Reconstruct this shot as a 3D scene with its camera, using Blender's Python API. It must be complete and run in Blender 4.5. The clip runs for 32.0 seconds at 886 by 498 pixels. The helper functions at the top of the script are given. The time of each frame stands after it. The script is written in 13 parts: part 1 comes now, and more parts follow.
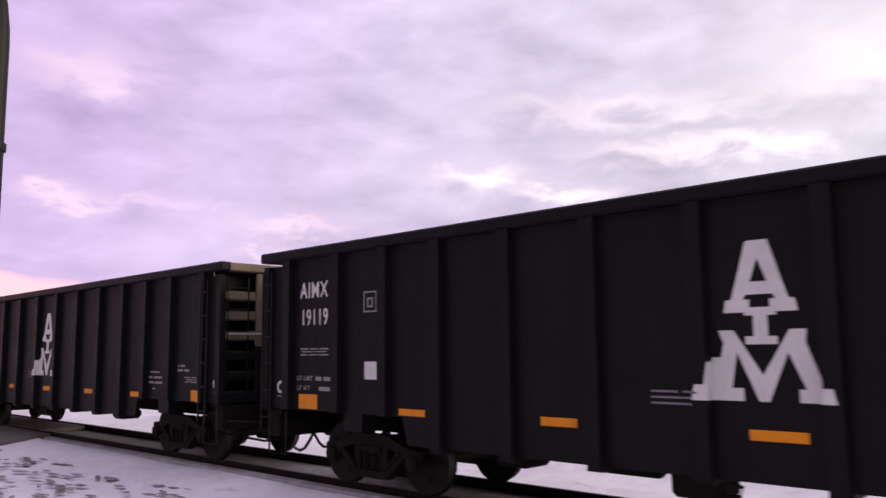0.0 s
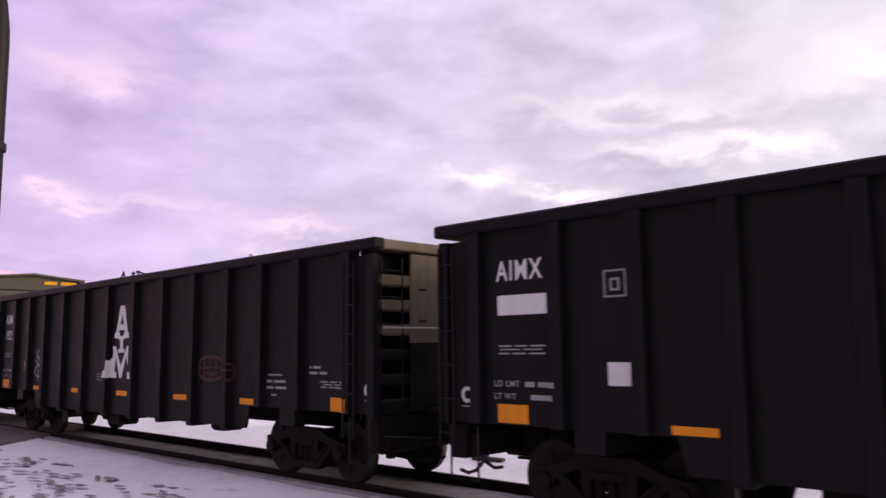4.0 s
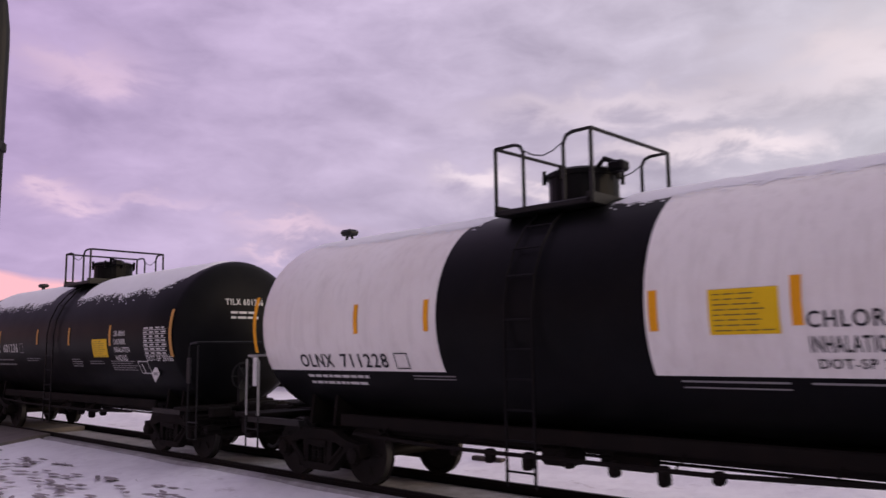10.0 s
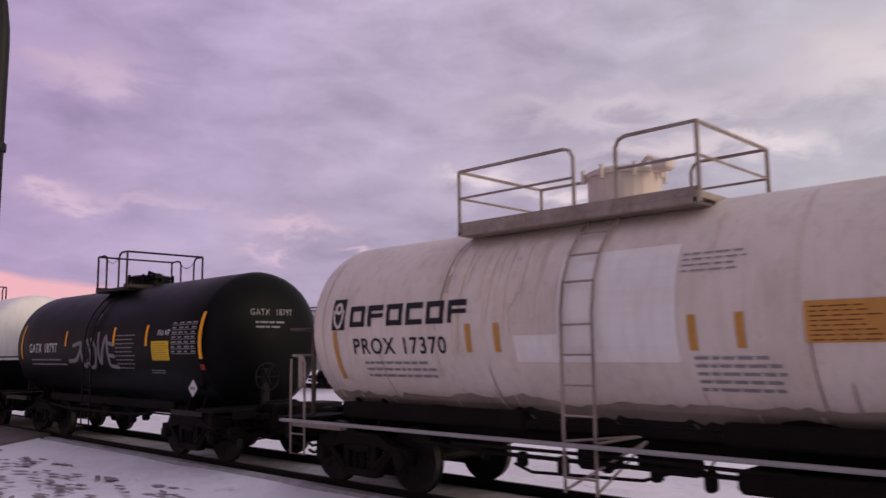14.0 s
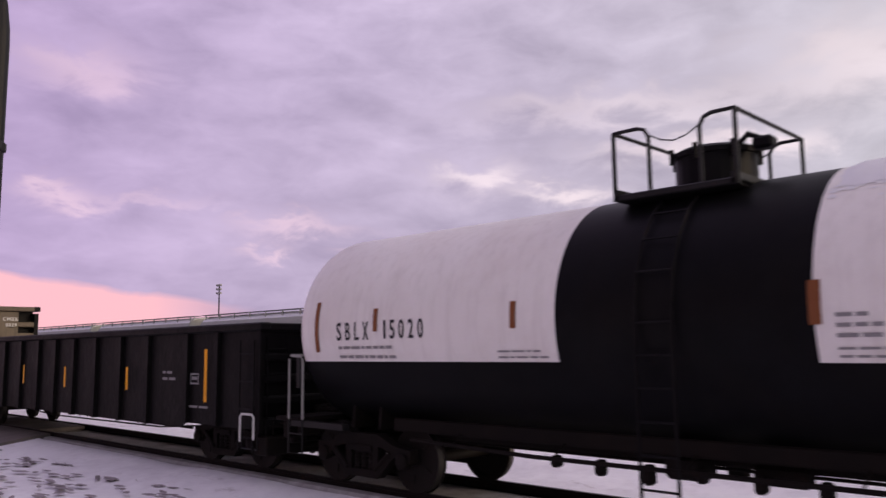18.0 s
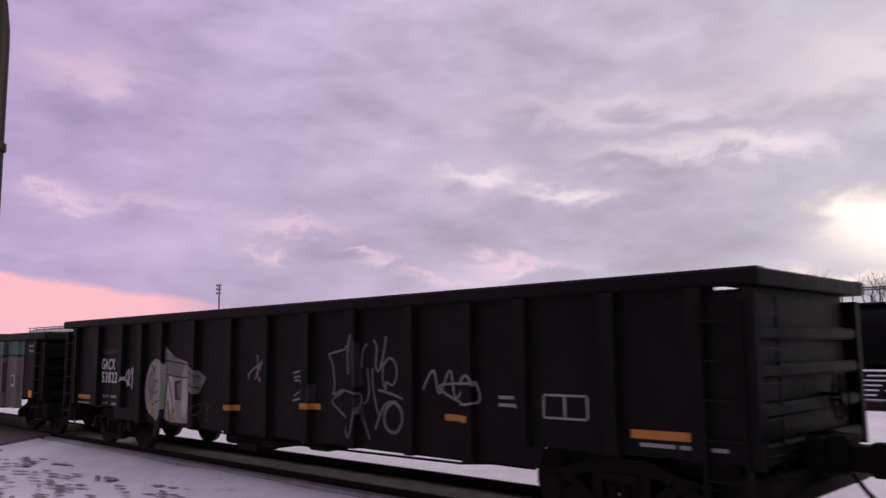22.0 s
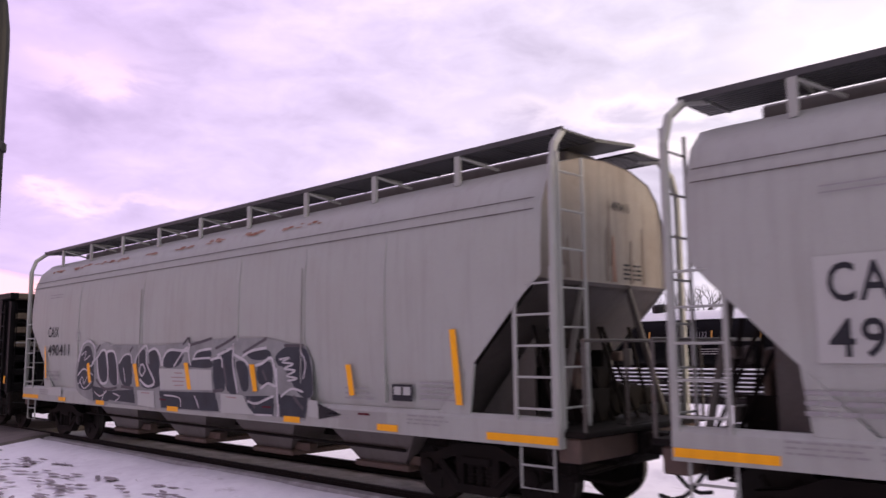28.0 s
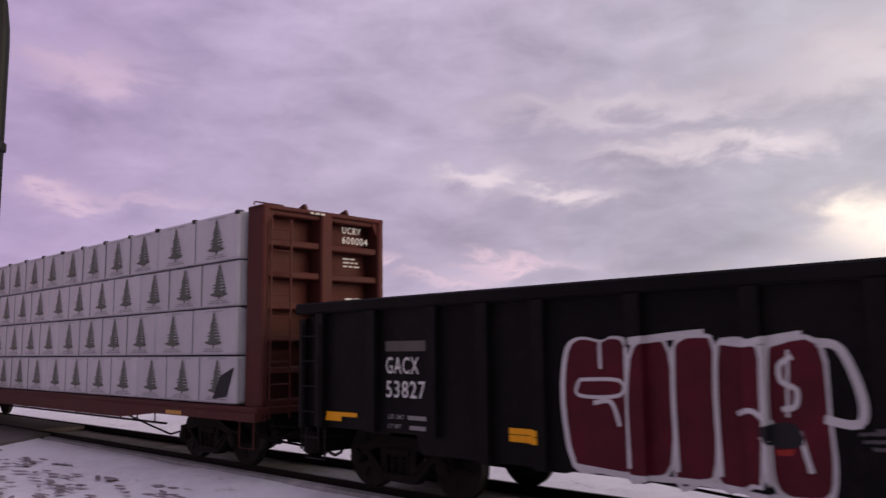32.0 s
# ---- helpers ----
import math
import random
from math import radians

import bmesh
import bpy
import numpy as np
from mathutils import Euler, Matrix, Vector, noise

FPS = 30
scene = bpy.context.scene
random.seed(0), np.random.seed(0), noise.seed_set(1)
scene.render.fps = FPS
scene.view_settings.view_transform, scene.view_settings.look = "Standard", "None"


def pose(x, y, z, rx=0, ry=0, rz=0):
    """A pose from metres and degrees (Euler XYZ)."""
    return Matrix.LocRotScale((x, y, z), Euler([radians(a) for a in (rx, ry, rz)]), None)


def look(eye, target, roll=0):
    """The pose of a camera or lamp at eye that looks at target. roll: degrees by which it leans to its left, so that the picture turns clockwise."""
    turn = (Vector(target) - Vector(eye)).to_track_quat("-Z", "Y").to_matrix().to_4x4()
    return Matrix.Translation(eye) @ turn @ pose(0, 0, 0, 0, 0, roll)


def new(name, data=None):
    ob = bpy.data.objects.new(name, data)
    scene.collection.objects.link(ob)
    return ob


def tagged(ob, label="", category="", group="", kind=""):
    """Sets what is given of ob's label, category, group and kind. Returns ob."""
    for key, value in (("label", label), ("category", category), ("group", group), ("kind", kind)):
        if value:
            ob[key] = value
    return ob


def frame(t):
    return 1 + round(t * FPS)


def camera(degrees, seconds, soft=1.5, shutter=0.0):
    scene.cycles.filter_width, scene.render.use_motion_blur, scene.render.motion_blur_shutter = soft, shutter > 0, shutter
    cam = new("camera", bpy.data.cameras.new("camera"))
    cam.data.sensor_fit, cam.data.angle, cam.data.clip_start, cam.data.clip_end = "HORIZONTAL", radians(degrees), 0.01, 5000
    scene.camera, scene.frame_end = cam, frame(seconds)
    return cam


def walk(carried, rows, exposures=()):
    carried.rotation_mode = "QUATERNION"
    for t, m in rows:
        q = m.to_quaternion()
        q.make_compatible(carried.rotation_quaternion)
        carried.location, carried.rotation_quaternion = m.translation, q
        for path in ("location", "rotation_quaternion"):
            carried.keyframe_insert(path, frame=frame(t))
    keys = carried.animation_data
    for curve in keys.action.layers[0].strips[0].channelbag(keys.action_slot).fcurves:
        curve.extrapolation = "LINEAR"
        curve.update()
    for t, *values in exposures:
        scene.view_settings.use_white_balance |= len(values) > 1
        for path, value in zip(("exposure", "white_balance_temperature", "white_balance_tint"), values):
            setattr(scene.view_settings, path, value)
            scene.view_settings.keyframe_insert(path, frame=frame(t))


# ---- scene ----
import itertools
from mathutils.geometry import tessellate_polygon

# camera on a tripod beside the line, looking up the track at about 44 degrees
EYE = Vector((0.0, 0.0, 2.02))
AHEAD = Vector((-6.89269, 7.13743, 1.24416))
cam = camera(57.95, 32.0, 1.5, 0.13)
STILL = look(EYE, EYE + AHEAD, -0.6795)
walk(cam, [(0, STILL), (32, STILL)],
     exposures=[(0, 0.87), (2, 0.92), (4.5, 0.84), (5, 0.92), (6, 1.2), (7, 1.3), (9, 1.25), (9.5, 0.55), (10, 0.4),
                (11, 0.54), (12, 0.66), (13, 0.62), (13.5, 0.2), (14, 0.18), (15, 0.49), (17.5, 0.15), (18, 0.42), (19, 0.05), (20, 0.32),
                (20.5, 0.85), (21, 0.95), (22, 0.35), (23, 0.12), (24, 0.05), (24.5, 0.17), (26.5, 0.95), (27, 0.95), (28, 1.08),
                (29, 1.0), (30, 1.0), (30.5, 0.9), (31, 0.55), (31.5, 0.08), (31.8, 0.1), (32, 0.22)])

TRACK_Y = 8.95  # centre line of the running track; rail top is z = 0
GROUND = -0.24


def travelled(t):
    """Metres that the train has gone at t seconds; it gathers speed from 9.7 to 12.1 m/s, with two small checks near the end."""
    x = (t - 16) / 16
    checks = 0.13 * min(1.0, max(0.0, (t - 31.0) / 0.2)) + 0.40 * min(1.0, max(0.0, (t - 31.6) / 0.1))
    return 10.91320 * t + 9.32896 * x * x - 0.27440 * x ** 3 + 0.03127 * x ** 4 - checks


# ---- sky and light ----
def node(tree, kind, **values):
    n = tree.nodes.new(kind)
    for key, value in values.items():
        if key in n.inputs:
            n.inputs[key].default_value = value
    return n


class Nodes:
    """Short hand for math on a node tree."""

    def __init__(self, tree):
        self.t = tree

    def put(self, socket, value):
        if isinstance(value, bpy.types.NodeSocket):
            self.t.links.new(value, socket)
        else:
            socket.default_value = value

    def math(self, op, a, b=0.0, c=0.0, clamp=False):
        n = self.t.nodes.new("ShaderNodeMath")
        n.operation, n.use_clamp = op, clamp
        for i, v in enumerate((a, b, c)):
            self.put(n.inputs[i], v)
        return n.outputs[0]

    def mix(self, f, a, b, blend="MIX"):
        n = self.t.nodes.new("ShaderNodeMix")
        n.data_type, n.blend_type = "RGBA", blend
        self.put(n.inputs[0], f)
        self.put(n.inputs[6], a)
        self.put(n.inputs[7], b)
        return n.outputs[2]

    def ramp(self, f, *stops):
        n = self.t.nodes.new("ShaderNodeValToRGB")
        self.put(n.inputs[0], f)
        e = n.color_ramp.elements
        while len(e) < len(stops):
            e.new(0.5)
        for el, (p, c) in zip(e, stops):
            el.position = p
            el.color = c if len(c) == 4 else (*c, 1)
        return n.outputs[0]

    def noise(self, vec, scale, detail=4.0, rough=0.5, dist=0.0):
        n = self.t.nodes.new("ShaderNodeTexNoise")
        if vec is not None:
            self.put(n.inputs["Vector"], vec)
        n.inputs["Scale"].default_value = scale
        n.inputs["Detail"].default_value = detail
        n.inputs["Roughness"].default_value = rough
        n.inputs["Distortion"].default_value = dist
        return n.outputs["Fac"]

    def mapping(self, vec, scale, loc=(0, 0, 0)):
        n = self.t.nodes.new("ShaderNodeMapping")
        self.put(n.inputs["Vector"], vec)
        n.inputs["Scale"].default_value = scale
        n.inputs["Location"].default_value = loc
        return n.outputs[0]

    def combine(self, x, y, z):
        n = self.t.nodes.new("ShaderNodeCombineXYZ")
        for i, v in enumerate((x, y, z)):
            self.put(n.inputs[i], v)
        return n.outputs[0]


SUN_AZ, SUN_EL = -70.0, 11.0  # degrees to the left of the +y axis, and up
world = bpy.data.worlds.new("overcast_dusk")
scene.world = world
world.use_nodes = True
wt = world.node_tree
wt.nodes.clear()
N = Nodes(wt)
coord = wt.nodes.new("ShaderNodeTexCoord")
split = wt.nodes.new("ShaderNodeSeparateXYZ")
wt.links.new(coord.outputs["Generated"], split.inputs[0])
sx, sy, sz = split.outputs
AZ = N.math("MULTIPLY", N.math("ARCTAN2", N.math("MULTIPLY", sx, -1.0), sy), 57.2958)
EL = N.math("MULTIPLY", N.math("ARCSINE", sz), 57.2958)
# cloud deck: the direction met with a flat layer, so that the clouds crowd together towards the horizon
high = N.math("ADD", N.math("MAXIMUM", sz, 0.0), 0.13)
deck = N.combine(N.math("DIVIDE", sx, high), N.math("DIVIDE", sy, high), 0.0)
bank = N.combine(N.math("MULTIPLY", AZ, 0.085), N.math("MULTIPLY", EL, 0.19), 0.0)
big = N.noise(N.mapping(bank, (1.0, 1.0, 1.0), (3.1, 1.7, 0.0)), 1.0, 4.0, 0.5, 0.4)
fine = N.noise(N.mapping(bank, (1.0, 1.0, 1.0), (7.3, 0.4, 2.0)), 2.6, 6.0, 0.55, 0.3)
broad = N.noise(N.mapping(deck, (1.0, 1.0, 1.0), (2.3, 5.4, 1.0)), 0.9, 3.0, 0.5)
cover = N.math("ADD", N.math("ADD", N.math("MULTIPLY", big, 0.33), N.math("MULTIPLY", fine, 0.37)), N.math("MULTIPLY", broad, 0.3))
side = N.math("DIVIDE", N.math("SUBTRACT", AZ, 12.0), 62.0, clamp=True)  # 0 at the right of the view, 1 at the left
dark = N.mix(side, (0.345, 0.320, 0.368, 1), (0.315, 0.232, 0.395, 1))
pale = N.mix(side, (0.545, 0.512, 0.575, 1), (0.485, 0.36, 0.575, 1))
cloud = N.mix(N.ramp(cover, (0.36, (0, 0, 0)), (0.64, (1, 1, 1))), dark, pale)


def blob(az, el, wa, we, power=1.0):
    """A soft ragged patch of brighter cloud round a direction."""
    wob = N.math("MULTIPLY", N.math("SUBTRACT", fine, 0.5), 5.5)
    a = N.math("DIVIDE", N.math("ADD", N.math("SUBTRACT", AZ, az), N.math("MULTIPLY", wob, 1.6)), wa)
    e = N.math("DIVIDE", N.math("ADD", N.math("SUBTRACT", EL, el), wob), we)
    d = N.math("ADD", N.math("MULTIPLY", a, a), N.math("MULTIPLY", e, e))
    return N.math("MULTIPLY", N.math("EXPONENT", N.math("MULTIPLY", d, -1.0)), power)


def lay(base, f, colour):
    return N.mix(N.math("MINIMUM", f, 1.0), base, colour)


ROSE, CREAM = (0.80, 0.57, 0.66, 1), (0.93, 0.78, 0.80, 1)
for az, el, wa, we, power, tone in ((70.4, 10.4, 1.8, 0.6, 0.5, ROSE), (65.0, 10.2, 4.0, 0.4, 0.25, ROSE),
                                    (41.2, 12.3, 2.8, 0.9, 0.55, CREAM), (35.2, 11.0, 3.0, 0.6, 0.6, CREAM),
                                    (39.3, 6.0, 3.8, 0.45, 0.7, ROSE), (44.0, 5.2, 2.5, 0.4, 0.5, ROSE),
                                    (54.6, 8.7, 3.4, 0.6, 0.5, ROSE), (57.0, 7.2, 1.6, 0.4, 0.5, ROSE),
                                    (48.6, 6.5, 1.6, 0.35, 0.5, ROSE), (27.5, 13.5, 5.0, 0.8, 0.45, CREAM),
                                    (21.0, 13.5, 3.0, 0.7, 0.5, CREAM), (30.0, 16.5, 9.0, 1.0, 0.3, CREAM),
                                    (15.0, 18.0, 6.0, 2.5, 0.45, CREAM), (69.0, 18.5, 3.5, 1.2, 0.4, ROSE)):
    cloud = lay(cloud, blob(az, el, wa, we, power), tone)
# the rose strip low on the left and the cream break low on the right
strip = N.math("MULTIPLY", N.math("DIVIDE", N.math("SUBTRACT", AZ, 57.0), 7.0, clamp=True),
               N.math("DIVIDE", N.math("SUBTRACT", N.math("ADD", N.math("MULTIPLY", N.math("SUBTRACT", AZ, 60.0), 0.14), 3.5),
                                       N.math("ADD", EL, N.math("MULTIPLY", N.math("SUBTRACT", fine, 0.5), 1.2))), 0.5, clamp=True))
cloud = lay(cloud, strip, (0.80, 0.42, 0.48, 1))
cloud = lay(cloud, blob(14.0, 7.3, 4.0, 1.8, 1.0), (1.15, 0.98, 0.86, 1))
cloud = lay(cloud, blob(17.5, 4.2, 5.5, 0.9, 0.75), (1.0, 0.83, 0.74, 1))


def lobe(az, el, wa, we):
    a = N.math("DIVIDE", N.math("SUBTRACT", AZ, az), wa)
    e = N.math("DIVIDE", N.math("SUBTRACT", EL, el), we)
    return N.math("EXPONENT", N.math("MULTIPLY", N.math("ADD", N.math("MULTIPLY", a, a), N.math("MULTIPLY", e, e)), -1.0))


# the deck is thinner overhead, darker away from the sunset, and the sun sits behind it to the right
away = N.math("SUBTRACT", N.math("ADD", N.math("MULTIPLY", sx, -0.8), N.math("MULTIPLY", sy, -0.6)), 0.62, clamp=True)
back = N.math("ADD", N.math("MULTIPLY", N.math("ADD", N.math("MULTIPLY", sy, -1.0), 0.1), 0.45, clamp=True), N.math("MULTIPLY", away, 0.9))
back = N.math("MINIMUM", back, 0.66)
over = N.math("MULTIPLY", N.math("SUBTRACT", sz, 0.45), 0.5, clamp=True)
gain = N.math("ADD", N.math("SUBTRACT", 1.0, back), N.math("ADD", over, N.math("MULTIPLY", lobe(46.0, 24.0, 15.0, 9.0), 0.15)))
bright = N.mix(1.0, cloud, N.combine(gain, gain, gain), "MULTIPLY")
glow = N.math("MULTIPLY", lobe(SUN_AZ + 4.0, 12.0, 26.0, 14.0), 1.3)
bright = N.mix(1.0, bright, N.mix(1.0, (1.0, 0.79, 0.58, 1), N.combine(glow, glow, glow), "MULTIPLY"), "ADD")
sky = wt.nodes.new("ShaderNodeTexSky")
sky.sky_type, sky.sun_disc = "NISHITA", False
sky.sun_elevation, sky.sun_rotation = radians(SUN_EL), radians(-SUN_AZ)
bg_clear = wt.nodes.new("ShaderNodeBackground")
wt.links.new(sky.outputs[0], bg_clear.inputs[0])
bg_clear.inputs[1].default_value = 0.05
bg_cloud = wt.nodes.new("ShaderNodeBackground")
wt.links.new(bright, bg_cloud.inputs[0])
bg_cloud.inputs[1].default_value = 1.0
both = wt.nodes.new("ShaderNodeMixShader")
both.inputs[0].default_value = 0.94
wt.links.new(bg_clear.outputs[0], both.inputs[1])
wt.links.new(bg_cloud.outputs[0], both.inputs[2])
out = wt.nodes.new("ShaderNodeOutputWorld")
wt.links.new(both.outputs[0], out.inputs[0])

sun = new("sun", bpy.data.lights.new("sun", "SUN"))
sun.data.energy, sun.data.angle, sun.data.color = 1.1, radians(36), (1.0, 0.76, 0.54)
a, e = radians(-SUN_AZ), radians(SUN_EL)
sun.matrix_world = look((0, 0, 30), Vector((0, 0, 30)) - Vector((math.sin(a) * math.cos(e), math.cos(a) * math.cos(e), math.sin(e))))


# ---- materials ----
def material(name, colour, rough=0.6, metal=0.0, vary=0.25, streak=0.25, dirt=None, dirt_amount=0.0, scale=1.0,
             bump=0.12, rust=0.0, random=0.0, spec=0.5, dent=0.0):
    """A worn surface: blotches and fine grain, vertical streaks, dirt in patches, rust spots, light relief."""
    m = bpy.data.materials.new(name)
    m.use_nodes = True
    t = m.node_tree
    b = t.nodes["Principled BSDF"]
    n = Nodes(t)
    tc = t.nodes.new("ShaderNodeTexCoord").outputs["Object"]
    blot = n.noise(tc, 1.3 * scale, 5.0, 0.6)
    grain = n.noise(tc, 38.0 * scale, 3.0, 0.6)
    run = n.noise(n.mapping(tc, (5.0, 5.0, 0.35)), 1.6 * scale, 4.0, 0.55)
    f = n.math("ADD", n.math("MULTIPLY", blot, 0.6), n.math("MULTIPLY", grain, 0.4))
    lo = tuple(c * (1 - vary) for c in colour)
    hi = tuple(min(1, c * (1 + vary)) for c in colour)
    col = n.ramp(f, (0.3, lo), (0.7, hi))
    if streak:
        col = n.mix(n.math("MULTIPLY", n.ramp(run, (0.48, (0, 0, 0)), (0.72, (1, 1, 1))), streak), col,
                    (*(c * 0.45 for c in (dirt or colour)), 1))
    if dirt_amount:
        patch = n.ramp(n.noise(tc, 0.8 * scale, 6.0, 0.65), (0.45, (0, 0, 0)), (0.7, (1, 1, 1)))
        col = n.mix(n.math("MULTIPLY", patch, dirt_amount), col, (*dirt, 1))
    if rust:
        spots = n.ramp(n.noise(tc, 4.5 * scale, 7.0, 0.7), (0.60, (0, 0, 0)), (0.68, (1, 1, 1)))
        col = n.mix(n.math("MULTIPLY", spots, rust), col, (0.11, 0.042, 0.022, 1))
    if random:
        info = t.nodes.new("ShaderNodeObjectInfo")
        k = n.math("ADD", 1.0 - random, n.math("MULTIPLY", info.outputs["Random"], 2 * random))
        col = n.mix(1.0, col, n.combine(k, k, k), "MULTIPLY")
    n.put(b.inputs["Base Color"], col)
    n.put(b.inputs["Roughness"], n.math("ADD", rough - 0.1, n.math("MULTIPLY", blot, 0.2), clamp=True))
    b.inputs["Metallic"].default_value = metal
    b.inputs["Specular IOR Level"].default_value = spec
    if bump:
        k = t.nodes.new("ShaderNodeBump")
        k.inputs["Strength"].default_value = bump
        k.inputs["Distance"].default_value = 0.02 + dent
        n.put(k.inputs["Height"], n.math("ADD", blot, n.math("MULTIPLY", grain, 0.3 if not dent else 0.05)))
        t.links.new(k.outputs[0], b.inputs["Normal"])
    return m


DUST = (0.16, 0.135, 0.12)
BLACK = material("black_car_paint", (0.0078, 0.0076, 0.0086), 0.45, dirt=(0.013, 0.011, 0.0105), dirt_amount=0.35, rust=0.04, spec=0.085, bump=0.5, dent=0.06)
SOOT = material("black_worn_paint", (0.0058, 0.0054, 0.0060), 0.48, dirt=(0.0165, 0.0145, 0.014), dirt_amount=0.45, rust=0.06, streak=0.3, spec=0.075, bump=0.5, dent=0.06)
TANKBLACK = material("black_tank_paint", (0.0060, 0.0060, 0.0070), 0.40, vary=0.35, streak=0.3, dirt=(0.0125, 0.011, 0.010), dirt_amount=0.4, bump=0.03, spec=0.055)
TANKWHITE = material("white_tank_paint", (0.84, 0.81, 0.78), 0.42, vary=0.04, streak=0.13, dirt=(0.58, 0.49, 0.42), dirt_amount=0.26, bump=0.015)
OLDWHITE = material("weathered_white_paint", (0.72, 0.635, 0.565), 0.5, vary=0.08, streak=0.16, dirt=(0.40, 0.30, 0.23), dirt_amount=0.35, rust=0.14, bump=0.02)
BOXGREY = material("faded_grey_boxcar_paint", (0.040, 0.039, 0.043), 0.5, dirt=(0.055, 0.046, 0.04), dirt_amount=0.35, rust=0.12, spec=0.25, bump=0.5, dent=0.06)
BOXBROWN = material("faded_brown_boxcar_paint", (0.040, 0.033, 0.034), 0.52, vary=0.4, streak=0.4, dirt=(0.062, 0.045, 0.038), dirt_amount=0.55, rust=0.35, spec=0.25, bump=0.5, dent=0.06)
BOXROOF = material("galvanised_roof", (0.035, 0.028, 0.027), 0.55, metal=0.2, dirt=(0.12, 0.08, 0.06), dirt_amount=0.4, rust=0.3)
NAVY = material("navy_paint_patch", (0.017, 0.020, 0.048), 0.55, vary=0.2, spec=0.15)
DOORBLUE = material("blue_grey_door_paint", (0.046, 0.069, 0.108), 0.5, dirt=(0.055, 0.055, 0.06), dirt_amount=0.4, rust=0.22, streak=0.3)
DOORRUST = material("rusted_door_paint", (0.135, 0.078, 0.050), 0.65, vary=0.3, dirt=(0.085, 0.080, 0.082), dirt_amount=0.55, rust=0.7)
DOORSMEAR = material("blue_grey_smeared_door_paint", (0.085, 0.095, 0.108), 0.65, vary=0.35, dirt=(0.12, 0.075, 0.05), dirt_amount=0.6, rust=0.4)
HOPPER = material("grey_hopper_paint", (0.315, 0.325, 0.305), 0.52, vary=0.05, streak=0.16, dirt=(0.26, 0.23, 0.20), dirt_amount=0.25, rust=0.06, bump=0.04)
HOPEND = material("tan_grey_end_paint", (0.245, 0.22, 0.19), 0.6, vary=0.15, streak=0.35, dirt=(0.15, 0.11, 0.085), dirt_amount=0.55, rust=0.2, bump=0.04)
# dusty tan that also holds the warm light on the upper end
BOXENDTAN = material("dusty_tan_boxcar_end_lit", (0.036, 0.029, 0.024), 0.5, vary=0.3, streak=0.4, dirt=(0.03, 0.022, 0.017), dirt_amount=0.5, rust=0.3, spec=0.35, bump=0.1)
BOXEND = material("grimy_boxcar_end_paint", (0.0075, 0.006, 0.0055), 0.5, vary=0.25, streak=0.2, dirt=(0.017, 0.013, 0.011), dirt_amount=0.4, rust=0.12, spec=0.12, bump=0.1)
HOPEND2 = material("brown_stained_end_paint", (0.15, 0.12, 0.095), 0.65, vary=0.3, streak=0.4, bump=0.0)
# darker copy of the hopper grey: underside shade in the colour, plus rust
HOPSHADE = material("shaded_hopper_grey", (0.09, 0.08, 0.072), 0.6, dirt=(0.055, 0.04, 0.03), dirt_amount=0.5, rust=0.3)
HOPPER2 = material("darker_grey_hopper_paint", (0.275, 0.278, 0.262), 0.55, vary=0.06, streak=0.15, dirt=(0.2, 0.17, 0.15), dirt_amount=0.3, bump=0.03)
HOPPER3 = material("dulled_grey_hopper_paint", (0.288, 0.295, 0.277), 0.55, vary=0.05, streak=0.16, dirt=(0.22, 0.2, 0.17), dirt_amount=0.25, bump=0.03)
HOPPATCH = material("paler_grey_repaint", (0.365, 0.37, 0.355), 0.5, vary=0.04, streak=0.1, bump=0.03)
MINERAL = material("oxide_red_paint", (0.074, 0.015, 0.013), 0.65, spec=0.25, dirt=(0.075, 0.034, 0.025), dirt_amount=0.5, rust=0.3)
CAST = material("cast_truck_steel", (0.0085, 0.0068, 0.0062), 0.75, dirt=(0.016, 0.011, 0.009), dirt_amount=0.5, rust=0.08, scale=2.0, spec=0.1)
WHEEL = material("wheel_steel", (0.011, 0.009, 0.008), 0.65, dirt=(0.018, 0.013, 0.010), dirt_amount=0.4, rust=0.08, scale=2.0, spec=0.14)
BRIGHT = material("polished_tread_steel", (0.085, 0.08, 0.078), 0.6, metal=1.0, vary=0.3, streak=0.0, bump=0.0)
RAILSTEEL = material("rusty_rail_steel", (0.011, 0.0085, 0.008), 0.7, rust=0.2, scale=2.0, spec=0.15)
IRON = material("black_iron", (0.008, 0.0076, 0.008), 0.5, rust=0.06, scale=2.0, spec=0.25)
PALEIRON = material("pale_painted_iron", (0.33, 0.27, 0.235), 0.6, vary=0.25, dirt=(0.13, 0.07, 0.045), dirt_amount=0.6, rust=0.7, scale=2.0)
RUSTBEAM = material("rust_brown_beam", (0.10, 0.065, 0.05), 0.75, vary=0.35, dirt=(0.045, 0.03, 0.025), dirt_amount=0.6, rust=0.5, scale=2.0)
GREYIRON = material("grey_painted_iron", (0.30, 0.29, 0.28), 0.55, rust=0.15, scale=2.0)
GRATING = material("galvanised_grating", (0.06, 0.06, 0.062), 0.5, metal=0.4, rust=0.05)
RUBBER = material("hose_rubber", (0.015, 0.015, 0.015), 0.8, streak=0.0)
AMBER = material("amber_reflective_sheet", (0.85, 0.37, 0.012), 0.45, vary=0.08, streak=0.12, dirt=(0.4, 0.2, 0.05), bump=0.0, spec=0.15)
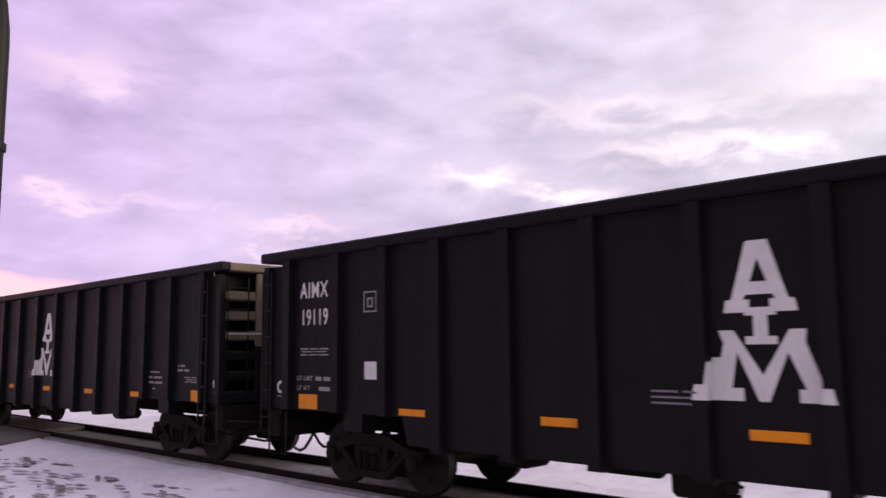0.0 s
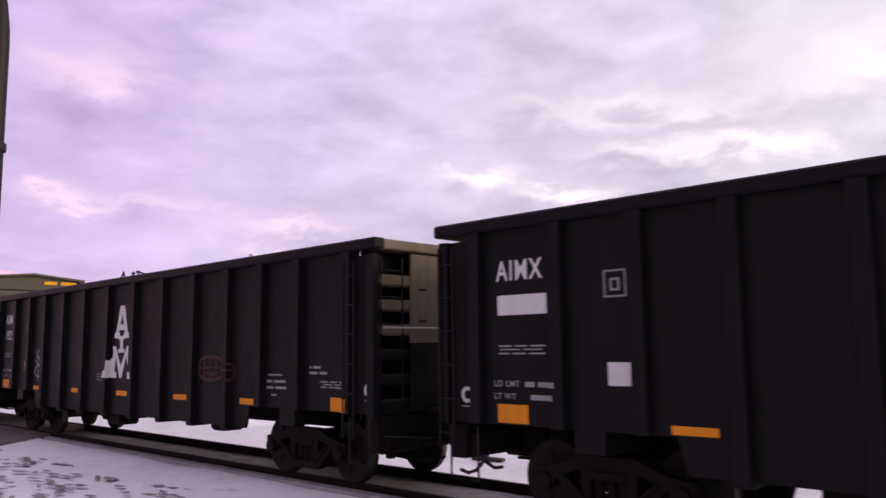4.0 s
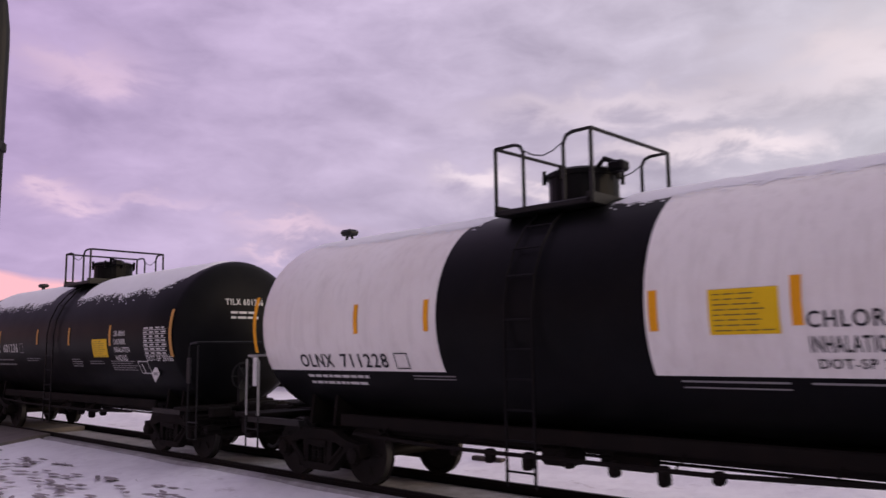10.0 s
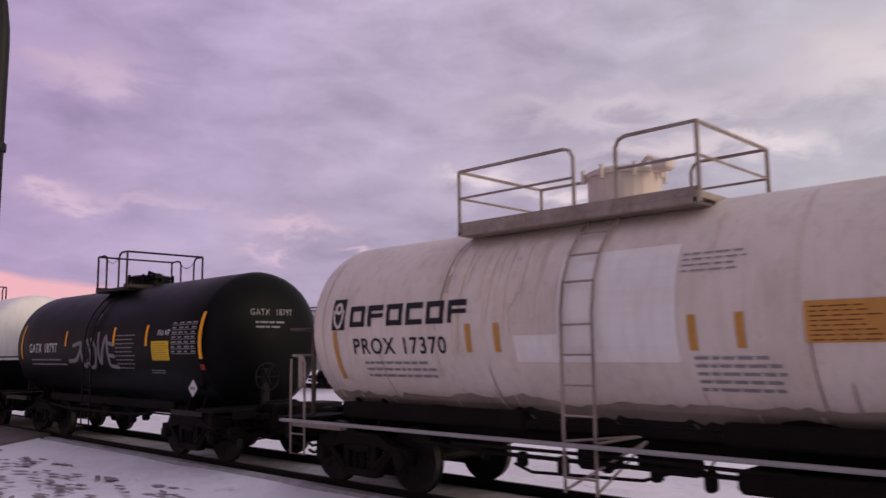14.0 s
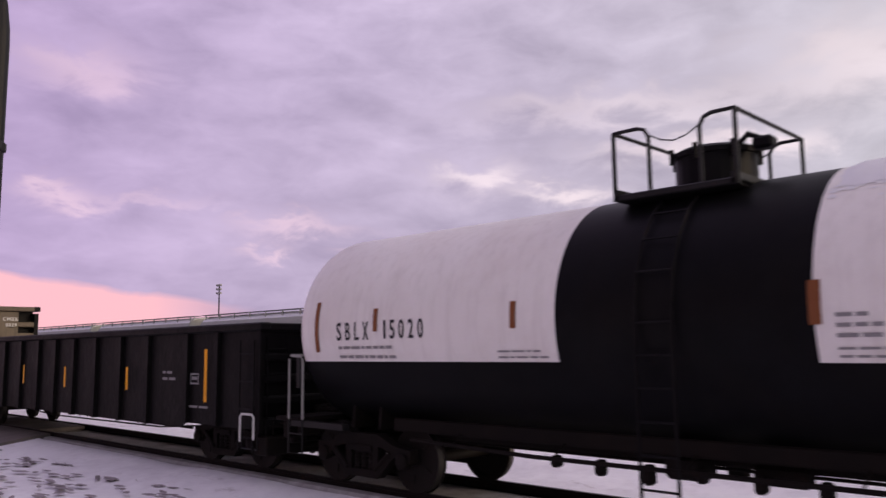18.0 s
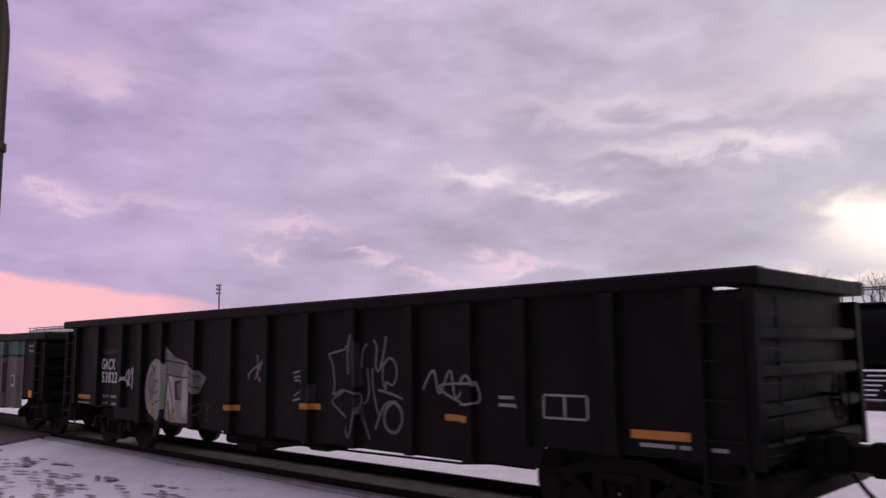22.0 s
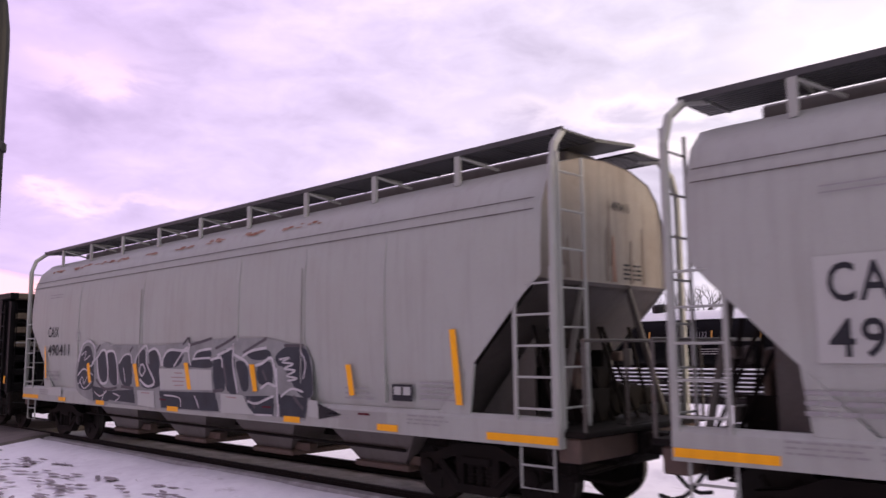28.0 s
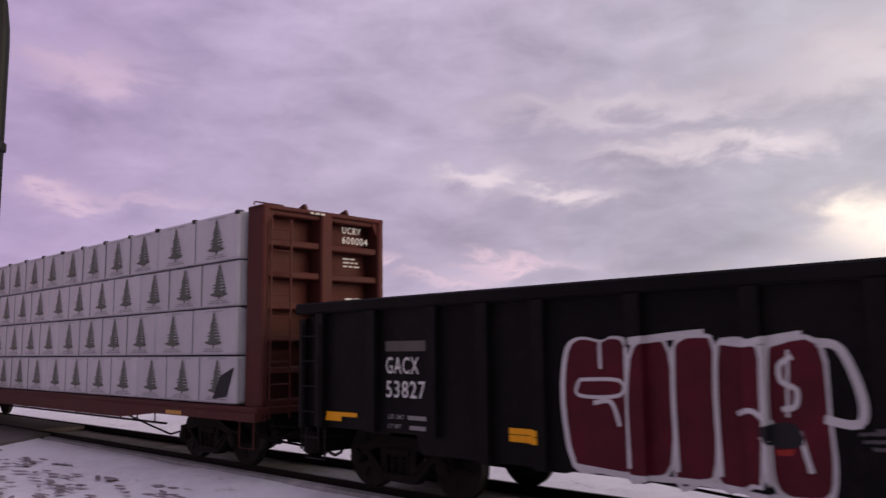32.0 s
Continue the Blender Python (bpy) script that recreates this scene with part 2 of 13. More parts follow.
TAN = material("faded_amber_sheet", (0.55, 0.28, 0.07), 0.5, vary=0.1, streak=0.15, dirt=(0.3, 0.16, 0.06), bump=0.0, spec=0.15)
RUSTAMBER = material("grimy_amber_sheet", (0.42, 0.16, 0.02), 0.5, vary=0.15, streak=0.2, dirt=(0.2, 0.09, 0.03), bump=0.0)
RUSTRED = material("orange_rust", (0.20, 0.075, 0.04), 0.8, vary=0.4, streak=0.3, bump=0.05)
MAROON = material("dark_red_sheet", (0.21, 0.075, 0.03), 0.5, vary=0.1, streak=0.1, bump=0.0, spec=0.15)
STENCIL = material("white_stencil_paint", (0.62, 0.61, 0.60), 0.6, vary=0.12, streak=0.1, bump=0.0, scale=3.0)
GREYTXT = material("grey_stencil_paint", (0.25, 0.24, 0.245), 0.6, vary=0.15, streak=0.1, bump=0.0, scale=3.0)
INK = material("black_stencil_paint", (0.025, 0.025, 0.03), 0.6, vary=0.2, bump=0.0, streak=0.0, spec=0.15)
PRINT = material("brown_black_print", (0.16, 0.11, 0.02), 0.6, vary=0.2, bump=0.0, streak=0.0)
GOLD = material("yellow_stencil_paint", (0.72, 0.36, 0.02), 0.6, vary=0.15, streak=0.2, dirt=(0.3, 0.15, 0.03), bump=0.0, spec=0.15)
PEACH = material("faded_orange_stencil_paint", (0.42, 0.20, 0.105), 0.65, vary=0.15, streak=0.25, dirt=(0.2, 0.1, 0.06), bump=0.0, spec=0.15)
YELLOW = material("yellow_notice_sheet", (0.78, 0.50, 0.015), 0.5, vary=0.06, streak=0.05, bump=0.0, spec=0.15)
SP_GREY = material("grey_spray_paint", (0.20, 0.19, 0.205), 0.55, vary=0.2, bump=0.0, streak=0.1, spec=0.2)
SP_STONE = material("stone_grey_spray_paint", (0.185, 0.168, 0.19), 0.55, vary=0.3, bump=0.0, streak=0.2, spec=0.2)
SP_GLOOM = material("dim_grey_spray_paint", (0.074, 0.066, 0.074), 0.55, vary=0.3, bump=0.0, streak=0.1, spec=0.2)
SP_DARK = material("charcoal_spray_paint", (0.016, 0.0155, 0.019), 0.55, vary=0.25, bump=0.0, streak=0.1, spec=0.2)
SP_GLEAM = material("pale_grey_spray_paint", (0.31, 0.295, 0.32), 0.55, vary=0.25, bump=0.0, streak=0.1, spec=0.2)
SP_HAZE = material("hazy_grey_spray_paint", (0.165, 0.155, 0.15), 0.6, vary=0.45, bump=0.0, streak=0.2, scale=2.0, spec=0.2)
SP_GHOST = material("ghostly_grey_spray_paint", (0.125, 0.115, 0.112), 0.6, vary=0.35, bump=0.0, streak=0.3, spec=0.2)
SP_APRICOT = material("apricot_spray_paint", (0.27, 0.185, 0.135), 0.6, vary=0.4, bump=0.0, streak=0.3, scale=2.0, spec=0.2)
SP_SILVERDIM = material("dim_blue_silver_spray_paint", (0.16, 0.165, 0.205), 0.55, vary=0.35, bump=0.0, streak=0.4, scale=2.0, spec=0.2)
SP_PALE = material("pale_grey_green_blot", (0.26, 0.26, 0.23), 0.6, vary=0.3, bump=0.0, spec=0.2)
SP_OCHRE = material("ochre_spray_paint", (0.28, 0.20, 0.07), 0.6, vary=0.3, bump=0.0, spec=0.2)
SP_OLIVE = material("dim_olive_spray_paint", (0.055, 0.048, 0.022), 0.6, vary=0.3, bump=0.0, spec=0.2)
SP_SLATE = material("dark_slate_spray_paint", (0.026, 0.030, 0.040), 0.55, vary=0.5, streak=0.2, dirt=(0.045, 0.047, 0.054), dirt_amount=0.5, bump=0.0, scale=2.5, spec=0.2)
SP_MIST = material("misty_grey_spray_paint", (0.21, 0.215, 0.215), 0.55, vary=0.4, streak=0.2, dirt=(0.28, 0.28, 0.27), dirt_amount=0.6, bump=0.0, scale=1.6, spec=0.2)
SP_EMBER = material("dark_orange_red_spray_paint", (0.32, 0.06, 0.02), 0.55, vary=0.3, bump=0.0, spec=0.2)
SP_BONE = material("bone_white_spray_paint", (0.45, 0.41, 0.40), 0.6, vary=0.3, streak=0.35, dirt=(0.23, 0.21, 0.205), dirt_amount=0.6, bump=0.0, spec=0.2)
SP_WHITE = material("white_spray_paint", (0.56, 0.54, 0.56), 0.55, vary=0.15, bump=0.0, streak=0.1, spec=0.2)
SP_FOG = material("fogged_white_spray_paint", (0.47, 0.45, 0.465), 0.55, vary=0.3, bump=0.0, streak=0.25, spec=0.2)
SP_SILVER = material("pale_blue_silver_spray_paint", (0.32, 0.33, 0.41), 0.5, vary=0.15, bump=0.0, streak=0.1, spec=0.2)
SP_EMBER = material("dull_ember_red_spray_paint", (0.12, 0.022, 0.018), 0.6, vary=0.5, bump=0.0, streak=0.3, scale=2.0, spec=0.2)
SP_WINEPALE = material("faint_red_stencil_paint", (0.30, 0.19, 0.19), 0.6, vary=0.2, bump=0.0, streak=0.1, spec=0.2)
SP_RED = material("red_spray_paint", (0.29, 0.025, 0.02), 0.55, vary=0.4, bump=0.0, streak=0.1, spec=0.2)
SP_WINE = material("wine_red_spray_paint", (0.078, 0.006, 0.014), 0.6, vary=0.45, scale=2.0, bump=0.0, streak=0.1, spec=0.2)
SP_ORANGE = material("orange_spray_paint", (0.46, 0.15, 0.03), 0.55, vary=0.2, bump=0.0, streak=0.1, spec=0.2)
SP_LIME = material("lime_spray_paint", (0.115, 0.185, 0.045), 0.55, vary=0.35, bump=0.0, streak=0.1, spec=0.2)
SP_GREYDIM = material("dulled_grey_spray_paint", (0.125, 0.12, 0.13), 0.55, vary=0.5, bump=0.0, streak=0.3, scale=2.0, spec=0.2)
SP_SMOKE = material("smoky_blue_grey_spray_paint", (0.024, 0.023, 0.030), 0.55, vary=0.4, bump=0.0, streak=0.2, spec=0.2)
SP_DEW = material("cool_grey_green_spray_paint", (0.285, 0.305, 0.30), 0.6, vary=0.35, streak=0.5, dirt=(0.16, 0.15, 0.145), dirt_amount=0.5, bump=0.0, spec=0.2)
SP_BONE2 = material("pinkish_bone_spray_paint", (0.50, 0.44, 0.43), 0.6, vary=0.3, streak=0.3, bump=0.0, spec=0.2)
SP_TEALDEEP = material("deep_teal_spray_paint", (0.055, 0.105, 0.108), 0.6, vary=0.4, streak=0.4, bump=0.0, spec=0.2)
# smoky grey for scrapes, and for shadow painted beside posts
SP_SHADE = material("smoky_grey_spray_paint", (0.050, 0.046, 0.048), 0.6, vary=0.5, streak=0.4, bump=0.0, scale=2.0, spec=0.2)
SCRAPE = material("rust_brown_scrape", (0.105, 0.058, 0.040), 0.75, vary=0.5, streak=0.1, bump=0.0, scale=3.0)
SP_TEAL = material("pale_teal_spray_paint", (0.120, 0.195, 0.190), 0.6, vary=0.4, streak=0.5, dirt=(0.085, 0.075, 0.068), dirt_amount=0.75, rust=0.75, bump=0.03, spec=0.2)
SP_LILAC = material("pale_grey_lilac_spray_paint", (0.178, 0.166, 0.164), 0.6, vary=0.3, streak=0.4, dirt=(0.12, 0.098, 0.085), dirt_amount=0.65, rust=0.6, bump=0.03, spec=0.2)
SP_BLUE = material("lavender_blue_spray_paint", (0.28, 0.29, 0.46), 0.55, vary=0.15, bump=0.0, spec=0.2)
SP_CREAM = material("cream_spray_paint", (0.43, 0.39, 0.395), 0.6, vary=0.15, dirt=(0.25, 0.2, 0.17), dirt_amount=0.35, bump=0.0, spec=0.2)
SP_PINK = material("dull_pink_spray_paint", (0.065, 0.026, 0.029), 0.6, vary=0.3, bump=0.0, spec=0.2)
WRAP = material("white_lumber_wrap", (0.50, 0.475, 0.52), 0.45, vary=0.12, streak=0.08, dirt=(0.4, 0.4, 0.4), random=0.05, bump=0.25, scale=1.5)
WRAPGREEN = material("dull_green_print", (0.060, 0.075, 0.062), 0.5, vary=0.6, streak=0.0, bump=0.0)
WRAPGREY = material("grey_print", (0.25, 0.25, 0.27), 0.5, vary=0.1, streak=0.0, bump=0.0)
# dusty black made tan: the low sun on the upper ends is in the colour
ENDLIT = material("dusty_black_end_paint_lit", (0.135, 0.108, 0.078), 0.5, vary=0.25, streak=0.35, dirt=(0.07, 0.052, 0.036), dirt_amount=0.55, bump=0.1, spec=0.2)
RUSTPALE = material("pale_rust", (0.27, 0.16, 0.115), 0.8, vary=0.4, streak=0.3, bump=0.0)
ORANGE = material("orange_reflective_sheet", (0.72, 0.25, 0.012), 0.45, vary=0.12, streak=0.15, dirt=(0.35, 0.14, 0.03), bump=0.0, spec=0.15)
STAIN = material("faint_rust_stain", (0.69, 0.58, 0.49), 0.6, vary=0.2, streak=0.3, dirt=(0.72, 0.63, 0.55), dirt_amount=0.6, bump=0.0)
DUST = material("tan_road_dust", (0.34, 0.275, 0.23), 0.75, vary=0.3, streak=0.3, dirt=(0.50, 0.43, 0.37), dirt_amount=0.5, bump=0.0, scale=1.5)
BELLYDARK = material("brown_black_soot_and_shade", (0.032, 0.024, 0.020), 0.75, vary=0.4, streak=0.3, dirt=(0.10, 0.075, 0.06), dirt_amount=0.35, bump=0.0, scale=1.5)
STAIN2 = material("brown_rust_stain", (0.20, 0.12, 0.08), 0.7, vary=0.3, streak=0.3, dirt=(0.45, 0.34, 0.26), dirt_amount=0.6, bump=0.0)
SHIELD = material("olive_grey_shield_paint", (0.0135, 0.0115, 0.0095), 0.6, spec=0.1, vary=0.15, streak=0.15, dirt=(0.03, 0.025, 0.02), dirt_amount=0.4, bump=0.02)
BARK = material("winter_bark", (0.055, 0.045, 0.04), 0.9, scale=2.0)


def snow_material():
    """Trodden thin snow: white, with pressed grey patches and gravel showing through near the track."""
    m = bpy.data.materials.new("thin_trodden_snow")
    m.use_nodes = True
    t = m.node_tree
    b = t.nodes["Principled BSDF"]
    n = Nodes(t)
    tc = t.nodes.new("ShaderNodeTexCoord").outputs["Object"]
    broad = n.noise(tc, 0.25, 5.0, 0.6)
    fine_ = n.noise(tc, 3.0, 7.0, 0.65)
    col = n.ramp(n.math("ADD", n.math("MULTIPLY", broad, 0.5), n.math("MULTIPLY", fine_, 0.5)),
                 (0.30, (0.70, 0.67, 0.73)), (0.55, (0.88, 0.86, 0.91)))
    bare = n.ramp(n.noise(n.mapping(tc, (0.55, 1.3, 1.0)), 1.7, 9.0, 0.7), (0.61, (0, 0, 0)), (0.70, (1, 1, 1)))
    col = n.mix(n.math("MULTIPLY", bare, 0.45), col, (0.26, 0.22, 0.22, 1))
    n.put(b.inputs["Base Color"], col)
    b.inputs["Roughness"].default_value = 0.7
    k = t.nodes.new("ShaderNodeBump")
    k.inputs["Strength"].default_value = 0.5
    k.inputs["Distance"].default_value = 0.05
    n.put(k.inputs["Height"], fine_)
    t.links.new(k.outputs[0], b.inputs["Normal"])
    return m


SNOW = snow_material()
FRESHSNOW = material("settled_snow", (0.80, 0.80, 0.83), 0.7, vary=0.05, streak=0.0, bump=0.4, scale=3.0)
BALLAST = material("snowy_ballast", (0.36, 0.34, 0.35), 0.85, vary=0.45, streak=0.0, dirt=(0.58, 0.56, 0.60), dirt_amount=0.6, scale=3.0, bump=0.25)
ROAD = material("wet_crossing_asphalt", (0.105, 0.088, 0.082), 0.75, vary=0.3, streak=0.0, dirt=(0.20, 0.17, 0.165), dirt_amount=0.7, scale=1.2, bump=0.3)
TIE = material("creosoted_tie", (0.045, 0.035, 0.03), 0.85, vary=0.35, streak=0.0, random=0.2, scale=3.0)


def lamp_material():
    m = bpy.data.materials.new("yard_lamp_light")
    m.use_nodes = True
    b = m.node_tree.nodes["Principled BSDF"]
    b.inputs["Emission Color"].default_value = (0.62, 0.70, 1.0, 1)
    b.inputs["Emission Strength"].default_value = 14.0
    return m


LAMPLIGHT = lamp_material()


# ---- mesh helpers ----
class Geo:
    """A growing list of vertices and faces."""

    def __init__(self):
        self.v, self.f, self.mi = [], [], []

    def add(self, verts, faces, mat=0):
        o = len(self.v)
        self.v.extend(verts)
        self.f.extend(tuple(i + o for i in face) for face in faces)
        self.mi.extend([mat] * len(faces))
        return self

    def box(self, x0, x1, y0, y1, z0, z1):
        c = [(x, y, z) for x in (x0, x1) for y in (y0, y1) for z in (z0, z1)]
        return self.add(c, ((0, 1, 3, 2), (4, 6, 7, 5), (0, 4, 5, 1), (2, 3, 7, 6), (0, 2, 6, 4), (1, 5, 7, 3)))

    def soft_box(self, x0, x1, y0, y1, z0, z1, r=0.02):
        """A box with chamfered edges."""
        bm = bmesh.new()
        bmesh.ops.create_cube(bm, size=1)
        for v in bm.verts:
            v.co = Vector(((x0 + x1) / 2 + v.co.x * (x1 - x0), (y0 + y1) / 2 + v.co.y * (y1 - y0), (z0 + z1) / 2 + v.co.z * (z1 - z0)))
        bmesh.ops.bevel(bm, geom=bm.edges[:], offset=r, segments=1, affect="EDGES")
        bm.verts.index_update()
        self.add([tuple(v.co) for v in bm.verts], [tuple(v.index for v in f.verts) for f in bm.faces])
        bm.free()
        return self

    def prism(self, profile, x0, x1, axis="x"):
        """A closed outline of (y, z) pairs drawn out along x, or of (x, z) pairs along y."""
        n = len(profile)
        put = (lambda p, d: (d, p[0], p[1])) if axis == "x" else (lambda p, d: (p[0], d, p[1]))
        vs = [put(p, x0) for p in profile] + [put(p, x1) for p in profile]
        sides = [(i, (i + 1) % n, n + (i + 1) % n, n + i) for i in range(n)]
        caps = [tuple(t) for t in tessellate_polygon([[Vector((p[0], p[1], 0)) for p in profile]])]
        return self.add(vs, sides + caps + [tuple(i + n for i in reversed(t)) for t in caps])

    def tube(self, points, r, n=6, closed=False):
        """A round bar along points."""
        pts = [Vector(p) for p in points]
        base = len(self.v)
        last = len(pts) - 1
        ref = None
        for i, p in enumerate(pts):
            d = (pts[min(i + 1, last)] - pts[max(i - 1, 0)]).normalized()
            if ref is None:
                ref = Vector((0, 0, 1)) if abs(d.z) < 0.9 else Vector((1, 0, 0))
            s = d.cross(ref).normalized()
            u = s.cross(d)
            ref = u
            for k in range(n):
                a = 2 * math.pi * k / n
                self.v.append(tuple(p + s * (r * math.cos(a)) + u * (r * math.sin(a))))
        for i in range(last):
            for k in range(n):
                self.f.append((base + i * n + k, base + i * n + (k + 1) % n, base + (i + 1) * n + (k + 1) % n, base + (i + 1) * n + k))
                self.mi.append(0)
        for ring in (0, last):
            f = tuple(base + ring * n + k for k in range(n))
            self.f.append(f if ring else tuple(reversed(f)))
            self.mi.append(0)
        return self

    def lathe(self, profile, centre=(0, 0, 0), axis="x", n=24, mats=None):
        """A profile of (along, radius) pairs turned about an axis."""
        base = len(self.v)
        c = Vector(centre)
        for a0, r in profile:
            for k in range(n):
                t = 2 * math.pi * k / n
                p = {"x": (a0, r * math.cos(t), r * math.sin(t)), "y": (r * math.cos(t), a0, r * math.sin(t)), "z": (r * math.cos(t), r * math.sin(t), a0)}[axis]
                self.v.append((c.x + p[0], c.y + p[1], c.z + p[2]))
        for i in range(len(profile) - 1):
            for k in range(n):
                self.f.append((base + i * n + k, base + i * n + (k + 1) % n, base + (i + 1) * n + (k + 1) % n, base + (i + 1) * n + k))
                self.mi.append(0 if mats is None else mats(i, k))
        for ring in (0, len(profile) - 1):
            if profile[ring][1] > 0.002:
                self.f.append(tuple(base + ring * n + k for k in range(n)))
                self.mi.append(0)
        return self


def mesh(name, geo, mats, smooth=False, weld=False):
    me = bpy.data.meshes.new(name)
    me.from_pydata(geo.v, [], geo.f)
    for m in (mats if isinstance(mats, (list, tuple)) else [mats]):
        me.materials.append(m)
    me.polygons.foreach_set("material_index", geo.mi)
    bm = bmesh.new()
    bm.from_mesh(me)
    if weld:
        bmesh.ops.remove_doubles(bm, verts=bm.verts[:], dist=0.0002)
    bmesh.ops.recalc_face_normals(bm, faces=bm.faces[:])
    bm.to_mesh(me)
    bm.free()
    if smooth:
        me.polygons.foreach_set("use_smooth", [True] * len(me.polygons))
        me.set_sharp_from_angle(angle=radians(38))
    me.update()
    return me


def part(name, geo, mats, parent=None, label="", at=(0, 0, 0), turn=0.0, smooth=False):
    """Links a mesh as one object under a thing or a part."""
    me = geo if isinstance(geo, bpy.types.Mesh) else mesh(name, geo, mats, smooth)
    ob = new(name, me)
    ob.parent = parent
    ob.location = at
    if turn:
        ob.rotation_euler.z = turn
    return tagged(ob, label)


def thing(name, label, category, group="", at=(0, 0, 0)):
    return tagged(new(name), label, category, group)


# ---- the setting: ground, track, crossing, yard ----
def ground_sheet():
    """Snowy ground, fine near the camera and out to the horizon; a low bank of ploughed snow behind the track."""
    xs = [-2500, -900, -400, -200, -120, -80] + [-60 + 0.6 * i for i in range(126)] + [20, 40, 80, 200, 600, 2500]
    ys = [-2500, -600, -150, -40, -15, -5, 0, 2, 3] + [4 + 0.2 * i for i in range(90)] + [22.5, 24, 26, 30, 35, 42, 60, 90, 150, 400, 1000, 2500]

    def height(x, y):
        z = GROUND - 0.06
        d = abs(y - TRACK_Y)
        if y < TRACK_Y and d < 2.6:
            z += 0.19 * min(1.0, (2.6 - d) / 1.5)  # the snow banks up to the near rail
        if d < 1.0 or 0 < y - TRACK_Y < 1.7:
            z = GROUND - 0.09  # beneath the ballast
        if 11.6 < y < 21 and -75 < x < 20:
            hump = 0.42 * math.exp(-((y - 13.6) / 1.1) ** 2)
            z += hump * (0.55 + 0.6 * noise.fractal(Vector((x * 0.35, y * 0.5, 3)), 0.9, 2.0, 4)) + 0.0
            z += 0.05 * noise.noise(Vector((x * 2.2, y * 2.2, 0)))
        if 3 < y < 8 and -60 < x < 15:
            z += 0.035 * noise.noise(Vector((x * 0.7, y * 0.7, 1))) + 0.018 * noise.noise(Vector((x * 3.0, y * 4.0, 5)))
        return z

    g = Geo()
    g.v = [(x, y, height(x, y)) for x in xs for y in ys]
    n = len(ys)
    g.f = [(i * n + j, (i + 1) * n + j, (i + 1) * n + j + 1, i * n + j + 1) for i in range(len(xs) - 1) for j in range(n - 1)]
    g.mi = [0] * len(g.f)
    tagged(part("ground", g, SNOW, smooth=True), "thin trodden snow over a flat rail yard", "ground", kind="structure")


def footprints():
    """Dark pressed marks in the snow before the crossing."""
    g = Geo()
    r = random.Random(4)
    for _ in range(260):
        x, y = r.uniform(-24.5, -8.0), r.uniform(4.2, 7.6)
        if r.random() < 0.35 and y > 6.4 and x > -15:
            continue
        if y > 7.45 or (y - 4) / 3.2 + (x + 24) / 30 > 1.35:
            continue
        a = r.uniform(-0.5, 0.5)
        lx, ly = r.uniform(0.10, 0.30), r.uniform(0.035, 0.09)
        k = 8
        ring = []
        for i in range(k):
            t = 2 * math.pi * i / k
            px, py = lx * math.cos(t) * r.uniform(0.7, 1.2), ly * math.sin(t) * r.uniform(0.7, 1.2)
            ring.append((x + px * math.cos(a) - py * math.sin(a), y + px * math.sin(a) + py * math.cos(a), GROUND - 0.002 + r.uniform(0, 0.004)))
        g.add(ring + [(x, y, GROUND - 0.02)], [(i, (i + 1) % k, k) for i in range(k)])
    tagged(part("footprints", g, material("pressed_wet_snow", (0.27, 0.235, 0.25), 0.6, vary=0.3, streak=0.0)), "dark wet footprints pressed into thin snow", "footprints", kind="stuff")


def track():
    """Ballast shoulder, ties and two rails of the running line."""
    x0, x1 = -420.0, 60.0
    g = Geo()
    g.prism([(TRACK_Y - 1.25, GROUND - 0.12), (TRACK_Y - 1.0, -0.10), (TRACK_Y - 0.86, -0.085), (TRACK_Y - 0.80, -0.14), (TRACK_Y + 0.75, -0.15), (TRACK_Y + 1.3, -0.15), (TRACK_Y + 2.2, GROUND - 0.12)], x0, x1)
    tagged(part("track_bed", g, BALLAST), "grey ballast dusted with snow", "track bed", kind="structure")
    r = Geo()
    prof = [(-0.07, -0.165), (-0.07, -0.150), (-0.012, -0.13), (-0.012, -0.045), (-0.036, -0.035), (-0.036, -0.004), (-0.03, 0), (0.03, 0),
            (0.036, -0.004), (0.036, -0.035), (0.012, -0.045), (0.012, -0.13), (0.07, -0.150), (0.07, -0.165)]
    for s in (-1, 1):
        q = Geo().prism([(TRACK_Y + s * 0.7535 + a, b) for a, b in prof], x0, x1)
        rail = part("rail", q, RAILSTEEL)
        tagged(rail, "rusty brown steel running rail with worn top", "rail", group="rails of the running line", kind="structure")
        part("rail_head", Geo().box(x0, x1, TRACK_Y + s * 0.7535 - 0.026, TRACK_Y + s * 0.7535 + 0.026, -0.002, 0.002), BRIGHT, rail, "bright worn rail top")


def crossing():
    """The road that meets the track at grade beyond the snow."""
    g = Geo().prism([(3.0, GROUND - 0.13), (3.2, GROUND + 0.0), (6.4, GROUND + 0.01), (TRACK_Y - 1.4, -0.06), (TRACK_Y - 0.86, -0.02), (TRACK_Y - 0.86, -0.2), (3.0, GROUND - 0.2)], -120, -22.0)
    tagged(part("road", g, ROAD), "brown-grey asphalt road crossing slushy with snow", "road", kind="structure")
    c = Geo().box(-60, -23.5, TRACK_Y - 0.62, TRACK_Y + 0.62, -0.19, -0.02)
    tagged(part("crossing_panel", c, ROAD), "asphalt panel between the crossing rails", "crossing", kind="structure")


ground_sheet()
footprints()
track()
crossing()


# ---- running gear shared by all cars ----
WHEEL_R = 0.457


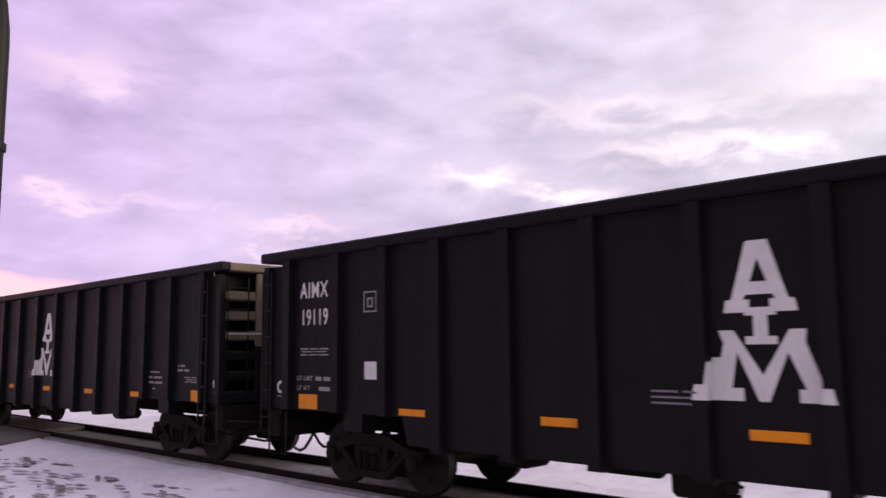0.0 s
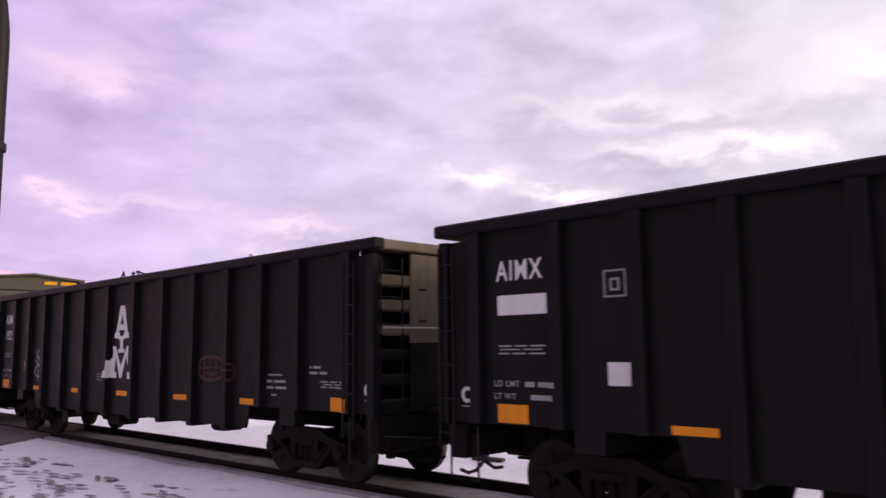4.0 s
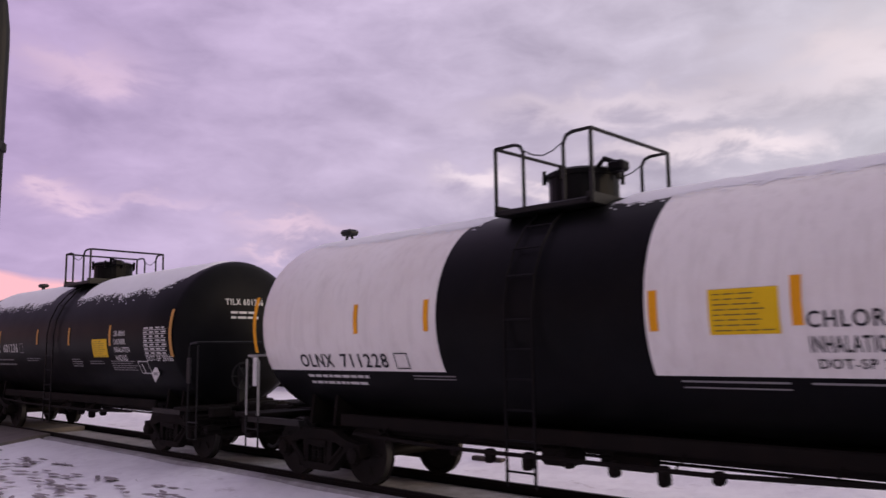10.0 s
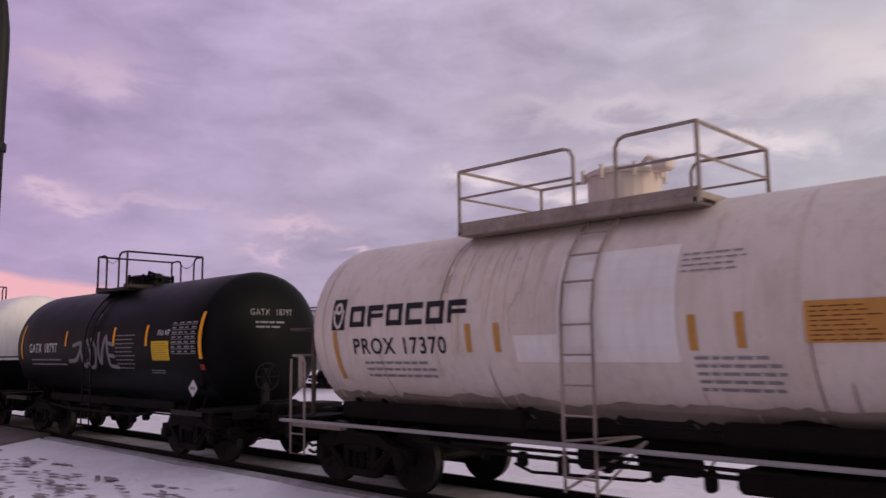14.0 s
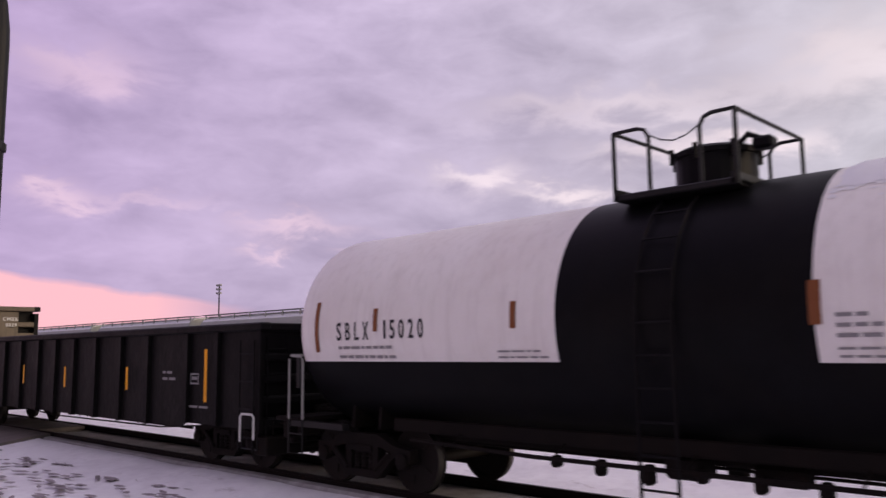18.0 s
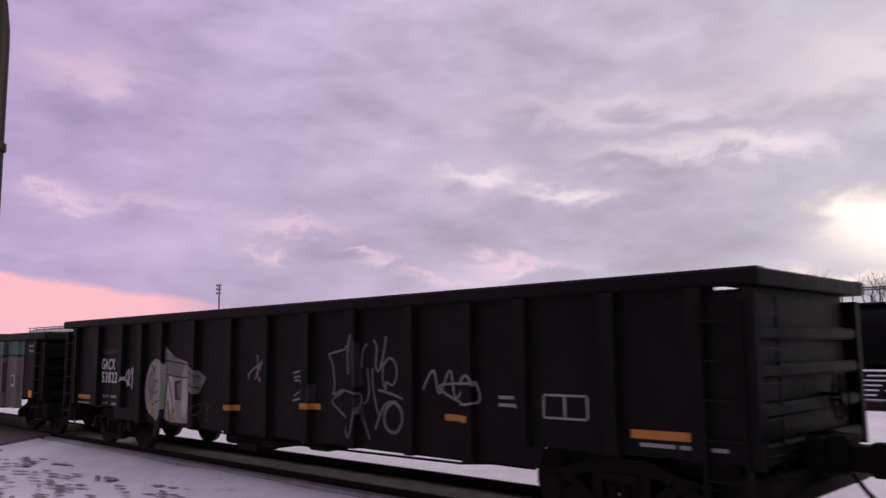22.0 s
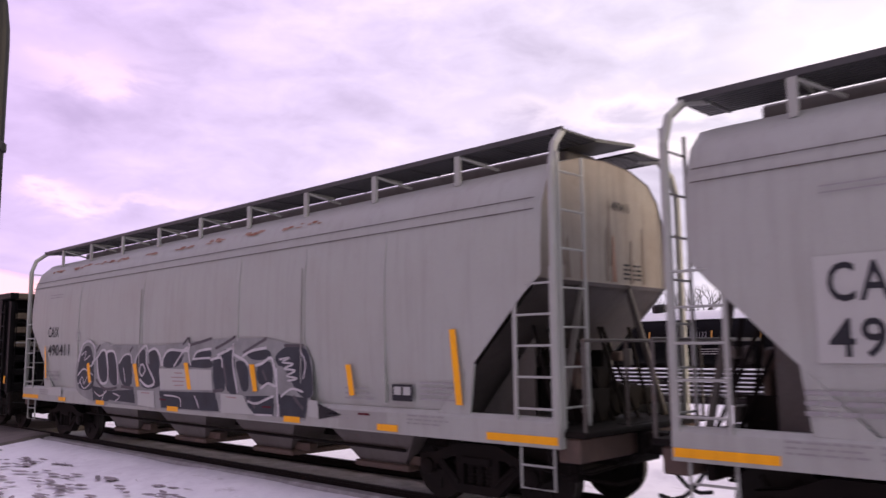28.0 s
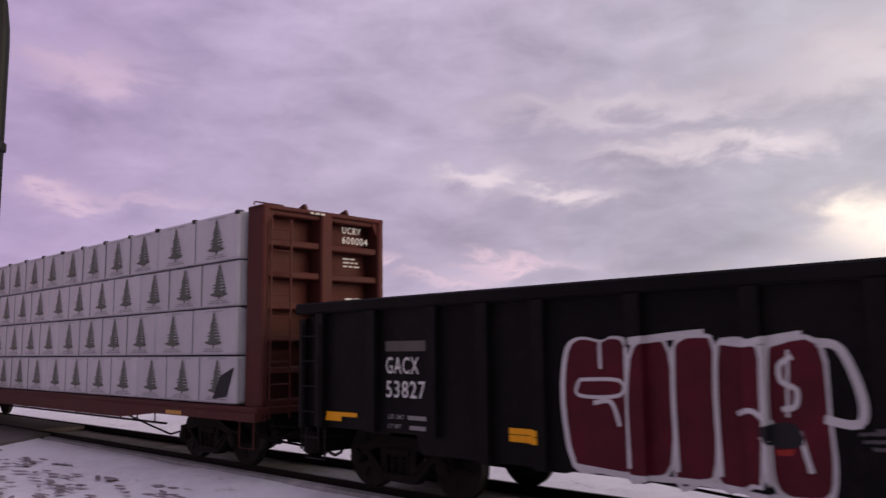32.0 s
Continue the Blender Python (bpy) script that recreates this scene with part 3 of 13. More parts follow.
def wheelset_mesh():
    g = Geo()
    g.lathe([(-1.12, 0.07), (-0.9, 0.085), (0.9, 0.085), (1.12, 0.07)], axis="y", n=10)
    for s in (-1, 1):
        prof = [(0.0, 0.10), (0.0, 0.36), (-0.015, 0.40), (-0.015, WHEEL_R), (0.09, WHEEL_R + 0.004), (0.105, WHEEL_R + 0.026), (0.125, WHEEL_R + 0.02), (0.13, 0.41), (0.09, 0.37), (0.10, 0.14), (0.14, 0.10)]
        g.lathe([(s * (0.815 - a), r) for a, r in prof], axis="y", n=28, mats=lambda i, k: 1 if i == 3 else 0)
        for k in range(5):  # cast marks, so that the turning shows
            a = 2 * math.pi * k / 5
            c, d = math.cos(a), math.sin(a)
            g.tube([(0.2 * c, s * 0.826, 0.2 * d), (0.33 * c, s * 0.826, 0.33 * d)], 0.018, 4)
    return mesh("wheelset", g, [WHEEL, BRIGHT], True)


def side_frame_mesh(s):
    """A cast side frame with its windows, springs and bearing caps; s is -1 on the camera's side."""
    y0, y1 = sorted((s * 0.93, s * 1.09))
    g = Geo()
    top = [(-0.98, 0.62), (-0.70, 0.66), (-0.35, 0.80), (0.35, 0.80), (0.70, 0.66), (0.98, 0.62), (0.98, 0.50), (0.72, 0.50), (0.45, 0.62), (-0.45, 0.62), (-0.72, 0.50), (-0.98, 0.50)]
    g.prism(top, y0, y1, "y")
    low = [(-0.72, 0.52), (-0.34, 0.17), (0.34, 0.17), (0.72, 0.52), (0.60, 0.54), (0.27, 0.28), (-0.27, 0.28), (-0.60, 0.54)]
    g.prism(low, y0, y1, "y")
    for x in (-0.30, 0.30):
        g.box(x - 0.06, x + 0.06, y0, y1, 0.25, 0.66)
    for x in (-0.889, 0.889):
        g.box(x - 0.15, x + 0.15, y0, y1, 0.44, 0.62)
        g.lathe([(s * 1.02, 0.115), (s * 1.13, 0.115), (s * 1.15, 0.09), (s * 1.155, 0.0)], (x, 0, WHEEL_R), "y", 12)
    for x in (-0.16, 0.0, 0.16):
        for k in range(5):
            g.lathe([(0.28 + k * 0.055, 0.062), (0.31 + k * 0.055, 0.075), (0.335 + k * 0.055, 0.062)], (x, s * 1.0, 0), "z", 8)
    g.box(-0.24, 0.24, min(s * 0.9, s * 1.12), max(s * 0.9, s * 1.12), 0.55, 0.63)
    for x in (-0.5, 0.5):
        g.tube([(x * 0.6, s * 1.10, 0.30), (x * 1.25, s * 1.10, 0.56)], 0.03, 6)
    return mesh("side_frame", g, CAST, True)


def bolster_mesh():
    g = Geo()
    g.soft_box(-0.2, 0.2, -1.08, 1.08, 0.52, 0.74, 0.03)
    g.lathe([(0.70, 0.2), (0.80, 0.2)], axis="z", n=12)
    for s in (-1, 1):
        g.box(s * 0.40 - 0.04, s * 0.40 + 0.04, -0.85, 0.85, 0.40, 0.50)
        for y in (-0.75, 0.75):
            g.box(s * 0.43 - 0.04, s * 0.43 + 0.05, y - 0.08, y + 0.08, 0.28, 0.62)
    return mesh("truck", g, CAST)


WHEELSET, FRAME_NEAR, FRAME_FAR, BOLSTER = wheelset_mesh(), side_frame_mesh(-1), side_frame_mesh(1), bolster_mesh()
ROLLING = []  # wheelsets with the place of their axle on the train


def truck(car, x):
    t = part("truck", BOLSTER, None, car, "rusty cast steel freight truck", at=(x, 0, 0))
    part("side_frame", FRAME_NEAR, None, t)
    part("side_frame", FRAME_FAR, None, t)
    for dx in (-0.889, 0.889):
        w = part("wheelset", WHEELSET, None, t, "steel wheels with bright worn treads", at=(dx, 0, WHEEL_R))
        ROLLING.append((w, car, x + dx))
    return t


def coupler_mesh():
    g = Geo()
    g.soft_box(-0.85, 0.0, -0.13, 0.13, 0.74, 1.0, 0.02)
    g.soft_box(-0.02, 0.20, -0.17, 0.05, 0.70, 1.04, 0.03)
    g.soft_box(-0.02, 0.27, 0.05, 0.19, 0.74, 1.0, 0.03)
    g.tube([(-0.5, -1.25, 0.86), (-0.5, -1.25, 0.62), (-0.46, -1.1, 0.60), (-0.42, -0.35, 0.66), (-0.1, -0.2, 0.92)], 0.016, 5)
    return mesh("coupler", g, CAST)


def hose_mesh():
    g = Geo()
    g.tube([(-0.45, 0.30, 0.80), (-0.25, 0.32, 0.72), (-0.08, 0.33, 0.48), (0.08, 0.32, 0.33), (0.25, 0.30, 0.27), (0.42, 0.28, 0.30)], 0.026, 6)
    return mesh("air_hose", g, RUBBER, True)


def draft_mesh():
    """Striker plate, draft box, uncoupling rod and the pipes that sag below an end sill."""
    g = Geo()
    g.soft_box(-0.12, 0.10, -0.36, 0.36, 0.62, 1.10, 0.03)
    g.soft_box(-0.75, -0.05, -0.30, 0.30, 0.58, 1.02, 0.03)
    g.soft_box(-0.40, -0.30, -1.36, 1.30, 0.70, 0.98, 0.02)
    g.tube([(0.02, -1.30, 0.80), (0.04, -0.6, 0.72), (0.06, -0.1, 0.78)], 0.018, 5)
    g.tube([(-0.35, -1.05, 0.72), (-0.2, -0.9, 0.50), (0.05, -0.6, 0.42), (0.2, -0.3, 0.46)], 0.024, 5)
    g.tube([(-0.7, -1.2, 0.62), (-0.3, -1.1, 0.54), (0.0, -0.75, 0.66)], 0.018, 5)
    g.soft_box(-0.34, -0.22, -1.02, -0.88, 0.46, 0.72, 0.02)
    return mesh("draft_gear", g, CAST)


COUPLER, HOSE, DRAFT = coupler_mesh(), hose_mesh(), draft_mesh()


def couplers(car, half):
    """Couplers and air hoses at both ends; half is the distance from the middle to the pulling face."""
    for s in (-1, 1):
        part("coupler", COUPLER, None, car, at=(s * (half - 0.12), 0, 0), turn=0 if s > 0 else math.pi)
        part("air_hose", HOSE, None, car, at=(s * (half - 0.25), 0, 0), turn=0 if s > 0 else math.pi)
        part("draft_gear", DRAFT, None, car, "dark striker, draft box and hanging pipes", at=(s * (half - 0.62), 0, 0), turn=0 if s > 0 else math.pi)


def ladder_geo(x, y, z0, z1, width, rungs, along="x", r=0.014, stile=0.03):
    """Two flat stiles and round rungs, on a side (along x) or an end (along y)."""
    g = Geo()
    for s in (-1, 1):
        if along == "x":
            g.box(x + s * width / 2 - stile / 2, x + s * width / 2 + stile / 2, y - 0.012, y + 0.012, z0, z1)
        else:
            g.box(x - 0.012, x + 0.012, y + s * width / 2 - stile / 2, y + s * width / 2 + stile / 2, z0, z1)
    for i in range(rungs):
        z = z0 + (i + 0.5) * (z1 - z0) / rungs
        if along == "x":
            g.tube([(x - width / 2, y, z), (x + width / 2, y, z)], r, 6)
        else:
            g.tube([(x, y - width / 2, z), (x, y + width / 2, z)], r, 6)
    return g


# ---- paint: flat shapes laid on a car's side, following posts or a tank's curve ----
LETTERS = {}


def letters(text, height, spread=1.0):
    """Triangles of a line of text: (x, z) pairs, from x = 0, on the base line, with capitals of that height."""
    if text not in LETTERS:
        c = bpy.data.curves.new("text", "FONT")
        c.body = text
        c.resolution_u = 3
        c.offset = 0.012
        c.space_character = 1.14
        o = bpy.data.objects.new("text", c)
        scene.collection.objects.link(o)
        me = o.to_mesh()
        me.calc_loop_triangles()
        LETTERS[text] = [[(me.vertices[i].co.x, me.vertices[i].co.y) for i in t.vertices] for t in me.loop_triangles]
        o.to_mesh_clear()
        bpy.data.objects.remove(o)
        bpy.data.curves.remove(c)
    tris = LETTERS[text]
    k = height / 0.69
    return [[(x * k * spread, z * k) for x, z in t] for t in tris]


def line(text, x, z, height, width=None):
    """Text from x, on the base line z, stretched to a width."""
    t = letters(text, height)
    w = max(p[0] for tri in t for p in tri)
    f = (width / w) if width else 1.0
    return [[(x + a * f, z + b) for a, b in tri] for tri in t]


def rect(x0, x1, z0, z1):
    return [[(x0, z0), (x1, z0), (x1, z1)], [(x0, z0), (x1, z1), (x0, z1)]]


def poly(points):
    return [[points[i] for i in t] for t in tessellate_polygon([[Vector((p[0], p[1], 0)) for p in points]])]


def stroke(points, w, taper=False):
    """A painted line through points, w wide, with mitred joints."""
    pts = [Vector((p[0], p[1])) for p in points]
    left, right = [], []
    for i, p in enumerate(pts):
        d = pts[min(i + 1, len(pts) - 1)] - pts[max(i - 1, 0)]
        d = d.normalized() if d.length > 1e-6 else Vector((1, 0))
        h = w / 2 * (1 - 0.7 * i / (len(pts) - 1) if taper else 1)
        o = Vector((-d.y, d.x)) * h
        left.append(p + o), right.append(p - o)
    out_ = []
    for i in range(len(pts) - 1):
        out_.append([tuple(left[i]), tuple(right[i]), tuple(right[i + 1])])
        out_.append([tuple(left[i]), tuple(right[i + 1]), tuple(left[i + 1])])
    return out_


def curve(points, n=6, closed=False):
    """A smooth run through points (Catmull-Rom)."""
    pts = [Vector((p[0], p[1])) for p in points]
    k = len(pts)
    res = []
    for i in range(k if closed else k - 1):
        a, b, c, d = (pts[(i + j) % k] if closed else pts[min(max(i + j, 0), k - 1)] for j in (-1, 0, 1, 2))
        for s in range(n):
            t = s / n
            res.append(tuple(0.5 * ((2 * b) + (c - a) * t + (2 * a - 5 * b + 4 * c - d) * t * t + (3 * b - a - 3 * c + d) * t ** 3)))
    if not closed:
        res.append(tuple(pts[-1]))
    return res


def bars(x, z, widths, height, gap=0.35, space=0.05):
    """A row of plain bars in place of unreadable words."""
    out_ = []
    for w in widths:
        out_ += rect(x, x + w, z, z + height)
        x += w + space
    return out_


def small_print(x, z, rows, width, height=0.045, pitch=0.085, seed=1):
    """Lines of unreadable small writing as plain bars."""
    r = random.Random(seed)
    out_ = []
    for i in range(rows):
        left, end = x, x + width * r.uniform(0.75, 1.0)
        while left < end - 0.05:
            w = min(r.uniform(0.06, 0.2), end - left)
            out_ += rect(left, left + w, z - i * pitch - height * 0.9, z - i * pitch)
            left += w + 0.03
    return out_


def clip(tri, x0, x1, k=0):
    """The part of a convex outline between two values of coordinate k."""
    for limit, sign in ((x0, 1), (x1, -1)):
        res = []
        for i, p in enumerate(tri):
            q = tri[(i + 1) % len(tri)]
            a, b = sign * (p[k] - limit), sign * (q[k] - limit)
            if a >= 0:
                res.append(p)
            if (a >= 0) != (b >= 0):
                t = a / (a - b)
                res.append((p[0] + (q[0] - p[0]) * t, p[1] + (q[1] - p[1]) * t))
        tri = res
        if len(tri) < 3:
            return None
    return tri


def lines_of(tris):
    """The triangles sorted into separate lines of writing or separate patches."""
    boxes = []
    for t in tris:
        xs, zs = [p[0] for p in t], [p[1] for p in t]
        box = [min(xs) - 0.1, max(xs) + 0.1, min(zs) - 0.012, max(zs) + 0.012, [t]]
        rest = []
        for b in boxes:
            if b[0] < box[1] and b[1] > box[0] and b[2] < box[3] and b[3] > box[2]:
                box = [min(b[0], box[0]), max(b[1], box[1]), min(b[2], box[2]), max(b[3], box[3]), b[4] + box[4]]
            else:
                rest.append(b)
        boxes = rest + [box]
    return [b[4] for b in boxes]


SPLIT = ("lettering", "notice", "owner_mark", "reflector", "spray_paint")


def on_side(car, name, tris, mat, label="", layer=0, posts=(), half=0.07, sheet=-1.46, proud=-1.55, raised=None, sill=None):
    """Paint on the camera's side of a car: on the side sill (below, y), on the sheet between the posts, on the posts' faces and flanks, and on a raised door (from, to, y)."""
    sets = lines_of(tris) if name in SPLIT else [tris]
    if len(sets) > 1:
        return [on_side(car, name + "_line" if name == "lettering" else name + "_patch", q, mat, label, layer, posts, half, sheet, proud, raised, sill) for q in sets]
    g = Geo()
    wide = half + 0.003 + 0.003 * layer
    zones = [(p - wide, p + wide, proud) for p in posts if not raised or not raised[0] - half < p < raised[1] + half]
    zones = sorted(zones + [raised] if raised else zones)
    edges = [-99.0]
    for z in zones:
        edges += [z[0], z[1]]
    edges.append(99.0)
    lift = 0.004 + 0.003 * layer
    if sill:
        for tri in tris:
            c = clip(tri, -99.0, sill[0], 1)
            if c:
                g.add([(p[0], sill[1] - lift, p[1]) for p in c], [tuple(range(len(c)))])
        tris = [c for c in (clip(tri, sill[0], 99.0, 1) for tri in tris) if c]
    for tri in tris:
        lo, hi = min(p[0] for p in tri), max(p[0] for p in tri)
        for i in range(len(edges) - 1):
            if edges[i + 1] <= lo or edges[i] >= hi:
                continue
            c = clip(tri, edges[i], edges[i + 1])
            if c:
                y = (zones[i // 2][2] if i % 2 else sheet) - lift
                g.add([(p[0], y, p[1]) for p in c], [tuple(range(len(c)))])
                if i % 2:  # the two flanks of the post
                    for x in (edges[i], edges[i + 1]):
                        zs = [p[1] for p in c if abs(p[0] - x) < 1e-5]
                        if len(zs) > 1 and max(zs) - min(zs) > 0.01:
                            z0, z1 = min(zs), max(zs)
                            g.add([(x, y, z0), (x, sheet - lift, z0), (x, sheet - lift, z1), (x, y, z1)], [(0, 1, 2, 3)])
    ob = part(name, mesh(name, g, mat, weld=True), None, car, label)
    return tagged(ob, label, kind="stuff") if mat is GREYTXT and name.startswith("lettering") else ob


COATS = itertools.count()  # every coat of spray lies a hair above the one before


def fill(points, mat, layer, label="", rounded=False):
    """A sprayed patch on the side of the car in hand, within the outline given."""
    on_side(car, "spray_fill", poly(curve(points, 3, True) if rounded else points), mat, label, layer=layer + 0.018 * (next(COATS) % 10), **PK)


def dash(points, w, mat, layer, label=""):
    """A sprayed stroke on the side of the car in hand."""
    on_side(car, "spray_stroke", stroke(curve(points, 4), w), mat, label, layer=layer + 0.018 * (next(COATS) % 10), **PK)


def on_tank(car, name, tris, mat, r, zc, label="", layer=0):
    """Paint on the camera's side of a tank, bent to its curve."""
    sets = lines_of(tris) if name in SPLIT else [tris]
    if len(sets) > 1:
        return [on_tank(car, name + "_line" if name == "lettering" else name + "_patch", q, mat, r, zc, label, layer) for q in sets]
    g = Geo()
    lift = 0.006 + 0.003 * layer
    for tri in tris:
        lo, hi = min(p[1] for p in tri), max(p[1] for p in tri)
        z = math.floor(lo / 0.12) * 0.12
        while z < hi:
            c = clip(tri, z, z + 0.12, 1)
            if c:
                vs = []
                for x, h in c:
                    s = max(-0.98, min(0.98, (h - zc) / r))
                    vs.append((x, -(r + lift) * math.sqrt(1 - s * s), zc + (r + lift) * s))
                g.add(vs, [tuple(range(len(vs)))])
            z += 0.12
    ob = part(name, mesh(name, g, mat, weld=True), None, car, label)
    return tagged(ob, label, kind="stuff") if mat is GREYTXT and name.startswith("lettering") else ob


def on_end(car, name, tris, mat, x, label=""):
    """Paint on an end that faces +x; the pairs are (y, z)."""
    sets = lines_of(tris) if name in SPLIT else [tris]
    if len(sets) > 1:
        return [on_end(car, name + "_line", q, mat, x, label) for q in sets]
    g = Geo()
    for tri in tris:
        g.add([(x + 0.005, p[0], p[1]) for p in tri], [tuple(range(len(tri)))])
    return part(name, g, mat, car, label)


HEADS = {}  # each tank car's half length, head depth, radius and centre height


def on_head(car, name, tris, mat, label=""):
    """Paint on the dished tank head that faces +x; the pairs are (y, z)."""
    L, head, r, zc = HEADS[car.name]
    sets = lines_of(tris) if name in SPLIT else [tris]
    for q in sets:
        g = Geo()
        for tri in q:
            g.add([(L - head + head * math.sqrt(max(0.0, 1 - (p[0] ** 2 + (p[1] - zc) ** 2) / r ** 2)) + 0.012, p[0], p[1]) for p in tri], [tuple(range(len(tri)))])
        part(name + "_line", g, mat, car, label)


CARS = []  # each car with the place of its middle on the train


def car_root(name, label, left, right):
    c = thing(name, label, "freight car", "cars of the passing train")
    CARS.append((c, (left + right) / 2))
    return c


# ---- open gondolas ----
def gondola(name, label, left, right, top, low, mat, posts, post_half=0.09, chord=0.16, sheet=-1.44, proud=-1.55,
            truck_in=2.2, over=1.12, feet=True, gap=True, centre_panel=True, rungs=6, foot=0.16, pipes=True):
    """An open-topped gondola: sheets, posts, top chord, ribbed ends, trucks, ladders and couplers.
    top: height of the chord; low: bottom of the sides between the trucks; over: bottom above the trucks."""
    car = car_root(name, label, left, right)
    L = (right - left) / 2
    xt = L - truck_in
    # side sheets, stepped up over the trucks
    zt = top - chord
    for s in (1, -1):
        slot = 0.07 if gap else 0.0
        s0, s1 = (0.75, 0.85) if over < 1.1 else (1.06, 1.16)
        outline = [(-L + 0.02, over), (-xt + s0, over), (-xt + s1, low), (xt - s1, low), (xt - s0, over), (L - 0.02, over),
                   (L - 0.02, zt - slot), (L - 0.45, zt - slot), (L - 0.45, zt), (-L + 0.45, zt), (-L + 0.45, zt - slot), (-L + 0.02, zt - slot)]
        y0, y1 = sorted((s * -sheet, s * (-sheet - 0.04)))
        part("side_sheet", Geo().prism(outline, y0, y1, "y"), mat, car)
        c = Geo().soft_box(-L - 0.05, L + 0.05, min(s * (-proud + 0.01), s * 1.34), max(s * (-proud + 0.01), s * 1.34), zt, top, 0.025)
        part("top_chord", c, mat, car)
    # posts share one mesh
    z0 = low - 0.02
    pg = Geo()
    pg.prism([(-post_half, zt), (post_half, zt), (post_half * 0.9, low + 0.35), (post_half * 0.9, z0), (-post_half * 0.9, z0), (-post_half * 0.9, low + 0.35)], proud, sheet + 0.02, "y")
    if feet:
        pg.prism([(-post_half, low + 0.12), (post_half, low + 0.12), (post_half * (1.0 + foot * 5.6), low - foot * 0.62), (post_half * (1.0 + foot * 3.7), low - foot), (-post_half * (1.0 + foot * 1.9), low - foot)], proud + 0.02, sheet + 0.25, "y")
    pm = mesh("post", pg, mat)
    sg = Geo().prism([(-post_half, zt), (post_half, zt), (post_half * 0.9, over), (-post_half * 0.9, over)], proud, sheet + 0.02, "y")
    sm = mesh("post", sg, mat)
    for x in posts:
        for turn in (0.0, math.pi):
            part("post", pm if abs(x) < xt - 1.7 else sm, None, car, at=(x, 0, 0), turn=turn)
    # corner posts
    cp = mesh("corner_post", Geo().prism([(-0.07, zt - (0.07 if gap else 0)), (0.07, zt - (0.07 if gap else 0)), (0.07, over - 0.03), (-0.07, over - 0.03)], proud + 0.03, sheet + 0.02, "y"), mat)
    for x in (-L + 0.09, L - 0.09):
        for turn in (0.0, math.pi):
            part("corner_post", cp, None, car, at=(x, 0, 0), turn=turn)
    # floor, centre sill, tubs between the trucks
    part("floor", Geo().box(-L + 0.05, L - 0.05, -1.4, 1.4, over, over + 0.06), mat, car)
    part("centre_sill", Geo().soft_box(-L - 0.3, L + 0.3, -0.22, 0.22, 0.72, 1.1, 0.03), CAST, car)
    for sx in (-1, 1):
        part("body_bolster", Geo().box(sx * xt - 0.2, sx * xt + 0.2, -1.42, 1.42, 0.86, over), mat, car)
    gear = Geo()
    r = random.Random(round(-left))
    x = -xt + 2.2
    part("brake_valve", Geo().soft_box(x, x + 0.55, -0.9, -0.35, 0.52, 0.86, 0.06), CAST, car)
    part("brake_reservoir", Geo().lathe([(0.0, 0.14), (0.05, 0.16), (0.7, 0.16), (0.75, 0.14)], (x + 1.5, -0.6, 0.70), "x", 12), CAST, car)
    if pipes:
        gear.tube([(-xt + 1.2, -1.05, 0.62), (xt - 1.2, -1.05, 0.58)], 0.022, 5)
        gear.tube([(-xt + 1.5, -1.15, 0.78), (-1, -1.15, 0.52), (xt - 2.4, -1.1, 0.54), (xt - 1.2, -0.7, 0.6)], 0.018, 5)
    for k in range(4 if pipes else 0):
        gx = r.uniform(-xt + 2, xt - 2)
        gear.tube([(gx, -1.05, 0.8), (gx, -1.08, 0.56)], 0.02, 4)
    if pipes:
        part("brake_rod", gear, CAST, car, "brake rods and pipes under the car")
    # ends: a set-back sheet with heavy ribs before it, and on high cars a plate down the middle
    for sx in (-1, 1):
        deep = 0.38 if centre_panel else 0.18
        xe = sx * (L - deep)
        part("end_sheet", Geo().box(min(xe, xe - sx * 0.03), max(xe, xe - sx * 0.03), -1.42, 1.42, over - 0.1, zt), mat, car)
        part("end_chord", Geo().soft_box(min(sx * (L - 0.4), sx * (L + 0.04)), max(sx * (L - 0.4), sx * (L + 0.04)), -1.38, 1.38, zt, top - 0.01, 0.02), ENDLIT if centre_panel else mat, car)
        n = 6 if top > 3 else 4
        h = 0.085 if centre_panel else 0.07
        # on high cars the upper ribs are painted as lit, the lower as shaded
        ribs = [mesh("end_rib", Geo().soft_box(-(deep - 0.04) / 2, (deep - 0.04) / 2, -1.42, 1.42, -h, h, 0.03), m) for m in (mat, ENDLIT if centre_panel else mat)]
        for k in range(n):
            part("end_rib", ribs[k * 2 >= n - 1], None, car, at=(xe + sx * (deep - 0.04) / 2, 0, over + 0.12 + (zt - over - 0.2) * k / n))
        if not centre_panel:
            part("end_sill", Geo().soft_box(min(sx * (L - 0.3), sx * (L + 0.03)), max(sx * (L - 0.3), sx * (L + 0.03)), -1.40, 1.40, over - 0.42, over - 0.11, 0.02), CAST, car)
        else:
            x0, x1 = sorted((sx * (L - 0.06), sx * (L - 0.01)))
            zm = over + (zt - over) * 0.42
            # one plate in two paints: lit above, in the next car's shade below
            plate = part("end_panel", Geo().soft_box(x0, x1, -0.78, 0.86, zm + 0.01, zt - 0.02, 0.015), ENDLIT, car, "dusty upper end plate, low sunlight painted into its tan")
            part("end_panel", Geo().soft_box(x0, x1, -0.78, 0.86, over, zm, 0.015), SOOT, car, "lower end plate, black with shade painted in")
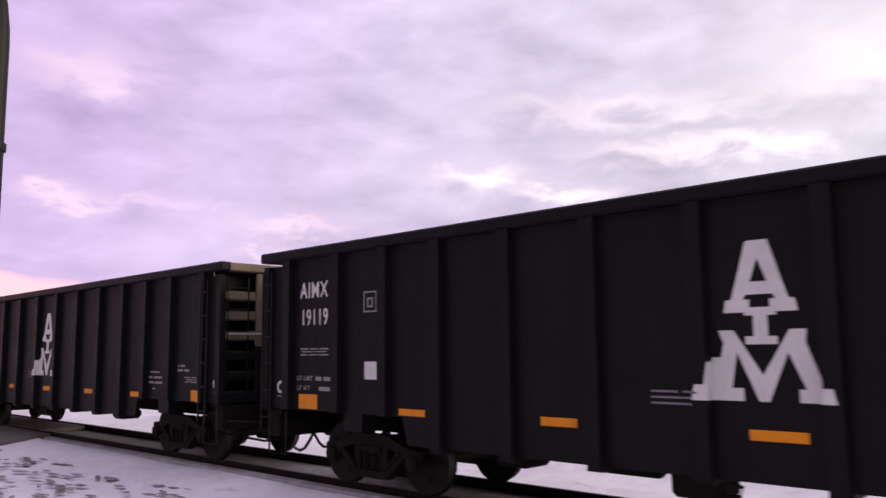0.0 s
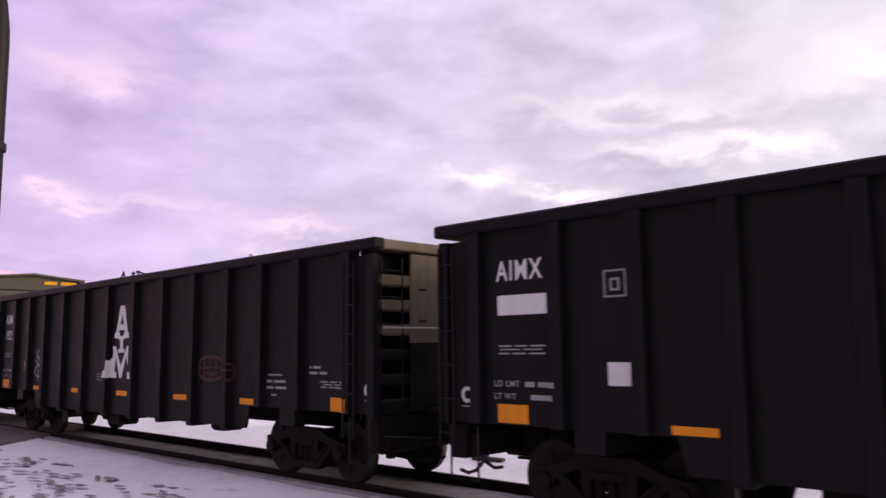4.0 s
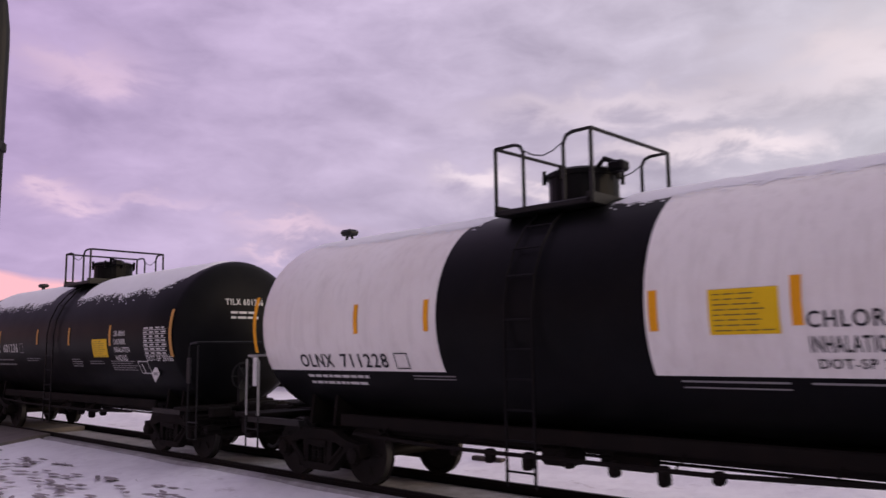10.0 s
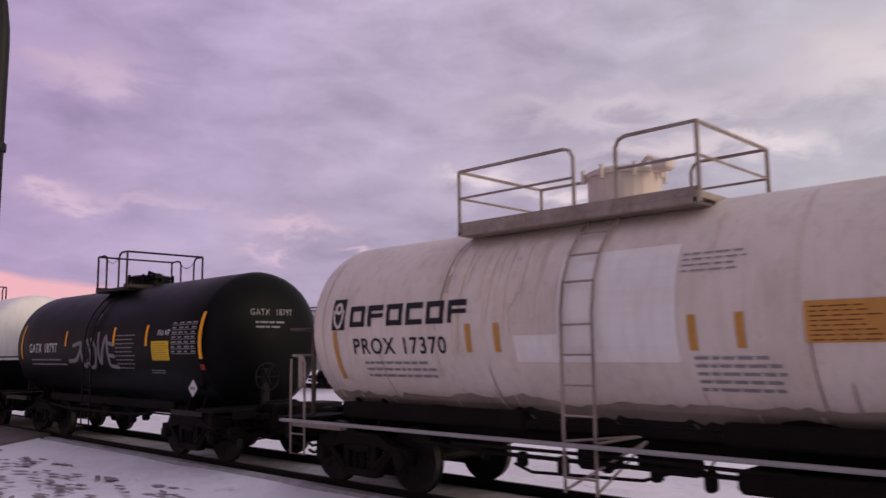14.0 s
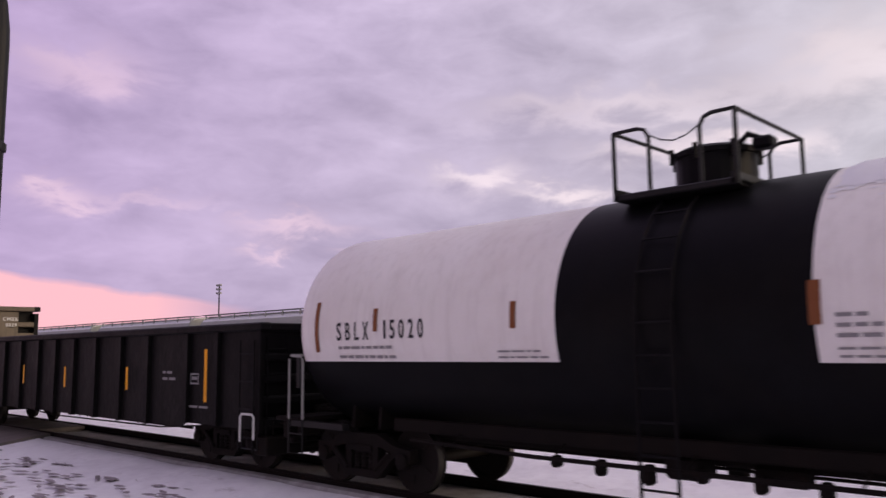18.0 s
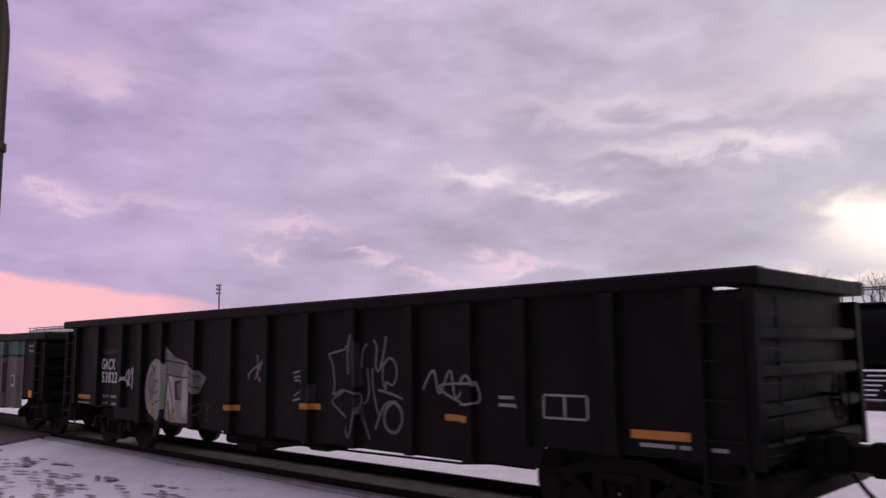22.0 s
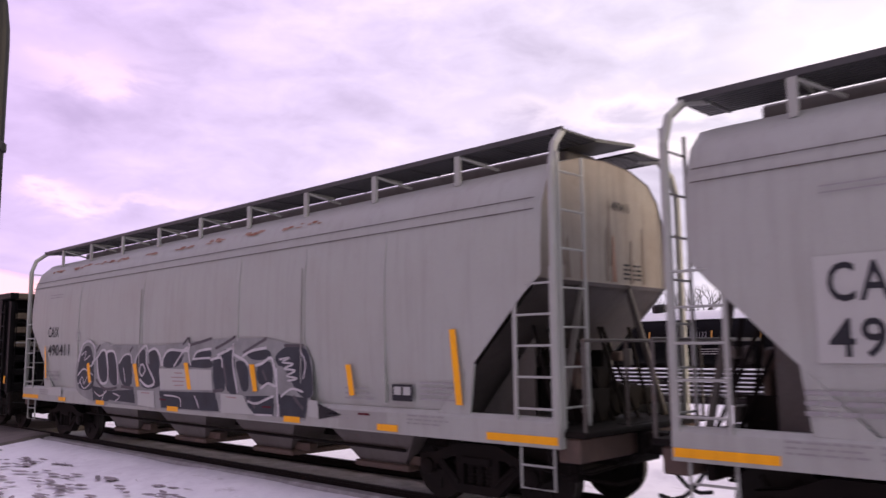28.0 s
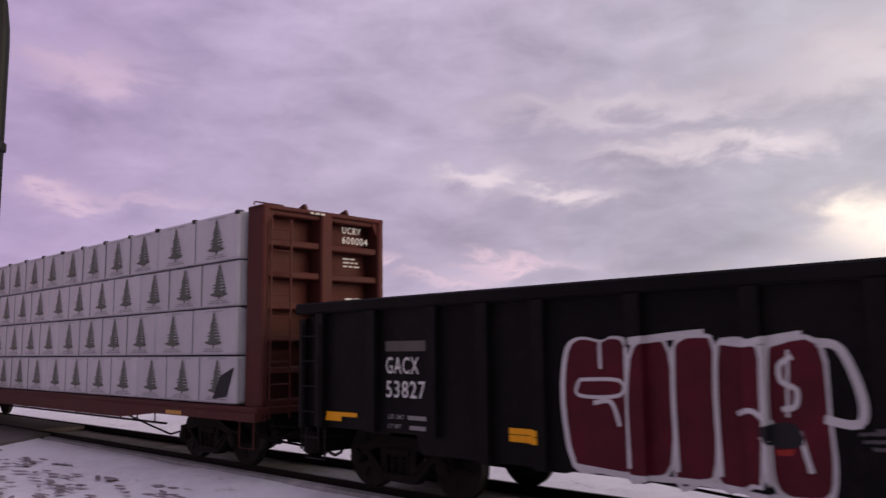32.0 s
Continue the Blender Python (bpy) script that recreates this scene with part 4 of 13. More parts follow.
            for z in (zt - 0.55, zt - 1.02):
                for y in (-0.55, 0.05, 0.62):
                    part("plate_slot", Geo().soft_box(min(sx * (L - 0.03), sx * (L + 0.004)), max(sx * (L - 0.03), sx * (L + 0.004)), y - 0.07, y + 0.07, z - 0.014, z + 0.014, 0.004), CAST, plate)
            part("end_sill", Geo().soft_box(min(sx * (L - 0.34), sx * (L - 0.06)), max(sx * (L - 0.34), sx * (L - 0.06)), -1.40, 1.40, over - 0.46, over - 0.02, 0.02), CAST, car)
            part("end_rod", Geo().tube([(sx * (L + 0.02), -1.35, over - 0.3), (sx * (L + 0.1), -0.5, over - 0.38), (sx * (L + 0.12), 0.2, over - 0.3)], 0.016, 5), IRON, car)
            part("crossover_step", Geo().soft_box(min(sx * (L - 0.1), sx * (L + 0.26)), max(sx * (L - 0.1), sx * (L + 0.26)), -0.5, 1.2, over - 0.02, over + 0.04, 0.01), CAST, car)
            part("end_grab", Geo().tube([(sx * (L + 0.05), -1.38, over + (zt - over) * 0.52), (sx * (L + 0.07), 1.38, over + (zt - over) * 0.52)], 0.016, 5), GREYIRON, car)
        part("end_ladder", ladder_geo(sx * (L - 0.05), -1.14, over - 0.1, zt - 0.1, 0.42, rungs, "y"), mat, car)
        part("ladder", ladder_geo(sx * (L - ((0.52 if sx > 0 else 0.17) if centre_panel else 0.36)), proud + 0.0, over - 0.35, zt - 0.15, 0.24 if centre_panel else 0.42, rungs), mat, car)
        st = Geo().tube([(sx * (L - 0.6), -1.46, over - 0.05), (sx * (L - 0.6), -1.46, 0.42), (sx * (L - 0.15), -1.46, 0.42), (sx * (L - 0.15), -1.46, over - 0.05)], 0.016, 5)
        part("sill_step", st, IRON, car)
    bw = Geo()
    for k in range(12):
        a, b = 2 * math.pi * k / 12, 2 * math.pi * (k + 1) / 12
        bw.tube([(L + 0.02, 0.55 + 0.27 * math.cos(a), over + 0.55 + 0.27 * math.sin(a)), (L + 0.02, 0.55 + 0.27 * math.cos(b), over + 0.55 + 0.27 * math.sin(b))], 0.016, 4)
    for k in range(4):
        a = math.pi * k / 4
        bw.tube([(L + 0.02, 0.55 - 0.27 * math.cos(a), over + 0.55 - 0.27 * math.sin(a)), (L + 0.02, 0.55 + 0.27 * math.cos(a), over + 0.55 + 0.27 * math.sin(a))], 0.012, 4)
    bw.lathe([(L - 0.3, 0.05), (L + 0.05, 0.05)], (0, 0.55, over + 0.55), "x", 8)
    part("brake_wheel", bw, mat, car)
    truck(car, -xt), truck(car, xt)
    couplers(car, L + 0.62)
    return car, L


def emblem(car, x, z0, z1, **k):
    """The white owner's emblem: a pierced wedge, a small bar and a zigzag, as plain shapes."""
    h = z1 - z0
    def s(pts):
        return [(x + a * h * 0.53, z0 + b * h) for a, b in pts]
    t = []
    # upper wedge on feet, with a gap
    t += poly(s([(-0.13, 1.0), (0.0, 1.0), (0.0, 0.89), (-0.10, 0.74), (0.0, 0.74), (0.0, 0.66), (-0.16, 0.66), (-0.19, 0.63), (-0.12, 0.63), (-0.12, 0.55), (-0.44, 0.55), (-0.41, 0.63), (-0.34, 0.63)]))
    t += poly(s([(0.13, 1.0), (0.34, 0.63), (0.41, 0.63), (0.44, 0.55), (0.12, 0.55), (0.12, 0.63), (0.19, 0.63), (0.16, 0.66), (0.0, 0.66), (0.0, 0.74), (0.10, 0.74), (0.0, 0.89), (0.0, 1.0)]))
    # small bar
    t += rect(*[x - 0.10 * h, x + 0.10 * h], z0 + 0.53 * h, z0 + 0.58 * h) + rect(x - 0.045 * h, x + 0.045 * h, z0 + 0.38 * h, z0 + 0.53 * h) + rect(x - 0.10 * h, x + 0.10 * h, z0 + 0.35 * h, z0 + 0.40 * h)
    # zigzag on feet
    t += poly(s([(-0.52, 0.44), (-0.33, 0.44), (0.0, 0.16), (0.33, 0.44), (0.52, 0.44), (0.50, 0.36), (0.68, 0.09), (0.80, 0.09), (0.84, 0.0), (0.40, 0.0), (0.40, 0.08), (0.48, 0.08), (0.30, 0.30),
                 (0.06, 0.0), (-0.06, 0.0), (-0.30, 0.30), (-0.38, 0.08), (-0.24, 0.08), (-0.24, 0.0), (-0.84, 0.0), (-0.80, 0.10), (-0.68, 0.10), (-0.62, 0.27), (-0.50, 0.27), (-0.46, 0.36)]))
    on_side(car, "emblem", t, STENCIL, "white painted owner's emblem", **k)


def amber_marks(car, spots, mat=None, **k):
    for x0, x1, z0, z1 in spots:
        on_side(car, "reflector", rect(x0, x1, z0, z1), mat or AMBER, "amber reflective sheet", layer=1, **k)


def ring(x, z, r, w, n=20):
    out_ = []
    for i in range(n):
        a, b = 2 * math.pi * i / n, 2 * math.pi * (i + 1) / n
        p = [(x + q * math.cos(t), z + q * math.sin(t)) for q, t in ((r, a), (r - w, a), (r - w, b), (r, b))]
        out_ += [[p[0], p[1], p[2]], [p[0], p[2], p[3]]]
    return out_


def frame_box(x0, x1, z0, z1, w=0.025):
    return rect(x0, x1, z0, z0 + w) + rect(x0, x1, z1 - w, z1) + rect(x0, x0 + w, z0, z1) + rect(x1 - w, x1, z0, z1)


def scrap(car, x, z, seed, n=5):
    """Bent wires and bars of the scrap load that stick out over the rim."""
    r = random.Random(seed)
    for k in range(n):
        px, py = x + r.uniform(-0.4, 0.4), r.uniform(-1.25, -0.9)
        pts = [(px, py, z - 0.4)]
        for i in range(5):
            pts.append((px + r.uniform(-0.2, 0.25) * (i + 1) * 0.35, py + r.uniform(-0.1, 0.1), z - 0.05 + 0.26 * math.sin((i + 1) * 0.6) * r.uniform(0.7, 1.0)))
        part("scrap_wire", Geo().tube(pts, r.uniform(0.008, 0.02), 5), IRON, car, "bent scrap metal of the load")


G_POSTS = [s * p for p in (0.62, 1.86, 3.07, 4.24, 5.28, 6.32) for s in (-1, 1)] + [-7.55, 7.55]
GK = dict(posts=sorted(G_POSTS), half=0.09, sheet=-1.44)


def emblem_gondola(number, left, right, wires=False, pink=False, tag=False):
    car, L = gondola("gondola", f"black high-sided open gondola, white emblem and stencilled number", left, right, 3.62, 0.75, BLACK, sorted(G_POSTS), foot=0.05, pipes=False)
    part("brake_box", Geo().soft_box(-1.2, -0.62, -1.15, -0.7, 0.47, 0.80, 0.05).tube([(-0.62, -1.1, 0.70), (-0.42, -1.12, 0.64), (-0.45, -1.12, 0.55), (-0.65, -1.1, 0.52)], 0.02, 5), CAST, car, "dark brake boxes hanging under the floor")
    part("brake_box", Geo().soft_box(3.2, 3.66, -1.2, -0.7, 0.60, 0.82, 0.07), CAST, car, "dark brake boxes hanging under the floor")
    on_side(car, "lettering", line("AIMX", -L + 0.93, 2.84, 0.24, 0.70) + (line(number, -L + 0.95, 2.42, 0.24, 0.68) if number else bars(-L + 0.94, 2.42, (0.74,), 0.24)), STENCIL, "white stencilled mark and number", **GK)
    on_side(car, "lettering", line("LD LMT", -L + 0.86, 1.57, 0.07, 0.40) + bars(-L + 1.34, 1.57, (0.14, 0.3), 0.06) + line("LT WT", -L + 0.86, 1.42, 0.07, 0.34) + bars(-L + 1.42, 1.42, (0.38,), 0.06)
            + bars(-L + 0.95, 2.04, (0.2, 0.18, 0.22), 0.02) + bars(-L + 0.97, 2.0, (0.3, 0.28), 0.016) + bars(-L + 0.95, 1.95, (0.16, 0.2, 0.24), 0.02), GREYTXT, "small worn stencilled lines", **GK)
    on_side(car, "lettering", frame_box(-L + 2.46, -L + 2.74, 2.56, 2.86, 0.02) + frame_box(-L + 2.54, -L + 2.66, 2.63, 2.77, 0.025), GREYTXT, "boxed stencil mark", **GK)
    on_side(car, "notice", rect(-L + 2.48, -L + 2.80, 1.61, 1.86), STENCIL, "white paper notice with faint lines", **GK)
    emblem(car, -0.02, 1.50, 3.02, **GK)
    on_side(car, "lettering", bars(-1.2, 1.56, (0.3, 0.2), 0.022) + bars(-1.2, 1.50, (0.5,), 0.022) + bars(-1.2, 1.44, (0.5,), 0.022), SP_STONE, "faint stencilled lines", **GK)
    on_side(car, "lettering", bars(5.42, 1.52, (0.16, 0.32), 0.04) + bars(5.42, 1.42, (0.2, 0.3), 0.04) + bars(5.45, 1.63, (0.4,), 0.025) + bars(5.55, 1.31, (0.15,), 0.025) + bars(6.58, 1.75, (0.04, 0.18), 0.04)
            + bars(6.58, 1.665, (0.2, 0.18), 0.04) + bars(6.84, 1.545, (0.2, 0.16, 0.19), 0.02) + bars(6.92, 1.505, (0.22, 0.27), 0.018) + bars(6.86, 1.465, (0.15, 0.25, 0.13), 0.02), GREYTXT, "pale stencilled lines", **GK)
    for x in (7.965, -L + 0.42):
        on_side(car, "round_mark", ring(x, 1.455, 0.10, 0.045), STENCIL, "white ring-shaped stencil", **GK)
        on_side(car, "lettering", rect(x - 0.085, x + 0.085, 1.305, 1.32), GREYTXT, "short stencil line", **GK)
    amber_marks(car, [(-L + 0.92, -L + 1.38, 1.14, 1.36), (-L + 3.2, -L + 3.7, 1.14, 1.23), (-L + 5.6, -L + 6.1, 1.14, 1.24), (-0.18, 0.36, 1.14, 1.24), (2.3, 2.8, 1.14, 1.24), (4.62, 5.1, 1.14, 1.24), (7.1, 7.56, 1.13, 1.33)], ORANGE, **GK)
    if wires:
        scrap(car, 4.0 if wires == 1 else -0.25, 3.62, 5 + int(wires), 4)
        scrap(car, 4.7 if wires == 1 else 4.3, 3.62, 9, 1)
    if pink:
        for pts, w in (([(3.22, 1.72), (3.3, 1.88), (3.6, 1.94), (3.95, 1.9), (4.1, 1.74), (3.98, 1.58), (3.6, 1.52), (3.3, 1.58), (3.22, 1.72)], 0.05), ([(3.25, 1.73), (3.65, 1.75), (4.08, 1.73)], 0.035), ([(3.42, 1.88), (3.45, 1.56)], 0.045),
                       ([(3.62, 1.92), (3.64, 1.54)], 0.045), ([(3.82, 1.9), (3.84, 1.55)], 0.045), ([(3.5, 1.66), (3.7, 1.63), (3.9, 1.66)], 0.06), ([(4.28, 1.85), (4.46, 1.7), (4.32, 1.52)], 0.045), ([(4.1, 1.7), (4.4, 1.71)], 0.03)):
            on_side(car, "spray_stroke", stroke(curve(pts, 4), w), SP_PINK, "faint dull pink spray tag", layer=1, **GK)
    if tag:
        on_side(car, "spray_tag", stroke(curve([(-4.9, 2.1), (-4.7, 1.9), (-4.5, 2.1)]), 0.03) + stroke([(-4.72, 2.15), (-4.7, 1.35)], 0.03) + stroke(curve([(-4.95, 1.6), (-4.7, 1.75), (-4.45, 1.6), (-4.7, 1.45), (-4.95, 1.6)]), 0.03)
                + stroke(curve([(-4.9, 1.9), (-4.7, 1.75), (-4.4, 1.85)]), 0.03), SP_SILVER, "small pale blue spray tag", layer=1, **GK)
    return car


emblem_gondola("19119", -20.95, -4.5)
emblem_gondola("19310", -38.68, -22.28)
emblem_gondola("", -56.3, -39.93, wires=1)
emblem_gondola("19297", -73.9, -57.57, wires=2, pink=True, tag=True)


# ---- boxcars ----
def brand_blocks(x, z, h, w, step):
    """Three block shapes with a bar below each: a broken ring, a double bend and an hourglass."""
    t = []
    # broken ring with corner slabs
    a = [(0.95, 0.72), (0.95, 0.98), (0.80, 0.93), (0.55, 1.0), (0.2, 0.93), (0.02, 0.72), (0.02, 0.30), (0.2, 0.07), (0.55, 0.0), (0.85, 0.06), (0.98, 0.30),
         (0.70, 0.34), (0.62, 0.22), (0.48, 0.20), (0.36, 0.34), (0.36, 0.68), (0.48, 0.80), (0.62, 0.79), (0.70, 0.68)]
    b = [(0.90, 0.70), (0.90, 0.98), (0.74, 0.93), (0.45, 1.0), (0.12, 0.9), (0.04, 0.70), (0.14, 0.52), (0.58, 0.36), (0.60, 0.26), (0.46, 0.20), (0.32, 0.32), (0.04, 0.34), (0.04, 0.02), (0.22, 0.06), (0.5, 0.0), (0.86, 0.1),
         (0.97, 0.3), (0.88, 0.48), (0.42, 0.64), (0.40, 0.74), (0.50, 0.80), (0.62, 0.72)]
    c = [(0.0, 1.0), (1.0, 1.0), (1.0, 0.82), (0.90, 0.82), (0.68, 0.50), (0.94, 0.18), (1.02, 0.18), (1.02, 0.0), (-0.02, 0.0), (-0.02, 0.18), (0.06, 0.18), (0.32, 0.50), (0.10, 0.82), (0.0, 0.82)]
    for i, o in enumerate((a, b, c)):
        x0 = x + i * step
        t.append((poly([(x0 + p * w, z + 0.26 * h + q * h * 0.74) for p, q in o]), rect(x0 - 0.01, x0 + w + 0.01, z, z + 0.16 * h)))
    return t


def mark_shape(kind, x, z, w, h):
    """One small owner's mark: a broken ring, a double bend, a cross or a tee, drawn in bars."""
    def at(p):
        return [(x + a * w, z + b * h) for a, b in p]
    if kind == "a":
        return stroke(at(((1, 0.8), (0.6, 0.95), (0.15, 0.8), (0.1, 0.2), (0.5, 0.05), (1, 0.2))), 0.055)
    if kind == "b":
        return stroke(at(((0.95, 0.8), (0.5, 0.95), (0.1, 0.75), (0.5, 0.5), (0.92, 0.3), (0.5, 0.05), (0.05, 0.2))), 0.055)
    if kind == "c":
        return stroke(at(((0.05, 0), (0.95, 1))), 0.055) + stroke(at(((0.05, 1), (0.95, 0))), 0.055)
    return stroke(at(((0, 0.94), (1, 0.94))), 0.055) + stroke(at(((0.5, 0.94), (0.5, 0))), 0.055)


def boxcar(label, left, right, eave, peak, mat, door_mat, posts, door, panels=False, floor=1.0, drop=0.22, end_mat=None, folds=6):
    car = car_root("boxcar", label, left, right)
    L = (right - left) / 2
    sheet, proud = -1.44, -1.52
    end_mat = end_mat or BOXEND
    zt = eave - 0.15
    d0, d1 = door
    for s in (-1, 1):
        y0, y1 = sorted((s * 1.44, s * 1.40))
        part("side_sheet", Geo().prism([(-L, floor), (d0, floor), (d0, 0.9), (d1, 0.9), (d1, floor), (L, floor), (L, zt + 0.02), (-L, zt + 0.02)], y0, y1, "y"), mat, car)
        part("top_chord", Geo().soft_box(-L - 0.02, L + 0.02, min(s * 1.38, s * 1.55), max(s * 1.38, s * 1.55), zt, eave, 0.02), mat, car)
        part("side_sill", Geo().prism([(-L, floor - 0.04), (-L + 1.2, floor - drop * 0.4), (-L + 3.4, floor - drop), (L - 3.4, floor - drop), (L - 1.2, floor - drop * 0.4), (L, floor - 0.04), (L, floor + 0.06), (-L, floor + 0.06)], min(s * 1.36, s * 1.49), max(s * 1.36, s * 1.49), "y"), mat, car)
    pg = Geo()
    for a, b in ((floor, zt),):
        pg.add([(-0.075, sheet + 0.01, a), (-0.045, proud, a), (0.045, proud, a), (0.075, sheet + 0.01, a), (-0.075, sheet + 0.01, b), (-0.045, proud, b), (0.045, proud, b), (0.075, sheet + 0.01, b)],
               [(0, 1, 5, 4), (1, 2, 6, 5), (2, 3, 7, 6), (0, 3, 2, 1), (4, 5, 6, 7)])
    pm = mesh("post", pg, mat)
    for x in posts:
        part("post", pm, None, car, at=(x, 0, 0))
        part("post", pm, None, car, at=(-x, 0, 0), turn=math.pi)
    for x in (-L + 0.06, L - 0.06):
        part("corner_post", Geo().box(x - 0.08, x + 0.08, -1.5, -1.38, floor, zt), mat, car)
        part("corner_post", Geo().box(x - 0.08, x + 0.08, 1.38, 1.5, floor, zt), mat, car)
    if panels:  # side sheets pressed in shallow horizontal bends between the posts
        edges = sorted([-L + 0.12, *posts, L - 0.12])
        for a, b in zip(edges, edges[1:]):
            if a >= d0 - 0.2 and b <= d1 + 0.2:
                continue
            for k in range(8):
                z = floor + 0.42 + k * 0.37
                g = Geo().prism([(-1.435, z - 0.02), (-1.463, z + 0.005), (-1.46, z + 0.03), (-1.435, z + 0.05)], a + 0.12, b - 0.12)
                part("panel_bend", g, mat, car)
    # door with horizontal corrugations, tracks, lock bars
    dw = d1 - d0
    dr = part("door", Geo().soft_box(d0, d1, -1.53, -1.45, 0.98, zt - 0.08, 0.015), door_mat, car, "corrugated sliding door")
    rib = mesh("corrugation", Geo().prism([(-1.52, -0.085), (-1.565, -0.06), (-1.592, -0.03), (-1.600, 0.0), (-1.592, 0.028), (-1.565, 0.052), (-1.52, 0.07)], d0 + 0.1, d1 - 0.12), door_mat)
    n = 15
    for k in range(n):
        part("corrugation", rib, None, dr, at=(0, 0, 1.16 + k * (zt - 0.08 - 1.28) / (n - 1)))
    for x in (d0 + 0.04, d1 - 0.04):
        part("door_stile", Geo().box(x - 0.05, x + 0.05, -1.59, -1.5, 0.98, zt - 0.08), BOXEND if x > (d0 + d1) / 2 else door_mat, dr)
    lock = Geo().box(d1 - 0.30, d1 - 0.1, -1.63, -1.58, 1.55, 1.65).box(d0 + 0.05, d0 + 0.16, -1.63, -1.58, 1.9, 2.05)
    part("lock_bar", lock, CAST, dr)
    part("door_track", Geo().box(d0 - 0.3, min(L, d1 + dw), -1.60, -1.50, 0.90, 0.975), CAST, car)
    part("door_track", Geo().box(d0 - 0.3, min(L, d1 + dw), -1.60, -1.52, zt - 0.07, zt - 0.005), CAST, car)
    part("far_door", Geo().soft_box(-d1, -d0, 1.45, 1.53, 0.98, zt - 0.08, 0.015), door_mat, car)
    # roof with raised seams
    g = Geo().prism([(-1.56, eave - 0.02), (-1.56, eave + 0.015), (0, peak), (1.56, eave + 0.015), (1.56, eave - 0.02), (0, peak - 0.06)], -L - 0.03, L + 0.03)
    rf = part("roof", g, BOXROOF, car, "low gabled sheet roof")
    seam = Geo()
    for s in (-1, 1):
        seam.prism([(s * 1.58, eave - 0.01), (s * 1.58, eave + 0.035), (0, peak + 0.03), (0, peak - 0.02)], -0.10, 0.10)
    sm = mesh("roof_seam", seam, BOXROOF)
    k = 13
    for i in range(k):
        part("roof_seam", sm, None, rf, at=(-L + 0.6 + i * (2 * L - 1.2) / (k - 1), 0, 0))
    # corrugated ends
    for sx in (-1, 1):
        xe = sx * (L - 0.12)
        part("end_sheet", Geo().prism([(-1.44, floor - 0.05), (1.44, floor - 0.05), (1.44, eave - 0.02), (0, peak - 0.04), (-1.44, eave - 0.02)], min(xe, xe - sx * 0.03), max(xe, xe - sx * 0.03)), end_mat, car)
        if end_mat is not BOXEND:
            # dark sheet over the lower half paints in the neighbouring car's shade
            x0, x1 = sorted((xe, xe + sx * 0.004))
            part("end_plate", Geo().box(x0, x1, -1.43, 1.43, floor - 0.04, floor + (eave - 0.3 - floor) * 0.5), CAST, car, "lower half of the end, dark with painted shade")
            part("roof_gable", Geo().prism([(-1.5, eave - 0.05), (0, peak - 0.05), (1.5, eave - 0.05), (1.5, eave + 0.01), (0, peak + 0.01), (-1.5, eave + 0.01)], min(sx * (L - 0.05), sx * (L + 0.04)), max(sx * (L - 0.05), sx * (L + 0.04))), BOXROOF, car)
        bend = Geo()
        m = folds
        hh = (eave - 0.30 - floor) / m
        prof = [(0.0, hh * 0.08), (hh * 0.25, hh * 0.2), (hh * 0.28, hh * 0.5), (hh * 0.25, hh * 0.74), (0.0, hh * 0.86)]
        vs = [(xe + sx * a, y, b) for y in (-1.36, 1.36) for a, b in prof]
        bend.add(vs, [(i, i + 1, i + 6, i + 5) for i in range(4)] + [(0, 1, 2, 3, 4), (5, 6, 7, 8, 9)])
        bm_ = mesh("end_corrugation", bend, end_mat)
        # lower folds take the dark steel too, as painted shade
        low_ = mesh("end_corrugation", bend, CAST) if end_mat is not BOXEND else bm_
        for i in range(m):
            part("end_corrugation", low_ if i < m * 0.45 else bm_, None, car, at=(0, 0, floor + 0.02 + i * hh))
        part("ladder", ladder_geo(sx * (L - 0.3), -1.54, floor - 0.1, floor + 1.2, 0.4, 4), mat, car)
        part("end_ladder", ladder_geo(sx * (L + 0.1), -1.15, floor - 0.05, floor + 1.2, 0.4, 4, "y"), mat, car)
        part("sill_step", Geo().tube([(sx * (L - 0.55), -1.42, floor), (sx * (L - 0.55), -1.42, 0.42), (sx * (L - 0.12), -1.42, 0.42), (sx * (L - 0.12), -1.42, floor)], 0.016, 5), IRON, car)
        part("crossover_platform", Geo().box(min(sx * (L - 0.1), sx * (L + 0.25)), max(sx * (L - 0.1), sx * (L + 0.25)), -0.9, 0.9, floor - 0.05, floor), CAST, car)
    wheel = Geo().lathe([(L + 0.10, 0.28), (L + 0.13, 0.28), (L + 0.13, 0.24), (L + 0.10, 0.24), (L + 0.10, 0.28)], (0, 0.55, floor + 0.85), "x", 20)
    for k in range(5):
        a = 2 * math.pi * k / 5
        wheel.tube([(L + 0.115, 0.55, floor + 0.85), (L + 0.115, 0.55 + 0.25 * math.cos(a), floor + 0.85 + 0.25 * math.sin(a))], 0.014, 4)
    part("brake_wheel", wheel, IRON, car)
    part("floor", Geo().box(-L + 0.02, L - 0.02, -1.4, 1.4, floor - 0.12, floor), CAST, car)
    part("centre_sill", Geo().soft_box(-L - 0.35, L + 0.35, -0.22, 0.22, 0.70, floor, 0.03), CAST, car)
    gear = Geo().soft_box(-1.6, -0.8, -1.0, -0.4, 0.42, 0.8, 0.06)
    gear.lathe([(0.1, 0.2), (0.15, 0.22), (1.0, 0.22), (1.05, 0.2)], (0, -0.7, 0.62), "x", 12)
    gear.tube([(-L + 3.2, -1.0, 0.62), (L - 3.2, -1.0, 0.60)], 0.02, 5)
    part("brake_gear", gear, CAST, car, "brake reservoir and rods under the floor")
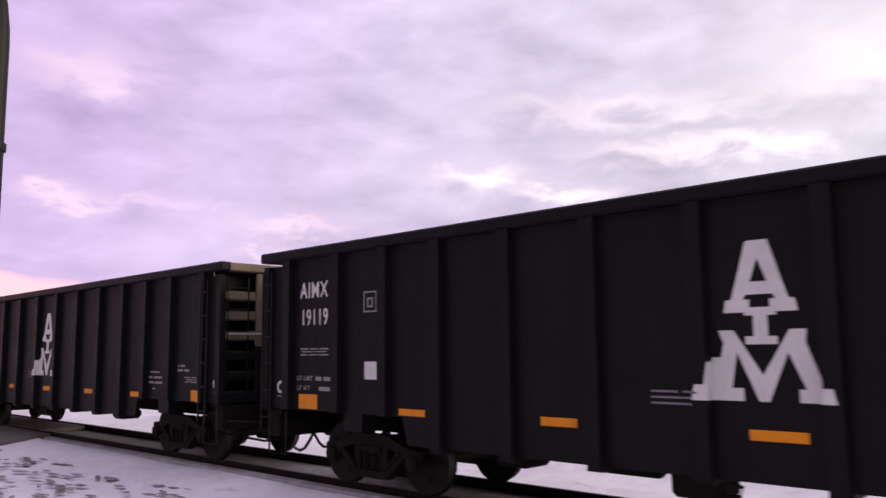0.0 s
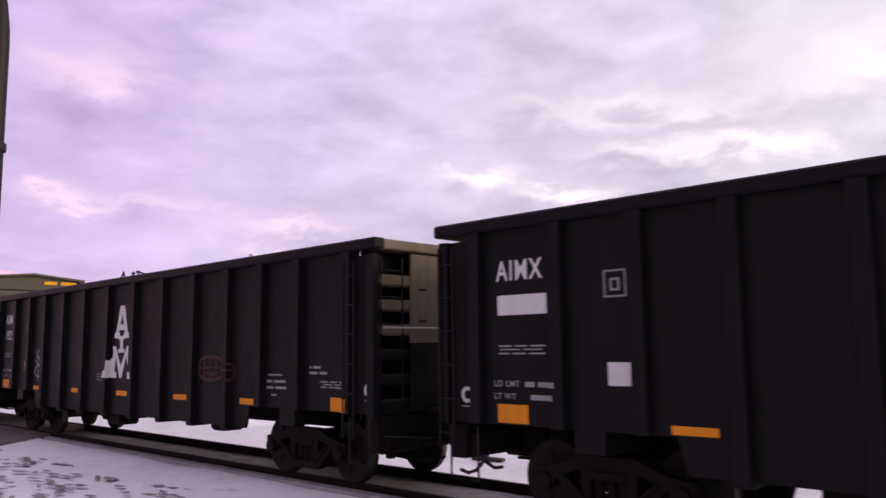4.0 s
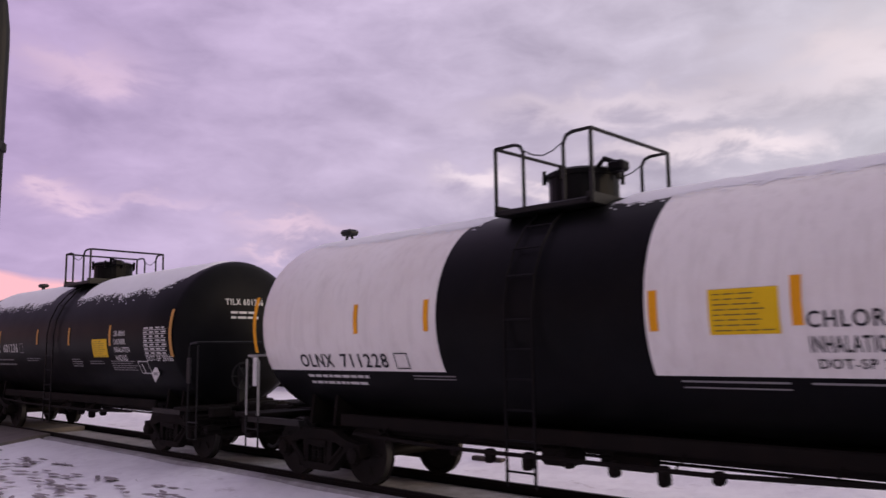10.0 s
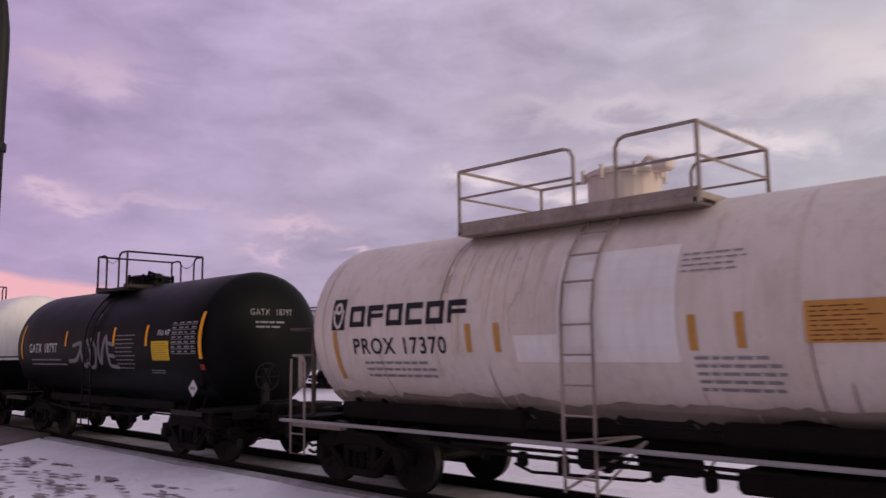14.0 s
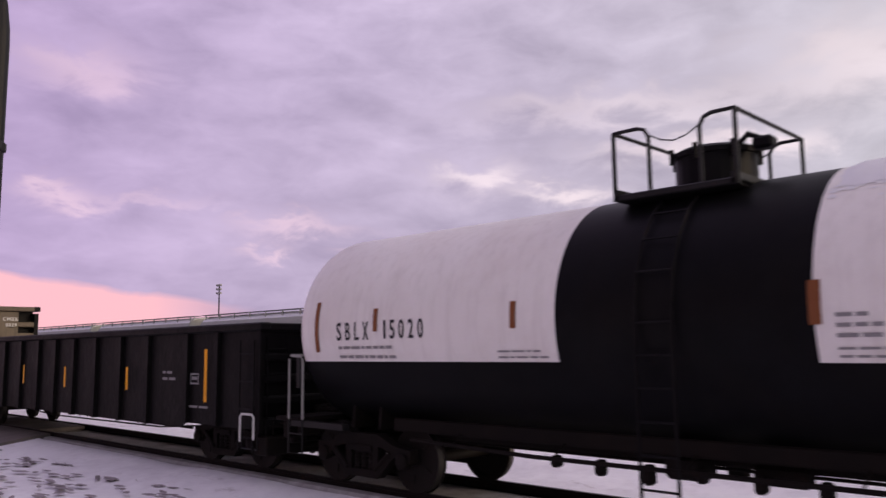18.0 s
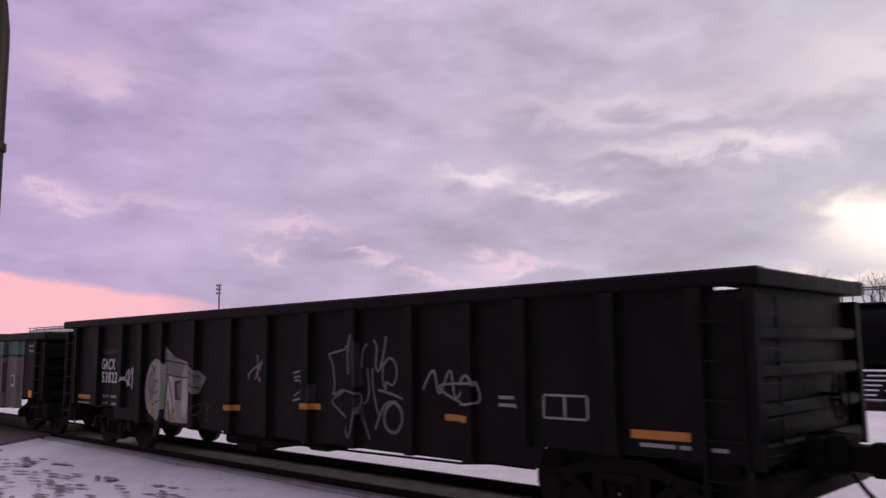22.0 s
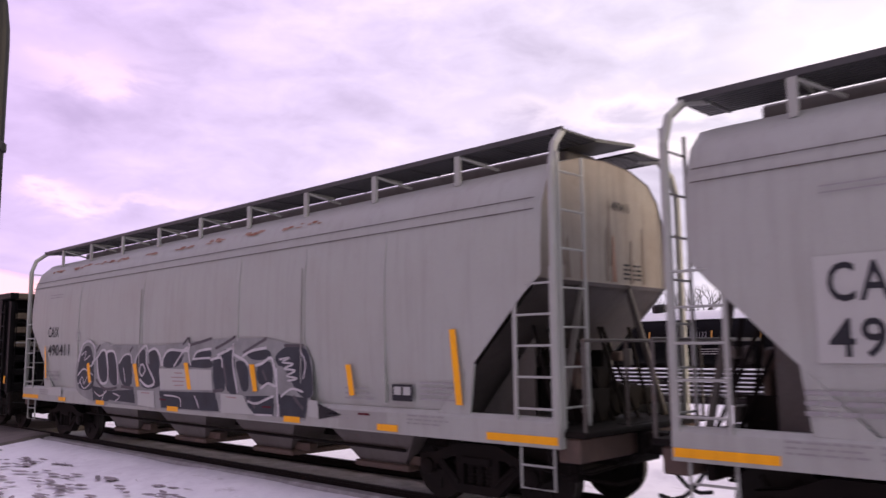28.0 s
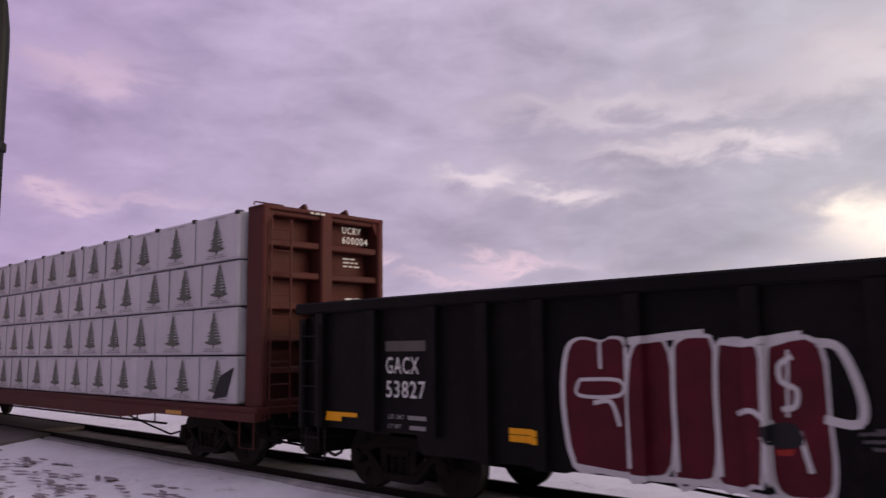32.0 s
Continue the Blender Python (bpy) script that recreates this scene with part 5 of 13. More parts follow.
    truck(car, -L + 1.95), truck(car, L - 1.95)
    couplers(car, L + 0.85)
    return car, L


B1_POSTS = [-6.98, -6.12, -5.27, -4.42, -3.56, -2.72, 1.92, 2.80, 3.68, 4.53, 5.37, 6.17, 7.05]
car, L = boxcar("faded dark grey boxcar, blue door, yellow blocks, graffiti", -91.2, -75.3, 4.35, 4.50, BOXGREY, DOORBLUE, B1_POSTS, (-1.6, 1.42), end_mat=BOXENDTAN)
BK = dict(posts=B1_POSTS, half=0.06, sheet=-1.44, proud=-1.52)
for block, under in brand_blocks(4.61, 2.94, 0.85, 0.55, 0.85):
    on_side(car, "emblem_shape", block, GOLD, "yellow painted block shape", **BK)
    on_side(car, "emblem_bar", under, GOLD, "yellow painted bar", **BK)
PK = dict(BK, sill=(1.055, -1.49))
# number side: digits on dark panels among pale sprayed shapes
fill([(-5.47, 2.27), (-5.21, 2.31), (-5.21, 2.19), (-4.54, 2.14), (-4.54, 1.36), (-5.15, 1.34), (-5.25, 1.06), (-5.44, 1.05)], SP_BONE, 1, "pale sprayed block")
fill([(-4.47, 2.17), (-4.34, 2.43), (-4.02, 2.12), (-3.92, 1.75), (-4, 1.42), (-3.71, 1.21), (-4.31, 1.18), (-4.47, 1.1)], SP_BONE, 1, "pale sprayed block")
fill([(-4.23, 1.77), (-3.76, 1.75), (-3.65, 2.14), (-3.49, 2.23), (-3.53, 1.79), (-3.6, 1.15), (-4.18, 1.15)], SP_BONE, 1, "pale sprayed block")
fill([(-3.28, 2.3), (-3.04, 2.3), (-2.98, 2.04), (-3.29, 2.04)], SP_BONE, 1, "pale sprayed block")
fill([(-3.42, 1.58), (-2.75, 1.52), (-2.76, 1.34), (-3.4, 1.35)], SP_BONE, 1, "pale sprayed block")
fill([(-2.8, 2.25), (-2.39, 2.3), (-2.36, 1.33), (-2.66, 1.36), (-2.69, 1.05), (-2.78, 1.04)], SP_BONE, 1, "pale sprayed block")
fill([(-4.96, 1.03), (-4.31, 1.01), (-3.36, 0.95), (-3.36, 0.81), (-4.31, 0.8), (-4.92, 0.8)], SP_BONE, 1, "pale sprayed block")
fill([(-2.76, 1.04), (-2.42, 1.03), (-2.43, 0.79), (-2.74, 0.83)], SP_BONE, 1, "pale sprayed block")
fill([(-6.09, 2.41), (-5.7, 2.41), (-5.67, 2.18), (-6.06, 2.17)], SP_BONE, 1, "pale sprayed block")
fill([(-6.06, 1.73), (-5.46, 1.74), (-5.46, 1.63), (-6.05, 1.62)], SP_BONE, 1, "pale sprayed block")
fill([(-2.32, 2.33), (-2.14, 2.43), (-1.91, 2.42), (-1.75, 2.2), (-1.79, 1.98), (-1.96, 1.79), (-2.03, 1.54), (-1.92, 1.36), (-1.79, 0.9), (-2.13, 0.82), (-2.31, 1.19), (-2.43, 1.53), (-2.33, 1.87), (-2.43, 2.14)], SP_HAZE, 1.2, "hazy pale spray", True)
fill([(-3.65, 2.16), (-3.33, 2.33), (-3.23, 2.33), (-3.34, 1.86), (-3.53, 1.86)], SP_HAZE, 1.2, "hazy pale spray", True)
fill([(-6.08, 1.62), (-5.39, 1.63), (-5.39, 1.09), (-6.13, 1.05)], NAVY, 2, "navy painted block")
fill([(-5.28, 1.34), (-4.53, 1.34), (-4.53, 1.05), (-5.27, 1.06)], NAVY, 2, "navy painted block")
fill([(-4.43, 1.34), (-4.18, 1.15), (-3.66, 1.15), (-3.66, 1.09), (-4.43, 1.05)], NAVY, 2, "navy painted block")
fill([(-3.55, 1.35), (-2.76, 1.34), (-2.77, 0.83), (-3.26, 0.9), (-3.56, 1.05)], NAVY, 2, "navy painted block")
fill([(-2.64, 1.38), (-2.48, 1.38), (-2.44, 1.16), (-2.16, 1.16), (-2.16, 1.04), (-2.64, 1.04)], NAVY, 2, "navy painted block")
fill([(-3.51, 2.07), (-2.8, 2.02), (-2.81, 1.59), (-3.47, 1.59)], NAVY, 2, "navy painted block")
fill([(-6.97, 1.72), (-6.3, 1.73), (-6.29, 1.01), (-6.96, 0.99)], NAVY, 2, "navy painted block")
fill([(-4.25, 2.09), (-3.79, 2.09), (-3.79, 1.78), (-4.25, 1.79)], SP_DARK, 3, "black painted block")
fill([(-6.09, 2.17), (-5.46, 2.16), (-5.46, 1.75), (-6.08, 1.74)], BOXGREY, 3, "dark panel behind the digits")
fill([(-5.28, 2.16), (-4.53, 2.15), (-4.53, 1.77), (-5.28, 1.76)], BOXGREY, 3, "dark panel behind the digits")
dash([(-6.24, 1.05), (-6.26, 2.27), (-6.12, 2.41), (-5.68, 2.41), (-5.65, 2.21)], 0.07, SP_FOG, 3.3, "pale fuzzy sprayed stroke")
dash([(-5.37, 2.17), (-5.36, 1.07)], 0.11, SP_FOG, 3.3, "pale fuzzy sprayed stroke")
dash([(-5.46, 2.19), (-5.38, 2.31), (-5.13, 2.33), (-4.95, 2.2)], 0.08, SP_FOG, 3.3, "pale fuzzy sprayed stroke")
dash([(-4.84, 2.18), (-4.8, 2.29), (-4.53, 2.3)], 0.07, SP_FOG, 3.3, "pale fuzzy sprayed stroke")
dash([(-4.5, 1.08), (-4.47, 1.86), (-4.42, 2.25), (-4.33, 2.46), (-4.17, 2.28), (-4.01, 2.13)], 0.09, SP_FOG, 3.3, "pale fuzzy sprayed stroke")
dash([(-4.42, 1.86), (-4.31, 1.63), (-4.18, 1.37), (-4.09, 1.19)], 0.07, SP_FOG, 3.3, "pale fuzzy sprayed stroke")
dash([(-4.31, 1.86), (-4.15, 1.56), (-4.07, 1.23)], 0.05, SP_FOG, 3.3, "pale fuzzy sprayed stroke")
dash([(-3.68, 1.86), (-3.65, 2.12), (-3.54, 2.25), (-3.35, 2.34)], 0.06, SP_FOG, 3.3, "pale fuzzy sprayed stroke")
dash([(-3.6, 1.08), (-3.57, 1.5), (-3.65, 1.75)], 0.09, SP_FOG, 3.3, "pale fuzzy sprayed stroke")
dash([(-3.34, 2.11), (-3.3, 2.28), (-3.17, 2.35), (-3.02, 2.33), (-2.95, 2.2), (-2.96, 2.06)], 0.06, SP_FOG, 3.3, "pale fuzzy sprayed stroke")
dash([(-2.82, 2.06), (-2.8, 2.27), (-2.66, 2.33), (-2.37, 2.33)], 0.07, SP_FOG, 3.3, "pale fuzzy sprayed stroke")
dash([(-2.72, 1.05), (-2.69, 2.2)], 0.08, SP_FOG, 3.3, "pale fuzzy sprayed stroke")
dash([(-2.42, 2.22), (-2.41, 1.36)], 0.06, SP_FOG, 3.3, "pale fuzzy sprayed stroke")
dash([(-2.26, 2.28), (-2.14, 2.4), (-1.97, 2.41), (-1.86, 2.26), (-2.04, 2.21), (-2.25, 2.19)], 0.09, SP_FOG, 3.3, "pale fuzzy sprayed stroke")
dash([(-1.86, 2.25), (-1.74, 2.18), (-1.78, 2), (-1.94, 1.85)], 0.09, SP_FOG, 3.3, "pale fuzzy sprayed stroke")
dash([(-2.38, 1.83), (-2.18, 1.89), (-2.01, 1.77)], 0.07, SP_FOG, 3.3, "pale fuzzy sprayed stroke")
dash([(-2.22, 1.51), (-2.32, 1.53), (-2.36, 1.21), (-2.11, 1.2), (-2.12, 1.37)], 0.08, SP_FOG, 3.3, "pale fuzzy sprayed stroke")
dash([(-1.94, 1.4), (-2.1, 0.94), (-1.79, 0.93), (-1.84, 1.26), (-1.94, 1.4)], 0.09, SP_FOG, 3.3, "pale fuzzy sprayed stroke")
dash([(-2.26, 2.07), (-2.01, 2.03)], 0.06, SP_FOG, 3.3, "pale fuzzy sprayed stroke")
dash([(-2.25, 1.7), (-2.15, 1.54), (-1.98, 1.54)], 0.06, SP_FOG, 3.3, "pale fuzzy sprayed stroke")
dash([(-5.15, 1.32), (-5.02, 1.7), (-5.07, 1.74)], 0.022, SP_DARK, 3.6, "thin dark inner line")
dash([(-4.35, 2.17), (-4.26, 2.02), (-4.26, 1.86)], 0.022, SP_DARK, 3.6, "thin dark inner line")
dash([(-3.71, 1.75), (-3.78, 1.5), (-3.74, 1.17)], 0.022, SP_DARK, 3.6, "thin dark inner line")
dash([(-3.33, 1.47), (-3.35, 1.35)], 0.022, SP_DARK, 3.6, "thin dark inner line")
dash([(-3.95, 1.23), (-3.89, 1.75)], 0.022, SP_DARK, 3.6, "thin dark inner line")
dash([(-2.52, 2.21), (-2.52, 1.46)], 0.022, SP_DARK, 3.6, "thin dark inner line")
dash([(-4.25, 1.48), (-4.18, 1.15)], 0.022, SP_DARK, 3.6, "thin dark inner line")
dash([(-4.73, 1.77), (-4.59, 1.69), (-4.88, 1.69)], 0.022, SP_DARK, 3.6, "thin dark inner line")
dash([(-2.25, 2.32), (-2.04, 2.33)], 0.022, SP_DARK, 3.6, "thin dark inner line")
dash([(-4.31, 1.03), (-4.29, 0.8)], 0.022, SP_DARK, 3.6, "thin dark inner line")
dash([(-2.5, 2.1), (-2.2, 2.09)], 0.022, PEACH, 3.7)
dash([(-4.42, 2.17), (-4.26, 2.36), (-4.19, 2.17), (-4.35, 2.08)], 0.03, PEACH, 3.7)
dash([(-4.08, 2.36), (-3.88, 2.34), (-3.88, 2.13)], 0.03, GOLD, 3.7)
dash([(-6.65, 1.03), (-6.7, 0.93), (-6.56, 0.89), (-6.4, 0.95), (-6.46, 1.03)], 0.035, SP_GREY, 3, "grey tag sprayed on the sill")
dash([(-6.31, 0.9), (-6.29, 1.01), (-6.13, 1), (-6.13, 0.9)], 0.035, SP_GREY, 3, "grey tag sprayed on the sill")
dash([(-6, 0.98), (-5.87, 1.01), (-5.83, 0.93), (-5.99, 0.9)], 0.035, SP_GREY, 3, "grey tag sprayed on the sill")
dash([(-5.73, 0.79), (-5.75, 1.02), (-5.58, 0.99), (-5.64, 0.89)], 0.035, SP_GREY, 3, "grey tag sprayed on the sill")
on_side(car, "owner_mark", mark_shape("a", -6.92, 2.34, 0.24, 0.27), GOLD, "small yellow painted mark", layer=1, **BK)
on_side(car, "owner_mark", mark_shape("b", -6.62, 2.35, 0.25, 0.26), GOLD, "small yellow painted mark", layer=1, **BK)
on_side(car, "owner_mark", mark_shape("c", -6.04, 2.39, 0.21, 0.23), GOLD, "small yellow painted mark", layer=1, **BK)
on_side(car, "owner_mark", mark_shape("t", -5.8, 2.41, 0.2, 0.21), GOLD, "small yellow painted mark", layer=1, **BK)
for x, s in ((-6.84, "1"), (-6.56, "2"), (-5.96, "9"), (-5.69, "9"), (-5.08, "3"), (-4.81, "3")):
    on_side(car, "digit", line(s, x, 1.85, 0.23, 0.15 if s != "1" else 0.08), STENCIL, "white stencilled digit", layer=4, **BK)
for i in range(3):
    on_side(car, "lettering", bars(-6.8, 1.52 - 0.13 * i, (0.2, 0.15), 0.03) + bars(-6.1, 1.5 - 0.13 * i, (0.3, 0.2), 0.03), PEACH, "small worn orange lettering", layer=3, **BK)
on_side(car, "spray_tag", stroke(curve([(-7.55, 2.1), (-7.5, 2.25), (-7.42, 2.12), (-7.35, 2.28), (-7.2, 2.3), (-7.12, 2.15), (-7.3, 2.1)]), 0.035), SP_GREY, "small pale spray tag", layer=1, **BK)
on_side(car, "lettering", bars(5.62, 1.42, (0.34,), 0.34) , HOPSHADE, "grey notice panel", layer=1, **BK)
on_side(car, "paint_patch", rect(5.48, 6.1, 1.08, 1.78), NAVY, "navy paint patch", **BK)
on_side(car, "paint_patch", rect(7.15, 7.9, 1.03, 1.5), NAVY, "navy paint patch", **BK)
on_side(car, "paint_patch", rect(-7.9, -7.1, 1.03, 1.7), NAVY, "navy paint patch", **BK)
on_side(car, "lettering", small_print(6.42, 1.78, 6, 0.32, 0.05, 0.075, 3) + small_print(6.82, 1.72, 2, 0.3, 0.04, 0.08, 5), PEACH, "small worn orange lettering", layer=1, **BK)
# silver throw-up by the door
fill([(1.87, 1.72), (1.95, 1.97), (2.15, 2.07), (2.35, 1.94), (2.54, 2.06), (2.76, 2.04), (3.06, 2), (3.43, 2), (3.7, 1.99), (3.93, 2.02), (4.11, 2.08), (4.29, 2), (4.39, 1.75), (4.5, 0.99), (2.77, 0.95), (2.05, 0.96), (1.88, 1.44)], SP_DARK, 1, "black outline of sprayed letters", True)
fill([(1.92, 1.72), (1.99, 1.92), (2.14, 2.01), (2.33, 1.87), (2.45, 1.59), (2.43, 1.33), (2.24, 1.22), (2.07, 1.29), (1.94, 1.51)], SP_SILVER, 2, "pale blue-silver sprayed letter", True)
fill([(2.44, 1.87), (2.55, 2), (2.74, 1.98), (2.8, 1.8), (2.78, 1), (2.53, 1.02), (2.49, 1.53)], SP_SILVER, 2, "pale blue-silver sprayed letter", True)
fill([(2.83, 1.87), (2.91, 1.97), (3.06, 1.94), (3.14, 1.8), (3.1, 1.61), (3.15, 1.02), (2.82, 1.01)], SP_SILVER, 2, "pale blue-silver sprayed letter", True)
fill([(3.16, 1.87), (3.27, 1.96), (3.43, 1.91), (3.49, 1.8), (3.39, 1.55), (3.48, 1.04), (3.19, 1.03)], SP_SILVER, 2, "pale blue-silver sprayed letter", True)
fill([(3.5, 1.87), (3.62, 1.95), (3.78, 1.91), (3.89, 1.78), (3.84, 1.56), (3.9, 1.04), (3.53, 1.05), (3.51, 1.55)], SP_SILVER, 2, "pale blue-silver sprayed letter", True)
fill([(3.89, 1.81), (4, 1.96), (4.12, 2.02), (4.25, 1.93), (4.33, 1.63), (4.4, 1.17), (4.36, 0.98), (3.94, 0.99), (3.92, 1.56)], SP_SILVER, 2, "pale blue-silver sprayed letter", True)
fill([(2, 1.01), (2.77, 0.99), (3.59, 1.01), (4.38, 1), (4.76, 1.01), (4.76, 0.82), (4.3, 0.82), (3.27, 0.83), (2.32, 0.83)], SP_SILVERDIM, 1.6, "dim silver drips over the sill")
dash([(2.46, 1.92), (2.47, 1.52), (2.49, 1)], 0.035, SP_DARK, 3.2, "black sprayed inner line")
dash([(2.83, 1.95), (2.8, 1.53), (2.79, 0.99)], 0.035, SP_DARK, 3.2, "black sprayed inner line")
dash([(3.15, 1.92), (3.11, 1.59), (3.16, 1)], 0.035, SP_DARK, 3.2, "black sprayed inner line")
dash([(3.51, 1.91), (3.41, 1.55), (3.5, 1.01)], 0.035, SP_DARK, 3.2, "black sprayed inner line")
dash([(3.9, 1.87), (3.85, 1.55), (3.91, 0.99)], 0.035, SP_DARK, 3.2, "black sprayed inner line")
dash([(2.19, 0.93), (2.24, 0.77), (2.33, 0.63)], 0.03, SP_DARK, 2.5)
dash([(2.51, 0.95), (2.56, 0.79), (2.64, 0.65)], 0.03, SP_DARK, 2.5)
dash([(2.82, 0.97), (2.86, 0.81), (2.94, 0.68)], 0.03, SP_DARK, 2.5)
dash([(3.19, 1), (3.24, 0.84), (3.31, 0.71)], 0.03, SP_DARK, 2.5)
dash([(3.51, 1.02), (3.55, 0.87), (3.62, 0.74)], 0.03, SP_DARK, 2.5)
dash([(3.89, 1.05), (3.93, 0.9), (3.99, 0.77)], 0.03, SP_DARK, 2.5)
dash([(4.21, 1.07), (4.25, 0.92), (4.31, 0.8)], 0.03, SP_DARK, 2.5)
dash([(4.45, 1.08), (4.48, 0.94), (4.54, 0.82)], 0.03, SP_DARK, 2.5)
dash([(4.65, 1.1), (4.68, 0.96), (4.74, 0.84)], 0.03, SP_DARK, 2.5)
dash([(2.04, 1.85), (2.18, 1.84), (2.08, 1.72)], 0.028, SP_DARK, 3.2, "black sprayed inner line")
dash([(2.73, 1.43), (2.92, 1.42)], 0.028, SP_DARK, 3.2, "black sprayed inner line")
dash([(2.72, 1.34), (2.94, 1.33)], 0.028, SP_DARK, 3.2, "black sprayed inner line")
dash([(3.2, 1.29), (3.46, 1.28)], 0.028, SP_DARK, 3.2, "black sprayed inner line")
dash([(3.82, 1.15), (3.9, 1.28), (4.03, 1.3), (4.11, 1.14), (4, 1.02), (3.86, 1.09)], 0.028, SP_DARK, 3.2, "black sprayed inner line")
dash([(3.5, 1.74), (3.68, 1.72), (3.64, 1.65)], 0.028, SP_DARK, 3.2, "black sprayed inner line")
dash([(3.88, 1.76), (4, 1.72)], 0.028, SP_DARK, 3.2, "black sprayed inner line")
dash([(2.83, 1.8), (2.93, 1.76)], 0.028, SP_DARK, 3.2, "black sprayed inner line")
dash([(3.16, 1.77), (3.28, 1.74)], 0.028, SP_DARK, 3.2, "black sprayed inner line")
dash([(2.41, 1.51), (2.56, 1.46), (2.61, 1.31), (2.48, 1.17), (2.3, 1.19)], 0.028, SP_DARK, 3.2, "black sprayed inner line")
dash([(2, 0.99), (4.74, 0.99)], 0.028, SP_DARK, 3.2, "black sprayed inner line")
dash([(4.14, 1.87), (4.24, 1.57), (4.27, 1.28)], 0.028, SP_DARK, 3.2, "black sprayed inner line")
fill([(1.86, 2.43), (2, 2.52), (2.44, 2.49), (2.56, 2.32), (2.49, 2.2), (2.17, 2.26), (1.87, 2.18)], SP_APRICOT, 0.6, "peach-coloured sprayed cloud", True)
fill([(2.79, 2.19), (3.15, 2.26), (3.49, 2.25), (3.49, 2.09), (2.81, 2.07)], SP_APRICOT, 0.6, "", True)
fill([(3.65, 2.17), (4.08, 2.24), (4.26, 2.12), (3.93, 2.07), (3.64, 2.07)], SP_APRICOT, 0.6, "", True)
fill([(4.84, 1.35), (4.95, 1.38), (4.98, 1.03), (4.86, 1.01)], SP_APRICOT, 0.6, "", True)
dash([(1.93, 2.15), (2.54, 2.15)], 0.02, SP_DARK, 0.9)
dash([(2, 2.39), (2.36, 2.42)], 0.02, SP_DARK, 0.9)
dash([(2.07, 2.29), (2.45, 2.34)], 0.02, SP_DARK, 0.9)
fill([(2.72, 2.3), (2.71, 2.55), (2.86, 2.66), (3.05, 2.6), (3.17, 2.25)], SP_GLOOM, 0.3, "", True)
dash([(1.96, 2.73), (2.01, 2.94), (2.3, 3.01)], 0.07, SP_GHOST, 1.1, "faint grey spray stroke")
dash([(2.01, 2.87), (2.14, 2.67), (2.48, 2.5)], 0.06, SP_GHOST, 1.1, "faint grey spray stroke")
dash([(2.75, 2.33), (2.73, 2.6), (2.86, 2.75), (3.08, 2.73), (3.21, 2.58), (3.29, 2.29), (3.26, 2.15)], 0.07, SP_GHOST, 1.1, "faint grey spray stroke")
dash([(3.63, 2.18), (3.82, 2.28), (4.06, 2.3), (4.23, 2.23)], 0.1, SP_GHOST, 1.1, "faint grey spray stroke")
dash([(4.24, 2.2), (4.27, 2.5), (4.36, 2.68), (4.59, 2.72), (4.73, 2.81), (4.78, 2.94)], 0.13, SP_GHOST, 1.2, "faint grey spray stroke")
dash([(4.51, 2.15), (4.78, 2.28), (4.97, 2.5), (5.12, 2.72), (5.28, 2.89)], 0.13, SP_GHOST, 1.2, "faint grey spray stroke")
dash([(4.7, 2.13), (4.96, 2.33), (5.11, 2.55), (5.3, 2.8)], 0.07, SP_GHOST, 1.1, "faint grey spray stroke")
dash([(4.63, 2.05), (4.82, 2.18), (5.02, 2.19), (5.11, 2.06), (5.09, 1.92)], 0.08, SP_GHOST, 1.1, "faint grey spray stroke")
dash([(4.52, 2.58), (4.72, 2.63)], 0.06, SP_GHOST, 1.1, "faint grey spray stroke")
dash([(4.54, 1.81), (4.62, 1.62), (4.68, 1.52)], 0.09, SP_WHITE, 2.4, "white sprayed stroke")
dash([(4.68, 1.75), (4.75, 1.58), (4.93, 1.62)], 0.08, SP_WHITE, 2.4, "white sprayed stroke")
dash([(4.92, 1.75), (4.95, 1.58)], 0.09, SP_WHITE, 2.4, "white sprayed stroke")
dash([(4.67, 1.48), (4.95, 1.42), (5.14, 1.33)], 0.07, SP_WHITE, 2.4, "white sprayed stroke")
dash([(4.77, 1.58), (4.92, 1.41)], 0.06, SP_WHITE, 2.4, "white sprayed stroke")
dash([(4.51, 1.87), (4.56, 1.81)], 0.05, SP_WHITE, 2.4, "white sprayed stroke")
fill([(4.42, 1.52), (4.54, 1.56), (4.72, 1.18), (4.76, 1.02), (4.43, 1.03)], SP_SILVERDIM, 1.4, "", True)
on_side(car, "spray_tag", stroke(curve([(5.42, 2.12), (5.55, 2.2), (5.65, 2.1), (5.55, 2.0), (5.44, 2.08)]), 0.028) + stroke(curve([(5.72, 2.2), (5.74, 2.02), (5.86, 2.1), (5.96, 2.0), (6.04, 2.14), (5.9, 2.16), (5.98, 1.98), (6.15, 2.1)]), 0.028)
        + stroke(curve([(6.3, 2.05), (6.5, 2.1), (6.6, 2.25), (6.52, 1.95)]), 0.028), PEACH, "thin pale spray tag", layer=1, **BK)
amber_marks(car, [(7.33, 7.82, 1.21, 1.44), (5.32, 5.74, 0.93, 1.03), (-3.17, -2.69, 0.86, 0.95), (-5.48, -5.01, 0.89, 0.98), (-7.58, -7.09, 1.20, 1.41)], posts=(), sheet=-1.545)
on_side(car, "reflector", rect(-0.29, 0.2, 1.04, 1.14), AMBER, "amber reflective sheet", posts=(), sheet=-1.60)
on_side(car, "notice", rect(0.37, 0.54, 1.04, 1.13) + rect(0.65, 0.93, 1.04, 1.13), SP_GREY, "small pale plate low on the door", posts=(), sheet=-1.60)
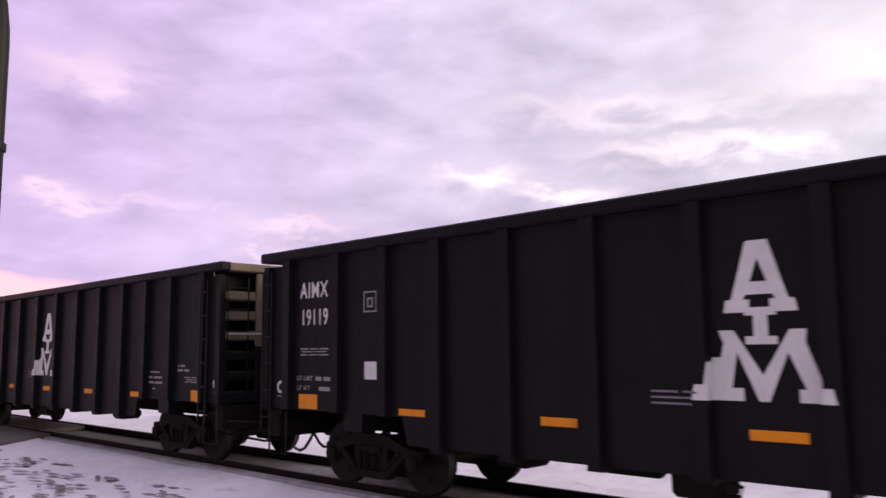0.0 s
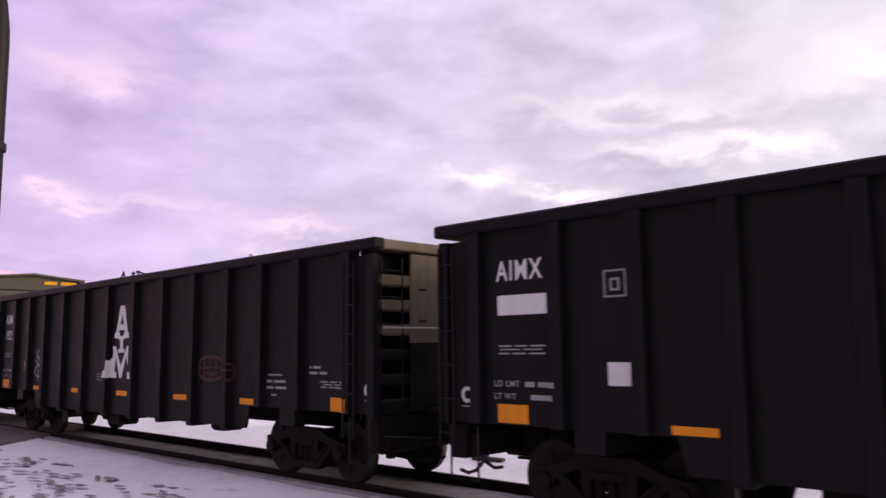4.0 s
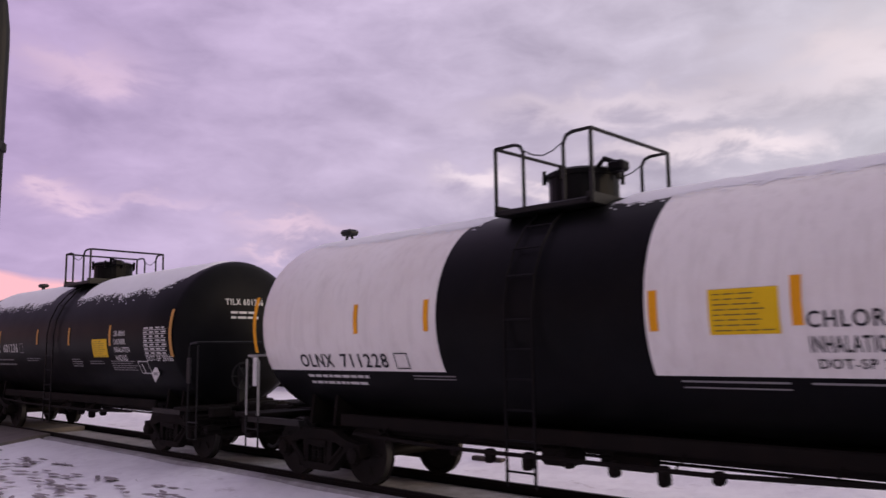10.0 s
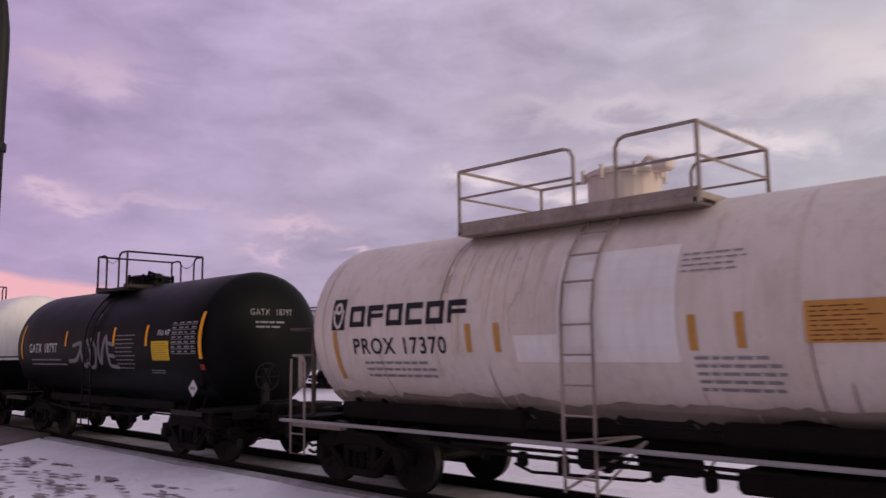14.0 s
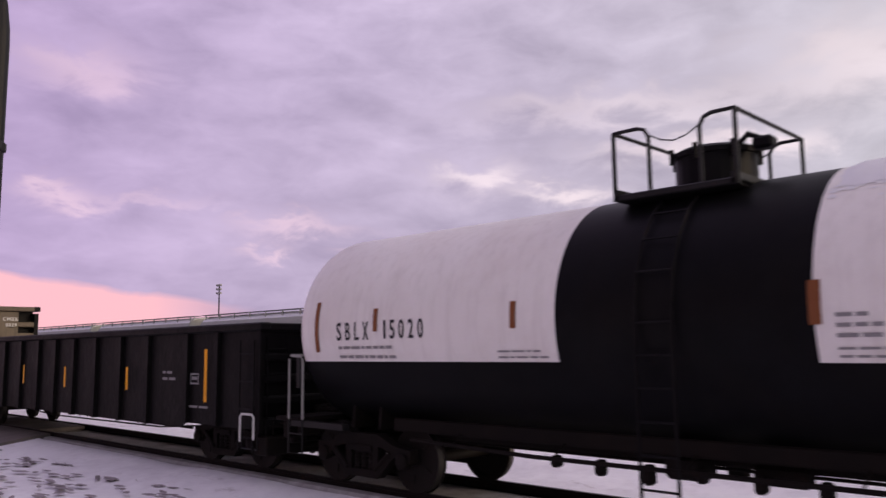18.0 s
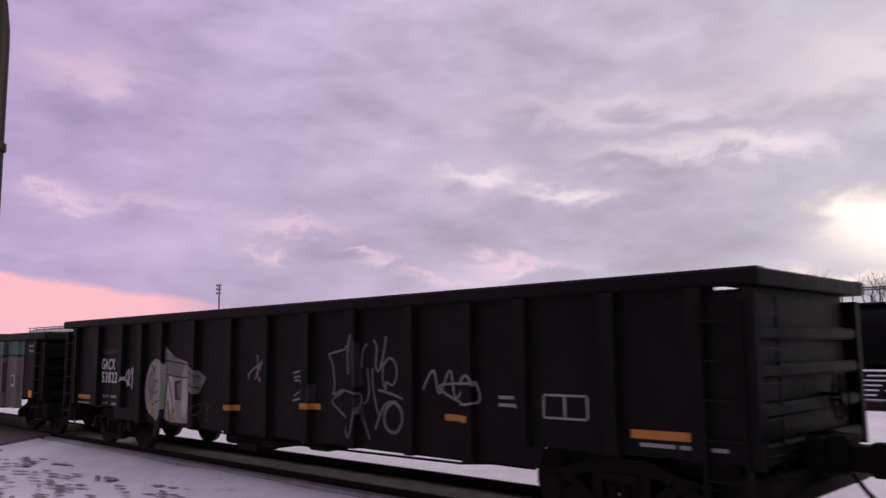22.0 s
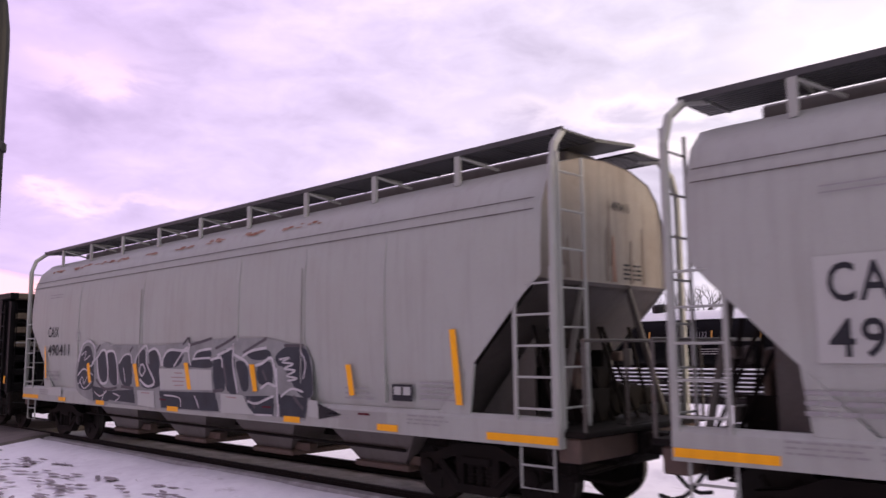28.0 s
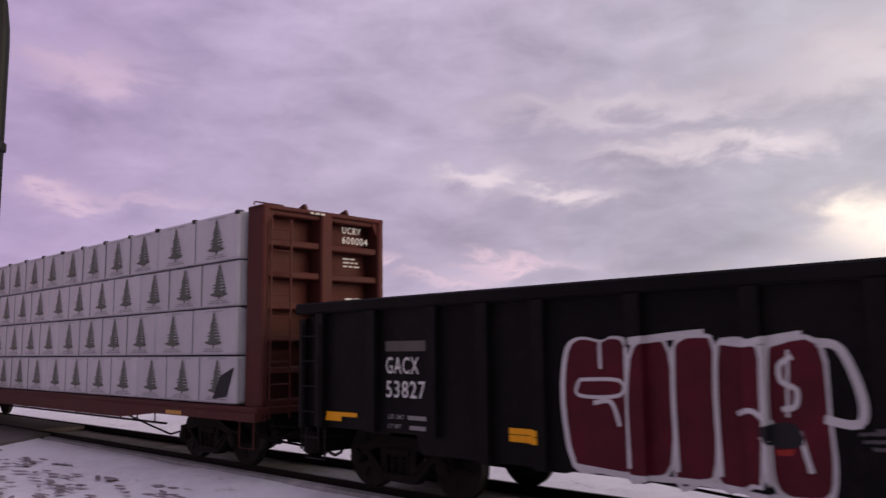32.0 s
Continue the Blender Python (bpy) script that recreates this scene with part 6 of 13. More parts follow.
on_side(car, "notice", rect(-1.46, -1.08, 2.98, 3.07) + rect(-1.36, -1.2, 2.62, 2.72) + rect(-1.98, -1.82, 2.6, 2.64) + rect(-1.98, -1.82, 2.44, 2.48), STENCIL, "white paper tag by the door", posts=(), sheet=-1.60)
on_end(car, "lettering", [[(y, z) for y, z in t] for t in bars(0.35, 4.18, (0.38, 0.5), 0.1, space=0.12)], GOLD, L - 0.1, "yellow mark high on the end")

B2_POSTS = [-6.98, -6.12, -5.25, -4.37, -3.5, -2.65, -1.76, 1.66, 2.76, 3.62, 4.48, 5.32, 6.17, 7.03]
car, L = boxcar("weathered brown-grey boxcar with rusted door and large graffiti", -108.4, -92.72, 4.47, 4.62, BOXBROWN, DOORRUST, B2_POSTS, (-1.55, 1.5), panels=True, floor=0.98, drop=0.35, folds=16)
BK = dict(posts=B2_POSTS, half=0.06, sheet=-1.464, proud=-1.52)
for block, under in brand_blocks(4.57, 3.06, 0.85, 0.53, 0.86):
    on_side(car, "emblem_shape", block, PEACH, "faded orange painted block shape", **BK)
    on_side(car, "emblem_bar", under, PEACH, "faded orange painted bar", **BK)
for kind, x in (("a", -6.96), ("b", -6.63), ("c", -6.05), ("t", -5.75)):
    on_side(car, "owner_mark", mark_shape(kind, x, 2.35, 0.27, 0.27), PEACH, "faded orange painted mark", **BK)
for x, s in ((-6.91, "5"), (-6.6, "0"), (-6.03, "7"), (-5.71, "2"), (-5.17, "6"), (-4.76, "1")):
    on_side(car, "digit", line(s, x, 1.75, 0.26), PEACH, "faded orange stencilled digit", **BK)
on_side(car, "lettering", small_print(-6.9, 1.62, 4, 0.5, 0.04, 0.12, 8) + small_print(-7.6, 1.4, 3, 0.35, 0.04, 0.1, 9), SP_GREY, "small worn stencil lines", **BK)
on_side(car, "lettering", small_print(-7.6, 4.1, 5, 0.3, 0.03, 0.05, 11), PEACH, "small orange stencil lines high on the side", **BK)
on_side(car, "notice", rect(-2.25, -2.08, 2.42, 2.50) + rect(-2.25, -2.05, 2.58, 2.66) + rect(-2.2, -2.08, 2.78, 2.80), STENCIL, "white stencil patches", **BK)
on_side(car, "paint_patch", rect(-7.8, -7.1, 1.0, 1.6), NAVY, "navy paint patch", **BK)
on_side(car, "paint_patch", rect(7.1, 7.8, 1.0, 2.6), NAVY, "navy paint patch", **BK)
on_side(car, "lettering", small_print(6.3, 1.72, 5, 0.6, 0.045, 0.09, 13), PEACH, "small worn orange lettering", **BK)
on_side(car, "lettering", small_print(7.2, 1.5, 6, 0.45, 0.035, 0.07, 14), SP_GREY, "small grey lettering", layer=1, **BK)
on_side(car, "spray_paint", poly(curve([(7.12, 2.72), (7.4, 2.88), (7.75, 2.8), (7.78, 2.66), (7.4, 2.62), (7.15, 2.6)], 4, True)), SP_LIME, "lime sprayed patch", layer=1, **BK)
BD = dict(BK, raised=(-1.55, 1.5, -1.60))
PK = dict(BD, sill=(1.03, -1.49))
# flames, two interlocked pieces in grey letters, and a red field on the door
fill([(5.9, 2.02), (6.12, 1.9), (6.3, 1.65), (6.52, 1.37), (7.02, 1.27), (7.38, 1.08), (7.85, 1.0), (7.8, 0.9), (6.2, 0.85)], SP_RED, 0.2, "red sprayed flame", True)
fill([(6.2, 1.3), (6.45, 1.2), (6.75, 1.22), (7.3, 1.0), (6.25, 0.9)], SP_ORANGE, 0.7, "orange sprayed flame", True)
fill([(6.35, 1.14), (6.7, 1.17), (6.78, 1.0), (6.4, 0.96)], SP_BONE, 1.2, "pale spray in the flame", True)
fill([(-6.74, 0.85), (-6.5, 1.18), (-6.28, 1.28), (-6.22, 1.55), (-6.11, 1.64), (-6.03, 1.83), (-5.87, 1.75), (-5.71, 1.91), (-5.5, 1.79), (-5.37, 1.82), (-5.21, 1.68), (-5.08, 1.66), (-4.89, 1.72), (-4.58, 1.85), (-4.5, 1.83), (-4.96, 1.42), (-5.21, 1.52), (-5.32, 1.43), (-5.33, 0.91), (-6.13, 0.85)], SP_EMBER, 0.2, "faded dark red edge of a flame", False)
fill([(-6.65, 0.85), (-6.43, 1.13), (-6.23, 1.22), (-6.18, 1.45), (-6.07, 1.53), (-6.0, 1.69), (-5.86, 1.63), (-5.7, 1.76), (-5.51, 1.67), (-5.38, 1.69), (-5.23, 1.58), (-5.11, 1.56), (-4.94, 1.61), (-4.65, 1.73), (-4.57, 1.71), (-5.0, 1.35), (-5.24, 1.43), (-5.33, 1.36), (-5.35, 0.91), (-6.09, 0.85)], SP_RED, 0.4, "red sprayed flame", False)
fill([(-6.08, 1.13), (-5.91, 1.24), (-5.86, 1.36), (-5.78, 1.29), (-5.7, 1.49), (-5.58, 1.37), (-5.48, 1.47), (-5.36, 1.41), (-5.37, 0.89), (-6.23, 0.87), (-6.14, 1.02)], SP_ORANGE, 0.8, "orange sprayed flame", False)
fill([(-6.05, 0.98), (-5.98, 1.08), (-5.82, 0.97), (-5.62, 1.06), (-5.43, 1.16), (-5.39, 1.02), (-5.57, 0.88), (-6.02, 0.87)], SP_OCHRE, 1, "ochre heart of a flame", True)
fill([(-6.0, 1.04), (-5.93, 1.16), (-5.85, 0.99), (-5.91, 0.89)], SP_GLOOM, 1.2, "dark drip in the flame", True)
fill([(-5.57, 0.99), (-5.43, 1.12), (-5.37, 1.02), (-5.49, 0.9)], SP_GLOOM, 1.2, "dark drip in the flame", True)
fill([(-3.64, 2.37), (-3.52, 2.41), (-3.46, 2.53), (-3.42, 2.5), (-3.35, 2.61), (-3.29, 2.48), (-3.17, 2.46), (-3.08, 2.49), (-2.99, 2.42), (-2.8, 2.46), (-2.74, 2.37), (-3.09, 2.26), (-3.47, 2.2), (-3.57, 2.26)], SP_EMBER, 0.2, "faded dark red edge of a flame", False)
fill([(-3.62, 2.35), (-3.51, 2.38), (-3.45, 2.49), (-3.41, 2.46), (-3.35, 2.56), (-3.29, 2.44), (-3.18, 2.42), (-3.1, 2.45), (-3.0, 2.39), (-2.83, 2.43), (-2.78, 2.34), (-3.1, 2.25), (-3.46, 2.2), (-3.55, 2.25)], SP_RED, 0.4, "red sprayed flame", False)
fill([(-2.23, 2.4), (-2.07, 2.46), (-2.0, 2.43), (-1.92, 2.49), (-1.83, 2.61), (-1.77, 2.49), (-1.7, 2.46), (-1.61, 2.38), (-1.64, 2.28), (-1.79, 2.16), (-1.93, 2.29)], SP_EMBER, 0.2, "faded dark red edge of a flame", False)
fill([(-2.21, 2.37), (-2.06, 2.42), (-1.99, 2.4), (-1.91, 2.45), (-1.83, 2.55), (-1.78, 2.44), (-1.71, 2.42), (-1.63, 2.35), (-1.65, 2.26), (-1.8, 2.16), (-1.93, 2.27)], SP_RED, 0.4, "red sprayed flame", False)
fill([(-4.6, 1.77), (-4.57, 2.13), (-4.3, 2.34), (-3.97, 2.25), (-3.68, 2.38), (-3.52, 2.17), (-2.88, 2.31), (-2.71, 2.35), (-2.37, 2.36), (-2.06, 2.28), (-1.85, 2.12), (-1.64, 2.28), (-1.4, 2.32), (-1.14, 2.26), (-0.94, 2.12), (-0.77, 1.87), (-0.62, 1.58), (-0.48, 1.28), (-0.4, 0.93), (-0.5, 0.68), (-4.51, 0.66), (-5.22, 0.83), (-5.37, 1.38), (-5.1, 1.36)], SP_LIME, 2, "lime outer line of the sprayed piece")
fill([(-4.53, 1.74), (-4.49, 2.09), (-4.28, 2.27), (-3.97, 2.19), (-3.68, 2.31), (-3.51, 2.11), (-2.88, 2.25), (-2.7, 2.29), (-2.37, 2.3), (-2.08, 2.22), (-1.86, 2.05), (-1.63, 2.22), (-1.4, 2.26), (-1.16, 2.21), (-0.97, 2.08), (-0.83, 1.85), (-0.68, 1.57), (-0.54, 1.25), (-0.49, 0.97), (-0.56, 0.7), (-4.51, 0.67), (-5.12, 0.86), (-5.24, 1.34), (-5.04, 1.31)], SP_DARK, 2.6, "black ground of the sprayed piece")
fill([(-4.26, 2.18), (-3.88, 2.13), (-3.97, 1.51), (-4.49, 1.39), (-4.4, 1.86)], SP_STONE, 3, "grey sprayed letter", True)
fill([(-3.74, 2.26), (-3.52, 2.11), (-3.56, 1.79), (-3.69, 1.5), (-3.94, 1.48), (-3.83, 1.86)], SP_STONE, 3, "grey sprayed letter", True)
fill([(-3.41, 2.11), (-2.79, 2.25), (-2.68, 2.14), (-2.66, 1.53), (-3.43, 1.5), (-3.52, 1.78)], SP_STONE, 3, "grey sprayed letter", True)
fill([(-2.61, 2.06), (-2.45, 2.24), (-2.09, 2.25), (-1.89, 2.05), (-1.87, 1.56), (-2.02, 1.46), (-2.59, 1.44)], SP_STONE, 3, "grey sprayed letter", True)
fill([(-1.75, 1.86), (-1.63, 2.12), (-1.42, 2.24), (-1.13, 2.19), (-0.9, 1.98), (-0.78, 1.63), (-0.67, 1.18), (-0.57, 1.01), (-0.92, 0.98), (-1.04, 1.38), (-1.14, 1.57), (-1.4, 1.33), (-1.69, 1.12), (-1.8, 1.49)], SP_STONE, 3, "grey sprayed letter", True)
fill([(-5.22, 1.29), (-4.62, 1.62), (-4.46, 1.38), (-4.51, 0.94), (-5.1, 0.89)], SP_GLOOM, 3, "dim lower part of a letter")
fill([(-4.46, 1.36), (-4, 1.45), (-3.94, 0.99), (-4.42, 0.94)], SP_GLOOM, 3, "dim lower part of a letter")
fill([(-3.65, 1.45), (-3.16, 1.46), (-3.25, 0.82), (-3.46, 0.81)], SP_GLOOM, 3, "dim lower part of a letter")
fill([(-3.09, 1.3), (-2.7, 1.44), (-2.66, 0.92), (-2.98, 0.99)], SP_GLOOM, 3, "dim lower part of a letter")
fill([(-2.56, 1.39), (-2.24, 1.4), (-2.03, 1.09), (-1.85, 0.86), (-2.28, 0.89)], SP_GLOOM, 3, "dim lower part of a letter")
fill([(-1.72, 1.07), (-1.38, 1.28), (-1.16, 1.25), (-1.07, 0.98), (-1.65, 0.96)], SP_GLOOM, 3, "dim lower part of a letter")
dash([(-4.26, 2.19), (-3.88, 2.14)], 0.05, SP_GLEAM, 4.4, "thin pale highlight")
dash([(-3.41, 2.12), (-2.79, 2.26), (-2.66, 2.15), (-2.7, 1.93)], 0.05, SP_GLEAM, 4.4, "thin pale highlight")
dash([(-2.61, 2.1), (-2.45, 2.24), (-2.11, 2.27), (-1.93, 2.16)], 0.05, SP_GLEAM, 4.4, "thin pale highlight")
dash([(-1.6, 2.14), (-1.4, 2.24), (-1.14, 2.2), (-0.94, 2.05), (-0.84, 1.91)], 0.06, SP_WHITE, 4.4, "thin pale highlight")
dash([(-3.26, 1.87), (-3.33, 1.65), (-2.85, 1.72)], 0.05, SP_GLEAM, 4.4, "thin pale highlight")
dash([(-2.52, 1.61), (-2.31, 1.59)], 0.05, SP_GLEAM, 4.4, "thin pale highlight")
dash([(-2.86, 1.46), (-3.1, 1.35), (-3.24, 1.17), (-3.11, 1), (-2.7, 0.82)], 0.06, SP_WHITE, 4.4, "thin pale highlight")
dash([(-3.57, 1.32), (-3.42, 1.03), (-3.27, 0.79), (-3.46, 0.7)], 0.06, SP_WHITE, 4.4, "thin pale highlight")
dash([(-2.6, 1.04), (-2.45, 0.92), (-2.27, 0.78), (-2.49, 0.66)], 0.06, SP_WHITE, 4.4, "thin pale highlight")
dash([(-2.24, 1.36), (-2.03, 1.1), (-1.78, 1.03), (-1.84, 0.83)], 0.06, SP_WHITE, 4.4, "thin pale highlight")
dash([(-4.2, 1.46), (-4.05, 1.13)], 0.06, SP_WHITE, 4.4, "thin pale highlight")
dash([(-3.92, 1.32), (-3.84, 0.76)], 0.05, SP_GLEAM, 4.4, "thin pale highlight")
dash([(-1.15, 1.64), (-1.05, 1.39), (-0.95, 1.21)], 0.08, SP_WHITE, 4.4, "thin pale highlight")
dash([(-1.42, 1.55), (-1.18, 1.62)], 0.06, SP_WHITE, 4.4, "thin pale highlight")
dash([(-4.27, 0.7), (-4.01, 0.87)], 0.05, SP_GLEAM, 4.4, "thin pale highlight")
dash([(-2.69, 1.87), (-2.66, 1.53), (-2.82, 1.43)], 0.05, SP_GLEAM, 4.4, "thin pale highlight")
dash([(-0.66, 1.27), (-0.52, 1.19)], 0.05, SP_GLEAM, 4.4, "thin pale highlight")
dash([(-3.72, 2.23), (-3.54, 2.1)], 0.04, SP_GLEAM, 4.4, "thin pale highlight")
dash([(-3.88, 2.11), (-3.96, 1.5)], 0.07, SP_DARK, 4, "black inner line of a letter")
dash([(-3.44, 2.09), (-3.54, 1.78), (-3.45, 1.48)], 0.06, SP_DARK, 4, "black inner line of a letter")
dash([(-2.63, 2.03), (-2.66, 1.52)], 0.06, SP_DARK, 4, "black inner line of a letter")
dash([(-2.46, 1.68), (-2.44, 1.96), (-2.22, 1.97), (-2.21, 1.7), (-2.48, 1.68)], 0.05, SP_DARK, 4, "black inner line of a letter")
dash([(-1.81, 2.05), (-1.84, 1.48)], 0.07, SP_DARK, 4, "black inner line of a letter")
dash([(-1.51, 1.84), (-1.24, 1.92), (-1.08, 1.73)], 0.09, SP_DARK, 4, "black inner line of a letter")
dash([(-1.4, 1.56), (-1.45, 1.14)], 0.05, SP_DARK, 4, "black inner line of a letter")
dash([(-4.51, 1.38), (-2.7, 1.49), (-1.86, 1.44)], 0.05, SP_DARK, 4, "black inner line of a letter")
dash([(-3.15, 1.76), (-2.87, 1.81)], 0.04, SP_DARK, 4, "black inner line of a letter")
fill([(-2.22, 0.69), (-2.06, 0.86), (-1.84, 0.83), (-1.8, 0.66)], SP_RED, 4.6, "flame under the letters", True)
fill([(-1.38, 0.61), (-1.28, 0.78), (-1.16, 0.87), (-1.12, 0.74), (-1.02, 0.63)], SP_RED, 4.6, "flame under the letters", True)
fill([(-3.05, 1.09), (-2.96, 1.17), (-2.87, 1.08), (-2.98, 1.02)], SP_RED, 4.6, "flame under the letters", True)
fill([(-5, 0.76), (-4.69, 0.84), (-4.45, 0.73), (-4.74, 0.67)], SP_RED, 4.6, "flame under the letters", True)
fill([(-4.83, 0.75), (-4.51, 0.8), (-4.47, 0.73)], SP_ORANGE, 5, "flame under the letters", True)
fill([(-2.13, 0.68), (-1.99, 0.8), (-1.89, 0.67)], SP_ORANGE, 5, "flame under the letters", True)
fill([(3.79, 2.61), (3.9, 2.75), (4.08, 2.72), (4.16, 2.59), (4.03, 2.49), (3.84, 2.51)], SP_PALE, 0.3, "pale paint blot", True)
fill([(1.27, 2.49), (1.75, 2.65), (1.86, 2.49), (2.62, 2.67), (2.82, 2.58), (3.06, 2.4), (3.19, 2.45), (3.73, 2.59), (3.96, 2.54), (4.69, 2.68), (4.77, 2.53), (4.91, 2.51), (5.14, 2.71), (5.25, 2.73), (5.71, 2.52), (5.87, 2.33), (5.94, 2.08), (5.93, 1.71), (5.88, 1.57), (5.96, 1.17), (6.01, 0.78), (4.8, 0.7), (3.13, 0.71), (0.66, 0.66), (0.87, 1.1), (1.17, 2)], SP_LIME, 2, "lime outer line of the sprayed piece")
fill([(1.31, 2.41), (1.75, 2.57), (1.87, 2.41), (2.61, 2.59), (2.8, 2.5), (3.05, 2.32), (3.2, 2.38), (3.72, 2.51), (3.97, 2.46), (4.67, 2.61), (4.76, 2.46), (4.92, 2.44), (5.16, 2.64), (5.25, 2.66), (5.68, 2.46), (5.81, 2.29), (5.88, 2.06), (5.86, 1.71), (5.82, 1.55), (5.89, 1.16), (5.92, 0.79), (4.81, 0.73), (3.13, 0.72), (0.75, 0.67), (0.95, 1.1), (1.24, 2)], SP_DARK, 2.6, "black ground of the sprayed piece")
fill([(1.3, 2.38), (1.75, 2.52), (1.66, 2.15), (1.41, 1.57), (1.02, 1.48), (1.19, 2)], SP_STONE, 3, "grey sprayed letter")
fill([(1.74, 2.32), (2.62, 2.53), (2.72, 2.4), (2.42, 2.02), (2.51, 1.87), (2.53, 1.53), (1.63, 1.49), (1.74, 1.87)], SP_STONE, 3, "grey sprayed letter")
fill([(2.72, 2.12), (3.13, 2.28), (3.28, 1.89), (3.38, 2.37), (3.77, 2.45), (3.62, 2.12), (3.79, 1.56), (3.37, 1.3), (3.09, 1.55), (3, 1.85), (2.88, 1.54), (2.66, 1.2)], SP_STONE, 3, "grey sprayed letter")
fill([(3.8, 2.29), (4.63, 2.56), (4.8, 2.33), (4.68, 1.59), (4.4, 1.51), (4.19, 1.44), (3.89, 1.57), (3.73, 2.04)], SP_STONE, 3, "grey sprayed letter")
fill([(4.81, 2.32), (5.11, 2.5), (5.02, 1.87), (4.95, 1.58), (4.77, 1.58)], SP_STONE, 3, "grey sprayed letter")
fill([(5.22, 2.58), (5.69, 2.34), (5.74, 2.18), (5.48, 2.2), (5.41, 1.87), (5.45, 1.61), (5.32, 1.23), (5.47, 1.12), (5.27, 1.01), (5.18, 1.54), (5.18, 2.09)], SP_STONE, 3, "grey sprayed letter")
fill([(1.07, 1.42), (1.36, 1.5), (1.63, 1.44), (1.72, 1.1), (1, 1.03)], SP_GLOOM, 3, "dim lower part of a letter")
fill([(2.13, 1.45), (2.51, 1.48), (2.65, 1.2), (2.2, 1.1)], SP_GLOOM, 3, "dim lower part of a letter")
fill([(3.92, 1.51), (4.19, 1.42), (4.53, 1.49), (4.68, 1.19), (4.04, 1.14)], SP_GLOOM, 3, "dim lower part of a letter")
fill([(4.79, 1.53), (4.95, 1.54), (5.07, 1.21), (4.82, 1.03)], SP_GLOOM, 3, "dim lower part of a letter")
fill([(5.54, 1.61), (5.78, 1.67), (5.81, 1.16), (5.58, 1.19)], SP_GLOOM, 3, "dim lower part of a letter")
fill([(5.52, 2.13), (5.77, 2.12), (5.77, 1.72), (5.54, 1.7)], SP_GLOOM, 3, "dim lower part of a letter")
fill([(2.7, 1.19), (2.96, 1.48), (3.11, 1.21), (2.81, 1.08)], SP_GLOOM, 3, "dim lower part of a letter")
fill([(1.9, 2.08), (2.37, 2.16), (2.22, 1.96), (1.99, 1.92)], SP_DARK, 3.6)
fill([(3.99, 2.11), (4.37, 2.27), (4.4, 2.16), (3.94, 2.03)], SP_DARK, 3.6)
dash([(1.33, 2.43), (1.67, 2.52)], 0.05, SP_GLEAM, 4.4, "thin pale highlight")
dash([(1.76, 2.32), (2.61, 2.51)], 0.05, SP_GLEAM, 4.4, "thin pale highlight")
dash([(1.9, 2.06), (2.21, 1.87), (2.37, 2.15)], 0.05, SP_GLEAM, 4.4, "thin pale highlight")
dash([(1.64, 2.12), (1.73, 1.51)], 0.05, SP_GLEAM, 4.4, "thin pale highlight")
dash([(2.2, 1.3), (2.74, 1.43), (2.96, 1.52)], 0.05, SP_GLEAM, 4.4, "thin pale highlight")
dash([(3.01, 1.92), (3.16, 1.61), (3.35, 1.28), (3.19, 1.13)], 0.07, SP_WHITE, 4.4, "thin pale highlight")
dash([(3.35, 2.37), (3.39, 2.12), (3.45, 1.77)], 0.06, SP_WHITE, 4.4, "thin pale highlight")
dash([(3.61, 2.04), (3.78, 1.62), (3.92, 1.27), (3.83, 1.08)], 0.07, SP_WHITE, 4.4, "thin pale highlight")
dash([(3.83, 2.26), (4.65, 2.53), (4.75, 2.49)], 0.05, SP_GLEAM, 4.4, "thin pale highlight")
dash([(3.86, 2.15), (4.12, 1.93), (4.11, 1.62)], 0.06, SP_WHITE, 4.4, "thin pale highlight")
dash([(4.15, 1.99), (4.43, 2.16)], 0.05, SP_GLEAM, 4.4, "thin pale highlight")
dash([(4.4, 2.28), (4.55, 1.87), (4.68, 1.59)], 0.06, SP_WHITE, 4.4, "thin pale highlight")
dash([(4.29, 1.42), (4.6, 1.5)], 0.06, SP_WHITE, 4.4, "thin pale highlight")
dash([(4.83, 2.31), (5.12, 2.48)], 0.05, SP_GLEAM, 4.4, "thin pale highlight")
dash([(5.24, 2.57), (5.7, 2.35)], 0.05, SP_GLEAM, 4.4, "thin pale highlight")
dash([(5.24, 2.53), (5.32, 1.98), (5.39, 1.55), (5.47, 1.12)], 0.07, SP_WHITE, 4.4, "thin pale highlight")
dash([(4.96, 1.96), (5.08, 1.82), (5.4, 1.79)], 0.07, SP_WHITE, 4.4, "thin pale highlight")
dash([(5.03, 1.69), (5.25, 1.64)], 0.07, SP_WHITE, 4.4, "thin pale highlight")
dash([(5.57, 2.13), (5.75, 2.16)], 0.06, SP_WHITE, 4.4, "thin pale highlight")
dash([(5.05, 1.11), (5.21, 1.03), (5.25, 1.17)], 0.06, SP_WHITE, 4.4, "thin pale highlight")
dash([(5.46, 1.1), (5.78, 0.99), (5.88, 0.9)], 0.06, SP_WHITE, 4.4, "thin pale highlight")
dash([(1.14, 2.07), (0.91, 1.12), (0.77, 0.69)], 0.05, SP_GLEAM, 4.4, "thin pale highlight")
dash([(1.73, 1.44), (1.84, 1.08)], 0.06, SP_WHITE, 4.4, "thin pale highlight")
dash([(4.04, 1.62), (4.16, 1.66)], 0.05, SP_GLEAM, 4.4, "thin pale highlight")
dash([(4.85, 1.53), (4.86, 0.98)], 0.05, SP_GLEAM, 4.4, "thin pale highlight")
dash([(2.64, 2.41), (2.82, 2.48)], 0.05, SP_GLEAM, 4.4, "thin pale highlight")
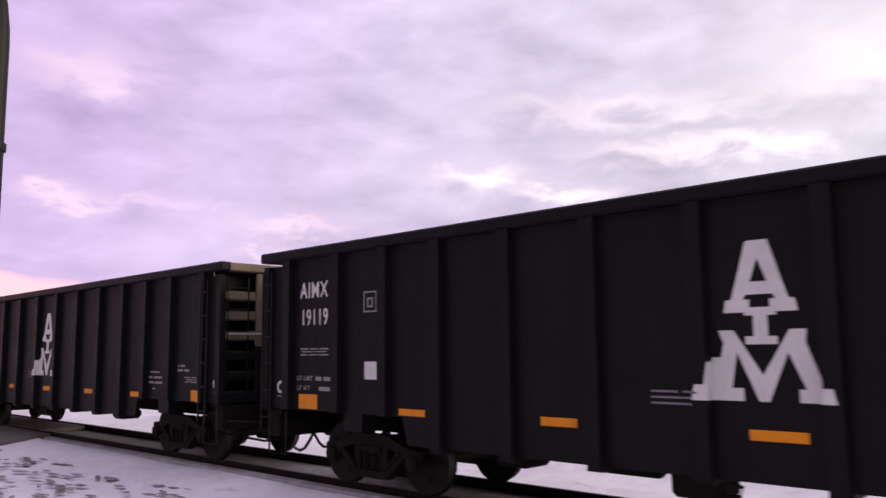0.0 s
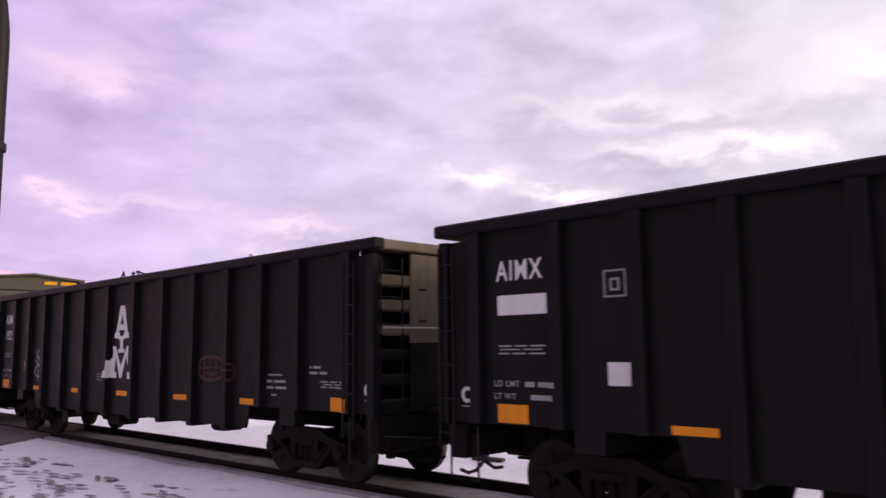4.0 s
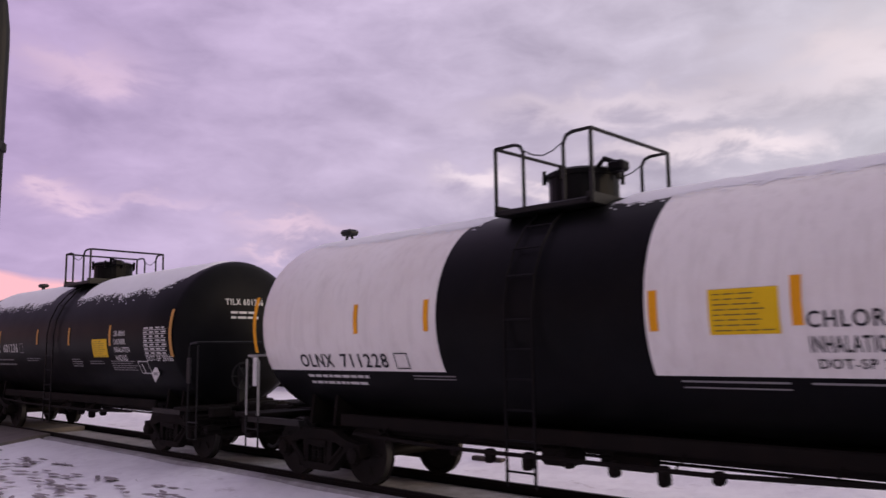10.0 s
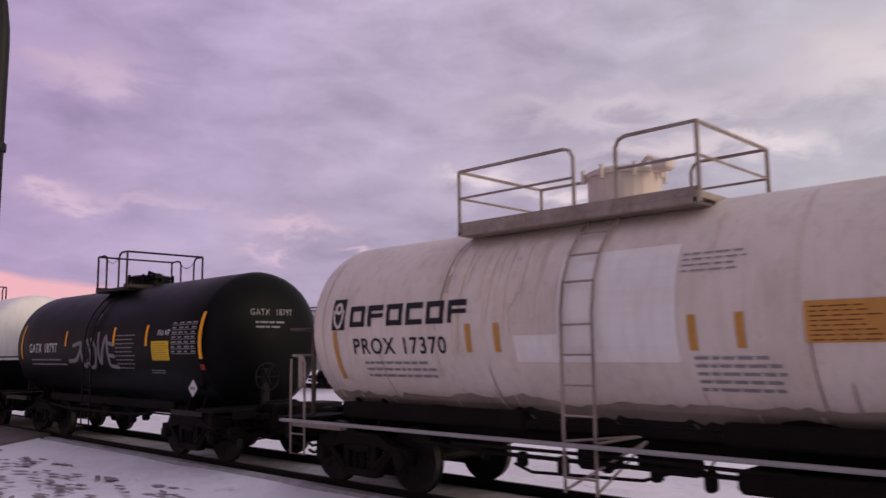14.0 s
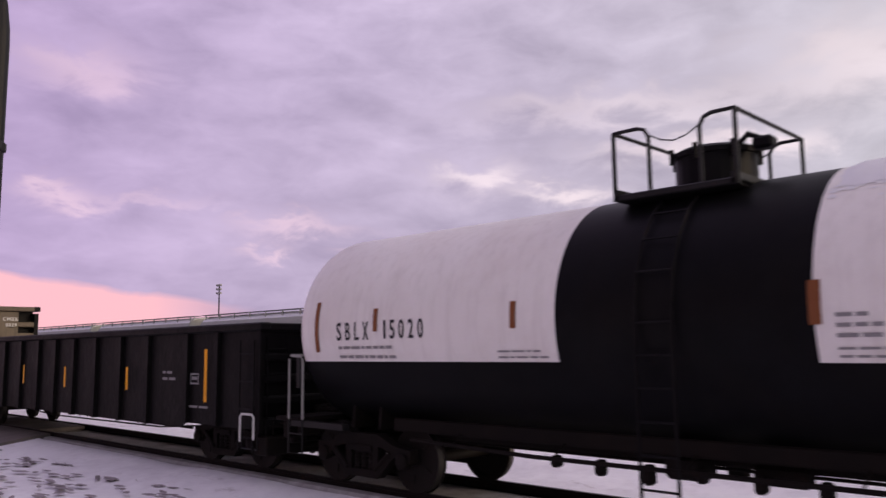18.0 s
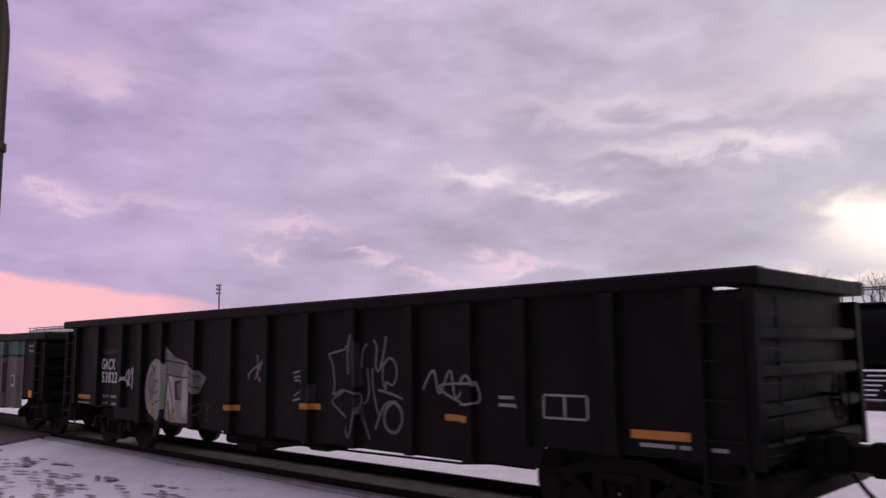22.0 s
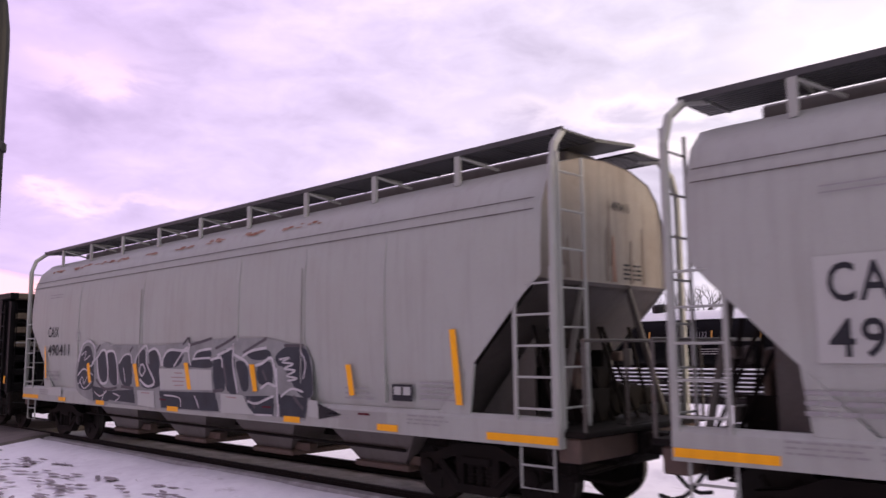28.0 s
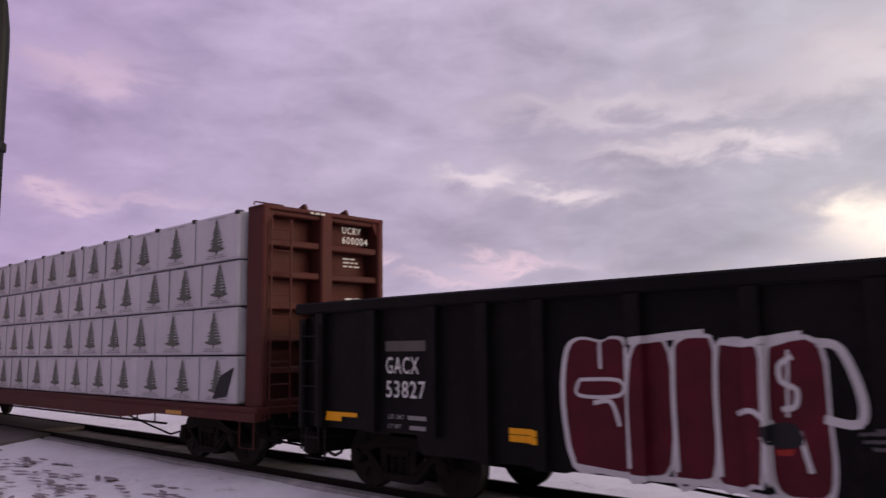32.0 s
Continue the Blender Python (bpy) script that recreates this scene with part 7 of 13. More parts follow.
fill([(1.48, 1.33), (1.69, 1.38), (1.7, 1.14), (1.56, 1.16)], SP_LIME, 4.6, "lime sprayed dab")
fill([(5.26, 1.43), (5.42, 1.47), (5.42, 1.18), (5.27, 1.18)], SP_LIME, 4.6, "lime sprayed dab")
fill([(3.49, 1.1), (3.63, 1.19), (3.64, 1.11)], SP_LIME, 4.6, "lime sprayed dab")
fill([(1.25, 0.64), (1.39, 0.82), (1.62, 0.98), (1.91, 0.93), (2.26, 0.7)], SP_ORANGE, 5, "flame under the letters", True)
fill([(1.67, 0.69), (1.77, 0.84), (1.97, 0.9), (2.3, 0.68)], SP_RED, 5.3, "flame under the letters", True)
fill([(3.11, 0.73), (3.26, 0.86), (3.5, 1.04), (3.9, 1), (4.4, 0.66), (3.88, 0.65)], SP_ORANGE, 5, "flame under the letters", True)
fill([(3.33, 0.73), (3.49, 0.88), (3.75, 0.93), (4.24, 0.69), (3.74, 0.64)], SP_RED, 5.3, "flame under the letters", True)
fill([(3.37, 0.95), (3.68, 1), (3.89, 0.95), (3.45, 0.9)], SP_RED, 5.3, "flame under the letters", True)
dash([(5.35, 0.86), (5.62, 1.01), (5.92, 0.86)], 0.04, SP_LIME, 5, "lime sprayed line")
dash([(-0.23, 0.9), (0.25, 0.84), (0.55, 0.65)], 0.04, SP_LIME, 5, "lime sprayed line")
dash([(3.84, 0.99), (4.06, 0.92), (4.17, 0.8)], 0.04, SP_LIME, 5, "lime sprayed line")
fill([(-0.78, 2.15), (0.1, 2.18), (0.48, 2.27), (1.26, 2.28), (1.19, 1.79), (0.86, 0.92), (-0.53, 0.84), (-0.51, 1.46)], SP_RED, 0.2, "red sprayed field on the door")
fill([(-0.47, 1.44), (-0.25, 1.64), (0.22, 1.72), (0.71, 1.68), (0.8, 1.49), (0.68, 1.1), (0.34, 0.97), (-0.4, 0.96)], SP_ORANGE, 0.7, "orange sprayed flames on the door", True)
fill([(0.1, 1.39), (0.34, 1.49), (0.57, 1.45), (0.39, 1.36)], SP_EMBER, 1, "red fleck in the flames", True)
fill([(-0.28, 1.22), (0, 1.3), (0.1, 1.16), (-0.17, 1.09)], SP_EMBER, 1, "red fleck in the flames", True)
fill([(0.28, 1.13), (0.52, 1.24), (0.68, 1.13), (0.43, 1.04)], SP_EMBER, 1, "red fleck in the flames", True)
fill([(-0.41, 1.54), (-0.09, 1.61), (-0, 1.47), (-0.25, 1.4)], SP_EMBER, 1, "red fleck in the flames", True)
dash([(-0.33, 1.98), (-0.18, 1.8), (0.1, 1.86), (0.1, 1.69), (-0.1, 1.47)], 0.06, SP_WHITE, 1.4, "white sprayed stroke")
dash([(0.29, 1.93), (0.85, 1.99)], 0.06, SP_WHITE, 1.4, "white sprayed stroke")
dash([(0.43, 1.86), (0.82, 1.81), (0.62, 1.77)], 0.06, SP_WHITE, 1.4, "white sprayed stroke")
dash([(0.34, 1.69), (0.85, 1.76)], 0.06, SP_WHITE, 1.4, "white sprayed stroke")
dash([(0.48, 1.65), (0.73, 1.5)], 0.06, SP_WHITE, 1.4, "white sprayed stroke")
on_side(car, "paint_patch", poly(curve([(-1.35, 4.2), (-0.1, 4.2), (0.1, 3.95), (-0.3, 3.7), (-0.7, 3.45), (-1.2, 3.5), (-1.4, 3.8)], 3, True)), DOORSMEAR, "bluish smeared paint high on the door", **BD)
fill([(-0.48, 3.15), (-0.42, 3.2), (-0.36, 2.9), (-0.4, 2.62), (-0.46, 2.7)], MINERAL, 0.5, "dark rust gash in the door", True)
fill([(-1.25, 2.75), (-1.0, 2.78), (-0.98, 2.72), (-1.2, 2.68)], SP_BONE, 0.5, "pale chip on the door")
amber_marks(car, [(7.36, 7.66, 1.68, 1.92), (-7.75, -7.45, 1.62, 1.92), (-6.95, -6.35, 1.02, 1.15), (5.9, 6.5, 0.96, 1.05)], **BK)


# ---- tank cars ----
def tank_car(label, left, right, r, zc, paint, split=None, band=None, snow=False, iron=None, platform=None, rail_top=4.66, mid_rail=False,
             bars_at=(), bar_mat=None, valve=None, end_rails=True, inset=1.55, walk_side=False, chains=True, gate=(0.31, 0.73),
             dome_at=None, dome_r=0.5, dome_top=0.5, snow_width=0.92, kick=0.2, head=0.62,
             rail_at=-0.42, rail_z=1.95, shield=None, inset_left=None, rail_mat=None):
    """A tank on stub sills: shell with dished heads, saddles, dome platform with railings, ladder, trucks.
    paint: (upper, lower and band) materials; split: height below which the shell is dark; band: dark hoop from and to x."""
    iron = iron or IRON
    car = car_root("tank_car", label, left, right)
    L = (right - left) / 2
    n = 56
    xs = sorted({-L + head, L - head, *(band or ()), *[-L + head + (2 * L - 2 * head) * i / 10 for i in range(11)]})
    prof = [(-L + head - head * math.sin(math.pi / 2 * (1 - k / 7)), r * math.cos(math.pi / 2 * (1 - k / 7))) for k in range(7)]
    prof = [(a, max(b, 0.001)) for a, b in prof]
    prof += [(x, r) for x in xs]
    prof += [(-a, b) for a, b in reversed(prof[:7])]

    def which(i, k):
        a = (prof[i][0] + prof[i + 1][0]) / 2
        z = zc + (prof[i][1] + prof[i + 1][1]) / 2 * math.sin(2 * math.pi * (k + 0.5) / n)
        if band and band[0] < a < band[1]:
            return 1
        return 1 if split is not None and z < split else 0

    me = mesh("tank", Geo().lathe(prof, (0, 0, zc), "x", n, which), paint, True)
    if split is not None:  # cut the shell along the level line between the two paints
        bm = bmesh.new()
        bm.from_mesh(me)
        bmesh.ops.bisect_plane(bm, geom=bm.verts[:] + bm.edges[:] + bm.faces[:], plane_co=(0, 0, split), plane_no=(0, 0, 1))
        for f in bm.faces:
            m = f.calc_center_median()
            f.material_index = 1 if m.z < split or (band and band[0] < m.x < band[1]) else 0
        bm.to_mesh(me)
        bm.free()
    part("tank", me, None, car)
    # snow lying along the top
    if snow:
        g = Geo()
        rr = random.Random(2)
        m, c = 130, 13
        gaps = snow if isinstance(snow, tuple) else ()
        for i in range(m + 1):
            x = -L + 0.35 + (2 * L - 0.7) * i / m
            dip = r * (1 if abs(x) < L - head else math.sqrt(max(0.0, 1 - ((abs(x) - L + head) / head) ** 2)))
            wid = snow_width + 0.10 * noise.noise(Vector((x * 1.3, 0, 5))) + 0.06 * noise.noise(Vector((x * 5, 1, 5))) + 0.045 * noise.noise(Vector((x * 17, 3, 5)))
            thin = min([1.0] + [max(0.0, p - x, x - q) / 0.25 for p, q in gaps])
            thin = min(thin, (L - 0.3 - abs(x)) / 0.5)
            wid *= 0.62 + 0.38 * min(1.0, (L - 0.3 - abs(x)) / 1.3)
            for j in range(c):
                a = wid * (2 * j / (c - 1) - 1)
                lift = 0.05 * max(0.0, 1 - (a / wid) ** 4) - 0.012 + 0.01 * noise.noise(Vector((x * 3, a * 4, 2)))
                if thin < 1:
                    lift = -0.03 + (lift + 0.03) * thin
                g.v.append((x, (dip + lift) * math.sin(a), zc + (dip + lift) * math.cos(a)))
        g.f = [(i * c + j, (i + 1) * c + j, (i + 1) * c + j + 1, i * c + j + 1) for i in range(m) for j in range(c - 1)]
        g.mi = [0] * len(g.f)
        part("snow_cap", g, FRESHSNOW, car, "snow lying along the top", smooth=True)
        flakes = Geo()
        for _ in range(2000):  # thin crumbs of snow below the edge
            x = rr.uniform(-L + 0.9, L - 0.9)
            if min([9.0] + [max(p - x, x - q) for p, q in gaps]) < 0.1:
                continue
            a = snow_width + 0.10 * noise.noise(Vector((x * 1.3, 0, 5))) + 0.06 * noise.noise(Vector((x * 5, 1, 5)))
            a = a * (0.62 + 0.38 * min(1.0, (L - 0.3 - abs(x)) / 1.3)) + abs(rr.gauss(0.0, 0.07)) - 0.13
            w, h = rr.uniform(0.015, 0.055), rr.uniform(0.004, 0.012)
            ring_ = [(x + w * math.cos(q) * rr.uniform(0.6, 1.2), a + h * math.sin(q) * rr.uniform(0.6, 1.2)) for q in (0.2, 1.3, 2.4, 3.4, 4.5, 5.6)]
            flakes.add([(u, -(r + 0.006) * math.sin(v), zc + (r + 0.006) * math.cos(v)) for u, v in ring_], [(0, 1, 2, 3, 4, 5)])
        tagged(part("snow_crust", flakes, FRESHSNOW, car, "crumbs of snow below the cap's edge"), kind="stuff")
    # stub sills, saddles, end platforms
    for sx in (-1, 1):
        part("stub_sill", Geo().soft_box(min(sx * (L - 3.4), sx * (L + 0.45)), max(sx * (L - 3.4), sx * (L + 0.45)), -0.24, 0.24, 0.70, 1.02, 0.03), CAST, car)
        xt = sx * (L - (inset if sx > 0 or inset_left is None else inset_left))
        sad = Geo()
        for x in (xt - 0.3, xt + 0.3):
            arc = [(r * 1.0 * math.sin(a), zc - r * math.cos(a)) for a in [(-0.7 + 0.14 * i) for i in range(11)]]
            sad.prism([(-1.0, 0.86), (1.0, 0.86)] + list(reversed(arc)), x - 0.03, x + 0.03)
        part("saddle", sad, CAST, car)
        part("end_platform", Geo().soft_box(min(sx * (L - 0.35), sx * (L + 0.3)), max(sx * (L - 0.35), sx * (L + 0.3)), -1.45, 1.45, 0.93, 1.0, 0.015), CAST, car)
        part("end_sill", Geo().soft_box(min(sx * (L + 0.0), sx * (L + 0.16)), max(sx * (L + 0.0), sx * (L + 0.16)), -1.40, 1.40, 0.66, 0.925, 0.02), CAST, car)
        part("pulling_beam", Geo().soft_box(min(sx * (L + 0.1), sx * (L + 0.62)), max(sx * (L + 0.1), sx * (L + 0.62)), -0.42, 0.42, 0.62, 1.06, 0.03), CAST, car)
        part("side_sill", Geo().box(min(sx * (L - 0.1), xt), max(sx * (L - 0.1), xt), -1.45, -1.33, 0.86, 0.95), iron, car)
        if end_rails:
            h = Geo()
            x0, x1 = sx * (L + rail_at), sx * (L + max(0.22, rail_at + 0.4))
            h.tube([(x0, -1.45, 0.97), (x0, -1.45, rail_z - 0.1), (x0 + sx * 0.06, -1.45, rail_z - 0.02), (x0 + sx * 0.3, -1.45, rail_z), (x1, -1.2, rail_z), (x1, 1.2, rail_z), (x0 + sx * 0.3, 1.45, rail_z), (x0, 1.45, rail_z - 0.1), (x0, 1.45, 0.97)], 0.022, 6)
            h.tube([(x0 + sx * 0.34, -1.46, 0.97), (x0 + sx * 0.34, -1.46, rail_z - 0.05)], 0.02, 6)
            steps = Geo().tube([(x0, -1.45, 0.97), (x0, -1.45, 0.45), (x0 + sx * 0.34, -1.46, 0.45), (x0 + sx * 0.34, -1.46, 0.97)], 0.016, 5)
            steps.tube([(x0, -1.45, 0.75), (x0 + sx * 0.34, -1.46, 0.75)], 0.014, 5)
            part("sill_step", steps, iron, car)
            part("hand_rail", h, rail_mat or iron, car, "bent pipe handrail round the end platform")
            part("hand_rail_shield", Geo().soft_box(min(x0 - 0.02, x0 + sx * 0.12), max(x0 - 0.02, x0 + sx * 0.12), -1.49, -1.46, 1.45, 1.92, 0.01), shield or iron, car)
        truck(car, xt)
    # running boards and pipes along the bottom
    low = Geo().tube([(-L + 2.6, -1.22, 0.80), (-L * 0.3, -1.22, 0.74), (L * 0.3, -1.22, 0.74), (L - 2.6, -1.22, 0.80)], 0.028, 6)
    low.tube([(-L + 2.6, -0.5, 0.72), (L - 2.6, -0.5, 0.70)], 0.02, 5)
    low.soft_box(-0.45, 0.0, -0.9, -0.5, 0.60, 0.86, 0.05)
    low.lathe([(0.5, 0.09), (0.55, 0.11), (1.0, 0.11), (1.05, 0.09)], (0, -0.7, 0.72), "x", 10)
    for k in range(7):
        low.soft_box(-1.9 + k * 0.62, -1.78 + k * 0.62, -1.0, -0.85, 0.60 - 0.04 * (k % 3), 0.74, 0.03)
    low.lathe([(0.55, 0.12), (zc - r + 0.05, 0.16)], (0.0, 0, 0), "z", 10)
    for k in range(5):
        x = -L * 0.5 + k * L * 0.25
        low.tube([(x, -1.22, 0.76), (x, -0.9, 0.95)], 0.016, 4)
    if not walk_side:
        low.soft_box(-L + 2.2, L - 2.2, -0.6, 0.6, 0.74, 0.97, 0.03)
        low.soft_box(-L + 2.0, L - 2.0, -1.0, -0.93, 0.86, 1.05, 0.02)
    else:
        low.tube([(-L + 3.4, -1.3, 0.82), (0.0, -1.3, 0.84), (L - 3.2, -1.3, 0.82)], 0.022, 5)
        low.soft_box(-L + 2.0, L - 2.0, -0.5, 0.5, 0.80, 0.97, 0.03)
        low.tube([(-1.2, -1.1, 0.62), (-0.9, -1.15, 0.55), (0.6, -1.15, 0.60), (0.9, -1.1, 0.7)], 0.02, 5)
        low.soft_box(1.6, 3.4, -1.1, -0.5, 0.56, 0.80, 0.05)
    part("belly_gear", low, CAST, car, "pipes, valve and reservoir under the tank")
    if walk_side:
        part("side_beam", Geo().soft_box(-L + 2.2, L - 2.2, -1.05, -0.92, 1.04, 1.16, 0.02), CAST, car, "grimy beam under the tank")
        for x0, x1 in ((-L + 0.9, -L + 4.4), (L - 4.0, L - 0.9)):
            part("sill_beam", Geo().soft_box(x0, x1, -1.1, -0.9, 1.02, 1.25, 0.03), CAST, car, "grimy beam over the truck")
        part("running_board", Geo().soft_box(-L - 0.1, L + 0.1, -1.56, -1.46, 0.93, 0.975, 0.015), GREYIRON, car)
    # dome platform
    p0, p1 = platform
    zt = zc + r
    pm = (p0 + p1) / 2
    pl = part("dome_platform", Geo().soft_box(p0, p1, -0.98, -0.55, zt - 0.16, zt - 0.08, 0.015).soft_box(p0, p1, 0.55, 0.98, zt - 0.16, zt - 0.08, 0.015)
              .box(p0, p0 + 0.06, -0.98, 0.98, zt - 0.15, zt - 0.02).box(p1 - 0.06, p1, -0.98, 0.98, zt - 0.15, zt - 0.02), iron, car)
    e = 0.94
    g1, g2 = p0 + (p1 - p0) * gate[0], p0 + (p1 - p0) * gate[1]
    zm = (zt + rail_top) / 2
    # two bent rails with a gap at the ladder on each side
    for p, q, d in ((p0, g1, -1), (p1, g2, 1)):
        part("rail_loop", Geo().tube([(q, -e, zt - 0.1), (q, -e, rail_top - 0.12), (q + d * 0.05, -e, rail_top - 0.03), (q + d * 0.14, -e, rail_top), (p, -e, rail_top), (p, e, rail_top), (q + d * 0.14, e, rail_top), (q + d * 0.05, e, rail_top - 0.03), (q, e, rail_top - 0.12), (q, e, zt - 0.1)], 0.024, 6), iron, pl)
        for y in (-e, e):
            part("rail_post", Geo().tube([(p, y, zt - 0.15), (p, y, rail_top)], 0.026, 6), iron, pl)
        if mid_rail:
            part("mid_rail", Geo().tube([(q, -e, zm), (p, -e, zm), (p, e, zm), (q, e, zm)], 0.018, 5), iron, pl)
    for y in (-e, e):
        if mid_rail:
            part("kick_plate", Geo().box(p0, p1, y - 0.015, y + 0.015, zt - 0.1, zt - 0.1 + kick), iron, pl)
        elif chains:
            part("gate_chain", Geo().tube([(g1 + (g2 - g1) * t, y, rail_top - 0.10 - 0.12 * math.sin(math.pi * t)) for t in (0, 0.25, 0.5, 0.75, 1)], 0.009, 4), iron, pl)
    pm = pm if dome_at is None else dome_at
    dt = zt + dome_top
    dome = Geo().lathe([(zt - 0.25, dome_r - 0.03), (dt - 0.13, dome_r - 0.03), (dt - 0.13, dome_r), (dt - 0.07, dome_r), (dt - 0.03, dome_r * 0.85), (dt, 0.0)], (pm, 0, 0), "z", 24)
    for k in range(8):
        a = 2 * math.pi * k / 8
        dome.lathe([(dt - 0.20, 0.03), (dt - 0.02, 0.03)], (pm + (dome_r + 0.03) * math.cos(a), (dome_r + 0.03) * math.sin(a), 0), "z", 6)
    dome.tube([(pm + dome_r - 0.1, -0.25, dt - 0.06), (pm + dome_r + 0.02, -0.3, dt + 0.02), (pm + dome_r + 0.16, -0.2, dt - 0.05)], 0.035, 6)
    dome.soft_box(pm + dome_r + 0.05, pm + dome_r + 0.28, -0.3, -0.1, dt - 0.16, dt - 0.02, 0.03)
    part("dome", dome, paint[0] if iron is not IRON else paint[-1], car, "valve dome with hinged bolted lid")
    gx = (g1 + g2) / 2
    lad = ladder_geo(gx, -r - 0.06, 0.42, zc + 0.1, 0.42, 6)
    if walk_side:
        for s in (-1, 1):
            lad.tube([(gx + s * 0.21, -r - 0.06, 0.98), (gx + 0.55, -r + 0.35, 1.05)], 0.016, 5)
            lad.tube([(gx + s * 0.21, -r - 0.06, 0.45), (gx + 0.6, -r + 0.35, 1.0)], 0.016, 5)
    part("ladder", lad, SOOT if iron is IRON else iron, car)
    up = Geo()
    for s in (-1, 1):
        x = gx + s * 0.21
        up.tube([(x, -(r + 0.06) * math.cos(a), zc + (r + 0.06) * math.sin(a)) for a in (0.05, 0.3, 0.55, 0.8, 1.0)], 0.018, 5)
    for a in (0.3, 0.55, 0.8):
        up.tube([(gx - 0.21, -(r + 0.06) * math.cos(a), zc + (r + 0.06) * math.sin(a)), (gx + 0.21, -(r + 0.06) * math.cos(a), zc + (r + 0.06) * math.sin(a))], 0.014, 5)
    part("curved_ladder", up, SOOT if iron is IRON else iron, car)
    if valve is not None:
        v = Geo().tube([(valve - 0.10, 0, zt - 0.02), (valve - 0.06, 0, zt + 0.15)], 0.025, 6).tube([(valve + 0.10, 0, zt - 0.02), (valve + 0.06, 0, zt + 0.15)], 0.025, 6).soft_box(valve - 0.14, valve + 0.14, -0.12, 0.12, zt + 0.13, zt + 0.24, 0.04)
        part("relief_valve", v, IRON, car)
    bw = Geo()
    for k in range(16):
        a, b = 2 * math.pi * k / 16, 2 * math.pi * (k + 1) / 16
        bw.tube([(L + 0.315, -0.35 + 0.26 * math.cos(a), 1.55 + 0.26 * math.sin(a)), (L + 0.315, -0.35 + 0.26 * math.cos(b), 1.55 + 0.26 * math.sin(b))], 0.016, 5)
    for k in range(6):
        a = 2 * math.pi * k / 6
        bw.tube([(L + 0.315, -0.35, 1.55), (L + 0.315, -0.35 + 0.26 * math.cos(a), 1.55 + 0.26 * math.sin(a))], 0.013, 4)
    bw.box(L + 0.2, L + 0.29, -0.42, -0.28, 1.0, 1.7)
    part("brake_wheel", bw, IRON if iron is IRON else CAST, car)
    for x, z0, z1, w in bars_at:
        on_tank(car, "reflector", rect(x - w / 2, x + w / 2, z0, z1), bar_mat or AMBER, r, zc, "amber reflective strip", 1)
    rr = random.Random(8)
    for sx in (-1, 1):
        for k in range(18):
            x, y, z = L + rr.uniform(0.05, 0.5), rr.uniform(-1.25, 0.9), rr.uniform(0.5, 0.9)
            g = Geo().soft_box(min(sx * x, sx * (x + 0.16)), max(sx * x, sx * (x + 0.16)), y, y + rr.uniform(0.12, 0.5), z - 0.06, z + rr.uniform(0.02, 0.12), 0.02)
            part("draft_bracket", g, CAST, car)
        part("uncoupling_rod", Geo().tube([(sx * (L + 0.35), -1.3, 0.86), (sx * (L + 0.45), 0.0, 0.8), (sx * (L + 0.35), 1.3, 0.86)], 0.02, 5), CAST, car)
    couplers(car, L + 0.85)
    HEADS[car.name] = (L, head, r, zc)
    return car, L


def notice_table(car, x0, x1, z0, z1, ground_, ink, r, zc, seed):
    """A ruled test table: a panel with rows of small print."""
    if ground_:
        on_tank(car, "notice_panel", rect(x0, x1, z0, z1), ground_, r, zc, "dark painted data panel")
    t = []
    rr = random.Random(seed)
    rows = 7
    for i in range(rows):
        z = z0 + (i + 0.25) * (z1 - z0) / rows
        t += rect(x0 + 0.02, x1 - 0.02, z - 0.03, z - 0.018)
        for c in range(4):
            a = x0 + 0.04 + c * (x1 - x0) / 4
            t += rect(a, a + (x1 - x0) / 4 * rr.uniform(0.4, 0.8), z, z + 0.03)
    on_tank(car, "data_table", t, ink, r, zc, "ruled table of tiny stencilled figures", 1)


def placard(car, x, z, r, zc, size=0.2, mat=None):
    s = max(-0.97, min(0.97, (z - zc) / r))
    y = -r * math.sqrt(1 - s * s) - 0.06
    y = min(y, -1.30)
    g = Geo()
    d = size
    g.prism([(x - d, z), (x, z - d), (x + d, z), (x, z + d)], y - 0.012, y, "y")
    p = part("placard", g, mat or STENCIL, car, "white diamond hazard placard")
    part("placard_print", Geo().box(x - d * 0.5, x + d * 0.5, y - 0.018, y - 0.011, z - d * 0.15, z + d * 0.18), GREYTXT, p)
    part("placard_holder", Geo().box(x - 0.03, x + 0.03, y, y + 0.4, z - 0.04, z + 0.04).box(x - d * 0.8, x + d * 0.8, y + 0.001, y + 0.012, z - 0.02, z + 0.02), IRON, car)


def yellow_notice(car, x0, x1, z0, z1, r, zc, seed, mat=None):
    """A yellow sheet with fine rows of print that cannot be read."""
    on_tank(car, "notice", rect(x0, x1, z0, z1), mat or YELLOW, r, zc, "yellow notice with small black print", 1)
    on_tank(car, "notice_print", small_print(x0 + 0.05, z1 - 0.045, 8, x1 - x0 - 0.1, 0.013, (z1 - z0) / 8.8, seed), PRINT if mat is None else MAROON, r, zc, "", 2)


def hazard_words(car, x, z, w, h, ink, r, zc, lines):
    for i, s in enumerate(lines):
        on_tank(car, "lettering", line(s, x, z - i * h * 1.55, h, w * (0.75 if len(s) < 9 else 1.0)), ink, r, zc, "stencilled hazard wording", 1)


def strip(c, x, z0=2.16, z1=2.62, w=0.09):
    return (x - c, z0, z1, w)


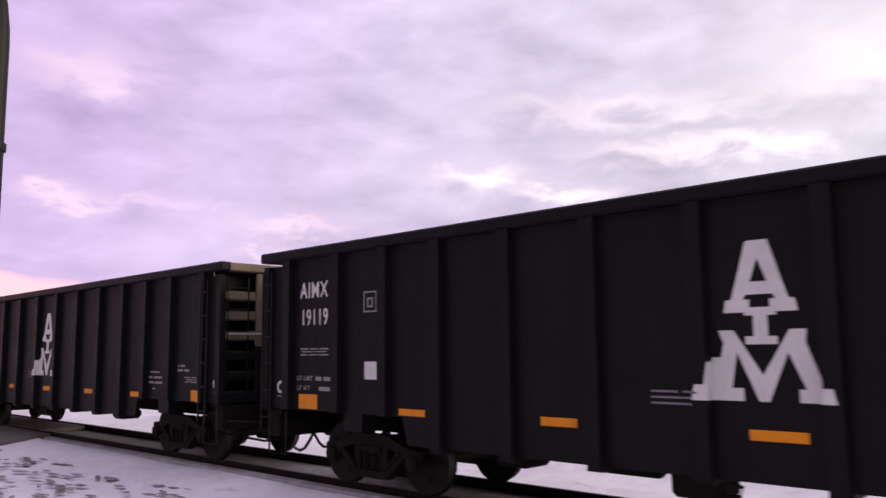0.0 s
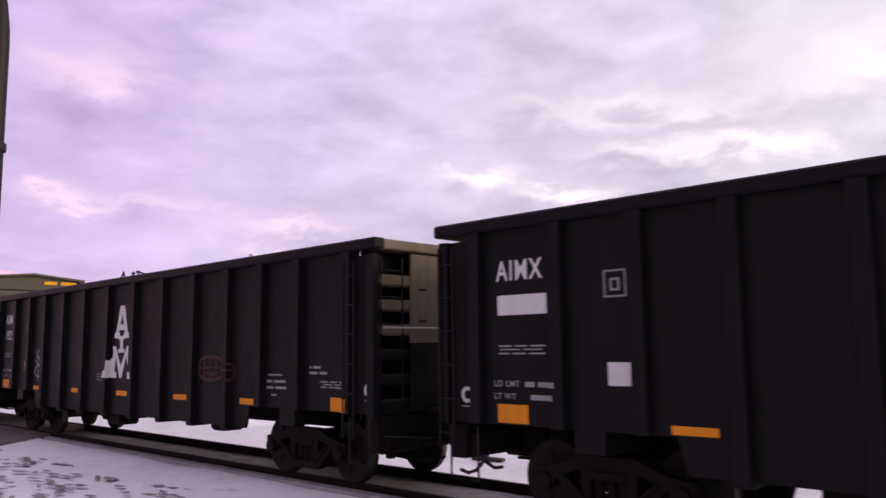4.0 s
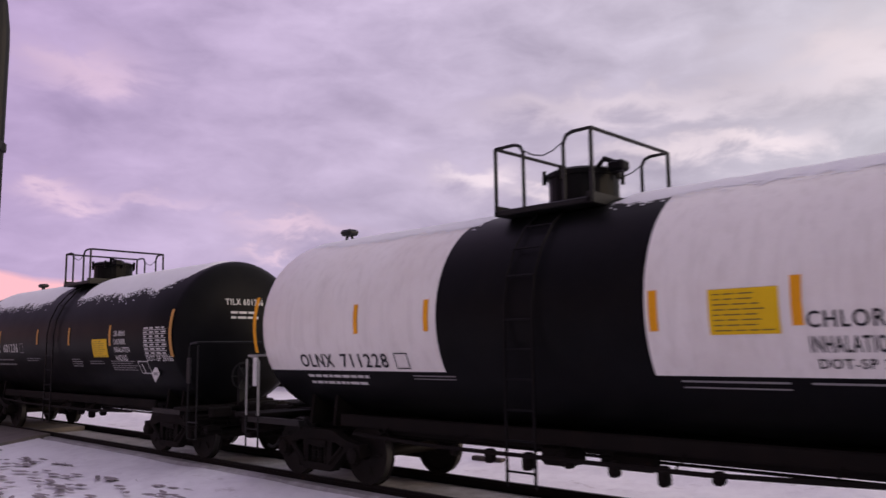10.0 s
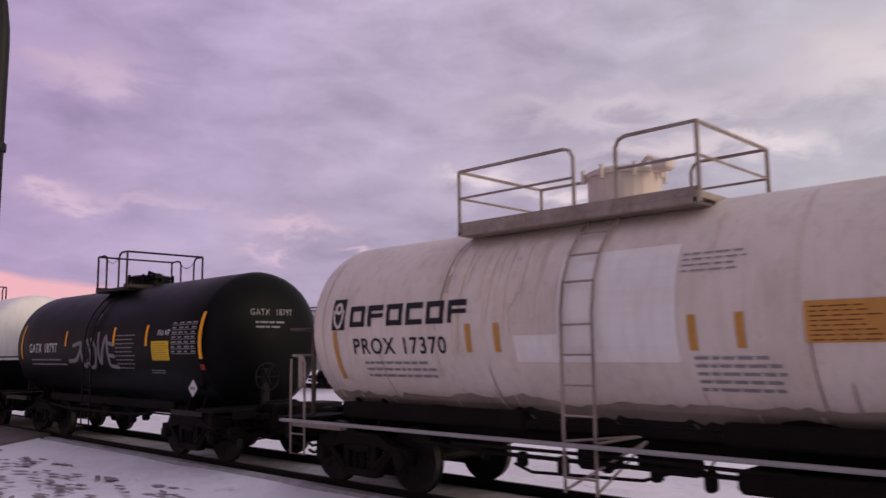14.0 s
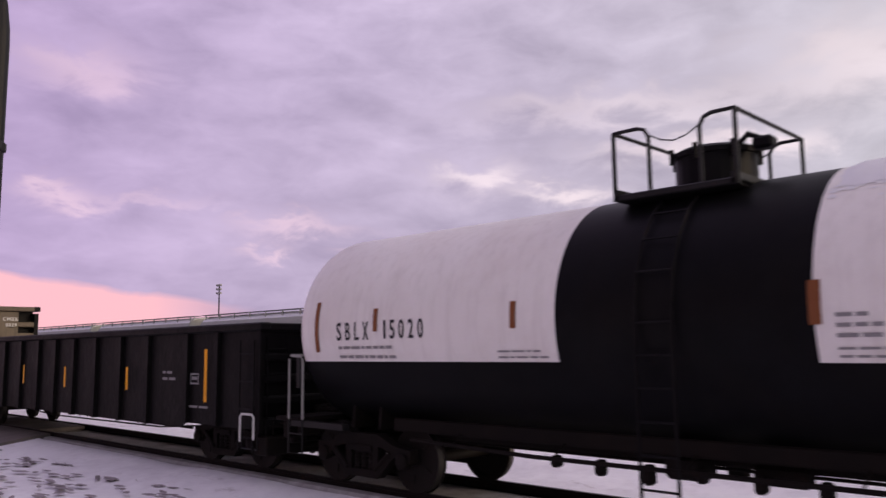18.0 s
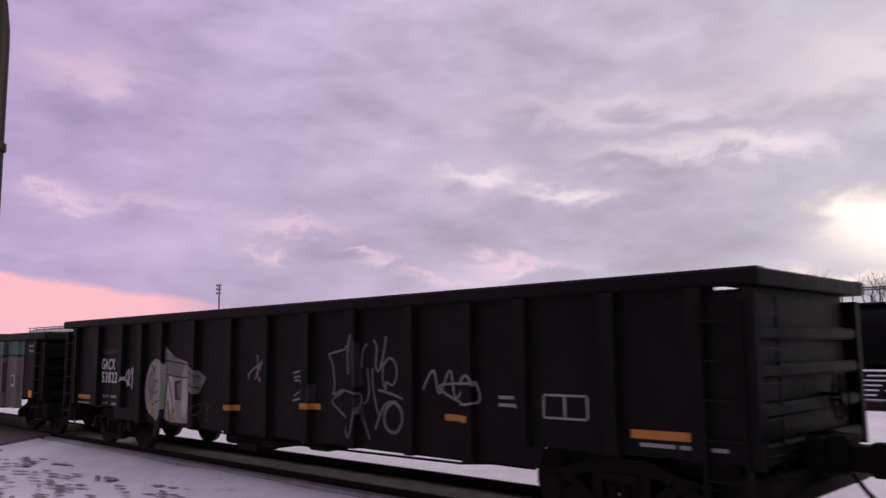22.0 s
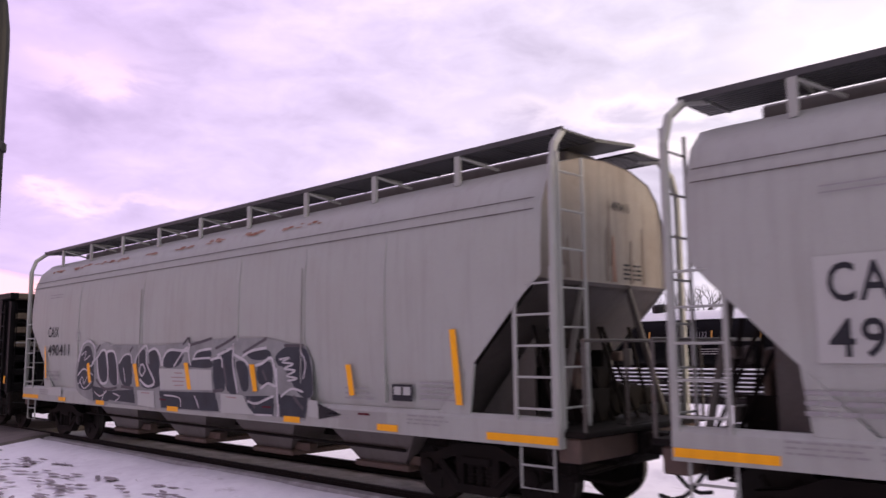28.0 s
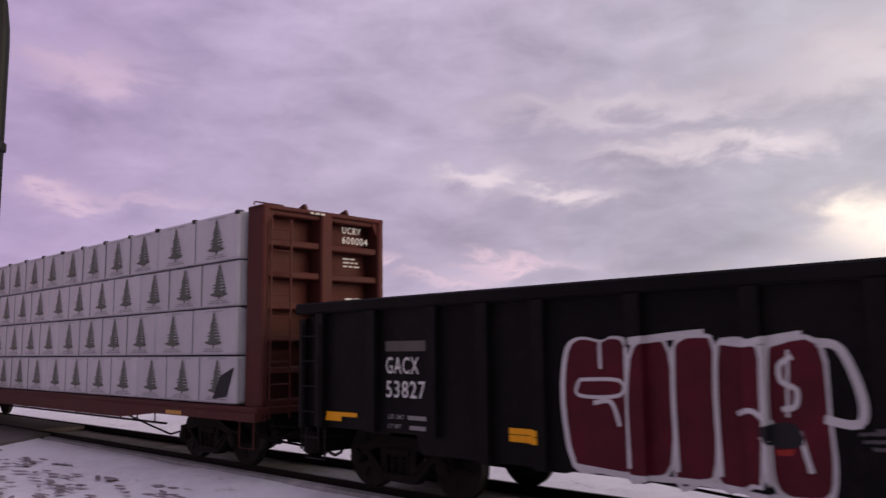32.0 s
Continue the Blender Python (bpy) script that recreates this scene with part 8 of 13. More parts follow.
# white tank with black hoop
c = -116.185
r_, z_ = 1.46, 2.44
car, L = tank_car("white tank car with black hoop, snow and yellow notice", -122.4, -109.97, r_, z_, [TANKWHITE, TANKBLACK], 1.72, (-117.85 - c, -114.78 - c), ((-1.35, 0.5),), None,
                  (-117.2 - c, -115.7 - c), 4.66, dome_at=-116.45 - c, snow_width=0.55, shield=STENCIL, rail_mat=GREYIRON, bars_at=[strip(c, -119.48, 2.26, 2.68), strip(c, -118.03, 2.26, 2.68), strip(c, -114.68, 2.18, 2.60, 0.1), strip(c, -113.22, 2.20, 2.66, 0.1), strip(c, -122.1, 2.0, 2.92), strip(c, -110.5, 2.0, 2.92, 0.1)], valve=-121.4 - c, inset=0.78, inset_left=1.55)
on_tank(car, "lettering", line("OLNX", -120.95 - c, 1.78, 0.19, 0.82) + line("711228", -119.95 - c, 1.78, 0.19, 1.05), INK, r_, z_, "black stencilled mark and number", 1)
on_tank(car, "lettering", frame_box(-118.75 - c, -118.48 - c, 1.76, 1.98, 0.015), INK, r_, z_, "boxed stencil mark", 1)
on_tank(car, "lettering", small_print(-120.9 - c, 1.66, 2, 1.9, 0.045, 0.1, 21), STENCIL, r_, z_, "small white stencil lines", 1)
on_tank(car, "lettering", rect(-118.5 - c, -117.7 - c, 1.66, 1.675) + rect(-118.5 - c, -117.7 - c, 1.62, 1.632) + rect(-114.5 - c, -113.4 - c, 1.66, 1.68) + rect(-114.5 - c, -113.4 - c, 1.6, 1.615) + rect(-113.2 - c, -112.2 - c, 1.66, 1.68), GREYTXT, r_, z_, "faint white lines", 1)
yellow_notice(car, -114.07 - c, -113.38 - c, 2.13, 2.57, r_, z_, 31)
hazard_words(car, -113.15 - c, 2.18, 1.3, 0.145, INK, r_, z_, ("CHLORINE", "INHALATION HAZARD"))
on_tank(car, "lettering", line("DOT-SP 20986", -113.1 - c, 1.81, 0.085, 0.9), INK, r_, z_, "small black stencil line", 1)
on_tank(car, "data_table", frame_box(-111.85 - c, -110.75 - c, 2.1, 2.6, 0.012), GREYTXT, r_, z_, "outlined data table", 1)
notice_table(car, -111.85 - c, -110.75 - c, 2.1, 2.6, None, INK, r_, z_, 24)
placard(car, -111.4 - c, 1.45, r_, z_)
on_head(car, "lettering", small_print(-0.5, 2.75, 4, 0.9, 0.05, 0.1, 25), GREYTXT, "small stencil lines on the end")

# black tank under snow
c = -131.05
r_, z_ = 1.48, 2.40
car, L = tank_car("black tank car with snow along its top", -137.6, -124.5, r_, z_, [TANKBLACK, TANKBLACK], None, None, ((-0.75, 0.75),), None, (-131.72 - c, -130.21 - c), 4.57, dome_at=-131.05 - c, head=0.5, inset=1.2, inset_left=1.55, rail_at=0.2, rail_z=2.2, snow_width=0.97,
                  bars_at=[strip(c, -137.0, 2.0, 2.78), strip(c, -134.75, 2.32, 2.66), strip(c, -131.95, 2.26, 2.63), strip(c, -129.93, 2.22, 2.62), strip(c, -127.7, 2.18, 2.62, 0.1), strip(c, -125.0, 1.94, 2.85, 0.11)], bar_mat=TAN, valve=-135.9 - c)
on_tank(car, "lettering", line("TILX", -135.55 - c, 2.08, 0.21, 0.85) + line("601236", -134.45 - c, 2.08, 0.21, 1.1), STENCIL, r_, z_, "white stencilled mark and number", 1)
on_tank(car, "lettering", frame_box(-133.2 - c, -132.95 - c, 2.06, 2.30, 0.015) + small_print(-135.4 - c, 1.90, 2, 1.7, 0.04, 0.12, 26) + small_print(-132.8 - c, 1.92, 2, 1.0, 0.02, 0.05, 27) + small_print(-129.9 - c, 1.9, 4, 0.7, 0.02, 0.05, 28)
        + small_print(-127.8 - c, 1.86, 5, 1.3, 0.02, 0.045, 29) + small_print(-128.9 - c, 1.86, 2, 0.8, 0.02, 0.05, 30), GREYTXT, r_, z_, "small pale stencil lines", 1)
yellow_notice(car, -128.62 - c, -127.85 - c, 1.94, 2.33, r_, z_, 32)
hazard_words(car, -127.5 - c, 2.38, 0.72, 0.11, STENCIL, r_, z_, ("SR-8841", "CHLORINE", "INHALATION", "HAZARD"))
notice_table(car, -126.15 - c, -125.15 - c, 1.98, 2.56, None, STENCIL, r_, z_, 33)
on_tank(car, "lettering", line("DOT-SP 20986", -126.1 - c, 1.86, 0.10, 1.1), STENCIL, r_, z_, "white stencilled wording", 1)
on_tank(car, "lettering", frame_box(-126.55 - c, -126.1 - c, 1.60, 1.86, 0.02) + rect(-126.4 - c, -126.36 - c, 1.62, 1.8), STENCIL, r_, z_, "outlined stencil box", 1)
placard(car, -125.87 - c, 1.60, r_, z_, 0.17)
on_head(car, "lettering", line("TILX 601236", -0.55, 2.95, 0.12, 0.85) + small_print(-0.45, 2.82, 2, 0.7, 0.05, 0.1, 34), STENCIL, "white stencil on the tank head")

# shorter black tank with square railings
c = -144.93
r_, z_ = 1.30, 2.32
car, L = tank_car("plain black tank car with square railed dome platform", -150.5, -139.36, r_, z_, [TANKBLACK, TANKBLACK], None, None, False, None, (-146.4 - c, -143.18 - c), 4.53, True, gate=(0.36, 0.59), dome_at=-145.0 - c, dome_r=0.46, dome_top=0.72,
                  bars_at=[strip(c, -149.5, 2.0, 2.85), strip(c, -146.85, 2.24, 2.63), strip(c, -145.72, 2.24, 2.64), strip(c, -142.43, 2.18, 2.66, 0.1), strip(c, -139.95, 2.0, 2.87, 0.11)], end_rails=False, inset=0.99, inset_left=1.55)
on_tank(car, "lettering", line("TILX", -149.05 - c, 2.09, 0.22, 0.72) + line("101661", -148.25 - c, 2.09, 0.22, 1.0), STENCIL, r_, z_, "white stencilled mark and number", 1)
on_tank(car, "lettering", line("LD LMT", -148.95 - c, 1.885, 0.06, 0.36) + bars(-148.5 - c, 1.885, (0.36, 0.1, 0.4), 0.055) + line("LT WT", -148.95 - c, 1.765, 0.06, 0.3) + bars(-148.5 - c, 1.765, (0.3, 0.1, 0.4), 0.055), GREYTXT, r_, z_, "small pale stencil lines", 1)
on_tank(car, "lettering", sum([rect(-147.1 + 0.06 * i - c, -146.1 - 0.06 * i - c, 1.90 - 0.055 * i, 1.92 - 0.055 * i) for i in range(6)], []), GREYTXT, r_, z_, "tapering rows of stencil lines", 1)
on_tank(car, "spray_tag", stroke(curve([(-146.0 - c, 2.1), (-145.88 - c, 1.95), (-145.8 - c, 2.08), (-145.85 - c, 1.85), (-145.95 - c, 1.9), (-145.8 - c, 1.75), (-145.7 - c, 1.95), (-145.66 - c, 1.72), (-145.85 - c, 1.62)]), 0.02), GREYTXT, r_, z_, "faint grey spray tag", 1)
on_tank(car, "spray_tag", stroke([(-144.2 - c, 1.9), (-144.1 - c, 2.1), (-144.0 - c, 1.92), (-143.9 - c, 2.1)], 0.03) + stroke(curve([(-143.85 - c, 2.0), (-143.7 - c, 1.95), (-143.75 - c, 2.05), (-143.6 - c, 1.9)]), 0.025)
        + stroke([(-143.5 - c, 2.08), (-143.48 - c, 1.9), (-143.35 - c, 1.92)], 0.03) + stroke(curve([(-143.1 - c, 2.05), (-143.0 - c, 1.85), (-142.75 - c, 1.95), (-142.6 - c, 1.78), (-142.75 - c, 1.7), (-143.0 - c, 1.78)]), 0.03), GREYTXT, r_, z_, "pale grey spray tag", 1)
yellow_notice(car, -143.24 - c, -142.55 - c, 2.12, 2.54, r_, z_, 36)
notice_table(car, -141.52 - c, -140.44 - c, 2.10, 2.64, None, GREYTXT, r_, z_, 37)
on_tank(car, "lettering", frame_box(-141.52 - c, -140.44 - c, 2.08, 2.66, 0.018) + small_print(-142.1 - c, 1.86, 3, 1.1, 0.03, 0.07, 38), GREYTXT, r_, z_, "pale stencil box and lines", 1)
placard(car, -140.41 - c, 1.33, r_, z_, 0.16)
on_head(car, "lettering", line("TILX 101661", -0.55, 2.80, 0.12, 0.85) + small_print(-0.45, 2.68, 3, 0.7, 0.04, 0.09, 39), GREYTXT, "pale stencil on the tank head")
part("end_guard", Geo().soft_box(-L - 0.06, -L - 0.01, -1.25, -0.05, 1.0, 2.52, 0.02), CAST, car)
part("head_shield", Geo().soft_box(L + 0.02, L + 0.06, -0.68, 0.68, 1.18, 2.62, 0.02), SHIELD, car, "flat steel shield before the tank head")
part("gate_panel", Geo().soft_box(-144.4 - c, -143.2 - c, -0.97, -0.93, 3.5, 4.12, 0.01), IRON, car, "dark plate on the dome railing")

# rusty white tank with catwalk
c = -158.125
r_, z_ = 1.36, 2.35
car, L = tank_car("weathered white tank car with rusty railings and platform", -163.6, -152.65, r_, z_, [OLDWHITE, OLDWHITE], None, None, False, PALEIRON, (-160.34 - c, -156.82 - c), 4.46, True, gate=(0.54, 0.71), dome_at=-158.3 - c, kick=0.13, inset_left=1.3, dome_r=0.5, dome_top=0.6,
                  bars_at=[strip(c, -159.85, 1.98, 2.34), strip(c, -159.37, 1.98, 2.34), strip(c, -156.78, 1.98, 2.34), strip(c, -156.28, 2.0, 2.35), strip(c, -162.55, 1.6, 2.3), strip(c, -153.1, 1.62, 2.32)], bar_mat=TAN, walk_side=True, inset=1.05)
t = poly([(-162.62 - c, 2.32), (-162.32 - c, 2.32), (-162.32 - c, 2.78), (-162.62 - c, 2.78)])
on_tank(car, "owner_emblem", t, INK, r_, z_, "dark square emblem", 1)
on_tank(car, "owner_emblem_shape", ring(-162.47 - c, 2.64, 0.09, 0.05, 12) + stroke(curve([(-162.58 - c, 2.62), (-162.55 - c, 2.45), (-162.47 - c, 2.36), (-162.39 - c, 2.45), (-162.36 - c, 2.62)]), 0.04), OLDWHITE, r_, z_, "pale shape in the emblem", 2)
x = -162.2 - c
for i in range(6):  # owner's name, as six heavy block shapes
    on_tank(car, "owner_block", (frame_box(x + i * 0.40, x + i * 0.40 + 0.33, 2.36, 2.66, 0.075) if i in (0, 2, 4) else rect(x + i * 0.40, x + i * 0.40 + 0.08, 2.36, 2.66) + rect(x + i * 0.40, x + i * 0.40 + 0.33, 2.58, 2.66) + rect(x + i * 0.40 + 0.08, x + i * 0.40 + 0.33, 2.36 if i == 3 else 2.48, 2.43 if i == 3 else 2.54)), INK, r_, z_, "black block shape of the owner's name", 1)
on_tank(car, "lettering", line("PROX 17370", -162.15 - c, 1.97, 0.22, 1.9), INK, r_, z_, "black stencilled mark and number", 1)
on_tank(car, "lettering", small_print(-161.95 - c, 1.86, 3, 1.6, 0.04, 0.09, 41), GREYTXT, r_, z_, "small grey stencil lines", 1)
on_tank(car, "lettering", small_print(-156.9 - c, 2.98, 4, 0.7, 0.02, 0.06, 42) + small_print(-156.8 - c, 1.92, 5, 1.0, 0.035, 0.08, 43), GREYTXT, r_, z_, "small grey stencil lines", 1)
yellow_notice(car, -155.67 - c, -154.95 - c, 2.04, 2.42, r_, z_, 44, TAN)
notice_table(car, -154.52 - c, -153.47 - c, 2.02, 2.51, INK, GREYTXT, r_, z_, 45)
on_tank(car, "notice_panel", rect(-154.3 - c, -153.85 - c, 1.58, 1.80), INK, r_, z_, "small dark stencil box", 1)
on_tank(car, "paint_patch", rect(-159.1 - c, -156.95 - c, 1.86, 2.18), TANKWHITE, r_, z_, "cleaner repainted white patch")
on_tank(car, "paint_patch", rect(-158.45 - c, -156.95 - c, 2.18, 3.1), TANKWHITE, r_, z_, "cleaner repainted white patch")
for x, w, z0, z1, m in ((-160.34, 0.035, 2.35, 3.55, STAIN2), (-160.30, 0.10, 2.5, 3.5, STAIN), (-160.45, 0.025, 1.2, 3.4, STAIN), (-155.72, 0.03, 1.15, 3.6, STAIN), (-155.64, 0.02, 1.2, 2.1, STAIN2), (-153.25, 0.03, 1.2, 3.6, STAIN), (-162.85, 0.03, 1.3, 3.4, STAIN)):
    on_tank(car, "seam", rect(x - w / 2 - c, x + w / 2 - c, z0, z1), m, r_, z_, "rusty weld seam", 0.4)
rr = random.Random(12)
for k in range(26):
    x = rr.choice((-159.6, -159.3, -159.0, -158.75, -159.9, -160.1, -156.75)) + rr.uniform(-0.2, 0.2)
    z1 = rr.uniform(3.1, 3.55)
    z0 = z1 - rr.uniform(0.3, 1.2)
    w = rr.uniform(0.02, 0.09)
    pts = [(x - c + w * (rr.uniform(-0.2, 0.2) - 0.5 * (1 - t)), z0 + (z1 - z0) * t) for t in (0, 0.3, 0.6, 1.0)] + [(x - c + w * (0.6 + rr.uniform(-0.2, 0.2)), z0 + (z1 - z0) * t) for t in (1.0, 0.6, 0.3, 0)]
    on_tank(car, "rust_run", poly(pts), STAIN, r_, z_, "faint brown rust run", 0.2 + 0.1 * (k % 5))


def ragged(x0, x1, z0, z1, rough, seed, n=90):
    """A band of dirt with an uneven upper edge."""
    top_ = [(x0 + (x1 - x0) * i / n, z1 + rough * (noise.noise(Vector((i * 0.13, seed, 0))) + 0.5 * noise.noise(Vector((i * 0.9, seed, 3))))) for i in range(n + 1)]
    out_ = []
    for (xa, za), (xb, zb) in zip(top_, top_[1:]):
        out_ += [[(xa, z0), (xb, z0), (xb, zb)], [(xa, z0), (xb, zb), (xa, za)]]
    return out_


on_tank(car, "belly_dust", ragged(-4.95, 4.95, 1.02, 1.40, 0.13, 3), DUST, r_, z_, "tan dust low on the tank", 0.2)
# darkest band: belly soot with the underside's shade painted in
on_tank(car, "belly_soot", ragged(-5.0, 5.0, 1.02, 1.22, 0.13, 8), BELLYDARK, r_, z_, "brown-black soot and painted shade along the belly", 0.5)
for k in range(24):  # thin runs creeping down to the belly
    x, w = rr.uniform(-163.0, -153.0), rr.uniform(0.015, 0.05)
    z1 = 1.4 + abs(rr.gauss(0.0, 0.25))
    on_tank(car, "rust_run", poly([(x - c - w / 2, 1.12), (x - c + w / 2, 1.12), (x - c + w * 0.35, z1 - 0.06), (x - c, z1), (x - c - w * 0.3, z1 - 0.08)]), DUST if k % 3 else STAIN, r_, z_, "grime streak on the belly", 0.3 + 0.02 * (k % 5))
placard(car, -153.63 - c, 1.45, r_, z_, 0.17)
on_tank(car, "label_sheet", rect(4.26, 4.36, 1.72, 1.82), SP_RED, r_, z_, "small red label", 1)
holder = Geo().tube([(4.49, -1.42, 1.28), (4.49, -1.44, 0.98)], 0.022, 6).tube([(4.40, -1.40, 1.30), (4.42, -1.44, 0.98)], 0.014, 5).lathe([(-0.03, 0.0), (-0.03, 0.085), (0.03, 0.085), (0.03, 0.0)], (4.0, -1.40, 1.2), "y", 12).tube([(4.0, -1.38, 1.2), (4.2, -1.2, 1.14)], 0.02, 5)
part("placard_holder", holder, PALEIRON, car, "pale bracket and small wheel under the placard")
on_head(car, "head_dust", ragged(-0.95, 0.95, 1.35, 1.72, 0.22, 5, 40), DUST, "tan dust low on the tank head")
on_head(car, "head_soot", ragged(-0.8, 0.8, 1.22, 1.46, 0.16, 9, 40), BELLYDARK, "brown-black soot low on the tank head")
on_head(car, "rust_run", poly([(-0.78, 1.6), (-0.5, 1.55), (-0.52, 2.0), (-0.56, 2.3), (-0.80, 2.3), (-0.82, 1.9)]), STAIN2, "wide brown rust run under the ledge")
on_head(car, "rust_run", poly([(0.35, 1.5), (0.62, 1.55), (0.58, 2.05), (0.5, 2.25), (0.4, 1.95)]), STAIN2, "wide brown rust run under the ledge")
on_head(car, "lettering", line("PROX 17370", -0.45, 3.0, 0.12, 0.9) + small_print(-0.3, 2.86, 4, 0.75, 0.04, 0.09, 46), INK, "black stencil on the tank head")
for sx in (-1, 1):
    part("head_ledge", Geo().soft_box(min(sx * (L - 0.3), sx * (L + 0.08)), max(sx * (L - 0.3), sx * (L + 0.08)), -1.38, 1.38, z_ - 0.01, z_ + 0.035, 0.01), RUSTBEAM, car, "rusty ledge across the tank head")
    for y in (-1.0, 1.0):
        part("ledge_post", Geo().soft_box(min(sx * (L - 0.09), sx * (L - 0.02)), max(sx * (L - 0.09), sx * (L - 0.02)), y - 0.03, y + 0.03, 1.0, z_, 0.01), RUSTBEAM, car)
    for y in (-0.7, 0.1):
        part("ledge_clip", Geo().soft_box(min(sx * (L - 0.2), sx * (L + 0.0)), max(sx * (L - 0.2), sx * (L + 0.0)), y - 0.1, y + 0.1, z_ + 0.035, z_ + 0.13, 0.015), OLDWHITE, car)
# posts and pipes that stand on the end platforms where the two cars meet
for x, y, z0, z1, w, m in ((0.55, 0.2, 0.98, 1.75, 0.022, IRON), (0.68, 0.3, 0.98, 1.8, 0.022, IRON), (0.42, -0.9, 0.98, 1.6, 0.025, IRON), (0.6, -0.6, 0.98, 1.35, 0.03, IRON), (0.75, -0.2, 0.98, 1.28, 0.05, CAST), (0.35, 0.6, 0.98, 1.5, 0.03, CAST)):
    part("platform_post", Geo().tube([(L + x - 0.35, y, z0), (L + x - 0.35, y, z1)], w, 6), m, car)

# black tank with wide grey tag
c = -171.38
r_, z_ = 1.38, 2.22
car, L = tank_car("black tank car with a broad grey spray tag", -176.6, -166.16, r_, z_, [TANKBLACK, TANKBLACK], None, None, False, None, (-172.2 - c, -170.65 - c), 4.32, dome_at=-171.4 - c, dome_top=0.28, head=0.52,
                  bars_at=[strip(c, -175.75, 1.9, 2.77), strip(c, -172.83, 2.2, 2.56), strip(c, -170.2, 2.18, 2.57, 0.1), strip(c, -168.67, 2.16, 2.58, 0.1), strip(c, -166.52, 1.9, 2.77, 0.12)], end_rails=False, inset=1.24, inset_left=1.55)
on_tank(car, "lettering", line("GATX", -175.2 - c, 2.06, 0.22, 0.85), STENCIL, r_, z_, "white stencilled mark", 1)
on_tank(car, "lettering", line("18797", -174.2 - c, 2.06, 0.22, 0.85), STENCIL, r_, z_, "white stencilled number", 1)
on_tank(car, "lettering", small_print(-175.1 - c, 1.90, 2, 2.3, 0.04, 0.11, 47), GREYTXT, r_, z_, "small pale stencil lines", 1)
for pts, w in (([(-172.7, 1.85), (-172.2, 1.9), (-171.9, 2.25), (-172.4, 2.2)], 0.09), ([(-171.95, 2.3), (-171.85, 1.75), (-171.6, 1.85)], 0.10), ([(-171.6, 2.35), (-171.4, 2.0), (-171.55, 1.75), (-171.25, 1.75), (-171.1, 2.1), (-171.4, 2.35)], 0.09),
               ([(-171.0, 2.5), (-170.9, 1.8), (-170.6, 2.4), (-170.45, 1.75)], 0.10), ([(-170.5, 2.25), (-170.2, 2.2)], 0.08), ([(-170.45, 1.98), (-170.15, 1.95)], 0.08), ([(-170.45, 1.75), (-170.05, 1.72)], 0.08), ([(-171.3, 2.6), (-171.2, 2.9)], 0.07)):
    on_tank(car, "spray_stroke", stroke(curve([(a - c, b) for a, b in pts]), w), SP_GREY, r_, z_, "grey sprayed stroke", 1)
on_tank(car, "lettering", small_print(-170.1 - c, 2.40, 9, 1.0, 0.022, 0.085, 48) + small_print(-168.6 - c, 1.68, 2, 0.8, 0.02, 0.05, 49), GREYTXT, r_, z_, "small pale stencil lines", 1)
yellow_notice(car, -168.44 - c, -167.72 - c, 1.87, 2.25, r_, z_, 50)
on_tank(car, "lettering", line("FRA AIP", -168.2 - c, 2.36, 0.11, 0.5), STENCIL, r_, z_, "white stencilled wording", 1)
notice_table(car, -167.65 - c, -166.65 - c, 2.0, 2.64, None, GREYTXT, r_, z_, 51)
on_tank(car, "reflector", rect(-166.6 - c, -166.45 - c, 1.70, 1.80), SP_RED, r_, z_, "small red label", 1)
placard(car, -166.86 - c, 1.35, r_, z_, 0.16)
on_head(car, "lettering", line("18797", 0.05, 2.72, 0.12, 0.4) + line("GATX", -0.5, 2.72, 0.12, 0.42) + small_print(-0.4, 2.6, 2, 0.7, 0.04, 0.09, 52), GREYTXT, "white stencil on the tank head")

# second white tank with black belly and hoop
c = -184.8
r_, z_ = 1.46, 2.34
car, L = tank_car("white tank car with black belly and black hoop", -191.4, -178.2, r_, z_, [TANKWHITE, TANKBLACK], 1.86, (-186.85 - c, -183.75 - c), False, None, (-186.15 - c, -184.7 - c), 4.46, dome_at=-185.4 - c,
                  bars_at=[strip(c, -189.33, 2.2, 2.58), strip(c, -187.0, 2.2, 2.58), strip(c, -181.9, 2.16, 2.60), strip(c, -179.28, 1.95, 2.82, 0.1), strip(c, -191.0, 1.98, 2.7)], bar_mat=MAROON, valve=-190.4 - c)
on_tank(car, "lettering", line("OLNX 116036", -190.55 - c, 1.95, 0.17, 1.7), INK, r_, z_, "black stencilled mark and number", 1)
yellow_notice(car, -182.82 - c, -182.1 - c, 1.98, 2.37, r_, z_, 53, TAN)
hazard_words(car, -181.7 - c, 2.2, 0.8, 0.11, INK, r_, z_, ("CHLORINE", "INHALATION", "HAZARD"))
notice_table(car, -180.47 - c, -179.4 - c, 1.92, 2.36, INK, GREYTXT, r_, z_, 54)
placard(car, -180.13 - c, 1.42, r_, z_, 0.17), placard(car, -180.3 - c, 1.72, r_, z_, 0.14)
on_tank(car, "lettering", small_print(-190.4 - c, 1.80, 1, 0.8, 0.03, 0.1, 55) + small_print(-183.6 - c, 1.80, 1, 0.8, 0.03, 0.1, 56), GREYTXT, r_, z_, "faint stencil lines", 1)
on_head(car, "lettering", line("OLNX 116036", -0.45, 2.85, 0.12, 0.8) + small_print(-0.3, 2.7, 2, 0.6, 0.05, 0.13, 57), INK, "black stencil on the tank head")

